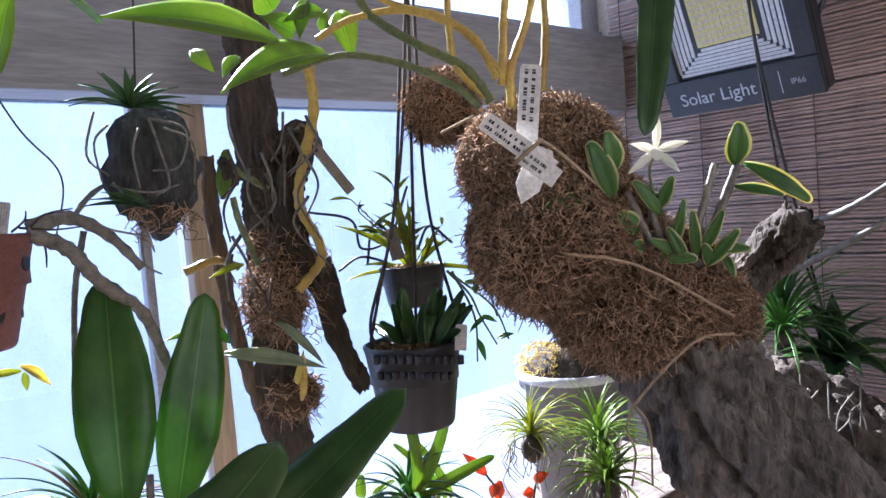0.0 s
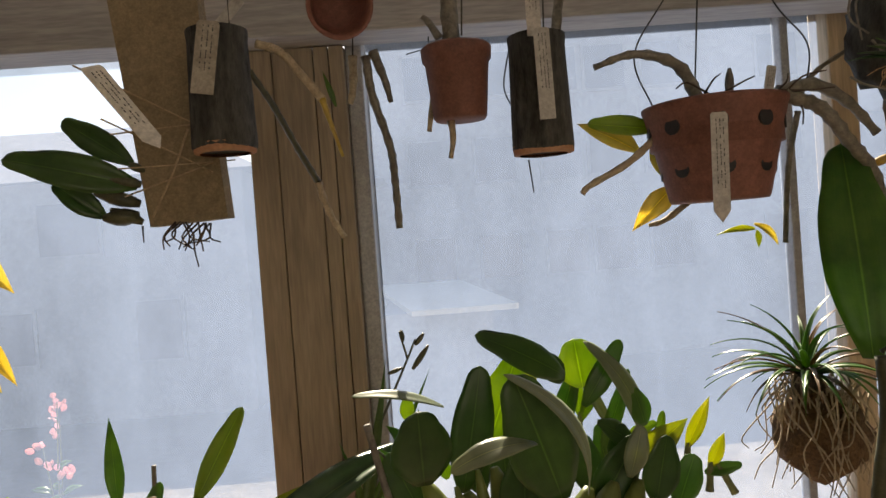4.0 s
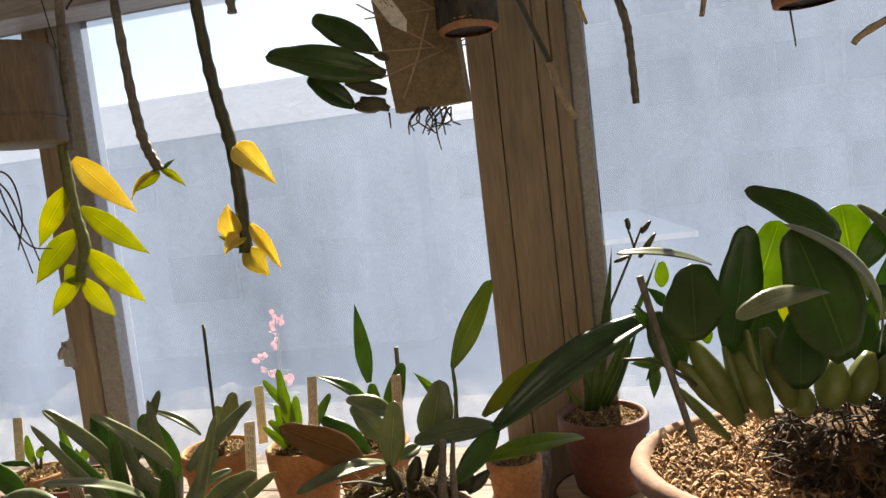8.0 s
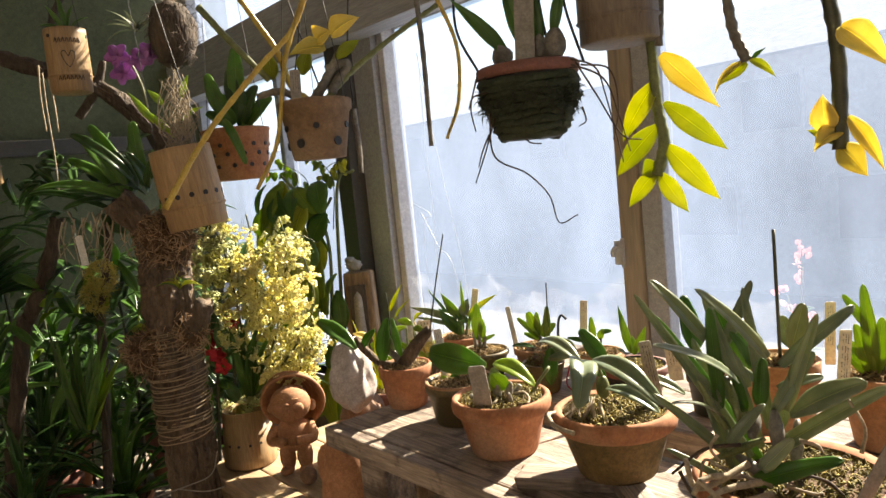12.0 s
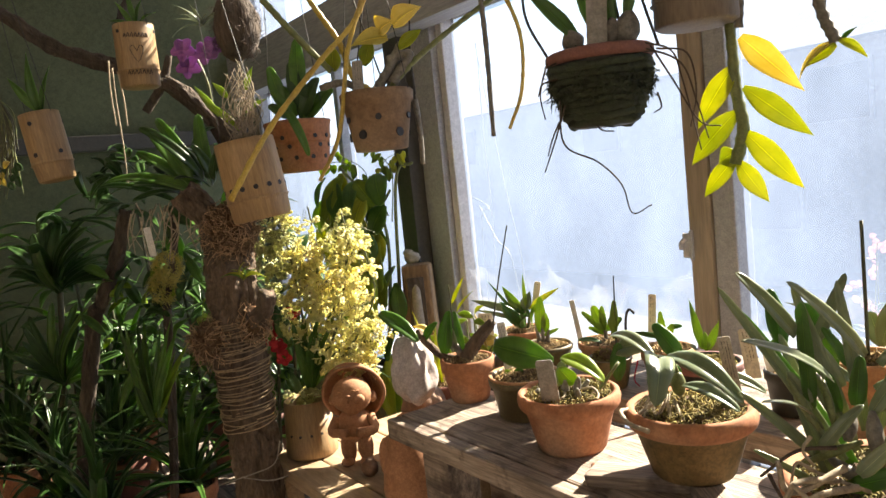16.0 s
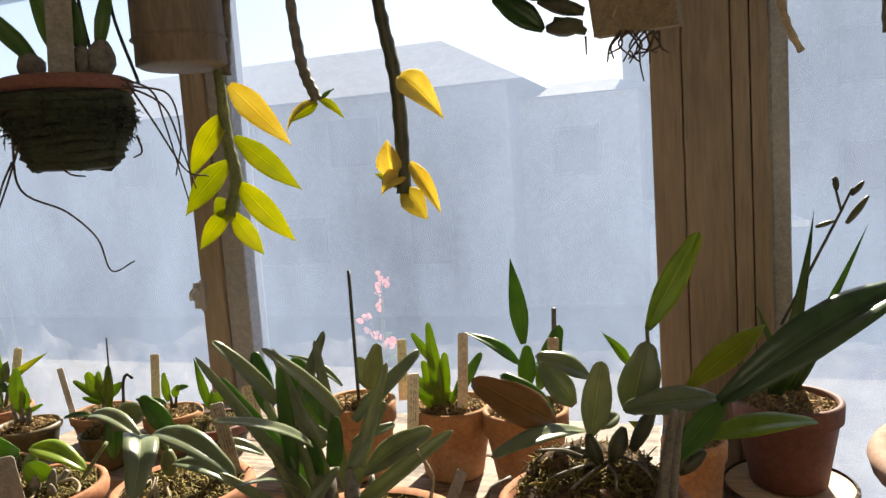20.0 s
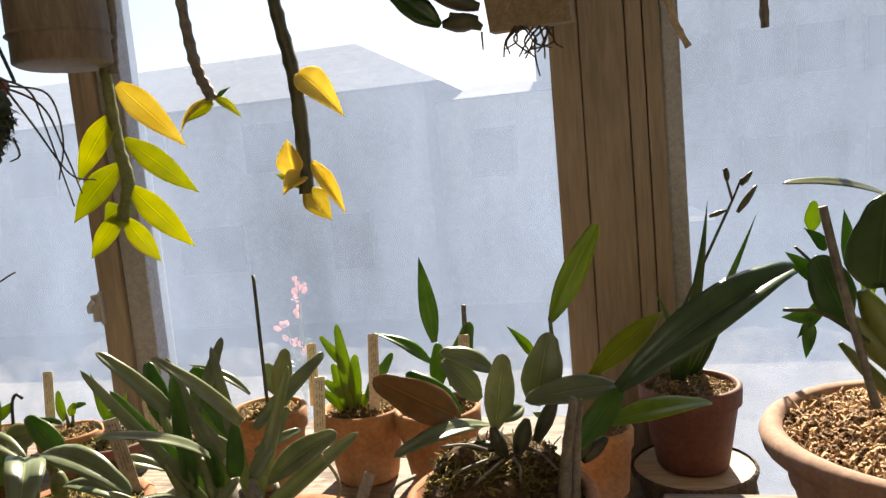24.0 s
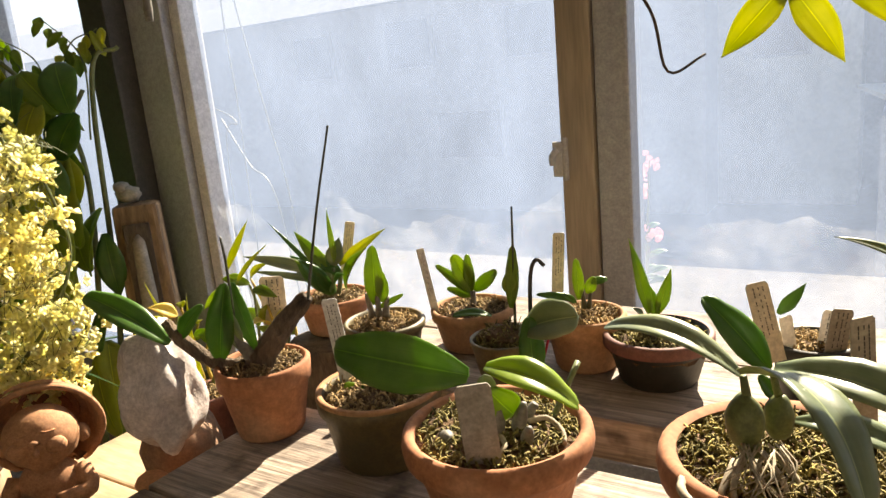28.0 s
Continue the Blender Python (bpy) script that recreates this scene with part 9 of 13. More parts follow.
blade(variegated_orchid, LEAF_EDGE, "oval", .0133, (-.089,-.104,.12), (-.111,-.099,.161), (-.6,-.73,.32), .05)
blade(variegated_orchid, LEAF_GREEN, "oval", .0103, (-.092,-.106,.12), (-.113,-.101,.16), (-.6,-.73,.32), .05)
blade(variegated_orchid, LEAF_EDGE, "oval", .0122, (-.083,-.11,.125), (-.091,-.115,.176), (-.6,-.73,.32), .05)
blade(variegated_orchid, LEAF_GREEN, "oval", .0095, (-.085,-.111,.125), (-.094,-.117,.174), (-.6,-.73,.32), .05)
blade(variegated_orchid, LEAF_EDGE, "oval", .0133, (-.095,-.099,.132), (-.125,-.088,.149), (-.6,-.73,.32), .05)
blade(variegated_orchid, LEAF_GREEN, "oval", .0103, (-.098,-.101,.132), (-.127,-.09,.149), (-.6,-.73,.32), .05)
blade(variegated_orchid, LEAF_EDGE, "oval", .0122, (-.069,-.121,.135), (-.049,-.151,.132), (-.6,-.73,.32), .05)
blade(variegated_orchid, LEAF_GREEN, "oval", .0095, (-.072,-.122,.135), (-.052,-.151,.133), (-.6,-.73,.32), .05)
blade(variegated_orchid, LEAF_EDGE, "oval", .0122, (-.099,-.096,.138), (-.097,-.111,.187), (-.6,-.73,.32), .05)
blade(variegated_orchid, LEAF_GREEN, "oval", .0095, (-.102,-.098,.138), (-.1,-.112,.186), (-.6,-.73,.32), .05)
blade(variegated_orchid, LEAF_EDGE, "oval", .0111, (-.061,-.128,.128), (-.063,-.139,.106), (-.6,-.73,.32), .05)
blade(variegated_orchid, LEAF_GREEN, "oval", .0086, (-.064,-.129,.129), (-.066,-.14,.107), (-.6,-.73,.32), .05)
blade(variegated_orchid, LEAF_EDGE, "oval", .0133, (-.104,-.092,.122), (-.116,-.095,.106), (-.6,-.73,.32), .05)
blade(variegated_orchid, LEAF_GREEN, "oval", .0103, (-.107,-.093,.122), (-.119,-.097,.107), (-.6,-.73,.32), .05)
blade(variegated_orchid, LEAF_EDGE, "oval", .0133, (-.078,-.113,.13), (-.068,-.135,.173), (-.6,-.73,.32), .05)
blade(variegated_orchid, LEAF_GREEN, "oval", .0103, (-.081,-.115,.13), (-.071,-.136,.172), (-.6,-.73,.32), .05)
stem(variegated_orchid, "cane", CANE_GREY, .0045,.0036, [(-.089,-.104,.12), (-.076,-.115,.169), (-.063,-.126,.218)], .15)
stem(variegated_orchid, "cane", CANE_GREY, .005,.004, [(-.081,-.111,.119), (-.063,-.126,.168), (-.046,-.14,.216)], .15)
stem(variegated_orchid, "cane", CANE_GREY, .0045,.0036, [(-.1,-.095,.121), (-.107,-.089,.15), (-.114,-.083,.179)], .15)
stem(variegated_orchid, "cane", CANE_GREY, .0045,.0036, [(-.109,-.088,.122), (-.12,-.079,.16), (-.131,-.07,.198)], .15)
stem(variegated_orchid, "cane", CANE_GREY, .005,.004, [(-.096,-.099,.121), (-.098,-.097,.141), (-.1,-.095,.161)], .15)
stem(variegated_orchid, "cane", CANE_GREY, .0045,.0036, [(-.085,-.108,.12), (-.081,-.111,.139), (-.077,-.115,.158)], .15)
blade(variegated_orchid, PETAL_WHITE, "acute", .0085, (-.142,-.112,.233), (-.148,-.12,.272), (-.63,-.76,.17), .05)
blade(variegated_orchid, PETAL_WHITE, "acute", .0085, (-.142,-.112,.233), (-.127,-.138,.239), (-.63,-.76,.17), .05)
blade(variegated_orchid, PETAL_WHITE, "acute", .0085, (-.142,-.112,.233), (-.134,-.132,.211), (-.63,-.76,.17), .05)
blade(variegated_orchid, PETAL_WHITE, "acute", .0085, (-.142,-.112,.233), (-.172,-.101,.213), (-.63,-.76,.17), .05)
blade(variegated_orchid, PETAL_WHITE, "acute", .0085, (-.142,-.112,.233), (-.168,-.104,.241), (-.63,-.76,.17), .05)
blade(variegated_orchid, PETAL_WHITE, "oval", .0113, (-.151,-.118,.235), (-.158,-.125,.223), (-.53,-.64,.55), .05,.25, nm="lip")
stem(variegated_orchid, "stalk", CANE_GREEN, .0014,.0011, [(-.106,-.09,.173), (-.13,-.096,.212), (-.138,-.109,.232)])
# the shaded corner: standing log, hung pots, flowers
standing_log = thing("tree_log", (-1.78,.72,0), "standing knotty log bound with rusty wire and moss", "log")
limb(standing_log, "trunk", BARK, .0436,.0505, [(.001,-.046,1.161), (0,-.047,1.069), (-.001,-.049,.927), (-.002,-.049,.747), (-.001,-.048,.586), (-.021,-.075,.245), (-.044,-.107,-.083)], .22)
limb(standing_log, "branch", BARK, .0275,.0252, [(.004,-.042,1.115), (-.018,-.071,1.182), (-.026,-.115,1.233)], .3)
limb(standing_log, "branch", BARK, .0161,.0161, [(.044,-.038,.954), (.083,-.019,.982), (.1,-.013,1.017)], .3)
rnd = random.Random(12)
for k in range(34):      # thin wire wound round the log, turn over turn
    z0, r0, ph = .742 + .0068 * k + rnd.uniform(-.006,.006), rnd.uniform(.054,.0605), rnd.uniform(0,6.3)
    stem(standing_log, "binding_wire", TWINE, .0012,.0012, [(r0 * math.cos(ph + .7 * j), -.048 + r0 * math.sin(ph + .7 * j), z0 + .006 * math.sin(ph + .7 * j) + rnd.uniform(-.003,.003)) for j in range(10)])
stem(standing_log, "binding_wire", TAG_GREY, .0013,.0013, [(.01,-.134,.633), (.052,-.077,.649), (.081,-.038,.667), (.092,-.024,.713)])
stem(standing_log, "binding_wire", TAG_GREY, .0013,.0013, [(.039,-.096,.645), (.072,-.051,.633), (.096,-.018,.638)])
part("moss", blob((.026,-.045,1.144), (.044,.044,.05), .3,3,4.0,360), MOSS_CORE, standing_log)
tagged(part("moss_tuft", fibres(shell_points((.026,-.045,1.144), (.052,.052,.055), 620,360), .028,.0012,415), SPHAGNUM, standing_log), kind="stuff")
part("moss", blob((-.009,-.093,.924), (.043,.043,.041), .3,3,4.0,335), MOSS_CORE, standing_log)
tagged(part("moss_tuft", fibres(shell_points((-.009,-.093,.924), (.05,.05,.045), 420,335), .028,.0012,610), SPHAGNUM, standing_log), kind="stuff")
part("moss", blob((.038,-.029,.957), (.031,.031,.036), .3,3,4.0,400), MOSS_CORE, standing_log)
tagged(part("moss_tuft", fibres(shell_points((.038,-.029,.957), (.036,.036,.04), 300,400), .028,.0012,575), SPHAGNUM, standing_log), kind="stuff")
blade(standing_log, LEAF_GREEN, "blade", .0098, (.075,-.047,1.049), (.066,-.092,1.059), (.45,-.33,.83), .2)
blade(standing_log, LEAF_LIME, "blade", .0098, (.075,-.047,1.049), (.074,-.082,1.065), (.45,-.33,.83), .2)
blade(standing_log, LEAF_LIME, "blade", .0098, (.075,-.047,1.049), (.081,-.072,1.072), (.45,-.33,.83), .2)
blade(standing_log, LEAF_GREEN, "blade", .0098, (.075,-.047,1.049), (.089,-.061,1.078), (.45,-.33,.83), .2)
blade(standing_log, LEAF_LIME, "blade", .0098, (.075,-.047,1.049), (.097,-.051,1.085), (.45,-.33,.83), .2)
blade(standing_log, LEAF_LIME, "blade", .0098, (.075,-.047,1.049), (.103,-.042,1.076), (.45,-.33,.83), .2)
blade(standing_log, LEAF_GREEN, "blade", .0098, (.075,-.047,1.049), (.11,-.033,1.067), (.45,-.33,.83), .2)
blade(standing_log, LEAF_LIME, "blade", .0098, (.075,-.047,1.049), (.116,-.025,1.058), (.45,-.33,.83), .2)
blade(standing_log, LEAF_LIME, "blade", .0098, (.075,-.047,1.049), (.123,-.016,1.049), (.45,-.33,.83), .2)
bamboo_planter = hung_pot("hanging_planter", (-1.672,.703,1.164), .0585,.1553,.95, BAMBOO, "large pale bamboo planter hung on the log", "hanging pots", "bamboo", 2, soil=MOSS, fib=40)
holes(bamboo_planter, .0577,.062,14,.0048, INK, .1)
bamboo_planter.matrix_basis = pose(-1.665,.713,1.164) @ Matrix.Rotation(radians(-7), 4, (-.81,.59,0))
rnd = random.Random(5)
for k in range(56):      # a shaggy head of fine pale roots
    a, q, z1 = rnd.uniform(0,6.3), rnd.uniform(0,.034), rnd.uniform(.21,.31)
    b = Vector((q * math.cos(a), q * math.sin(a), .155))
    m = Vector((.02 + rnd.uniform(-.035,.035), .005 + rnd.uniform(-.035,.035), b.z + (z1 - b.z) * .55))
    stem(bamboo_planter, "root", ROOT_PALE, .0012,.0007, [b, b.lerp(m, .5) + Vector((rnd.uniform(-.01,.01), rnd.uniform(-.01,.01), 0)), m, (.022 + rnd.uniform(-.022,.022), .015 + rnd.uniform(-.022,.022), z1)])
blade(bamboo_planter, LEAF_BRIGHT, "lance", .0153, (-.02,-.027,.211), (-.04,-.054,.278), (.67,-.5,.55), .05)
blade(bamboo_planter, LEAF_BRIGHT, "lance", .0153, (-.005,-.007,.241), (-.018,-.025,.275), (.67,-.5,.55), .05)
blade(bamboo_planter, LEAF_BRIGHT, "lance", .0153, (-.001,-.001,.176), (-.03,-.041,.245), (.67,-.5,.55), .05)
blade(bamboo_planter, LEAF_BRIGHT, "lance", .0153, (.011,.015,.206), (.038,.052,.222), (.67,-.5,.55), .05)
blade(bamboo_planter, LEAF_BRIGHT, "lance", .0153, (.018,.024,.247), (.031,.042,.287), (.67,-.5,.55), .05)
bamboo_cup = hung_pot("hanging_planter", (-1.862,.571,1.45), .0395,.1244,.95, BAMBOO, "hanging bamboo cup with a heart burnt into it", "hanging pots", "bamboo", 2, soil=MOSS, fib=20)
holes(bamboo_cup, .0388,.108,3,.0035, INK, 5.2)
for marks in [((0,.066), (-9,.077), (-18,.07), (0,.045), (18,.07), (9,.077), (0,.066))] + [((a, z), (a + 4, z + .008), (a + 7, z - .001)) for z in (.022,.094) for a in range(-32,30,10)]:      # a heart and two lines of marks that cannot be read
    stem(bamboo_cup, "burnt_mark", ROOT_DARK, .0007,.0007, [(.0399 * math.cos(radians(a - 12)), .0399 * math.sin(radians(a - 12)), z) for a, z in marks])
blade(bamboo_cup, LEAF_GREEN, "lance", .0115, (.001,.001,.121), (-.018,-.024,.174), (.57,-.42,.71), .1)
blade(bamboo_cup, LEAF_GREEN, "lance", .0115, (.005,.006,.126), (.016,.021,.173), (.57,-.42,.71), .1)
blade(bamboo_cup, LEAF_GREEN, "lance", .0115, (.005,.006,.126), (-.002,-.003,.198), (.57,-.42,.71), .1)
blade(bamboo_cup, LEAF_GREEN, "lance", .0115, (.008,.011,.126), (.03,.04,.144), (.57,-.42,.71), .1)
blade(bamboo_cup, LEAF_GREEN, "lance", .0115, (-.002,-.003,.124), (-.028,-.037,.137), (.57,-.42,.71), .1)
bamboo_cup = hung_pot("hanging_planter", (-1.865,.388,1.278), .0363,.1302,.9, BAMBOO, "hanging bamboo cup with a broken lower edge", "hanging pots", "bamboo", 2, soil=MOSS, fib=20)
holes(bamboo_cup, .0358,.05,5,.0042, INK, .4)
holes(bamboo_cup, .0355,.108,3,.004, INK, 5.6)
bamboo_cup.matrix_basis = pose(-1.86,.395,1.278) @ Matrix.Rotation(radians(-8), 4, (-.81,.59,0))
blade(bamboo_cup, LEAF_GREEN, "lance", .0214, (.002,.002,.131), (.006,.009,.243), (.67,-.5,.55), .05)
blade(bamboo_cup, LEAF_GREEN, "lance", .0171, (-.001,-.001,.136), (-.022,-.03,.207), (.67,-.5,.55), .05)
blade(bamboo_cup, LEAF_GREEN, "lance", .0149, (.005,.006,.13), (.028,.038,.209), (.67,-.5,.55), .05)
hole_pot = hung_pot("hanging_pot", (-1.834,.886,1.253), .0756,.1128,.78, TERRA, "orange clay pot with small round holes hung by the window", "hanging pots", "straight", 2, up_to=2.31, soil=MOSS, fib=30)
for zz, nn, ph in ((.03,11,.0), (.055,12,.3), (.075,12,.1)):
    holes(hole_pot, .0608 + .13 * zz, zz, nn, .0048, INK, ph)
blade(hole_pot, LEAF_DARK, "oval", .0436, (.007,.01,.116), (.037,.049,.204), (.67,-.5,.55), .1)
blade(hole_pot, LEAF_GREEN, "oval", .0384, (.014,.019,.109), (.053,.072,.177), (.67,-.5,.55), .1)
blade(hole_pot, LEAF_GREEN, "oval", .0384, (0,.001,.124), (-.024,-.032,.203), (.67,-.5,.55), .1)
blade(hole_pot, LEAF_DARK, "oval", .0436, (.012,.017,.134), (.002,.003,.247), (.67,-.5,.55), .1)
blade(hole_pot, LEAF_GREEN, "oval", .0282, (-.008,-.01,.119), (-.035,-.047,.155), (.67,-.5,.55), .1)
blade(hole_pot, LEAF_GREEN, "oval", .0256, (.021,.028,.145), (.016,.022,.083), (.67,-.5,.55), .1)
blade(hole_pot, LEAF_GREEN, "oval", .0384, (.011,.014,.159), (.014,.018,.295), (.67,-.5,.55), .1)
blade(hole_pot, LEAF_GREEN, "oval", .0333, (-.014,-.018,.139), (-.028,-.038,.24), (.67,-.5,.55), .1)
brown_pot = hung_pot("hanging_pot", (-1.529,.917,1.272), .0706,.1125,.7, TERRA_BROWN, "weathered brown clay pot hung before the dark post", "hanging pots", "flower", 3, soil=MOSS, fib=40)
holes(brown_pot, .0592,.03,5,.0085, INK, 3.9)
holes(brown_pot, .0655,.06,6,.006, INK, .5)
stem(brown_pot, "cane", CANE_YELLOW, .0065,.0053, [(-.006,-.008,.115), (-.024,-.032,.144), (-.035,-.047,.21), (-.053,-.072,.266), (-.079,-.107,.343)], .15)
stem(brown_pot, "cane", CANE_GREEN, .0057,.0046, [(.013,.017,.111), (.049,.066,.164), (.098,.132,.219), (.152,.206,.272)], .15)
stem(brown_pot, "cane", CANE_GREY, .0099,.0079, [(0,0,.113), (.016,.021,.148), (.035,.047,.198)], .15)
stem(brown_pot, "cane", CANE_GREY, .0099,.0079, [(.02,.028,.126), (.043,.058,.175), (.017,.023,.169)], .15)
stem(brown_pot, "cane", CANE_GREY, .0077,.0062, [(-.013,-.017,.116), (-.037,-.05,.136), (-.063,-.086,.13)], .15)
stem(brown_pot, "cane", CANE_GREY, .0055,.0044, [(.044,.059,.09), (.046,.062,.025), (.045,.061,-.035)], .15)
blade(brown_pot, LEAF_YELLOW, "lance", .0387, (.037,.016,.207), (.004,-.045,.197), (.76,-.56,.32), .11,.75)
blade(brown_pot, LEAF_YELLOW, "lance", .0455, (.045,.027,.227), (.087,.066,.255), (.76,-.56,.32), .11,.75)
blade(brown_pot, LEAF_LIME, "acute", .026, (.048,.031,.184), (.084,.063,.214), (.76,-.56,.32), .05)
blade(brown_pot, LEAF_LIME, "acute", .0325, (-.027,-.07,.156), (-.018,-.074,.206), (.76,-.56,.32), .05)
blade(brown_pot, LEAF_LIME, "acute", .0303, (.008,-.023,.16), (.027,-.014,.208), (.76,-.56,.32), .05)
blade(brown_pot, LEAF_YELLOW, "lance", .0455, (.028,.004,.219), (.054,.022,.235), (.76,-.56,.32), .11,.75)
name_tag(brown_pot, TAG_GREY, .0199, (.017,-.044,.168), (.016,-.046,.112), (.8,-.59,0))
stem(brown_pot, "cane", CANE_YELLOW, .0053,.0045, [(-.065,-.289,-.066), (-.031,-.21,.057), (.013,-.117,.168), (.028,-.046,.238), (.052,-.014,.314)], .18, "long arching yellow cane")
stem(brown_pot, "cane", CANE_YELLOW, .0045,.0037, [(.044,-.024,.295), (.018,-.06,.189), (-.011,-.083,.038), (-.04,-.121,-.047)], .18)
stem(brown_pot, "cane", CANE_GREEN, .0065,.0057, [(-.089,-.17,.3), (-.059,-.131,.234), (-.021,-.079,.155)], .15)
stem(brown_pot, "cane", CANE_GREY, .0055,.0044, [(.129,.174,.308), (.131,.177,.181), (.13,.175,.004)], .15)
stem(brown_pot, "cane", CANE_YELLOW, .0041,.0033, [(.148,.2,.304), (.17,.23,.196), (.167,.226,.09), (.149,.201,.015)], .15)
stem(brown_pot, "wire", WIRE, .0017,.0017, [(.003,.004,.339), (-.013,-.017,.206), (-.025,-.034,.118)])
stem(brown_pot, "wire", WIRE, .0017,.0017, [(.054,.073,.331), (.045,.06,.196), (.045,.06,.1)])
stem(brown_pot, "wire", WIRE, .0017,.0017, [(-.022,-.03,.344), (-.005,-.007,.226), (.013,.017,.106)])
blade(brown_pot, LEAF_GREEN, "strap", .0164, (-.011,-.183,.083), (.007,-.159,-.001), (.57,-.42,.71), .2)
dark_branch = thing("branch", (-2.1,.62,1.5), "thick dark branch reaching from wall to log", "branch")
limb(dark_branch, "limb", BARK_DARK, .0130,.0190, [(-.175,-.236,.192), (-.107,-.145,.099), (-.035,-.047,.048), (.031,.041,.005), (.099,.134,-.104), (.178,.156,-.222)], .3)
limb(dark_branch, "twig", BARK_DARK, .0074,.0056, [(-.013,-.017,.038), (-.011,-.015,.139), (.02,.027,.233)], .3)
limb(dark_branch, "twig", BARK_DARK, .0093,.0065, [(.009,.012,-.069), (.037,.05,-.009), (.05,.068,.052)], .3)
coir_ball = thing("hanging_ball", (-1.85,.68,1.62), "hanging brown coir ball with spiky air plants", "air plant")
part("coir", blob((.059,.079,-.06), (.0502,.0478,.0693), .15,3,4.0,2.0), BARK_DARK, coir_ball)
tagged(part("coir_fuzz", fibres(shell_points((.059,.079,-.06), (.0502,.0478,.0693), 220,9), .03,.0008,9), ROOT_DARK, coir_ball), kind="stuff")
blade(coir_ball, LEAF_GREY, "blade", .0069, (.047,.013,-.054), (.048,-.044,-.017), (.57,-.42,.71), .1)
blade(coir_ball, LEAF_GREY, "blade", .0072, (.047,.013,-.054), (-.046,-.024,-.061), (.57,-.42,.71), .1)
blade(coir_ball, LEAF_GREY, "blade", .007, (.047,.013,-.054), (.025,-.037,-.04), (.57,-.42,.71), .1)
blade(coir_ball, LEAF_GREY, "blade", .0071, (.047,.013,-.054), (.004,.001,-.022), (.57,-.42,.71), .1)
blade(coir_ball, LEAF_GREY, "blade", .007, (.047,.013,-.054), (.08,.012,-.04), (.57,-.42,.71), .1)
blade(coir_ball, LEAF_GREY, "blade", .0071, (.047,.013,-.054), (.017,.001,-.007), (.57,-.42,.71), .1)
blade(coir_ball, LEAF_GREY, "blade", .0069, (.047,.013,-.054), (.103,.021,-.047), (.57,-.42,.71), .1)
blade(coir_ball, LEAF_GREY, "blade", .0071, (.047,.013,-.054), (-.002,-.016,-.023), (.57,-.42,.71), .1)
blade(coir_ball, LEAF_GREY, "blade", .0071, (.047,.013,-.054), (.023,.058,-.026), (.57,-.42,.71), .1)
blade(coir_ball, LEAF_GREY, "blade", .007, (.047,.013,-.054), (.061,.022,-.04), (.57,-.42,.71), .1)
blade(coir_ball, LEAF_GREY, "blade", .007, (.047,.013,-.054), (.043,.008,-.058), (.57,-.42,.71), .1)
blade(coir_ball, LEAF_GREY, "blade", .007, (.047,.013,-.054), (.081,.025,-.047), (.57,-.42,.71), .1)
blade(coir_ball, LEAF_GREY, "blade", .0069, (.047,.013,-.054), (.088,-.001,-.068), (.57,-.42,.71), .1)
blade(coir_ball, LEAF_GREY, "blade", .0072, (.047,.013,-.054), (-.016,.021,-.022), (.57,-.42,.71), .1)
blade(coir_ball, LEAF_GREY, "blade", .0072, (.047,.013,-.054), (.024,.079,-.024), (.57,-.42,.71), .1)
blade(coir_ball, LEAF_GREY, "blade", .007, (.047,.013,-.054), (.064,.046,-.027), (.57,-.42,.71), .1)
stem(coir_ball, "cord", TWINE, .0024,.0024, [(.069,.093,.063), (.063,.084,-.015)])
purple_orchid = thing("orchid", (-1.95,.62,1.45), "small purple orchid flowers on the dark branch", "orchid")
blade(purple_orchid, PETAL_PURPLE, "oval", .0242, (.063,.052,.082), (.089,.07,.07), (.78,-.58,.24), .05,.25, nm="petal")
blade(purple_orchid, PETAL_PURPLE, "oval", .0242, (.063,.052,.082), (.072,.046,.055), (.78,-.58,.24), .05,.25, nm="petal")
blade(purple_orchid, PETAL_PURPLE, "oval", .0242, (.063,.052,.082), (.057,.027,.074), (.78,-.58,.24), .05,.25, nm="petal")
blade(purple_orchid, PETAL_PURPLE, "oval", .0242, (.063,.052,.082), (.065,.038,.102), (.78,-.58,.24), .05,.25, nm="petal")
blade(purple_orchid, PETAL_PURPLE, "oval", .0242, (.063,.052,.082), (.085,.064,.099), (.78,-.58,.24), .05,.25, nm="petal")
blade(purple_orchid, PETAL_PURPLE, "oval", .0242, (.091,.089,.071), (.116,.106,.059), (.78,-.58,.24), .05,.25, nm="petal")
blade(purple_orchid, PETAL_PURPLE, "oval", .0242, (.091,.089,.071), (.099,.083,.044), (.78,-.58,.24), .05,.25, nm="petal")
blade(purple_orchid, PETAL_PURPLE, "oval", .0242, (.091,.089,.071), (.084,.064,.064), (.78,-.58,.24), .05,.25, nm="petal")
blade(purple_orchid, PETAL_PURPLE, "oval", .0242, (.091,.089,.071), (.093,.075,.091), (.78,-.58,.24), .05,.25, nm="petal")
blade(purple_orchid, PETAL_PURPLE, "oval", .0242, (.091,.089,.071), (.112,.101,.088), (.78,-.58,.24), .05,.25, nm="petal")
blade(purple_orchid, PETAL_PURPLE, "oval", .0242, (.067,.058,.046), (.093,.075,.034), (.78,-.58,.24), .05,.25, nm="petal")
blade(purple_orchid, PETAL_PURPLE, "oval", .0242, (.067,.058,.046), (.076,.052,.019), (.78,-.58,.24), .05,.25, nm="petal")
blade(purple_orchid, PETAL_PURPLE, "oval", .0242, (.067,.058,.046), (.061,.032,.039), (.78,-.58,.24), .05,.25, nm="petal")
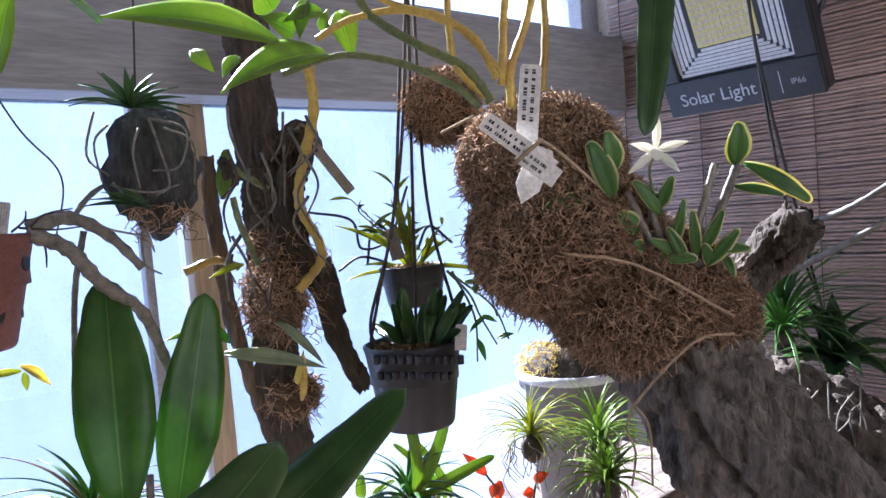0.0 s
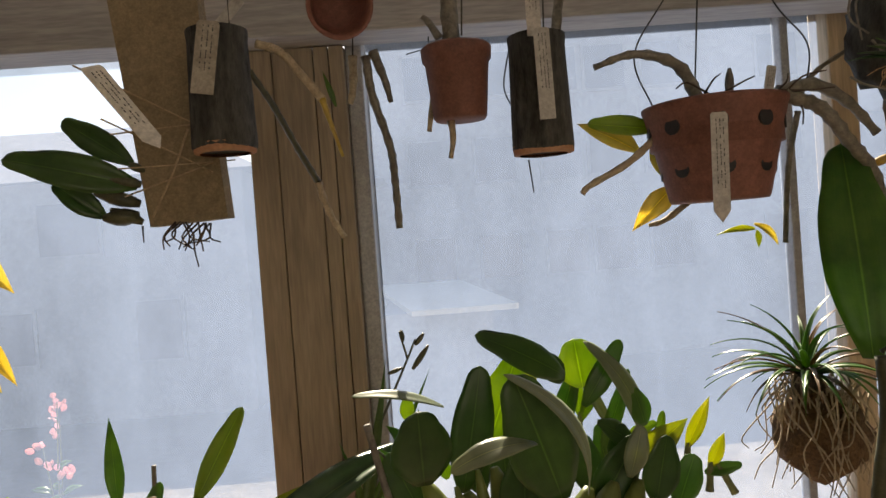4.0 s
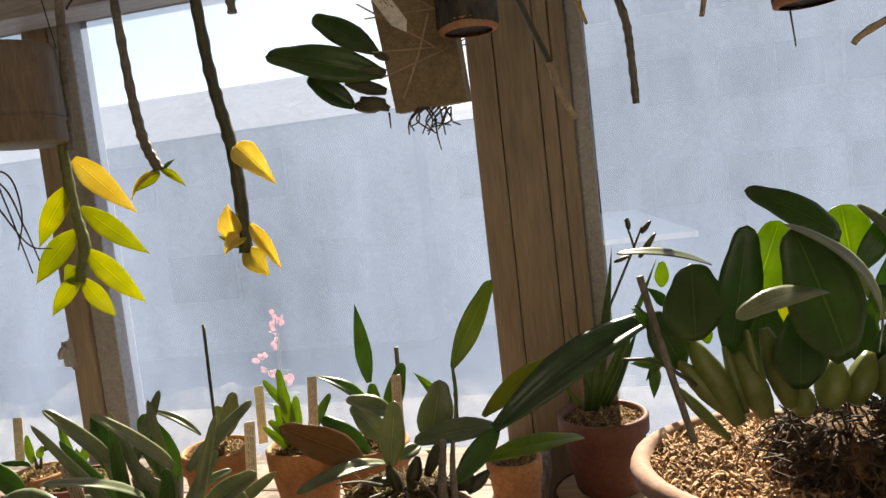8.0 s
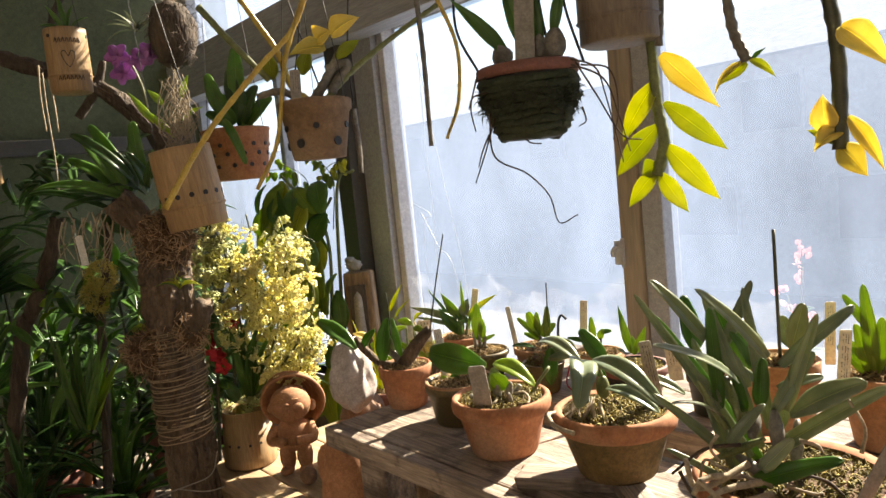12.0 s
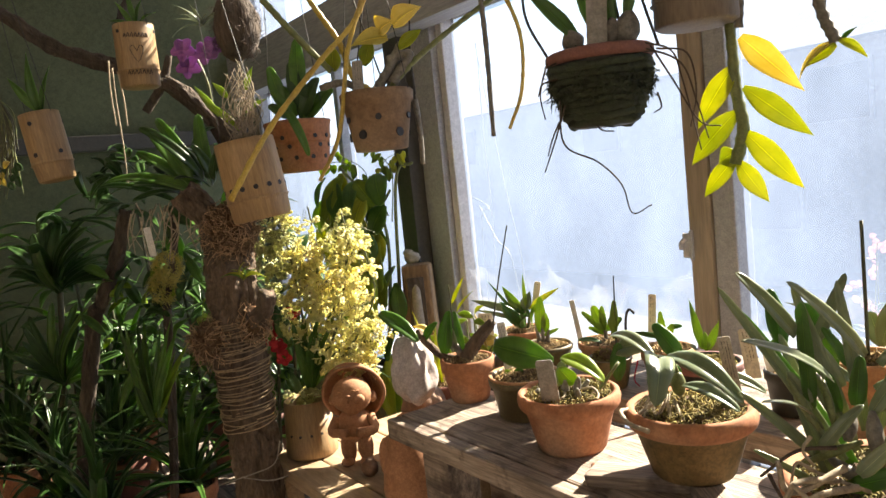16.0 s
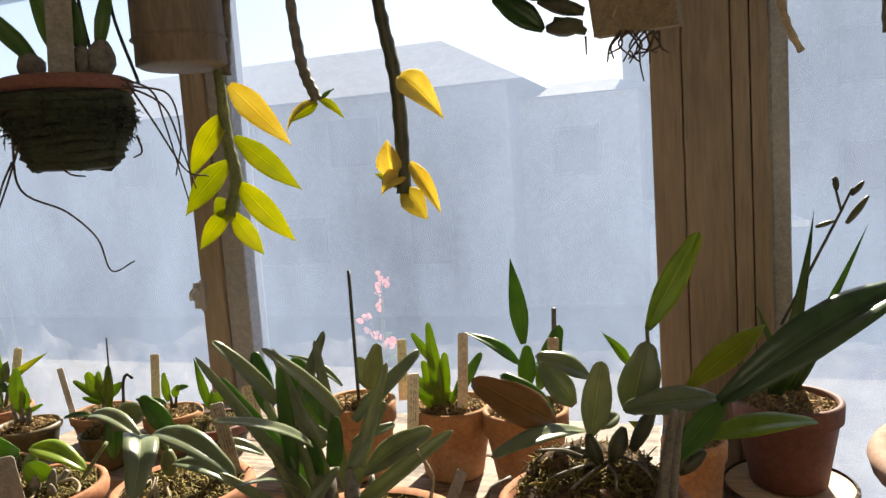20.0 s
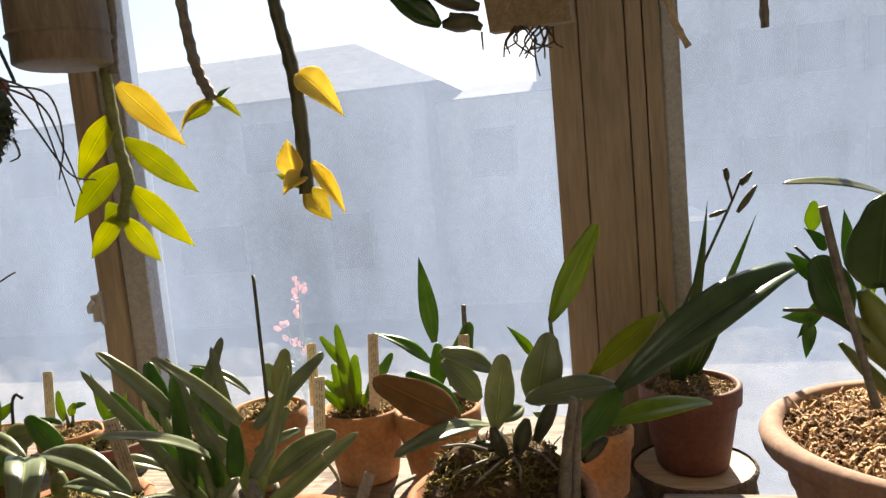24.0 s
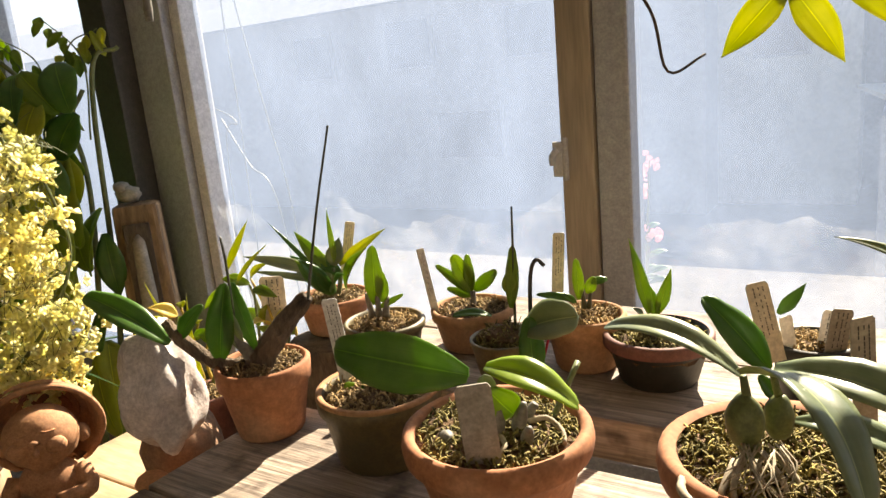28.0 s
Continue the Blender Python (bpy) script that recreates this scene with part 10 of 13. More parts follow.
blade(purple_orchid, PETAL_PURPLE, "oval", .0242, (.067,.058,.046), (.069,.043,.066), (.78,-.58,.24), .05,.25, nm="petal")
blade(purple_orchid, PETAL_PURPLE, "oval", .0242, (.067,.058,.046), (.089,.07,.063), (.78,-.58,.24), .05,.25, nm="petal")
blade(purple_orchid, PETAL_PURPLE, "oval", .0242, (.102,.105,.081), (.127,.122,.069), (.78,-.58,.24), .05,.25, nm="petal")
blade(purple_orchid, PETAL_PURPLE, "oval", .0242, (.102,.105,.081), (.11,.099,.054), (.78,-.58,.24), .05,.25, nm="petal")
blade(purple_orchid, PETAL_PURPLE, "oval", .0242, (.102,.105,.081), (.096,.079,.074), (.78,-.58,.24), .05,.25, nm="petal")
blade(purple_orchid, PETAL_PURPLE, "oval", .0242, (.102,.105,.081), (.104,.09,.101), (.78,-.58,.24), .05,.25, nm="petal")
blade(purple_orchid, PETAL_PURPLE, "oval", .0242, (.102,.105,.081), (.124,.116,.098), (.78,-.58,.24), .05,.25, nm="petal")
stem(purple_orchid, "stalk", CANE_GREEN, .0031,.0025, [(.071,.096,-.049), (.069,.093,.011), (.059,.08,.066)])
epiphyte = thing("orchid", (-1.85,.62,1.15), "leafy green epiphyte on the standing log", "orchid")
blade(epiphyte, LEAF_GREEN, "strap", .0307, (.052,.005,.099), (-.059,-.038,.221), (.58,-.4,.71), .12)
blade(epiphyte, LEAF_GREEN, "strap", .0274, (.016,.029,.107), (-.057,-.018,.243), (.58,-.4,.71), .12)
blade(epiphyte, LEAF_GREEN, "strap", .0298, (.02,.054,.12), (.019,.046,.24), (.58,-.4,.71), .12)
blade(epiphyte, LEAF_GREEN, "strap", .0258, (0,.016,.093), (-.045,-.071,.174), (.58,-.4,.71), .12)
blade(epiphyte, LEAF_GREEN, "strap", .0266, (.059,.012,.082), (-.089,-.129,.118), (.58,-.4,.71), .12)
blade(epiphyte, LEAF_DARK, "strap", .0236, (.07,.014,.12), (.015,-.072,.218), (.58,-.4,.71), .12)
blade(epiphyte, LEAF_DARK, "strap", .0214, (-.009,.008,.078), (.008,-.103,.074), (.58,-.4,.71), .12)
blade(epiphyte, LEAF_DARK, "strap", .0199, (.079,.04,.102), (.111,.06,.171), (.58,-.4,.71), .12)
blade(epiphyte, LEAF_DARK, "strap", .0204, (.003,.04,.098), (.052,-.009,.181), (.58,-.4,.71), .12)
blade(epiphyte, LEAF_DARK, "strap", .0179, (.057,-.002,.084), (-.119,-.119,.093), (.58,-.4,.71), .12)
blade(epiphyte, LEAF_DARK, "strap", .0166, (.034,-.021,.063), (-.132,-.138,.109), (.58,-.4,.71), .12)
blade(epiphyte, LEAF_DARK, "strap", .0182, (.034,.056,.111), (.037,.108,.168), (.58,-.4,.71), .12)
blade(epiphyte, LEAF_GREEN, "strap", .0259, (.001,.049,.098), (-.014,-.021,.144), (.58,-.4,.71), .12)
blade(epiphyte, LEAF_DARK, "strap", .0227, (.018,.05,.089), (.059,-.03,.109), (.58,-.4,.71), .12)
blade(epiphyte, LEAF_GREEN, "strap", .0283, (.007,.031,.099), (-.007,-.025,.184), (.58,-.4,.71), .12)
blade(epiphyte, LEAF_DARK, "strap", .0227, (.029,.056,.096), (.075,.008,.174), (.58,-.4,.71), .12)
blade(epiphyte, LEAF_DARK, "lance", .0184, (-.118,-.012,.028), (-.099,-.008,-.029), (.58,-.4,.71), .12)
blade(epiphyte, LEAF_DARK, "lance", .0274, (-.207,-.102,.1), (-.232,-.112,.097), (.58,-.4,.71), .12)
blade(epiphyte, LEAF_DARK, "lance", .0315, (-.306,-.12,.128), (-.294,-.078,.149), (.58,-.4,.71), .12)
blade(epiphyte, LEAF_DARK, "lance", .0242, (-.084,-.016,.105), (-.19,.071,.129), (.58,-.4,.71), .12)
blade(epiphyte, LEAF_DARK, "lance", .0236, (-.07,.042,.099), (-.184,.02,.118), (.58,-.4,.71), .12)
blade(epiphyte, LEAF_DARK, "lance", .0275, (-.192,-.057,.168), (-.323,-.085,.136), (.58,-.4,.71), .12)
blade(epiphyte, LEAF_DARK, "lance", .0205, (-.124,-.046,.155), (-.155,-.022,.153), (.58,-.4,.71), .12)
blade(epiphyte, LEAF_DARK, "lance", .0205, (-.211,-.063,.066), (-.309,-.071,.038), (.58,-.4,.71), .12)
blade(epiphyte, LEAF_DARK, "lance", .0255, (-.198,.055,.096), (-.219,.108,.087), (.58,-.4,.71), .12)
blade(epiphyte, LEAF_DARK, "lance", .0214, (-.272,-.01,.171), (-.134,-.036,.091), (.58,-.4,.71), .12)
blade(epiphyte, LEAF_DARK, "lance", .0208, (-.181,-.1,.165), (-.296,-.04,.1), (.58,-.4,.71), .12)
blade(epiphyte, LEAF_DARK, "lance", .0270, (-.189,-.098,.135), (-.234,-.138,.083), (.58,-.4,.71), .12)
blade(epiphyte, LEAF_DARK, "lance", .0182, (-.131,-.043,.08), (-.216,-.027,.066), (.58,-.4,.71), .12)
blade(epiphyte, LEAF_DARK, "lance", .0252, (-.059,.027,.123), (-.237,.055,.092), (.58,-.4,.71), .12)
blade(epiphyte, LEAF_DARK, "lance", .0302, (-.094,.044,.178), (-.15,.103,.13), (.58,-.4,.71), .12)
blade(epiphyte, LEAF_DARK, "lance", .0212, (-.183,.002,.052), (-.062,.023,.01), (.58,-.4,.71), .12)
blade(epiphyte, LEAF_DARK, "lance", .0279, (-.226,-.019,.144), (-.219,-.015,.165), (.58,-.4,.71), .12)
blade(epiphyte, LEAF_DARK, "lance", .0267, (-.224,-.133,.052), (-.261,-.043,.069), (.58,-.4,.71), .12)
blade(epiphyte, LEAF_DARK, "lance", .0262, (-.093,-.04,.1), (-.248,-.026,.129), (.58,-.4,.71), .12)
blade(epiphyte, LEAF_DARK, "lance", .0275, (-.246,.035,.103), (-.084,-.037,.099), (.58,-.4,.71), .12)
blade(epiphyte, LEAF_DARK, "lance", .0286, (-.208,-.032,.164), (-.27,-.037,.164), (.58,-.4,.71), .12)
blade(epiphyte, LEAF_DARK, "lance", .0204, (-.294,-.07,.054), (-.311,-.113,.09), (.58,-.4,.71), .12)
blade(epiphyte, LEAF_DARK, "lance", .0232, (-.255,-.083,.183), (-.139,-.078,.127), (.58,-.4,.71), .12)
blade(epiphyte, LEAF_DARK, "lance", .0247, (-.27,-.034,.18), (-.13,-.108,.186), (.58,-.4,.71), .12)
blade(epiphyte, LEAF_DARK, "lance", .0315, (-.192,.025,.033), (-.26,.053,.001), (.58,-.4,.71), .12)
blade(epiphyte, LEAF_DARK, "lance", .0288, (-.063,-.02,.143), (-.222,.033,.104), (.58,-.4,.71), .12)
blade(epiphyte, LEAF_DARK, "lance", .0242, (-.077,-.028,.11), (-.204,-.042,.097), (.58,-.4,.71), .12)
blade(epiphyte, LEAF_DARK, "lance", .0262, (-.229,.031,.122), (-.167,.058,.144), (.58,-.4,.71), .12)
blade(epiphyte, LEAF_DARK, "lance", .0215, (-.233,-.15,.154), (-.35,-.117,.085), (.58,-.4,.71), .12)
blade(epiphyte, LEAF_DARK, "lance", .0294, (-.215,.032,.183), (-.099,.054,.128), (.58,-.4,.71), .12)
blade(epiphyte, LEAF_DARK, "lance", .0277, (-.079,-.004,.027), (-.043,.024,.009), (.58,-.4,.71), .12)
blade(epiphyte, LEAF_DARK, "lance", .0204, (-.239,-.122,.182), (-.274,-.089,.16), (.58,-.4,.71), .12)
blade(epiphyte, LEAF_DARK, "lance", .0281, (-.279,-.07,.13), (-.231,-.131,.067), (.58,-.4,.71), .12)
blade(epiphyte, LEAF_DARK, "lance", .0258, (-.289,-.06,.116), (-.18,-.14,.136), (.58,-.4,.71), .12)
blade(epiphyte, LEAF_DARK, "lance", .0198, (-.105,-.072,.169), (-.122,-.066,.191), (.58,-.4,.71), .12)
blade(epiphyte, LEAF_DARK, "lance", .0188, (-.306,-.115,.13), (-.152,-.132,.117), (.58,-.4,.71), .12)
blade(epiphyte, LEAF_DARK, "lance", .0182, (-.195,-.038,.135), (-.159,-.101,.169), (.58,-.4,.71), .12)
blade(epiphyte, LEAF_DARK, "lance", .0202, (-.253,-.006,.146), (-.151,.023,.147), (.58,-.4,.71), .12)
blade(epiphyte, LEAF_DARK, "lance", .0207, (-.106,.044,.141), (-.024,.071,.102), (.58,-.4,.71), .12)
blade(epiphyte, LEAF_DARK, "lance", .0246, (-.12,-.042,.025), (-.116,-.085,.061), (.58,-.4,.71), .12)
blade(epiphyte, LEAF_DARK, "lance", .0310, (-.344,-.134,.101), (-.32,-.056,.077), (.58,-.4,.71), .12)
blade(epiphyte, LEAF_DARK, "lance", .0224, (-.083,.059,.188), (-.159,.155,.224), (.58,-.4,.71), .12)
blade(epiphyte, LEAF_DARK, "lance", .0232, (-.304,-.099,.148), (-.267,-.046,.165), (.58,-.4,.71), .12)
blade(epiphyte, LEAF_DARK, "lance", .0305, (-.214,.048,.098), (-.153,.025,.113), (.58,-.4,.71), .12)
blade(epiphyte, LEAF_DARK, "lance", .0268, (-.223,-.074,.183), (-.134,-.068,.172), (.58,-.4,.71), .12)
blade(epiphyte, LEAF_DARK, "lance", .0243, (-.099,.014,.194), (-.217,.068,.235), (.58,-.4,.71), .12)
stem(epiphyte, "root", ROOT_PALE, .0016,.001, [(.015,-.031,.037), (.019,-.026,-.003), (.006,-.044,-.06)])
stem(epiphyte, "root", ROOT_PALE, .0016,.001, [(.024,-.018,.053), (.018,-.026,.014), (.005,-.046,-.018)])
stem(epiphyte, "root", ROOT_PALE, .0016,.001, [(.042,.008,.057), (.04,.006,.018), (.025,-.016,.001)])
stem(epiphyte, "root", ROOT_PALE, .0016,.001, [(.017,-.028,.057), (.006,-.044,.019), (0,-.053,-.026)])
stem(epiphyte, "root", ROOT_PALE, .0016,.001, [(.013,-.034,.065), (.005,-.046,.027), (.022,-.021,-.003)])
stem(epiphyte, "root", ROOT_PALE, .0016,.001, [(.01,-.038,.053), (.012,-.036,.013), (.006,-.044,-.04)])
stem(epiphyte, "root", ROOT_PALE, .0016,.001, [(.008,-.041,.06), (0,-.054,.022), (-.012,-.07,-.031)])
stem(epiphyte, "root", ROOT_PALE, .0016,.001, [(-.024,-.089,.071), (-.019,-.082,.031), (-.041,-.114,-.023)])
stem(epiphyte, "root", ROOT_PALE, .0016,.001, [(-.028,-.094,.058), (-.036,-.105,.02), (-.024,-.089,-.027)])
stem(epiphyte, "root", ROOT_PALE, .0016,.001, [(.016,-.03,.041), (.019,-.025,.001), (.004,-.047,-.041)])
stem(epiphyte, "root", ROOT_PALE, .0016,.001, [(.002,-.051,.064), (.004,-.047,.024), (-.003,-.057,-.029)])
stem(epiphyte, "root", ROOT_PALE, .0016,.001, [(-.018,-.08,.054), (-.022,-.086,.015), (-.016,-.077,-.006)])
stem(epiphyte, "root", ROOT_PALE, .0016,.001, [(-.007,-.064,.054), (-.018,-.079,.016), (-.013,-.072,-.036)])
stem(epiphyte, "root", ROOT_PALE, .0016,.001, [(-.001,-.055,.047), (-.003,-.057,.008), (-.016,-.076,-.022)])
stem(epiphyte, "root", ROOT_PALE, .0016,.001, [(.044,.012,.049), (.04,.006,.01), (.027,-.014,-.014)])
stem(epiphyte, "root", ROOT_PALE, .0016,.001, [(-.023,-.086,.042), (-.022,-.085,.003), (-.019,-.081,-.061)])
stem(epiphyte, "root", ROOT_PALE, .0016,.001, [(.013,-.035,.036), (.01,-.038,-.003), (.003,-.049,-.063)])
stem(epiphyte, "root", ROOT_PALE, .0016,.001, [(.036,-.001,.031), (.032,-.006,-.008), (.039,.003,-.044)])
stem(epiphyte, "root", ROOT_PALE, .0016,.001, [(.043,.01,.031), (.037,0,-.008), (.052,.023,-.035)])
stem(epiphyte, "root", ROOT_PALE, .0016,.001, [(-.027,-.093,.05), (-.034,-.103,.011), (-.034,-.103,-.035)])
stem(epiphyte, "root", ROOT_PALE, .0016,.001, [(-.032,-.1,.05), (-.039,-.11,.012), (-.04,-.111,-.021)])
stem(epiphyte, "root", ROOT_PALE, .0016,.001, [(.023,-.019,.04), (.017,-.029,.001), (.006,-.044,-.027)])
stem(epiphyte, "root", ROOT_PALE, .0016,.001, [(-.001,-.055,.065), (-.01,-.068,.028), (0,-.053,-.024)])
stem(epiphyte, "root", ROOT_PALE, .0016,.001, [(.041,.007,.029), (.045,.013,-.011), (.033,-.005,-.032)])
stem(epiphyte, "root", ROOT_PALE, .0016,.001, [(-.01,-.068,.055), (-.012,-.071,.016), (-.014,-.074,-.017)])
stem(epiphyte, "root", ROOT_PALE, .0016,.001, [(.033,-.004,.053), (.03,-.01,.014), (.038,.003,-.042)])
stem(epiphyte, "root", ROOT_PALE, .0019,.0012, [(-.06,-.089,.348), (-.062,-.09,.279), (-.06,-.089,.184), (-.062,-.091,.105)])
stem(epiphyte, "root", ROOT_PALE, .0019,.0012, [(-.064,-.093,.364), (-.066,-.097,.303), (-.065,-.096,.233)])
stem(epiphyte, "root", ROOT_PALE, .0019,.0012, [(-.055,-.08,.34), (-.052,-.077,.285), (-.052,-.077,.23)])
name_tag(epiphyte, TAG_WHITE, .014, (.001,-.082,.02), (.005,-.077,-.04), (.8,-.59,0), 0,0)
flowering_orchid = thing("orchid", (-1.78,.8,.629), "bamboo-potted orchid covered in pale yellow sprays of flowers", "orchid")
stem(flowering_orchid, "flower_stem", CANE_GREEN, .0031,.0018, [(-.02,.022,.134), (-.018,.025,.313), (-.027,.012,.478), (-.044,-.011,.543)])
stem(flowering_orchid, "flower_stem", CANE_GREEN, .0031,.0018, [(-.018,.025,.133), (.005,.056,.322), (.01,.062,.484), (.007,.059,.546)])
stem(flowering_orchid, "flower_stem", CANE_GREEN, .0031,.0018, [(-.017,.027,.133), (.034,.094,.304), (.053,.12,.464), (.05,.116,.526)])
stem(flowering_orchid, "flower_stem", CANE_GREEN, .0031,.0018, [(-.015,.029,.133), (.052,.119,.249), (.081,.159,.346), (.074,.148,.448)])
stem(flowering_orchid, "flower_stem", CANE_GREEN, .0031,.0018, [(-.017,.027,.133), (.056,.124,.197), (.082,.159,.244), (.07,.144,.297)])
stem(flowering_orchid, "flower_stem", CANE_GREEN, .0031,.0018, [(-.02,.022,.134), (-.028,.011,.083), (-.034,.003,.097)])
tagged(part("flower_spray", floret_cloud((.032,.092,.38), (.1168,.0935,.1045), 424,0), PETAL_YELLOW, flowering_orchid), kind="stuff")
tagged(part("stalk_tangle", fibres(shell_points((.032,.092,.38), (.0935,.0701,.0836), 165,20), .03,.0006,0), CANE_GREEN, flowering_orchid), kind="stuff")
tagged(part("flower_spray", floret_cloud((.049,.115,.256), (.0762,.061,.0922), 328,1), PETAL_YELLOW, flowering_orchid), kind="stuff")
tagged(part("stalk_tangle", fibres(shell_points((.049,.115,.256), (.061,.0457,.0738), 130,21), .03,.0006,1), CANE_GREEN, flowering_orchid), kind="stuff")
tagged(part("flower_spray", floret_cloud((-.007,.04,.311), (.0799,.064,.0984), 232,2), PETAL_YELLOW, flowering_orchid), kind="stuff")
tagged(part("stalk_tangle", fibres(shell_points((-.007,.04,.311), (.064,.048,.0787), 90,22), .03,.0006,2), CANE_GREEN, flowering_orchid), kind="stuff")
tagged(part("flower_spray", floret_cloud((-.013,.032,.476), (.0861,.0689,.0799), 120,3), PETAL_YELLOW, flowering_orchid), kind="stuff")
tagged(part("stalk_tangle", fibres(shell_points((-.013,.032,.476), (.0689,.0517,.064), 45,23), .03,.0006,3), CANE_GREEN, flowering_orchid), kind="stuff")
tagged(part("flower_spray", floret_cloud((.053,.121,.47), (.0738,.059,.059), 136,4), PETAL_YELLOW, flowering_orchid), kind="stuff")
tagged(part("stalk_tangle", fibres(shell_points((.053,.121,.47), (.059,.0443,.0472), 55,24), .03,.0006,4), CANE_GREEN, flowering_orchid), kind="stuff")
tagged(part("flower_spray", floret_cloud((-.026,.014,.109), (.0344,.0275,.0394), 64,5), PETAL_YELLOW, flowering_orchid), kind="stuff")
tagged(part("stalk_tangle", fibres(shell_points((-.026,.014,.109), (.0275,.0207,.0315), 20,25), .03,.0006,5), CANE_GREEN, flowering_orchid), kind="stuff")
tagged(part("flower_spray", floret_cloud((.033,.093,.189), (.0812,.0649,.0467), 160,6), PETAL_YELLOW, flowering_orchid), kind="stuff")
tagged(part("stalk_tangle", fibres(shell_points((.033,.093,.189), (.0649,.0487,.0374), 55,26), .03,.0006,6), CANE_GREEN, flowering_orchid), kind="stuff")
tagged(part("flower_spray", floret_cloud((-.045,-.005,.43), (.06,.06,.085), 190,8), PETAL_PALE, flowering_orchid, "small greenish flowers not yet open"), kind="stuff")
tagged(part("stalk_tangle", fibres(shell_points((-.045,-.005,.42), (.055,.055,.085), 90,28), .035,.0006,8), CANE_GREEN, flowering_orchid), kind="stuff")
part("planter", lathe([(0,0), (.054,0), (.0575,.004), (.0575,.024), (.0555,.028), (.0505,.124), (.046,.124), (.046,.08), (0,.08)], 30), BAMBOO, flowering_orchid, "pale bamboo planter with small holes").location = (-.008,.006,0)
holes(flowering_orchid, .0468,.055,12,.0028, INK, .2)
blade(flowering_orchid, LEAF_GREEN, "strap", .0175, (-.018,.025,.133), (-.067,.051,.271), (.57,-.42,.71), .1)
blade(flowering_orchid, LEAF_GREEN, "strap", .0173, (-.018,.025,.133), (-.051,.012,.296), (.57,-.42,.71), .1)
blade(flowering_orchid, LEAF_GREEN, "strap", .017, (-.018,.025,.133), (.042,.033,.297), (.57,-.42,.71), .1)
blade(flowering_orchid, LEAF_GREEN, "strap", .0173, (-.018,.025,.133), (-.037,.017,.214), (.57,-.42,.71), .1)
blade(flowering_orchid, LEAF_GREEN, "strap", .0176, (-.018,.025,.133), (-.046,.116,.186), (.57,-.42,.71), .1)
blade(flowering_orchid, LEAF_GREEN, "strap", .017, (-.018,.025,.133), (.014,-.013,.301), (.57,-.42,.71), .1)
blade(flowering_orchid, LEAF_GREEN, "strap", .017, (-.018,.025,.133), (.034,.022,.277), (.57,-.42,.71), .1)
blade(flowering_orchid, LEAF_GREEN, "strap", .0172, (-.018,.025,.133), (.012,.049,.299), (.57,-.42,.71), .1)
blade(flowering_orchid, LEAF_GREEN, "strap", .0172, (-.018,.025,.133), (-.028,.018,.211), (.57,-.42,.71), .1)
blade(flowering_orchid, LEAF_GREEN, "strap", .0172, (-.018,.025,.133), (-.021,.03,.306), (.57,-.42,.71), .1)
blade(flowering_orchid, LEAF_GREEN, "strap", .0176, (-.018,.025,.133), (-.062,.081,.207), (.57,-.42,.71), .1)
blade(flowering_orchid, LEAF_GREEN, "strap", .017, (-.018,.025,.133), (.049,.06,.281), (.57,-.42,.71), .1)
blade(flowering_orchid, LEAF_GREEN, "strap", .0173, (-.018,.025,.133), (-.005,.07,.203), (.57,-.42,.71), .1)
blade(flowering_orchid, LEAF_GREEN, "strap", .0171, (-.018,.025,.133), (.03,.066,.239), (.57,-.42,.71), .1)
red_flowers = thing("flowering_plant", (-1.95,1.05,.39), "dark plant with red flowers behind the yellow sprays", "plant")
blade(red_flowers, PETAL_RED, "oval", .0226, (-.128,-.206,.456), (-.104,-.192,.455), (.78,-.58,.24), .05,.25, nm="petal")
blade(red_flowers, PETAL_RED, "oval", .0226, (-.128,-.206,.456), (-.115,-.206,.436), (.78,-.58,.24), .05,.25, nm="petal")
blade(red_flowers, PETAL_RED, "oval", .0226, (-.128,-.206,.456), (-.13,-.226,.447), (.78,-.58,.24), .05,.25, nm="petal")
blade(red_flowers, PETAL_RED, "oval", .0226, (-.128,-.206,.456), (-.128,-.223,.472), (.78,-.58,.24), .05,.25, nm="petal")
blade(red_flowers, PETAL_RED, "oval", .0226, (-.128,-.206,.456), (-.112,-.202,.478), (.78,-.58,.24), .05,.25, nm="petal")
blade(red_flowers, PETAL_RED, "oval", .0226, (-.113,-.186,.431), (-.089,-.171,.431), (.78,-.58,.24), .05,.25, nm="petal")
blade(red_flowers, PETAL_RED, "oval", .0226, (-.113,-.186,.431), (-.1,-.186,.412), (.78,-.58,.24), .05,.25, nm="petal")
blade(red_flowers, PETAL_RED, "oval", .0226, (-.113,-.186,.431), (-.115,-.205,.422), (.78,-.58,.24), .05,.25, nm="petal")
blade(red_flowers, PETAL_RED, "oval", .0226, (-.113,-.186,.431), (-.113,-.203,.448), (.78,-.58,.24), .05,.25, nm="petal")
blade(red_flowers, PETAL_RED, "oval", .0226, (-.113,-.186,.431), (-.097,-.181,.453), (.78,-.58,.24), .05,.25, nm="petal")
blade(red_flowers, PETAL_RED, "oval", .0226, (-.106,-.177,.4), (-.083,-.163,.4), (.78,-.58,.24), .05,.25, nm="petal")
blade(red_flowers, PETAL_RED, "oval", .0226, (-.106,-.177,.4), (-.094,-.177,.381), (.78,-.58,.24), .05,.25, nm="petal")
blade(red_flowers, PETAL_RED, "oval", .0226, (-.106,-.177,.4), (-.109,-.197,.392), (.78,-.58,.24), .05,.25, nm="petal")
blade(red_flowers, PETAL_RED, "oval", .0226, (-.106,-.177,.4), (-.107,-.194,.417), (.78,-.58,.24), .05,.25, nm="petal")
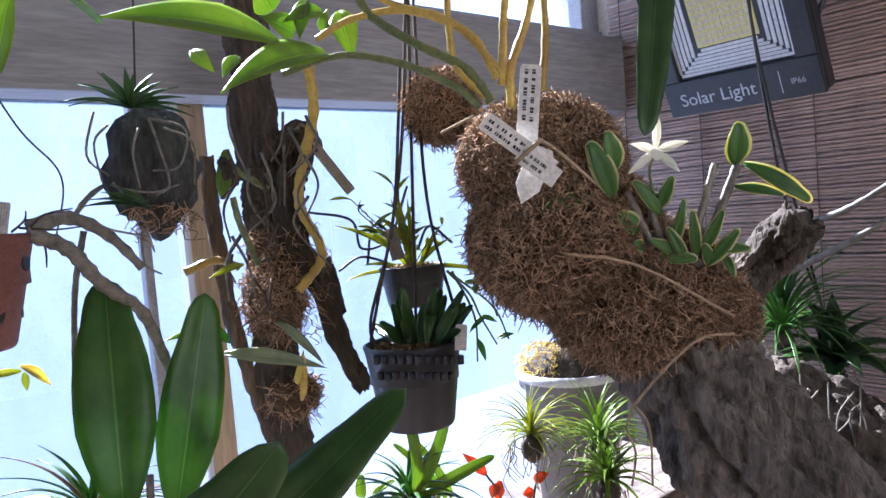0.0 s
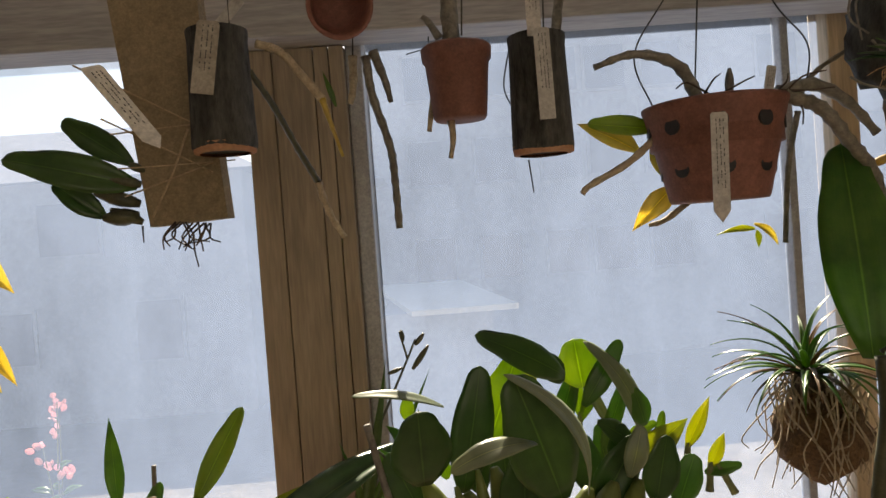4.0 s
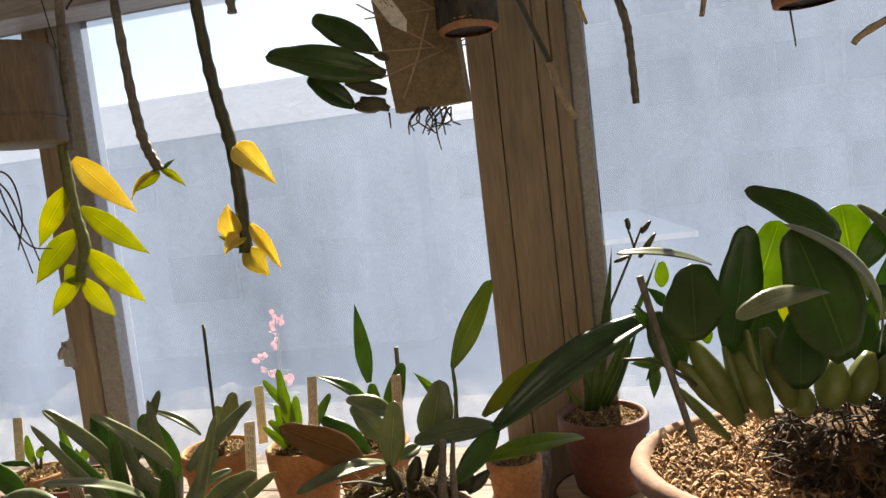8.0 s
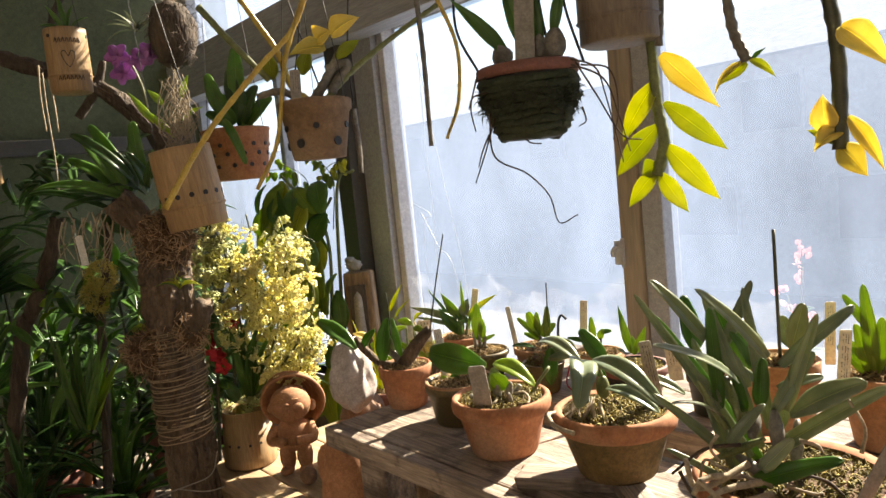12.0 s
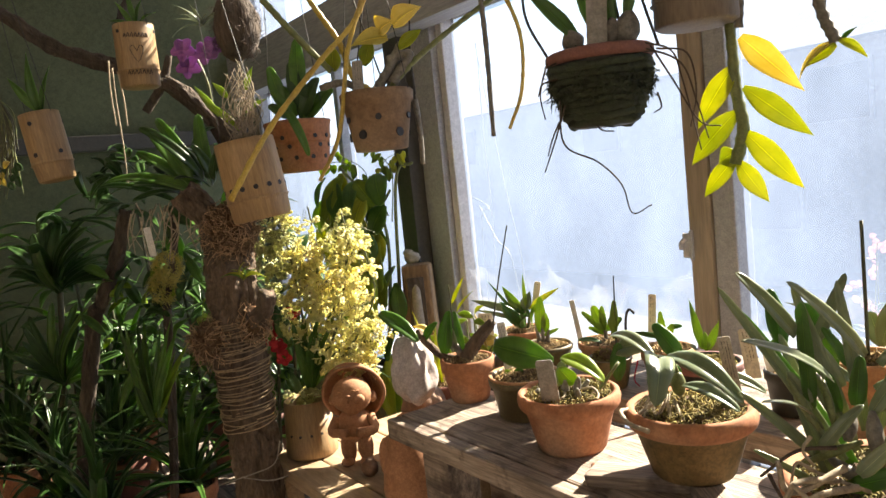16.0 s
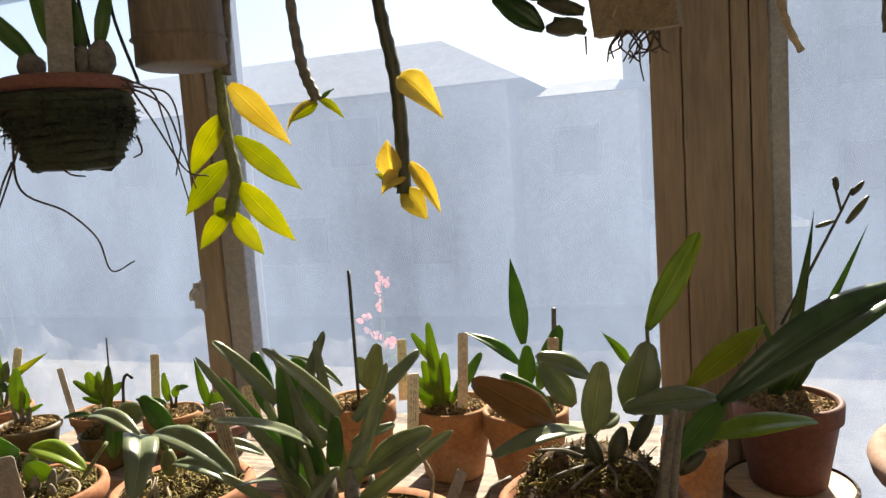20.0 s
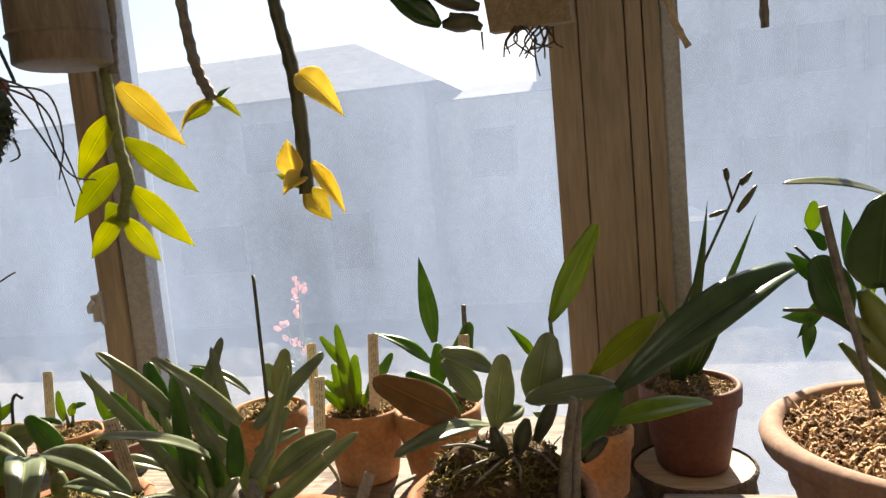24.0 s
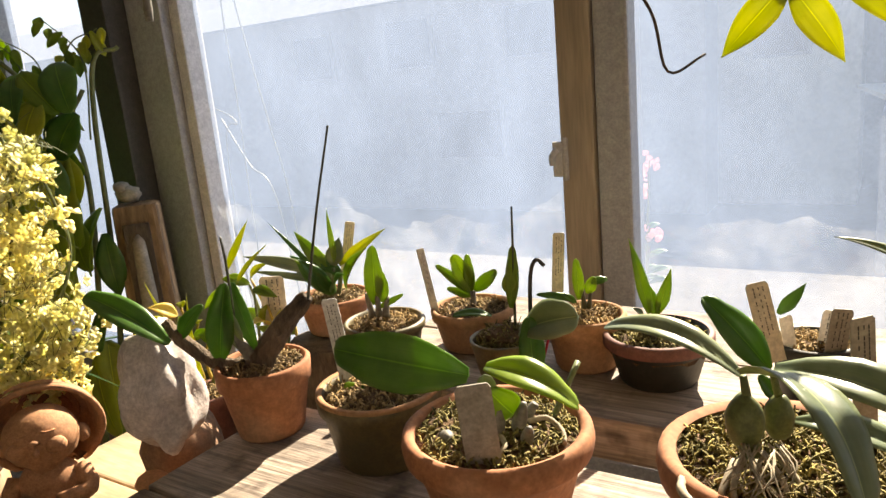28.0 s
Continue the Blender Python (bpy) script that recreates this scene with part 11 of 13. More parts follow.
blade(red_flowers, PETAL_RED, "oval", .0226, (-.106,-.177,.4), (-.091,-.173,.422), (.78,-.58,.24), .05,.25, nm="petal")
blade(red_flowers, PETAL_RED, "oval", .0226, (-.085,-.148,.514), (-.062,-.134,.513), (.78,-.58,.24), .05,.25, nm="petal")
blade(red_flowers, PETAL_RED, "oval", .0226, (-.085,-.148,.514), (-.072,-.148,.494), (.78,-.58,.24), .05,.25, nm="petal")
blade(red_flowers, PETAL_RED, "oval", .0226, (-.085,-.148,.514), (-.087,-.168,.505), (.78,-.58,.24), .05,.25, nm="petal")
blade(red_flowers, PETAL_RED, "oval", .0226, (-.085,-.148,.514), (-.085,-.165,.53), (.78,-.58,.24), .05,.25, nm="petal")
blade(red_flowers, PETAL_RED, "oval", .0226, (-.085,-.148,.514), (-.069,-.144,.535), (.78,-.58,.24), .05,.25, nm="petal")
blade(red_flowers, PETAL_RED, "oval", .0226, (-.118,-.192,.476), (-.094,-.178,.475), (.78,-.58,.24), .05,.25, nm="petal")
blade(red_flowers, PETAL_RED, "oval", .0226, (-.118,-.192,.476), (-.105,-.193,.456), (.78,-.58,.24), .05,.25, nm="petal")
blade(red_flowers, PETAL_RED, "oval", .0226, (-.118,-.192,.476), (-.12,-.212,.467), (.78,-.58,.24), .05,.25, nm="petal")
blade(red_flowers, PETAL_RED, "oval", .0226, (-.118,-.192,.476), (-.118,-.209,.492), (.78,-.58,.24), .05,.25, nm="petal")
blade(red_flowers, PETAL_RED, "oval", .0226, (-.118,-.192,.476), (-.102,-.188,.498), (.78,-.58,.24), .05,.25, nm="petal")
blade(red_flowers, LEAF_DARK, "oval", .0289, (-.18,-.175,.454), (-.123,-.172,.535), (.57,-.42,.71), .1)
blade(red_flowers, LEAF_GREEN, "oval", .0286, (-.102,-.152,.295), (-.089,-.117,.347), (.57,-.42,.71), .1)
blade(red_flowers, LEAF_DARK, "oval", .0286, (-.147,-.191,.432), (-.116,-.173,.513), (.57,-.42,.71), .1)
blade(red_flowers, LEAF_GREEN, "oval", .0287, (-.175,-.16,.371), (-.076,-.16,.435), (.57,-.42,.71), .1)
blade(red_flowers, LEAF_DARK, "oval", .0292, (-.167,-.17,.363), (-.177,-.166,.435), (.57,-.42,.71), .1)
blade(red_flowers, LEAF_GREEN, "oval", .0284, (-.101,-.139,.453), (-.073,-.136,.51), (.57,-.42,.71), .1)
blade(red_flowers, LEAF_DARK, "oval", .0285, (-.094,-.149,.299), (-.127,-.169,.361), (.57,-.42,.71), .1)
blade(red_flowers, LEAF_GREEN, "oval", .0287, (-.131,-.106,.271), (-.05,-.121,.325), (.57,-.42,.71), .1)
blade(red_flowers, LEAF_DARK, "oval", .0293, (-.177,-.164,.303), (-.185,-.175,.344), (.57,-.42,.71), .1)
blade(red_flowers, LEAF_GREEN, "oval", .0288, (-.109,-.189,.399), (-.191,-.177,.416), (.57,-.42,.71), .1)
blade(red_flowers, LEAF_DARK, "oval", .0288, (-.154,-.203,.426), (-.191,-.217,.451), (.57,-.42,.71), .1)
blade(red_flowers, LEAF_GREEN, "oval", .0288, (-.071,-.132,.349), (-.114,-.076,.351), (.57,-.42,.71), .1)
blade(red_flowers, LEAF_DARK, "oval", .0283, (-.157,-.204,.419), (-.106,-.219,.467), (.57,-.42,.71), .1)
blade(red_flowers, LEAF_GREEN, "oval", .0288, (-.116,-.211,.304), (-.212,-.204,.362), (.57,-.42,.71), .1)
blade(red_flowers, LEAF_DARK, "oval", .0286, (-.131,-.133,.336), (-.094,-.181,.38), (.57,-.42,.71), .1)
blade(red_flowers, LEAF_GREEN, "oval", .029, (-.195,-.186,.306), (-.129,-.168,.339), (.57,-.42,.71), .1)
blade(red_flowers, LEAF_DARK, "oval", .0282, (-.102,-.175,.448), (-.088,-.181,.53), (.57,-.42,.71), .1)
blade(red_flowers, LEAF_GREEN, "oval", .0281, (-.103,-.21,.452), (-.117,-.209,.525), (.57,-.42,.71), .1)
blade(red_flowers, LEAF_DARK, "oval", .0289, (-.074,-.124,.28), (-.098,-.056,.295), (.57,-.42,.71), .1)
blade(red_flowers, LEAF_GREEN, "oval", .0287, (-.108,-.172,.34), (-.156,-.17,.355), (.57,-.42,.71), .1)
blade(red_flowers, LEAF_DARK, "oval", .0286, (-.09,-.131,.357), (-.097,-.125,.409), (.57,-.42,.71), .1)
blade(red_flowers, LEAF_GREEN, "oval", .0287, (-.119,-.102,.412), (-.044,-.114,.501), (.57,-.42,.71), .1)
blade(red_flowers, LEAF_DARK, "oval", .028, (-.055,-.125,.312), (-.058,-.153,.357), (.57,-.42,.71), .1)
blade(red_flowers, LEAF_GREEN, "oval", .0285, (-.031,-.123,.392), (-.086,-.054,.397), (.57,-.42,.71), .1)
blade(red_flowers, LEAF_DARK, "oval", .0285, (-.125,-.125,.271), (-.046,-.131,.342), (.57,-.42,.71), .1)
blade(red_flowers, LEAF_GREEN, "oval", .0285, (-.097,-.161,.386), (-.132,-.177,.443), (.57,-.42,.71), .1)
stem(red_flowers, "stalk", CANE_DARK, .0057,.0043, [(-.168,-.227,-.152), (-.149,-.201,.157), (-.132,-.178,.427)])
stem(red_flowers, "stalk", CANE_DARK, .0057,.0043, [(-.159,-.215,-.153), (-.127,-.171,.153), (-.104,-.14,.451)])
vine = thing("climbing_plant", (-2,1.28,.55), "big-leaved climber growing up beside the window", "vine")
rnd = random.Random(31)
for k in range(84):      # broad drooping leaves down the stems
    z, u = rnd.uniform(.1,.7), rnd.uniform(-.24,.005)
    base = Vector((u, -.09 + .25 * u + rnd.uniform(-.05,.03), z))
    tip = base + Vector((rnd.uniform(-.07,.07), rnd.uniform(-.05,.03), -rnd.uniform(.07,.13)))
    blade(vine, (LEAF_BRIGHT, LEAF_GREEN, LEAF_LIME, LEAF_BRIGHT, LEAF_LIME)[k % 5], "oval" if k % 3 else "acute", rnd.uniform(.042,.068), base, tip, (rnd.uniform(-.2,1), -.7, rnd.uniform(-.1,.6)), .1,.25)
for a, b, c in (((-.16,-.1,.5), (-.13,-.06,.68), (-.2,-.12,.76)), ((-.05,-.1,.5), (-.06,-.05,.7), (.0,-.02,.74)), ((-.12,-.08,.6), (-.16,-.1,.72), (-.24,-.16,.73)), ((-.02,-.06,.55), (-.03,-.04,.69), (-.1,-.06,.77))):
    stem(vine, "tendril", CANE_GREEN, .0018,.001, [a, b, c])
    for k in range(9):      # small young leaves along the thin shoots
        q = Vector(b).lerp(Vector(c), k / 8) + Vector((rnd.uniform(-.012,.012), rnd.uniform(-.012,.012), 0))
        blade(vine, LEAF_LIME if c[0] > -.05 else LEAF_BRIGHT, "acute", rnd.uniform(.013,.02), q, q + Vector((rnd.uniform(-.03,.03), rnd.uniform(-.02,.02), -rnd.uniform(.015,.035))), (.7,-.6,.3), .1)
stem(vine, "vine_stem", CANE_GREEN, .0063,.0039, [(-.107,-.144,-.268), (-.063,-.085,.226), (-.05,-.068,.546), (-.113,-.153,.714)])
stem(vine, "vine_stem", CANE_GREEN, .0063,.0039, [(-.087,-.118,-.272), (-.044,-.059,.223), (-.024,-.033,.652), (.008,.01,.708)])
stem(vine, "vine_stem", CANE_GREEN, .0063,.0039, [(-.126,-.17,-.265), (-.106,-.144,.152), (-.093,-.126,.474), (-.034,-.047,.638)])
wood_ornament = thing("ornament", (0,0,0), "carved wooden block topped by a grey stone", "ornament")
wood_ornament.matrix_basis = pose(-2.01,1.285,.604,0,0,48) @ Matrix.Diagonal((1.26,1.26,1,1))
solid("wood_block", box(-.06,-.05,0,.06,.05,.603, bevel=.006), OLD_WOOD, "rough wooden block under the carved ornament", "wood block", place=(-2.01,1.285,0))
block = box(-.04,-.03,0,.03,.03,.369, bevel=.008)
for v in block.verts:      # hewn, narrower towards its top and uneven
    f = 1.12 - .22 * v.co.z / .369
    v.co.x, v.co.y = v.co.x * f + .004 * noise.noise(v.co * 30), v.co.y * f + .004 * noise.noise(v.co * 24)
part("block", block, PINE_OLD, wood_ornament, "hewn wooden block", smooth=False)
part("hollow", box(-.026,-.0335,.10,.012,-.0285,.335, bevel=.002), BARK_DARK, wood_ornament, "dark carved hollow", smooth=False)
part("core", lathe([(.0,.11), (.011,.12), (.013,.2), (.010,.3), (0,.325)], 12,.08), TAG_GREY, wood_ornament, "grey wood left in the hollow").location = (-.007,-.03,0)
part("stone", add_blob(blob((-.012,-.004,.388), (.018,.014,.017), .25,3,2.0,1.0), (-.02,-.006,.402), (.012,.011,.011), .2,3,2.0,3.0), TAG_GREY, wood_ornament, "small grey bird-shaped stone")
pale_stone = solid("carved_stone", blob((0,0,0), (.058,.04,.066), .28,4,1.9,6.0), STONE, "pale carved stone standing on a dark clay face", "stone", place=(-1.443,.88,.858), turn=-35, smooth=True)
solid("clay_head_pot", add_blob(blob((0,0,0), (.05,.045,.07), .2,3,2.2,2.0), (.0,-.03,-.06), (.03,.02,.06), .2,3,3.0,5.0), CLAY_DARK, "dark clay head-shaped pot under the pale stone", "clay ornament", place=(-1.49,.925,.74), turn=-30, smooth=True)
bm = bmesh.new()
add_lathe(bm, [(0,.052), (.03,.049), (.05,.036), (.06,.018), (.068,0), (.067,-.006), (.061,-.003), (.054,.016), (.044,.03), (.026,.041), (0,.044)], 36,.03)
for k in range(8):
    add_lathe(bm, [(.066 - .0028 * k - .0006 * k * k, .003 + .006 * k), (.0685 - .0028 * k - .0006 * k * k, .006 + .006 * k), (.0655 - .0028 * k - .0006 * k * k, .009 + .006 * k)], 36,.03)
bmesh.ops.transform(bm, matrix=Matrix.Translation((0,.014,.15)) @ Matrix.Rotation(radians(-56), 4, 'X'), verts=bm.verts)
add_blob(bm, (0,-.012,.144), (.043,.037,.039), .03,3)
add_blob(bm, (-.042,.0,.138), (.01,.01,.012), .1,2)
add_blob(bm, (.042,.0,.138), (.01,.01,.012), .1,2)
add_blob(bm, (0,-.05,.138), (.006,.005,.004), .0,2)
for sx in (-1,1):
    add_blob(bm, (sx * .02,-.04,.132), (.013,.009,.011), .05,2)
    add_tube(bm, [(sx * .022,-.0445,.15), (sx * .015,-.0475,.1485), (sx * .008,-.048,.15)], .0012,.0012,5,3)
    add_blob(bm, (sx * .018,0,.035), (.017,.018,.036), .05,3)
    add_blob(bm, (sx * .02,-.012,.007), (.015,.024,.008), .05,2)
    add_tube(bm, [(sx * .034,0,.098), (sx * .044,-.02,.076), (sx * .012,-.04,.078)], .012,.009,8,4)
add_blob(bm, (0,-.048,.127), (.004,.003,.005), .0,2)
add_blob(bm, (0,0,.082), (.037,.029,.038), .05,3)
add_lathe(bm, [(.03,.058), (.039,.062), (.038,.068)], 24,.05)
for v in bm.verts:
    if v.co.z > .108 or abs(v.co.y) > .036:
        v.co = Matrix.Translation((0,0,.105)) @ Matrix.Rotation(radians(-20), 4, 'X') @ Matrix.Translation((0,0,-.105)) @ v.co if v.co.z > .1 else v.co
solid("clay_figurine", bm, CLAY_DOLL, "terracotta figurine in a broad woven hat", "figurine", place=(-1.655,.85,.6285), turn=52, smooth=True)
solid("clay_torso", add_blob(add_blob(lathe([(0,0), (.048,0), (.052,.02), (.046,.08), (.036,.12), (.02,.135), (0,.138)], 28,.03), (-.035,-.012,.08), (.018,.02,.04), .1,3), (0,0,.15), (.018,.016,.012), .1,2), CLAY_DOLL, "rough terracotta figure below the bench end", "figurine", place=(-1.42,.835,.6285), turn=30, smooth=True)
for k, (x, y) in enumerate(((-1.574,.832), (-1.548,.862))):
    solid("clay_nut", blob((0,0,.016), (.017,.017,.018), .12,3,2.0, k), CLAY_DARK, "small dark round clay ball on the pine shelf", "ornament", "clay balls on the shelf", place=(x, y, .6285), smooth=True)
# dark corner
for k, (x, y, z, ln, n, r) in enumerate(((-2.12,.62,.52,.36,34,.06), (-2.42,.52,.54,.42,34,.07), (-2.28,.36,.5,.36,30,.065), (-2.52,.85,.56,.46,34,.07), (-2.6,.3,.54,.46,30,.07), (-2.28,.98,.56,.46,34,.06), (-2.68,.62,.54,.5,32,.06), (-2.02,.4,.5,.34,30,.06))):
    p = pot("flower_pot", (x, y, .391), r, z - .391,.7,.25, TERRA_RED if k % 2 else TERRA, MOSS, "shaded clay pot of strap-leaved orchids in the corner", "potted plants in the corner", "flower", 30)
    strap_tuft(p, n, (0,0, z - .401), ln, .022, LEAF_DARK if k % 3 else LEAF_GREEN, 60 + k, .7,.25)
for k, (x, y, z) in enumerate(((-2.7,.35,.75), (-2.66,.66,.8), (-2.58,1.0,.85), (-2.45,.75,.95), (-2.4,1.1,.95), (-2.2,.85,.9), (-2.65,.5,1.15), (-2.45,.95,1.2), (-3.05,.5,1.12), (-3.0,.78,1.18), (-3.1,.28,1.02), (-2.95,1.0,1.15), (-2.85,.62,.98))):
    q = thing("leafy_shrub", (x, y, .391), "dark leafy plant filling the shaded corner", "plant", "leafy plants in the corner")
    rn = random.Random(200 + k)
    part("stem", tube([(0,0,0), (.02,.01, (z - .39) * .5), (0,0, z - .35)], .007,.004,6,5), CANE_DARK, q)
    for j in range(34):
        a, h = rn.uniform(0,6.3), rn.uniform(.12, z - .3)
        ln = rn.uniform(.09,.2)
        b = (.02 * math.cos(a), .02 * math.sin(a), h)
        blade(q, LEAF_DARK if j % 3 else LEAF_GREEN, "lance", ln * .26, b, (b[0] + ln * math.cos(a), b[1] + ln * math.sin(a), h + rn.uniform(-.08,.1)), (0,0,1), .12,.3)
pebbles = thing("pebble_heap", (-1.93,.6,.391), "heap of grey pebbles beside the log", "pebbles", kind="stuff")
bm = bmesh.new()
rnd = random.Random(4)
for k in range(60):
    add_blob(bm, (rnd.uniform(-.06,.06), rnd.uniform(-.06,.06), rnd.uniform(.0,.05)), (rnd.uniform(.008,.02),) * 3,.2,1,2.0, k)
part("pebbles", bm, STONE, pebbles)

# plants and rail along the shaded wall
dark_rosette = thing("plant", (-2.45,.55,.39), "dark broad-leaved rosette plant in deep shade", "plant")
blade(dark_rosette, LEAF_DARK, "strap", .0408, (-.071,-.103,.618), (-.234,-.205,.667), (.46,-.31,.83), .15)
blade(dark_rosette, LEAF_DARK, "strap", .0382, (-.071,-.103,.618), (.008,-.231,.704), (.46,-.31,.83), .15)
blade(dark_rosette, LEAF_DARK, "strap", .0324, (-.071,-.103,.618), (-.109,-.197,.701), (.46,-.31,.83), .15)
blade(dark_rosette, LEAF_DARK, "strap", .0408, (-.071,-.103,.618), (-.222,-.198,.724), (.46,-.31,.83), .15)
blade(dark_rosette, LEAF_DARK, "strap", .037, (-.071,-.103,.618), (-.089,-.207,.754), (.46,-.31,.83), .15)
blade(dark_rosette, LEAF_DARK, "strap", .039, (-.071,-.103,.618), (-.229,-.168,.744), (.46,-.31,.83), .15)
blade(dark_rosette, LEAF_DARK, "strap", .0327, (-.071,-.103,.618), (-.15,-.158,.75), (.46,-.31,.83), .15)
blade(dark_rosette, LEAF_DARK, "strap", .0386, (-.071,-.103,.618), (.069,-.164,.758), (.46,-.31,.83), .15)
blade(dark_rosette, LEAF_DARK, "strap", .0335, (-.071,-.103,.618), (.006,-.153,.785), (.46,-.31,.83), .15)
blade(dark_rosette, LEAF_DARK, "strap", .0353, (-.071,-.103,.618), (-.243,-.11,.782), (.46,-.31,.83), .15)
blade(dark_rosette, LEAF_DARK, "strap", .0368, (-.071,-.103,.618), (-.203,-.1,.806), (.46,-.31,.83), .15)
blade(dark_rosette, LEAF_DARK, "strap", .0303, (-.071,-.103,.618), (-.176,-.084,.808), (.46,-.31,.83), .15)
blade(dark_rosette, LEAF_DARK, "strap", .0425, (-.071,-.103,.618), (-.142,-.07,.805), (.46,-.31,.83), .15)
blade(dark_rosette, LEAF_DARK, "strap", .0305, (-.071,-.103,.618), (-.099,-.064,.774), (.46,-.31,.83), .15)
blade(dark_rosette, LEAF_DARK, "strap", .0385, (-.071,-.103,.618), (-.067,-.058,.76), (.46,-.31,.83), .15)
blade(dark_rosette, LEAF_DARK, "strap", .0319, (-.071,-.103,.618), (.04,-.046,.79), (.46,-.31,.83), .15)
blade(dark_rosette, LEAF_DARK, "strap", .0365, (-.071,-.103,.618), (.027,-.026,.785), (.46,-.31,.83), .15)
blade(dark_rosette, LEAF_DARK, "strap", .0339, (-.071,-.103,.618), (-.059,-.01,.754), (.46,-.31,.83), .15)
blade(dark_rosette, LEAF_DARK, "strap", .0325, (-.071,-.103,.618), (-.163,.017,.736), (.46,-.31,.83), .15)
blade(dark_rosette, LEAF_DARK, "strap", .0376, (-.071,-.103,.618), (.082,.002,.746), (.46,-.31,.83), .15)
blade(dark_rosette, LEAF_DARK, "strap", .0388, (-.071,-.103,.618), (-.11,.01,.698), (.46,-.31,.83), .15)
blade(dark_rosette, LEAF_DARK, "strap", .0308, (-.071,-.103,.618), (-.058,.033,.699), (.46,-.31,.83), .15)
blade(dark_rosette, LEAF_DARK, "strap", .0329, (-.071,-.103,.618), (-.016,.023,.681), (.46,-.31,.83), .15)
blade(dark_rosette, LEAF_DARK, "strap", .0374, (-.071,-.103,.618), (-.07,.032,.659), (.46,-.31,.83), .15)
blade(dark_rosette, LEAF_DARK, "strap", .029, (-.071,-.103,.618), (.009,.05,.649), (.46,-.31,.83), .15)
blade(dark_rosette, LEAF_DARK, "strap", .037, (-.071,-.103,.618), (.004,.048,.627), (.46,-.31,.83), .15)
stem(dark_rosette, "stalk", CANE_DARK, .0093,.0078, [(-.126,-.185,-.03), (-.085,-.125,.408), (-.071,-.103,.618)])
shade_trunk = thing("tree_log", (-2.05,.62,.39), "dark slanting trunk behind the standing log", "log")
limb(shade_trunk, "trunk", BARK_DARK, .0124,.0175, [(-.045,-.066,.819), (-.064,-.094,.714), (-.093,-.136,.611), (-.106,-.156,.571), (-.135,-.197,.353), (-.156,-.228,.166)], .22)
pale_stem = thing("tree_log", (-1.95,.75,.39), "pale mossy stem behind the standing log", "log")
limb(pale_stem, "trunk", BARK_DARK, .0079,.0098, [(-.071,-.104,.816), (-.082,-.12,.702), (-.098,-.143,.596), (-.101,-.148,.555), (-.113,-.165,.335), (-.126,-.185,.128)], .22)
tagged(part("moss_tuft", fibres(shell_points((-.061,-.142,.679), (.03,.03,.035), 260,480), .02,.001,550), LEAF_YELLOW, pale_stem, "golden moss"), kind="stuff")
tagged(part("moss_tuft", fibres(shell_points((-.069,-.154,.636), (.03,.03,.035), 260,470), .02,.001,600), LEAF_YELLOW, pale_stem, "golden moss"), kind="stuff")
sword_orchid = thing("orchid", (-1.98,.58,.39), "clump of sword-leaved orchids in the shaded corner", "orchid")
blade(sword_orchid, LEAF_GREEN, "blade", .0258, (-.034,-.049,.351), (-.071,-.028,.578), (.69,-.47,.55), .05)
blade(sword_orchid, LEAF_GREEN, "blade", .0217, (-.038,-.055,.361), (.009,-.086,.584), (.69,-.47,.55), .05)
blade(sword_orchid, LEAF_GREEN, "blade", .024, (-.029,-.042,.35), (-.044,-.002,.549), (.69,-.47,.55), .05)
blade(sword_orchid, LEAF_BRIGHT, "blade", .0239, (-.026,-.039,.35), (.013,.046,.519), (.69,-.47,.55), .05)
blade(sword_orchid, LEAF_GREEN, "blade", .0221, (-.029,-.042,.35), (-.004,.013,.568), (.69,-.47,.55), .05)
blade(sword_orchid, LEAF_GREEN, "blade", .0286, (-.039,-.056,.352), (-.021,-.071,.47), (.69,-.47,.55), .05)
blade(sword_orchid, LEAF_GREEN, "blade", .0256, (-.045,-.065,.46), (-.092,-.109,.355), (.69,-.47,.55), .05)
blade(sword_orchid, LEAF_DARK, "blade", .0184, (-.034,-.05,.342), (-.011,-.097,.61), (.69,-.47,.55), .05)
blade(sword_orchid, LEAF_BRIGHT, "blade", .0204, (-.031,-.046,.351), (.011,.021,.458), (.69,-.47,.55), .05)
blade(sword_orchid, LEAF_GREEN, "blade", .0235, (-.029,-.042,.35), (.046,.016,.56), (.69,-.47,.55), .05)
blade(sword_orchid, LEAF_BRIGHT, "blade", .0207, (-.026,-.038,.354), (-.047,.024,.484), (.69,-.47,.55), .05)
blade(sword_orchid, LEAF_DARK, "blade", .0257, (-.036,-.053,.351), (-.094,-.073,.508), (.69,-.47,.55), .05)
blade(sword_orchid, LEAF_DARK, "blade", .0203, (-.034,-.049,.351), (-.032,-.053,.574), (.69,-.47,.55), .05)
blade(sword_orchid, LEAF_BRIGHT, "blade", .0223, (-.031,-.046,.351), (-.038,-.001,.509), (.69,-.47,.55), .05)
blade(sword_orchid, LEAF_GREEN, "strap", .0208, (-.305,-.181,.411), (-.393,-.183,.565), (.58,-.4,.71), .1)
blade(sword_orchid, LEAF_DARK, "strap", .0198, (-.305,-.181,.411), (-.306,-.069,.527), (.58,-.4,.71), .1)
blade(sword_orchid, LEAF_DARK, "strap", .0234, (-.305,-.181,.411), (-.271,-.287,.473), (.58,-.4,.71), .1)
blade(sword_orchid, LEAF_GREEN, "strap", .0252, (-.305,-.181,.411), (-.263,-.186,.62), (.58,-.4,.71), .1)
blade(sword_orchid, LEAF_DARK, "strap", .0284, (-.305,-.181,.411), (-.225,-.099,.496), (.58,-.4,.71), .1)
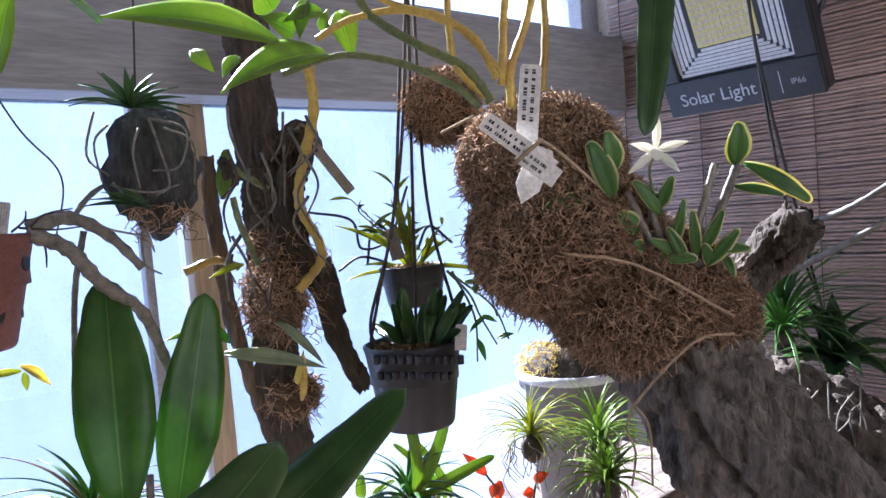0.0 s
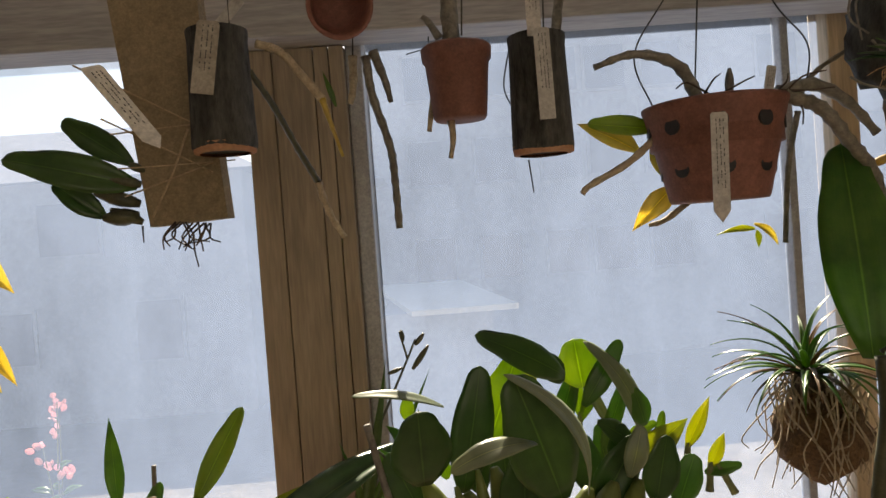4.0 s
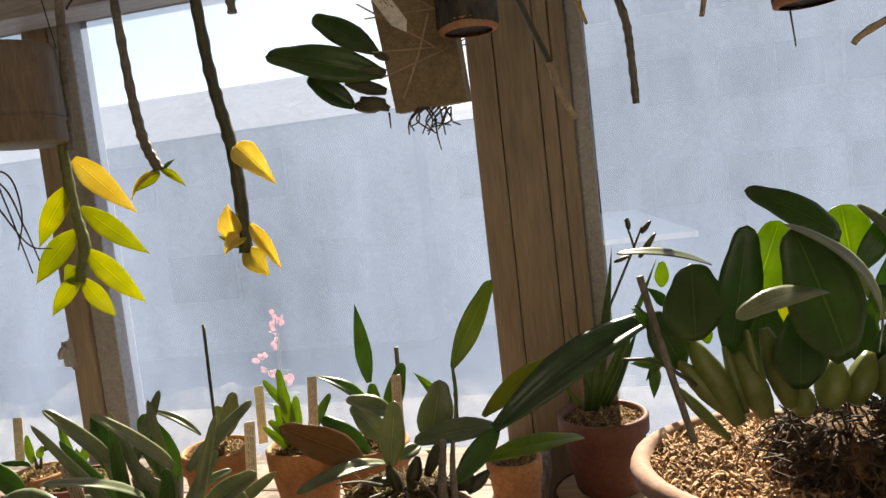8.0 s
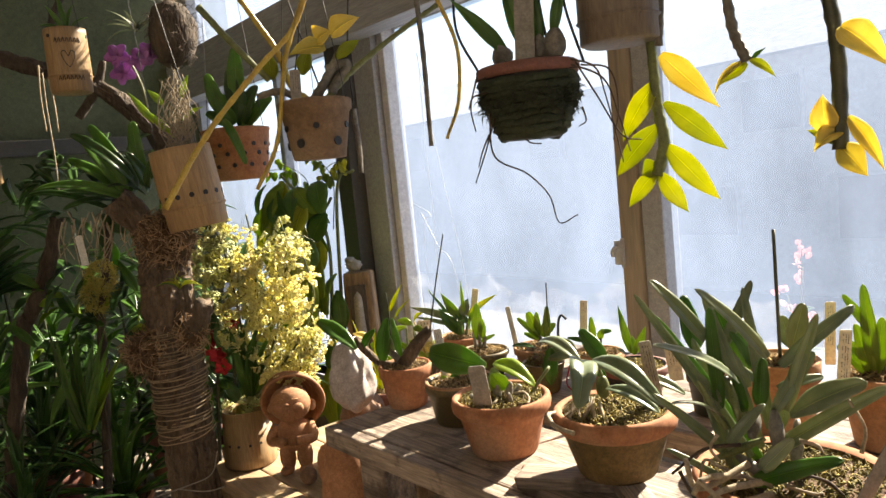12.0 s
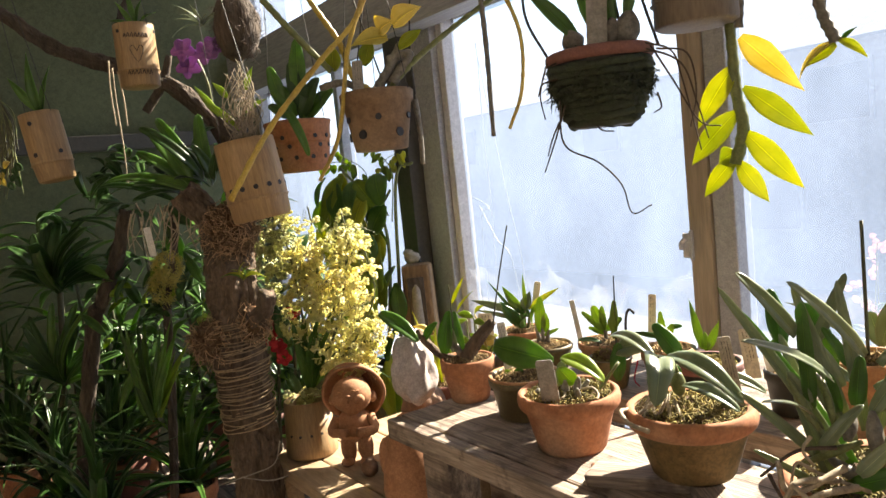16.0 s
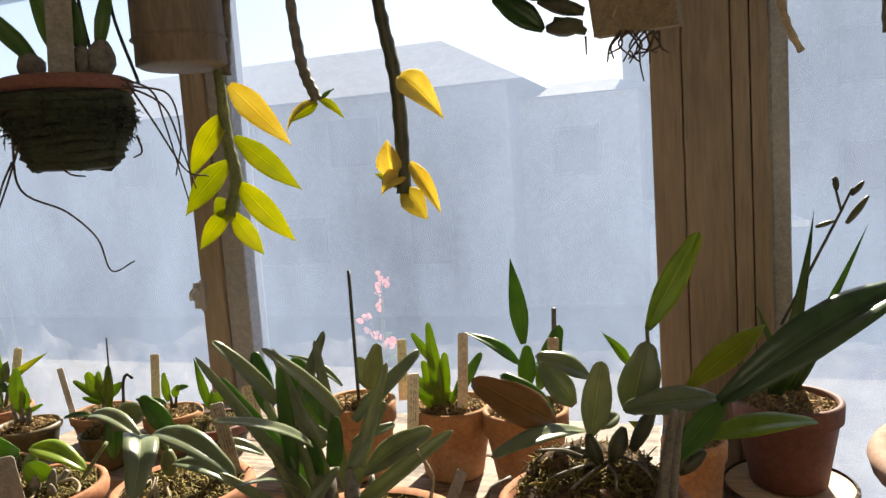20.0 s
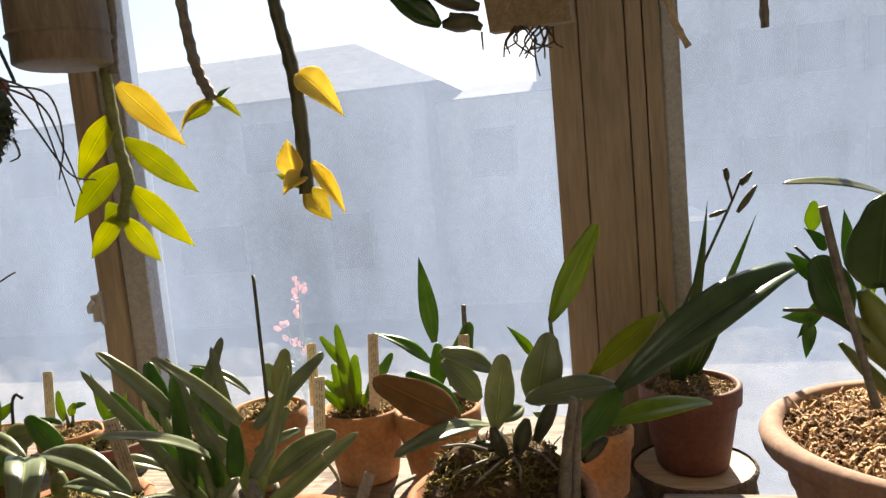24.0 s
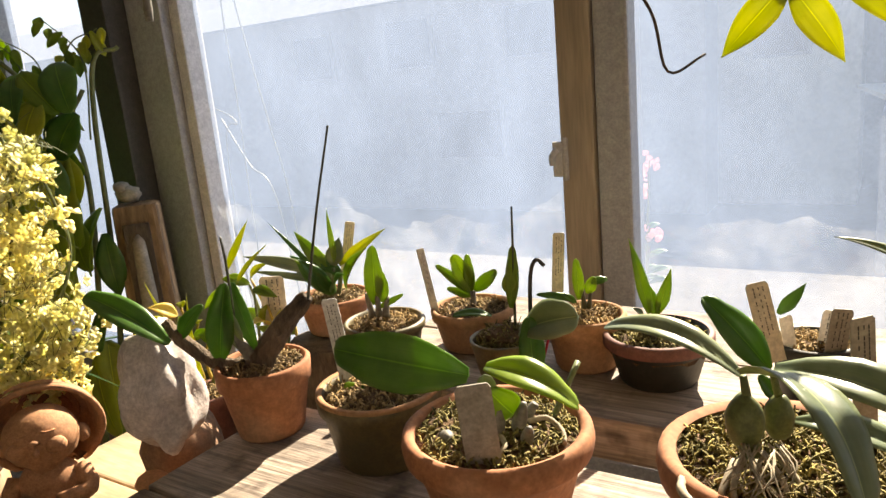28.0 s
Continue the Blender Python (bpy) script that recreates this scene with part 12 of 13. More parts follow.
blade(sword_orchid, LEAF_DARK, "strap", .0191, (-.305,-.181,.411), (-.324,-.296,.513), (.58,-.4,.71), .1)
blade(sword_orchid, LEAF_GREEN, "strap", .0251, (-.305,-.181,.411), (-.339,-.103,.478), (.58,-.4,.71), .1)
blade(sword_orchid, LEAF_DARK, "strap", .0275, (-.305,-.181,.411), (-.347,-.127,.542), (.58,-.4,.71), .1)
blade(sword_orchid, LEAF_DARK, "strap", .022, (-.305,-.181,.411), (-.251,-.135,.584), (.58,-.4,.71), .1)
blade(sword_orchid, LEAF_GREEN, "strap", .0183, (-.305,-.181,.411), (-.149,-.059,.435), (.58,-.4,.71), .1)
blade(sword_orchid, LEAF_DARK, "strap", .0204, (-.305,-.181,.411), (-.274,-.252,.572), (.58,-.4,.71), .1)
blade(sword_orchid, LEAF_DARK, "strap", .0294, (-.305,-.181,.411), (-.248,-.114,.498), (.58,-.4,.71), .1)
blade(sword_orchid, LEAF_GREEN, "strap", .0212, (-.305,-.181,.411), (-.283,-.048,.462), (.58,-.4,.71), .1)
blade(sword_orchid, LEAF_DARK, "strap", .0193, (-.305,-.181,.411), (-.352,-.177,.541), (.58,-.4,.71), .1)
blade(sword_orchid, LEAF_DARK, "strap", .0273, (-.305,-.181,.411), (-.214,-.154,.561), (.58,-.4,.71), .1)
blade(sword_orchid, LEAF_GREEN, "strap", .023, (-.305,-.181,.411), (-.388,-.166,.522), (.58,-.4,.71), .1)
blade(sword_orchid, LEAF_DARK, "strap", .0214, (-.305,-.181,.411), (-.325,-.159,.536), (.58,-.4,.71), .1)
blade(sword_orchid, LEAF_DARK, "strap", .0196, (-.305,-.181,.411), (-.425,-.225,.578), (.58,-.4,.71), .1)
blade(sword_orchid, LEAF_GREEN, "strap", .0219, (-.305,-.181,.411), (-.164,-.128,.602), (.58,-.4,.71), .1)
blade(sword_orchid, LEAF_DARK, "strap", .0184, (-.305,-.181,.411), (-.265,-.261,.542), (.58,-.4,.71), .1)
blade(sword_orchid, LEAF_DARK, "strap", .0286, (-.305,-.181,.411), (-.303,-.058,.526), (.58,-.4,.71), .1)
blade(sword_orchid, LEAF_GREEN, "strap", .0264, (-.305,-.181,.411), (-.285,-.131,.608), (.58,-.4,.71), .1)
blade(sword_orchid, LEAF_DARK, "strap", .0193, (-.305,-.181,.411), (-.248,-.186,.535), (.58,-.4,.71), .1)
blade(sword_orchid, LEAF_DARK, "strap", .0295, (-.305,-.181,.411), (-.316,-.17,.535), (.58,-.4,.71), .1)
blade(sword_orchid, LEAF_GREEN, "strap", .0215, (-.305,-.181,.411), (-.319,-.064,.545), (.58,-.4,.71), .1)
blade(sword_orchid, LEAF_DARK, "strap", .0203, (-.305,-.181,.411), (-.31,-.082,.418), (.58,-.4,.71), .1)
blade(sword_orchid, LEAF_DARK, "strap", .0232, (-.305,-.181,.411), (-.245,-.057,.474), (.58,-.4,.71), .1)
blade(sword_orchid, LEAF_GREEN, "strap", .0235, (-.305,-.181,.411), (-.407,-.243,.474), (.58,-.4,.71), .1)
blade(sword_orchid, LEAF_DARK, "strap", .0194, (-.305,-.181,.411), (-.488,-.282,.491), (.58,-.4,.71), .1)
blade(sword_orchid, LEAF_DARK, "strap", .0284, (-.305,-.181,.411), (-.452,-.236,.555), (.58,-.4,.71), .1)
blade(sword_orchid, LEAF_DARK, "lance", .0223, (-.191,.033,.538), (-.098,.067,.613), (.58,-.4,.71), .12)
blade(sword_orchid, LEAF_GREEN, "lance", .0211, (-.082,-.111,.544), (-.167,-.145,.594), (.58,-.4,.71), .12)
blade(sword_orchid, LEAF_DARK, "lance", .0261, (-.117,.082,.492), (-.022,.105,.491), (.58,-.4,.71), .12)
blade(sword_orchid, LEAF_BRIGHT, "lance", .0248, (-.105,-.04,.64), (-.184,-.064,.64), (.58,-.4,.71), .12)
blade(sword_orchid, LEAF_DARK, "lance", .0199, (-.038,.02,.567), (-.153,.015,.563), (.58,-.4,.71), .12)
blade(sword_orchid, LEAF_GREEN, "lance", .0307, (-.028,.146,.579), (-.064,.173,.549), (.58,-.4,.71), .12)
blade(sword_orchid, LEAF_DARK, "lance", .0254, (-.102,.085,.613), (-.143,.113,.639), (.58,-.4,.71), .12)
blade(sword_orchid, LEAF_BRIGHT, "lance", .0198, (-.145,.12,.508), (.061,.09,.551), (.58,-.4,.71), .12)
blade(sword_orchid, LEAF_DARK, "lance", .0225, (-.144,-.07,.523), (-.135,-.042,.535), (.58,-.4,.71), .12)
blade(sword_orchid, LEAF_GREEN, "lance", .0252, (-.143,.044,.497), (-.093,.079,.547), (.58,-.4,.71), .12)
blade(sword_orchid, LEAF_DARK, "lance", .0187, (-.017,.067,.524), (-.02,.136,.525), (.58,-.4,.71), .12)
blade(sword_orchid, LEAF_BRIGHT, "lance", .0274, (-.098,-.085,.638), (-.071,-.065,.624), (.58,-.4,.71), .12)
blade(sword_orchid, LEAF_DARK, "lance", .0268, (-.142,-.001,.58), (-.096,-.039,.593), (.58,-.4,.71), .12)
blade(sword_orchid, LEAF_GREEN, "lance", .0255, (-.045,.103,.632), (-.073,.077,.712), (.58,-.4,.71), .12)
blade(sword_orchid, LEAF_DARK, "lance", .0297, (.019,.029,.606), (-.148,.124,.645), (.58,-.4,.71), .12)
blade(sword_orchid, LEAF_BRIGHT, "lance", .0203, (-.088,.003,.641), (-.13,.049,.695), (.58,-.4,.71), .12)
blade(sword_orchid, LEAF_DARK, "lance", .0299, (-.158,-.009,.557), (-.067,.012,.575), (.58,-.4,.71), .12)
blade(sword_orchid, LEAF_GREEN, "lance", .0253, (-.021,.042,.561), (-.126,.069,.545), (.58,-.4,.71), .12)
blade(sword_orchid, LEAF_DARK, "lance", .0217, (-.079,.174,.624), (.013,.225,.695), (.58,-.4,.71), .12)
blade(sword_orchid, LEAF_BRIGHT, "lance", .019, (-.272,-.07,.561), (-.232,-.022,.607), (.58,-.4,.71), .12)
blade(sword_orchid, LEAF_DARK, "lance", .019, (-.074,-.082,.615), (-.058,-.043,.678), (.58,-.4,.71), .12)
blade(sword_orchid, LEAF_GREEN, "lance", .0226, (-.022,.115,.606), (-.132,.143,.616), (.58,-.4,.71), .12)
blade(sword_orchid, LEAF_DARK, "lance", .0292, (-.202,0,.578), (-.108,-.046,.657), (.58,-.4,.71), .12)
blade(sword_orchid, LEAF_BRIGHT, "lance", .0232, (-.114,.142,.505), (-.036,.104,.594), (.58,-.4,.71), .12)
blade(sword_orchid, LEAF_DARK, "lance", .0211, (-.139,-.007,.629), (-.118,.049,.69), (.58,-.4,.71), .12)
blade(sword_orchid, LEAF_GREEN, "lance", .0237, (-.183,.05,.566), (-.14,-.004,.572), (.58,-.4,.71), .12)
blade(sword_orchid, LEAF_DARK, "lance", .0211, (-.222,-.031,.514), (-.193,-.08,.542), (.58,-.4,.71), .12)
blade(sword_orchid, LEAF_BRIGHT, "lance", .0206, (-.24,-.071,.51), (-.248,-.095,.487), (.58,-.4,.71), .12)
blade(sword_orchid, LEAF_DARK, "lance", .023, (-.275,-.073,.526), (-.121,-.161,.558), (.58,-.4,.71), .12)
blade(sword_orchid, LEAF_GREEN, "lance", .0228, (-.104,.004,.523), (-.238,.005,.503), (.58,-.4,.71), .12)
blade(sword_orchid, LEAF_DARK, "lance", .027, (-.062,.114,.512), (-.067,.073,.527), (.58,-.4,.71), .12)
blade(sword_orchid, LEAF_BRIGHT, "lance", .0206, (-.009,.024,.615), (-.15,.127,.63), (.58,-.4,.71), .12)
blade(sword_orchid, LEAF_DARK, "lance", .0224, (-.173,.042,.542), (-.081,-.022,.609), (.58,-.4,.71), .12)
blade(sword_orchid, LEAF_GREEN, "lance", .0281, (.043,.109,.604), (.017,.077,.64), (.58,-.4,.71), .12)
blade(sword_orchid, LEAF_DARK, "lance", .0251, (-.062,.024,.602), (-.201,.024,.641), (.58,-.4,.71), .12)
blade(sword_orchid, LEAF_BRIGHT, "lance", .029, (-.283,-.061,.591), (-.081,-.08,.664), (.58,-.4,.71), .12)
blade(sword_orchid, LEAF_DARK, "lance", .0237, (-.115,-.067,.664), (-.191,.004,.701), (.58,-.4,.71), .12)
blade(sword_orchid, LEAF_GREEN, "lance", .026, (-.095,-.087,.669), (-.225,-.116,.691), (.58,-.4,.71), .12)
blade(sword_orchid, LEAF_DARK, "lance", .0206, (.046,.088,.587), (.02,.114,.585), (.58,-.4,.71), .12)
blade(sword_orchid, LEAF_BRIGHT, "lance", .0218, (-.21,.013,.57), (-.077,.011,.636), (.58,-.4,.71), .12)
dried_hanging_plant = thing("hanging_plant", (-2.1,.25,1.2), "withered plant hanging in wisps before the wall", "plant")
stem(dried_hanging_plant, "strand", CANE_GREEN, .0014,.001, [(.057,.084,.26), (.044,.065,.239), (.031,.045,.182)])
stem(dried_hanging_plant, "strand", CANE_DARK, .0014,.001, [(.057,.084,.26), (.067,.099,.2), (.057,.084,.102)])
stem(dried_hanging_plant, "strand", CANE_DARK, .0014,.001, [(.057,.084,.26), (.068,.099,.165), (.056,.082,.101)])
stem(dried_hanging_plant, "strand", CANE_GREEN, .0014,.001, [(.057,.084,.26), (.054,.079,.219), (.045,.066,.162)])
stem(dried_hanging_plant, "strand", CANE_DARK, .0014,.001, [(.057,.084,.26), (.039,.057,.171), (.035,.051,.1)])
stem(dried_hanging_plant, "strand", CANE_DARK, .0014,.001, [(.057,.084,.26), (.049,.072,.183), (.049,.072,.135)])
stem(dried_hanging_plant, "strand", CANE_GREEN, .0014,.001, [(.057,.084,.26), (.065,.096,.196), (.053,.078,.098)])
stem(dried_hanging_plant, "strand", CANE_DARK, .0014,.001, [(.057,.084,.26), (.063,.092,.208), (.046,.068,.14)])
stem(dried_hanging_plant, "strand", CANE_DARK, .0014,.001, [(.057,.084,.26), (.05,.074,.208), (.034,.05,.132)])
stem(dried_hanging_plant, "strand", CANE_GREEN, .0014,.001, [(.057,.084,.26), (.039,.058,.17), (.034,.05,.107)])
stem(dried_hanging_plant, "strand", CANE_DARK, .0014,.001, [(.057,.084,.26), (.065,.095,.198), (.05,.073,.138)])
stem(dried_hanging_plant, "strand", CANE_DARK, .0014,.001, [(.057,.084,.26), (.034,.05,.205), (.034,.051,.106)])
stem(dried_hanging_plant, "strand", CANE_GREEN, .0014,.001, [(.057,.084,.26), (.061,.089,.228), (.05,.073,.172)])
stem(dried_hanging_plant, "strand", CANE_DARK, .0014,.001, [(.057,.084,.26), (.045,.066,.182), (.028,.041,.11)])
stem(dried_hanging_plant, "strand", CANE_DARK, .0014,.001, [(.057,.084,.26), (.047,.069,.179), (.048,.07,.11)])
stem(dried_hanging_plant, "strand", CANE_GREEN, .0014,.001, [(.057,.084,.26), (.058,.084,.217), (.049,.072,.136)])
stem(dried_hanging_plant, "strand", CANE_DARK, .0014,.001, [(.057,.084,.26), (.034,.049,.196), (.028,.042,.14)])
stem(dried_hanging_plant, "strand", CANE_DARK, .0014,.001, [(.057,.084,.26), (.039,.056,.164), (.03,.044,.107)])
stem(dried_hanging_plant, "strand", CANE_GREEN, .0014,.001, [(.057,.084,.26), (.043,.063,.194), (.035,.051,.129)])
stem(dried_hanging_plant, "strand", CANE_DARK, .0014,.001, [(.057,.084,.26), (.047,.069,.224), (.04,.059,.146)])
stem(dried_hanging_plant, "strand", CANE_DARK, .0014,.001, [(.057,.084,.26), (.034,.05,.188), (.021,.031,.089)])
stem(dried_hanging_plant, "strand", CANE_GREEN, .0014,.001, [(.057,.084,.26), (.072,.106,.228), (.071,.103,.163)])
stem(dried_hanging_plant, "strand", CANE_DARK, .0014,.001, [(.057,.084,.26), (.033,.048,.16), (.033,.049,.068)])
stem(dried_hanging_plant, "strand", CANE_DARK, .0014,.001, [(.057,.084,.26), (.053,.077,.146), (.046,.068,.062)])
stem(dried_hanging_plant, "strand", CANE_GREEN, .0014,.001, [(.057,.084,.26), (.054,.079,.157), (.056,.083,.093)])
stem(dried_hanging_plant, "strand", CANE_DARK, .0014,.001, [(.057,.084,.26), (.039,.058,.192), (.035,.052,.126)])
stem(dried_hanging_plant, "strand", CANE_DARK, .0014,.001, [(.057,.084,.26), (.063,.092,.157), (.06,.088,.08)])
stem(dried_hanging_plant, "strand", CANE_GREEN, .0014,.001, [(.057,.084,.26), (.062,.091,.224), (.064,.094,.169)])
stem(dried_hanging_plant, "strand", CANE_DARK, .0014,.001, [(.057,.084,.26), (.066,.097,.179), (.056,.082,.123)])
stem(dried_hanging_plant, "strand", CANE_DARK, .0014,.001, [(.057,.084,.26), (.056,.082,.198), (.055,.081,.145)])
stem(dried_hanging_plant, "strand", CANE_GREEN, .0014,.001, [(.057,.084,.26), (.067,.098,.199), (.058,.085,.113)])
stem(dried_hanging_plant, "strand", CANE_DARK, .0014,.001, [(.057,.084,.26), (.056,.082,.199), (.045,.066,.129)])
stem(dried_hanging_plant, "strand", CANE_DARK, .0014,.001, [(.057,.084,.26), (.035,.052,.222), (.037,.055,.168)])
stem(dried_hanging_plant, "strand", CANE_GREEN, .0014,.001, [(.057,.084,.26), (.032,.047,.163), (.022,.032,.088)])
stem(dried_hanging_plant, "strand", CANE_DARK, .0014,.001, [(.057,.084,.26), (.053,.078,.172), (.041,.06,.084)])
stem(dried_hanging_plant, "strand", CANE_DARK, .0014,.001, [(.057,.084,.26), (.028,.042,.163), (.017,.025,.083)])
stem(dried_hanging_plant, "strand", CANE_GREEN, .0014,.001, [(.057,.084,.26), (.041,.061,.171), (.031,.046,.092)])
stem(dried_hanging_plant, "strand", CANE_DARK, .0014,.001, [(.057,.084,.26), (.041,.061,.163), (.042,.062,.104)])
stem(dried_hanging_plant, "strand", CANE_DARK, .0014,.001, [(.057,.084,.26), (.058,.084,.148), (.047,.068,.092)])
stem(dried_hanging_plant, "strand", CANE_GREEN, .0014,.001, [(.057,.084,.26), (.064,.094,.145), (.048,.071,.057)])
stem(dried_hanging_plant, "strand", CANE_DARK, .0014,.001, [(.057,.084,.26), (.071,.103,.215), (.071,.104,.152)])
stem(dried_hanging_plant, "strand", CANE_DARK, .0014,.001, [(.057,.084,.26), (.063,.092,.192), (.057,.084,.139)])
stem(dried_hanging_plant, "strand", CANE_GREEN, .0014,.001, [(.057,.084,.26), (.056,.082,.173), (.047,.068,.125)])
stem(dried_hanging_plant, "strand", CANE_DARK, .0014,.001, [(.057,.084,.26), (.037,.055,.222), (.04,.059,.133)])
stem(dried_hanging_plant, "strand", CANE_DARK, .0014,.001, [(.057,.084,.26), (.065,.095,.167), (.051,.074,.101)])
stem(dried_hanging_plant, "strand", CANE_GREEN, .0014,.001, [(.057,.084,.26), (.066,.097,.156), (.069,.101,.063)])
stem(dried_hanging_plant, "strand", CANE_DARK, .0014,.001, [(.057,.084,.26), (.057,.084,.167), (.06,.088,.095)])
stem(dried_hanging_plant, "strand", CANE_DARK, .0014,.001, [(.057,.084,.26), (.035,.051,.217), (.018,.027,.158)])
stem(dried_hanging_plant, "strand", CANE_GREEN, .0014,.001, [(.057,.084,.26), (.057,.084,.217), (.047,.069,.166)])
stem(dried_hanging_plant, "strand", CANE_DARK, .0014,.001, [(.057,.084,.26), (.046,.067,.194), (.039,.057,.096)])
stem(dried_hanging_plant, "strand", CANE_DARK, .0014,.001, [(.057,.084,.26), (.037,.054,.222), (.018,.027,.127)])
stem(dried_hanging_plant, "strand", CANE_GREEN, .0014,.001, [(.057,.084,.26), (.055,.081,.178), (.058,.085,.13)])
stem(dried_hanging_plant, "strand", CANE_DARK, .0014,.001, [(.057,.084,.26), (.069,.101,.209), (.066,.096,.14)])
stem(dried_hanging_plant, "strand", CANE_DARK, .0014,.001, [(.057,.084,.26), (.063,.092,.213), (.053,.077,.154)])
stem(dried_hanging_plant, "strand", CANE_GREEN, .0014,.001, [(.057,.084,.26), (.061,.089,.197), (.047,.069,.133)])
stem(dried_hanging_plant, "strand", CANE_DARK, .0014,.001, [(.057,.084,.26), (.055,.081,.207), (.049,.072,.114)])
stem(dried_hanging_plant, "strand", CANE_DARK, .0014,.001, [(.057,.084,.26), (.054,.08,.163), (.041,.061,.07)])
stem(dried_hanging_plant, "strand", CANE_GREEN, .0014,.001, [(.057,.084,.26), (.069,.101,.189), (.054,.078,.139)])
stem(dried_hanging_plant, "strand", CANE_DARK, .0014,.001, [(.057,.084,.26), (.058,.085,.156), (.057,.083,.081)])
stem(dried_hanging_plant, "strand", CANE_DARK, .0014,.001, [(.057,.084,.26), (.057,.083,.233), (.05,.073,.132)])
blade(dried_hanging_plant, LEAF_YELLOW, "lance", .015, (.033,.048,.11), (.037,.054,.093), (.76,-.52,.39), .06,.75)
blade(dried_hanging_plant, LEAF_DARK, "oval", .0143, (.054,.078,.119), (.048,.07,.104), (.76,-.52,.39))
blade(dried_hanging_plant, LEAF_DARK, "oval", .0143, (.055,.08,.091), (.059,.087,.074), (.76,-.52,.39))
blade(dried_hanging_plant, LEAF_YELLOW, "lance", .015, (.041,.06,.102), (.044,.065,.086), (.76,-.52,.39), .06,.75)
blade(dried_hanging_plant, LEAF_DARK, "oval", .0143, (.04,.058,.102), (.036,.053,.087), (.76,-.52,.39))
blade(dried_hanging_plant, LEAF_DARK, "oval", .0143, (.035,.052,.139), (.037,.055,.122), (.76,-.52,.39))
blade(dried_hanging_plant, LEAF_YELLOW, "lance", .015, (.059,.087,.132), (.051,.075,.118), (.76,-.52,.39), .06,.75)
blade(dried_hanging_plant, LEAF_DARK, "oval", .0143, (.04,.058,.128), (.042,.061,.112), (.76,-.52,.39))
blade(dried_hanging_plant, LEAF_DARK, "oval", .0143, (.032,.047,.111), (.032,.046,.096), (.76,-.52,.39))
blade(dried_hanging_plant, LEAF_YELLOW, "lance", .015, (.038,.056,.097), (.036,.052,.082), (.76,-.52,.39), .06,.75)
blade(dried_hanging_plant, LEAF_DARK, "oval", .0143, (.046,.068,.105), (.043,.063,.09), (.76,-.52,.39))
blade(dried_hanging_plant, LEAF_DARK, "oval", .0143, (.03,.045,.094), (.033,.048,.078), (.76,-.52,.39))
blade(dried_hanging_plant, LEAF_YELLOW, "lance", .015, (.048,.071,.113), (.049,.071,.097), (.76,-.52,.39), .06,.75)
blade(dried_hanging_plant, LEAF_DARK, "oval", .0143, (.039,.057,.134), (.038,.056,.119), (.76,-.52,.39))
blade(dried_hanging_plant, LEAF_DARK, "oval", .0143, (.066,.096,.128), (.072,.105,.111), (.76,-.52,.39))
blade(dried_hanging_plant, LEAF_YELLOW, "lance", .015, (.039,.057,.091), (.041,.061,.074), (.76,-.52,.39), .06,.75)
blade(dried_hanging_plant, LEAF_DARK, "oval", .0143, (.037,.055,.128), (.042,.062,.111), (.76,-.52,.39))
blade(dried_hanging_plant, LEAF_DARK, "oval", .0143, (.066,.097,.095), (.066,.097,.079), (.76,-.52,.39))
blade(dried_hanging_plant, LEAF_YELLOW, "lance", .015, (.047,.069,.099), (.051,.074,.083), (.76,-.52,.39), .06,.75)
blade(dried_hanging_plant, LEAF_DARK, "oval", .0143, (.062,.091,.12), (.066,.096,.104), (.76,-.52,.39))
blade(dried_hanging_plant, LEAF_DARK, "oval", .0143, (.066,.097,.106), (.057,.083,.092), (.76,-.52,.39))
blade(dried_hanging_plant, LEAF_YELLOW, "lance", .015, (.032,.047,.108), (.029,.043,.093), (.76,-.52,.39), .06,.75)
blade(dried_hanging_plant, LEAF_DARK, "oval", .0143, (.064,.094,.103), (.066,.097,.087), (.76,-.52,.39))
blade(dried_hanging_plant, LEAF_DARK, "oval", .0143, (.031,.045,.114), (.033,.048,.098), (.76,-.52,.39))
stem(dried_hanging_plant, "cord", WIRE, .0012,.0012, [(.057,.083,.252), (.077,.113,.493), (.097,.142,.712)])
# below the mossy log
white_pot = thing("flower_pot", (1.12,1.17,.8), "grey plastic pot with orange moss by the window", "flower pot")
white_pot.matrix_basis = pose(1.176,1.128,.8)
part("body", lathe([(0,0), (.0711,0), (.0914,.264), (.1016,.266), (.1036,.29), (.1016,.294), (.0914,.294), (.0894,.1764), (0,.1764)], 36), GREY_PLASTIC, white_pot)
part("rim", lathe([(.093,.279), (.1045,.28), (.1062,.286), (.1035,.2955), (.097,.296), (.0905,.293)], 36), TRACK_PALE, white_pot, "pale worn rim")
part("moss", blob((0,0,.294), (.0864,.0864,.0508), .3,3,3.0,3.0), BARK_DARK, white_pot)
tagged(part("loose_moss", fibres(shell_points((-.055,.02,.305), (.04,.05,.045), 420,3), .016,.0009,5), LEAF_YELLOW, white_pot, "orange-yellow moss"), kind="stuff")
stand = thing("plant_stand", (0,0,0), "plank stand under the window beside the blind", "stand")
part("top", box(.72,1.06,.77,1.58,1.34,.8, bevel=.004), OLD_WOOD, stand, smooth=False)
for x in (.78,1.5):
    part("leg", box(x - .025,1.15,0, x + .025,1.22,.769, bevel=.003), OLD_WOOD, stand, smooth=False)

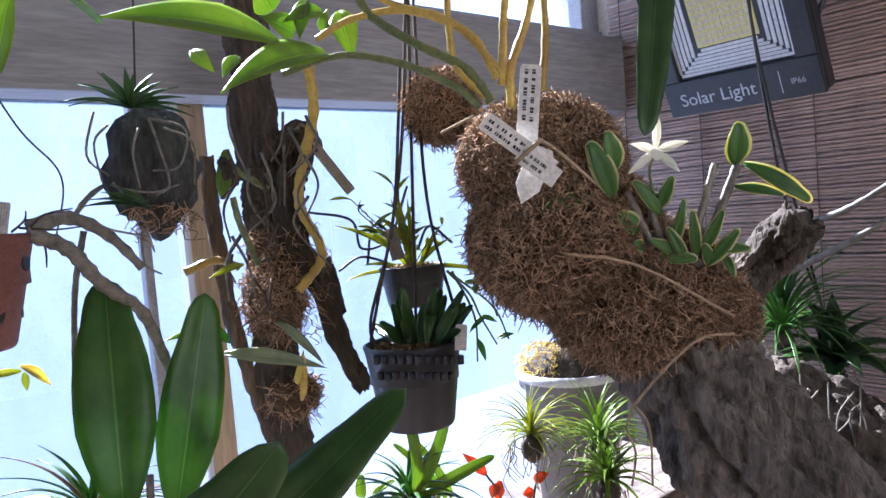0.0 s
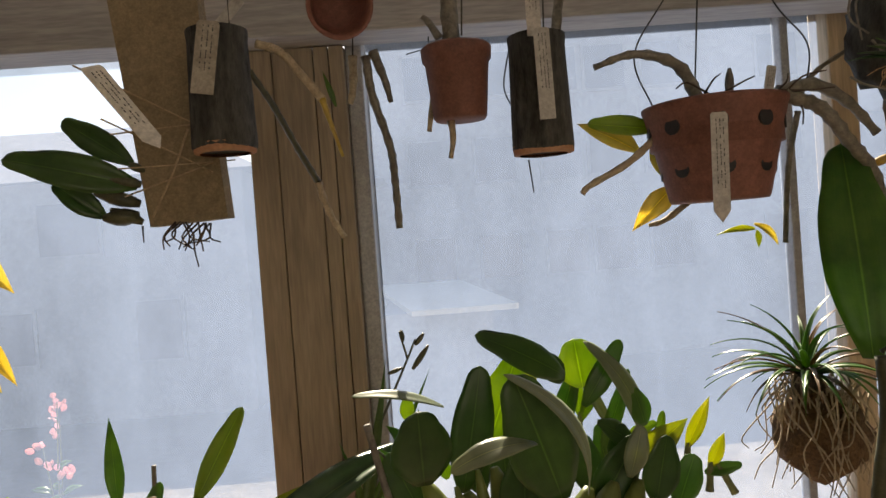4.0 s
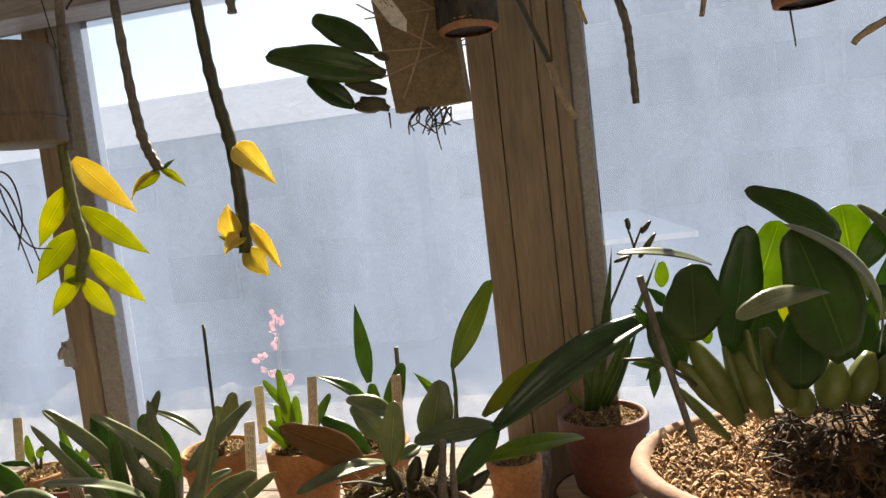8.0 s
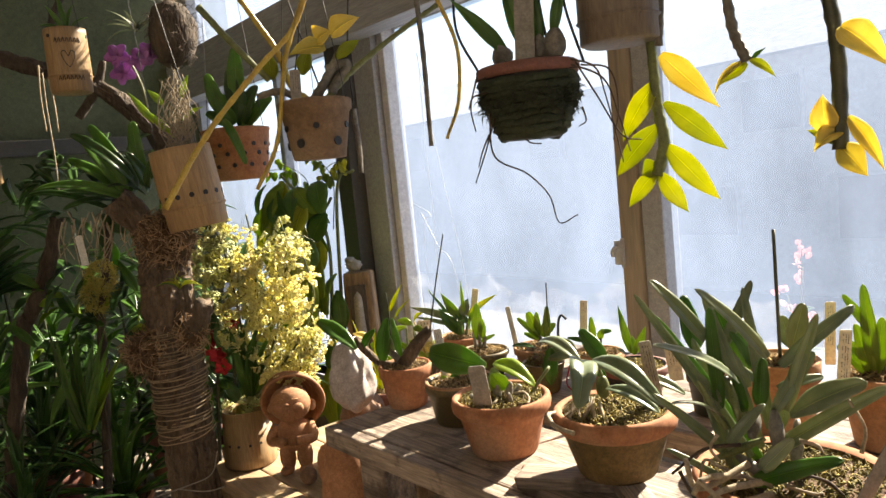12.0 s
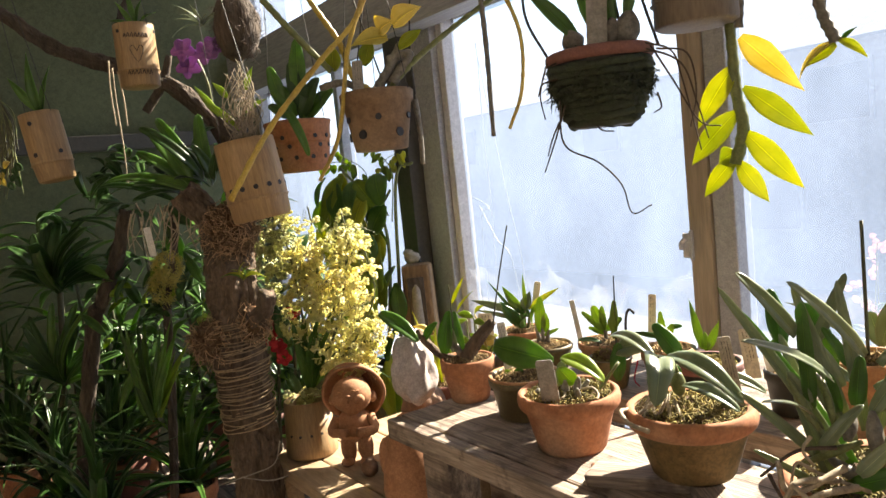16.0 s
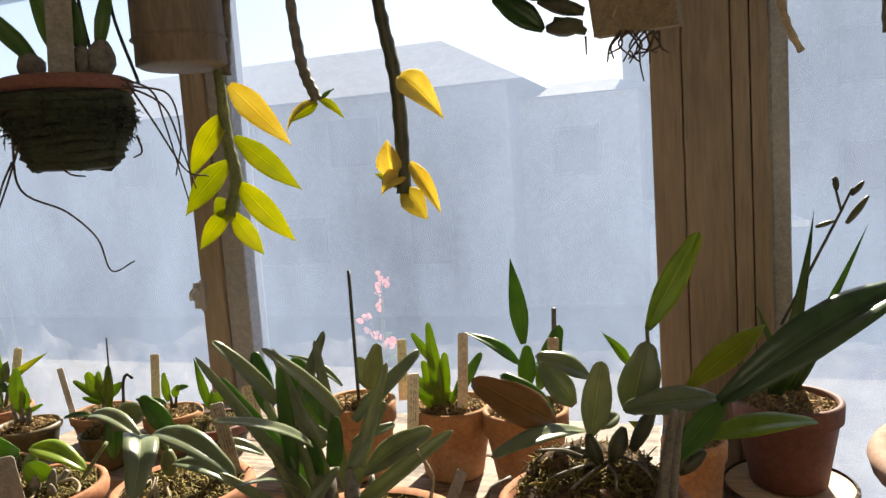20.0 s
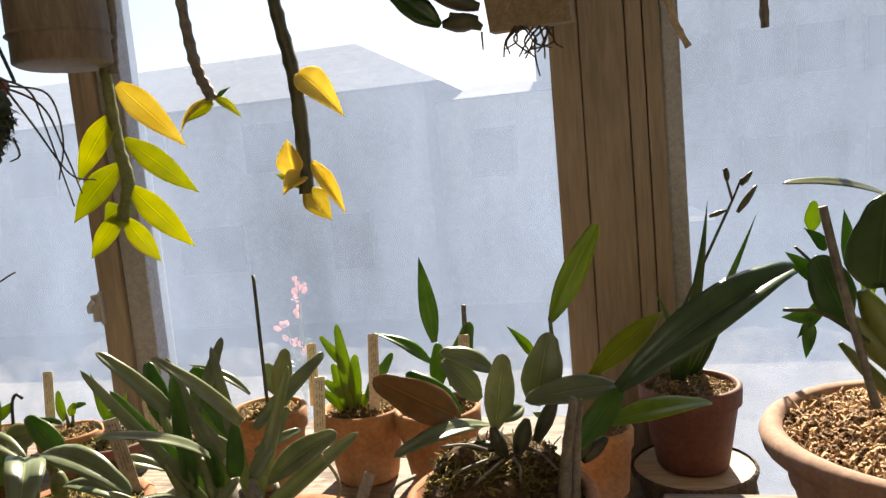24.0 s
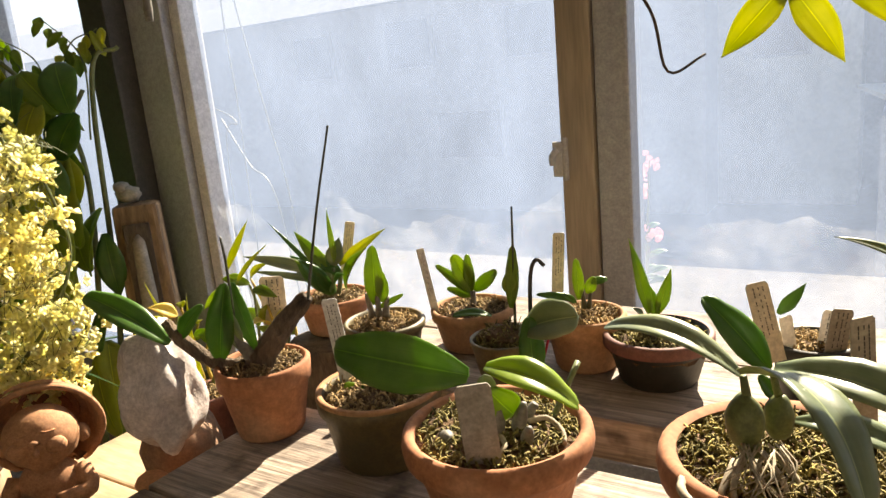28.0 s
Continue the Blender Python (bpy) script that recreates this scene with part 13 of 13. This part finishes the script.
tuft = thing("air_plant", (.922,.998,1.054), "wispy air plant tuft with pale roots", "air plant", "air plants")
strap_tuft(tuft, 64, (0,0,0), .09,.0042, LEAF_LIME, 940,1.0,.45)
root_mat(tuft, 30, (0,0,-.01), .07,.0012, ROOT_PALE, 770,.04)
part("moss_base", blob((0,0,-.02), (.018,.018,.022), .3,3,3.0,2.0), BARK_DARK, tuft)
tuft = thing("air_plant", (1.006,.934,1.039), "bright green air plant tuft", "air plant", "air plants")
strap_tuft(tuft, 56, (0,0,0), .1,.005, LEAF_BRIGHT, 1060,1.0,.45)
root_mat(tuft, 20, (0,0,-.01), .07,.0012, ROOT_PALE, 775,.04)
part("moss_base", blob((0,0,-.02), (.018,.018,.022), .3,3,3.0,2.0), BARK_DARK, tuft)
tuft = thing("air_plant", (.969,.893,.993), "lush green tuft under the log", "air plant", "air plants")
strap_tuft(tuft, 44, (0,0,0), .1,.008, LEAF_BRIGHT, 1075,1.0,.45)
root_mat(tuft, 10, (0,0,-.01), .07,.0012, ROOT_PALE, 850,.04)
part("moss_base", blob((0,0,-.02), (.018,.018,.022), .3,3,3.0,2.0), BARK_DARK, tuft)
tuft = thing("air_plant", (.305,1.031,1.136), "clump of narrow leaves over a mass of pale roots", "air plant", "air plants")
strap_tuft(tuft, 34, (0,0,-.01), .105,.0085, LEAF_GREEN, 930,1.15,.5, up=.62)
strap_tuft(tuft, 14, (0,0,-.012), .11,.0075, LEAF_RED, 931,1.2,.55, up=.5)
root_mat(tuft, 46, (0,0,-.01), .07,.0012, ROOT_PALE, 680,.04)
part("moss_base", blob((.01,0,-.075), (.05,.045,.05), .3,3,3,2), MOSS_CORE, tuft)
root_mat(tuft, 70, (.01,-.01,-.02), .12,.0013, ROOT_PALE, 930,.055)
part("moss_base", blob((0,0,-.02), (.018,.018,.022), .3,3,3.0,2.0), BARK_DARK, tuft)
tuft = thing("air_plant", (.668,.978,1.048), "dense clump of narrow dark leaves", "air plant", "air plants")
strap_tuft(tuft, 44, (0,0,-.01), .1,.0085, LEAF_GREEN, 1450,1.15,.55, up=.6)
for tip in ((.06,-.03,.125), (-.02,-.02,.15), (.11,-.05,.03), (-.075,.0,-.06)):
    blade(tuft, LEAF_BRIGHT, "strap", .017, (.005,0,-.01), tip, (-.2,-.8,.5), .16)
root_mat(tuft, 30, (0,0,-.01), .07,.0012, ROOT_PALE, 745,.04)
part("moss_base", blob((.01,0,-.075), (.05,.045,.05), .3,3,3,2), MOSS_CORE, tuft)
root_mat(tuft, 70, (.01,-.01,-.02), .12,.0013, ROOT_PALE, 1450,.055)
part("moss_base", blob((0,0,-.02), (.018,.018,.022), .3,3,3.0,2.0), BARK_DARK, tuft)
tuft = thing("air_plant", (1.466,.855,1.135), "spiky green tuft before the reed blind", "air plant", "air plants")
strap_tuft(tuft, 90, (0,0,0), .21,.01, LEAF_GREEN, 1385,1.0,.45)
root_mat(tuft, 16, (0,0,-.01), .07,.0012, ROOT_PALE, 585,.04)
part("moss_base", blob((0,0,-.02), (.018,.018,.022), .3,3,3.0,2.0), BARK_DARK, tuft)
tuft = thing("air_plant", (1.493,.773,1.069), "broad-leaved orchid with thick roots on bark", "air plant", "air plants")
strap_tuft(tuft, 20, (0,0,0), .13,.05, LEAF_DARK, 1480,1.0,.45)
root_mat(tuft, 26, (0,0,-.01), .07,.0012, ROOT_PALE, 650,.04)
part("moss_base", blob((0,0,-.02), (.018,.018,.022), .3,3,3.0,2.0), BARK_DARK, tuft)
bark_slab = thing("bark_slab", (1.3,.85,.8), "mossy bark slab lying below the blind", "bark")
limb(bark_slab, "slab", BARK_DARK, .1158,.1062, [(.008,-.006,.19), (.066,-.119,.128), (.109,-.22,.073)], .3)
stem(bark_slab, "root", CANE_GREY, .0014,.001, [(.027,-.178,.258), (.002,-.17,.24), (.012,-.178,.159)])
stem(bark_slab, "root", CANE_GREY, .0014,.001, [(-.084,-.086,.315), (-.114,-.074,.252), (-.08,-.102,.204)])
stem(bark_slab, "root", CANE_GREY, .0014,.001, [(-.002,-.154,.265), (.003,-.171,.239), (-.054,-.124,.182)])
stem(bark_slab, "root", CANE_GREY, .0014,.001, [(.011,-.165,.27), (.019,-.184,.238), (.022,-.187,.177)])
stem(bark_slab, "root", CANE_GREY, .0014,.001, [(.02,-.172,.278), (-.013,-.158,.241), (-.013,-.158,.164)])
stem(bark_slab, "root", CANE_GREY, .0014,.001, [(-.052,-.113,.29), (-.043,-.133,.245), (-.052,-.126,.176)])
stem(bark_slab, "root", CANE_GREY, .0014,.001, [(-.033,-.128,.286), (-.068,-.112,.247), (-.071,-.11,.212)])
stem(bark_slab, "root", CANE_GREY, .0014,.001, [(-.024,-.136,.284), (-.06,-.119,.246), (-.027,-.146,.21)])
stem(bark_slab, "root", CANE_GREY, .0014,.001, [(-.044,-.119,.313), (-.058,-.12,.246), (-.089,-.095,.172)])
stem(bark_slab, "root", CANE_GREY, .0014,.001, [(-.049,-.115,.27), (-.063,-.116,.247), (-.077,-.105,.176)])
stem(bark_slab, "root", CANE_GREY, .0014,.001, [(-.06,-.106,.288), (-.064,-.115,.247), (-.035,-.14,.179)])
stem(bark_slab, "root", CANE_GREY, .0014,.001, [(-.09,-.081,.295), (-.078,-.104,.248), (-.075,-.106,.201)])
stem(bark_slab, "root", CANE_GREY, .0014,.001, [(-.079,-.09,.304), (-.078,-.104,.248), (-.121,-.069,.178)])
stem(bark_slab, "root", CANE_GREY, .0014,.001, [(-.062,-.105,.279), (-.063,-.117,.247), (-.097,-.089,.196)])
stem(bark_slab, "root", CANE_GREY, .0014,.001, [(-.011,-.146,.296), (-.022,-.15,.242), (-.017,-.155,.163)])
stem(bark_slab, "root", CANE_GREY, .0014,.001, [(-.058,-.108,.307), (-.07,-.111,.248), (-.065,-.115,.194)])
stem(bark_slab, "root", CANE_GREY, .0014,.001, [(.028,-.178,.296), (.015,-.181,.238), (.011,-.177,.201)])
stem(bark_slab, "root", CANE_GREY, .0014,.001, [(-.035,-.126,.289), (-.054,-.124,.246), (-.029,-.145,.163)])
coral_leaves = thing("seedling", (.84,1.04,.8), "seedling with coral-red young leaves", "seedling")
blade(coral_leaves, LEAF_CORAL, "lance", .0187, (.011,-.009,.205), (-.015,.013,.242), (-.53,-.64,.55), .05)
blade(coral_leaves, LEAF_CORAL, "lance", .0187, (.023,-.019,.19), (.015,-.012,.167), (-.53,-.64,.55), .05)
blade(coral_leaves, LEAF_CORAL, "lance", .0187, (.067,-.055,.19), (.085,-.071,.199), (-.53,-.64,.55), .05)
blade(coral_leaves, LEAF_CORAL, "lance", .0187, (.066,-.054,.172), (.052,-.043,.169), (-.53,-.64,.55), .05)
blade(coral_leaves, LEAF_CORAL, "lance", .0187, (.027,-.022,.194), (.021,-.018,.16), (-.53,-.64,.55), .05)
stem(coral_leaves, "stalk", CANE_DARK, .0021,.0017, [(.024,-.02,.097), (.025,-.021,.168), (.011,-.009,.205)])
stem(coral_leaves, "stalk", CANE_DARK, .0021,.0017, [(.058,-.048,.093), (.065,-.054,.163), (.07,-.058,.19)])
blade(coral_leaves, LEAF_BRIGHT, "strap", .0136, (-.038,.032,.173), (-.096,.079,.266), (-.45,-.55,.71), .15)
blade(coral_leaves, LEAF_BRIGHT, "strap", .0136, (-.032,.026,.174), (-.069,.057,.267), (-.45,-.55,.71), .15)
blade(coral_leaves, LEAF_BRIGHT, "strap", .0119, (-.045,.037,.176), (-.096,.079,.217), (-.45,-.55,.71), .15)
blade(coral_leaves, LEAF_BRIGHT, "strap", .017, (-.138,.114,.186), (-.136,.112,.222), (-.45,-.55,.71), .15)
blade(coral_leaves, LEAF_BRIGHT, "strap", .0119, (-.125,.103,.185), (-.096,.08,.208), (-.45,-.55,.71), .15)
grey_twigs = thing("twigs", (1.2,.75,1.2), "two bare grey twigs before the blind", "twigs")
stem(grey_twigs, "twig", CANE_GREY, .006,.0043, [(.132,.021,.065), (.099,-.081,.113), (.11,-.156,.16)], .15)
stem(grey_twigs, "twig", CANE_GREY, .006,.0043, [(.135,.018,.135), (.101,-.083,.165), (.112,-.157,.209)], .15)

# outside, close to the panes
for pts in ([(-2.044,1.6,1.6), (-2.051,1.6,1.296), (-2.047,1.6,1.124), (-2.053,1.6,.902), (-2.055,1.6,.31)], [(-2.05,1.6,1.6), (-1.997,1.6,1.278), (-1.958,1.6,1.08), (-1.924,1.6,.878), (-1.9,1.6,.31)], [(-2.156,1.6,1.142), (-2.06,1.6,1.094), (-2.106,1.6,1.012), (-2.12,1.62,.31)], [(-2.108,1.6,1.106), (-2.039,1.6,1.0), (-1.963,1.6,.89), (-1.93,1.62,.31)]):
    solid("dry_stem", tube(pts, .0022,.0016,6,8), CANE_DARK, "thin bare stem climbing outside the filmed pane", "vine", "bare stems outside the window", smooth=True)
pink_plant = thing("flowering_plant", (-1.545,2.948,.3), "slender plant with pink blossoms on the ledge outside the window", "plant")
rnd = random.Random(5)
for k in range(4):
    top = Vector((rnd.uniform(-.05,.05), rnd.uniform(-.03,.03), .26 + .085 * k))
    stem(pink_plant, "stalk", CANE_GREEN, .004,.002, [(0,0,0), (top.x * .3, top.y, top.z * .5), top])
    for j in range(7):
        q = top + Vector((rnd.uniform(-.03,.03), rnd.uniform(-.02,.02), rnd.uniform(-.06,.02)))
        blade(pink_plant, PETAL_PINK, "oval", .024, q, q + Vector((rnd.uniform(-.03,.03), -.01, rnd.uniform(-.03,.03))), (.2,-.95,.2), nm="petal")
    for j in range(3):
        q = Vector((top.x * .3, top.y, top.z * (.2 + .15 * j)))
        blade(pink_plant, LEAF_GREEN, "acute", .03, q, q + Vector((rnd.uniform(-.09,.09), rnd.uniform(-.03,.03), .02)), (0,-.5,.8), .1)
# ---- creased plastic along the foot of the panes ----
def build_wrap(nt, b):
    clear = nt.nodes.new("ShaderNodeBsdfTransparent")
    clear.inputs["Color"].default_value = (0.96,0.97,0.98,1)
    milk = nt.nodes.new("ShaderNodeBsdfTranslucent")
    milk.inputs["Color"].default_value = (0.6,0.62,0.66,1)
    shine = nt.nodes.new("ShaderNodeBsdfGlossy")
    shine.inputs["Roughness"].default_value = 0.12
    body = nt.nodes.new("ShaderNodeMixShader")
    nt.links.new(ramp(nt, noise_tex(nt, 14,4,0.6), [(0.4, (0.01,0.01,0.01)), (0.75, (0.13,0.13,0.13))]), body.inputs["Fac"])
    nt.links.new(clear.outputs["BSDF"], body.inputs[1])
    nt.links.new(milk.outputs["BSDF"], body.inputs[2])
    coat = nt.nodes.new("ShaderNodeMixShader")
    coat.inputs["Fac"].default_value = 0.05
    nt.links.new(body.outputs["Shader"], coat.inputs[1])
    nt.links.new(shine.outputs["BSDF"], coat.inputs[2])
    nt.links.new(coat.outputs["Shader"], nt.nodes["Material Output"].inputs["Surface"])


WRAP = material("clear_plastic_sheet", build_wrap)
for k, (x0, x1) in enumerate(((-1.98,-1.21), (-1.09,-0.375), (-0.18,0.57))):
    bm = bmesh.new()
    nx, nz = int((x1 - x0) / 0.012), 26
    rows = []
    for j in range(nz + 1):
        row = []
        for i in range(nx + 1):
            x = x0 + (x1 - x0) * i / nx
            top = 0.93 + 0.07 * noise.noise(Vector((x * 7, k, 0))) + 0.02 * noise.noise(Vector((x * 31, k, 0)))
            z = 0.585 + (top - 0.585) * j / nz
            crease = 1 - 2 * abs(noise.noise(Vector((x * 9 + z * 5, z * 11, k * 3.1))))
            row.append(bm.verts.new((x, 1.415 + 0.016 * crease + 0.006 * noise.noise(Vector((x * 30, z * 30, k))), z)))
        rows.append(row)
    for a, b in zip(rows, rows[1:]):
        for i in range(nx):
            bm.faces.new((a[i], a[i + 1], b[i + 1], b[i]))
    solid("plastic_sheet", bm, WRAP, "creased clear plastic sheet along the foot of the window", "plastic sheet", "plastic sheets at the windows", smooth=True)
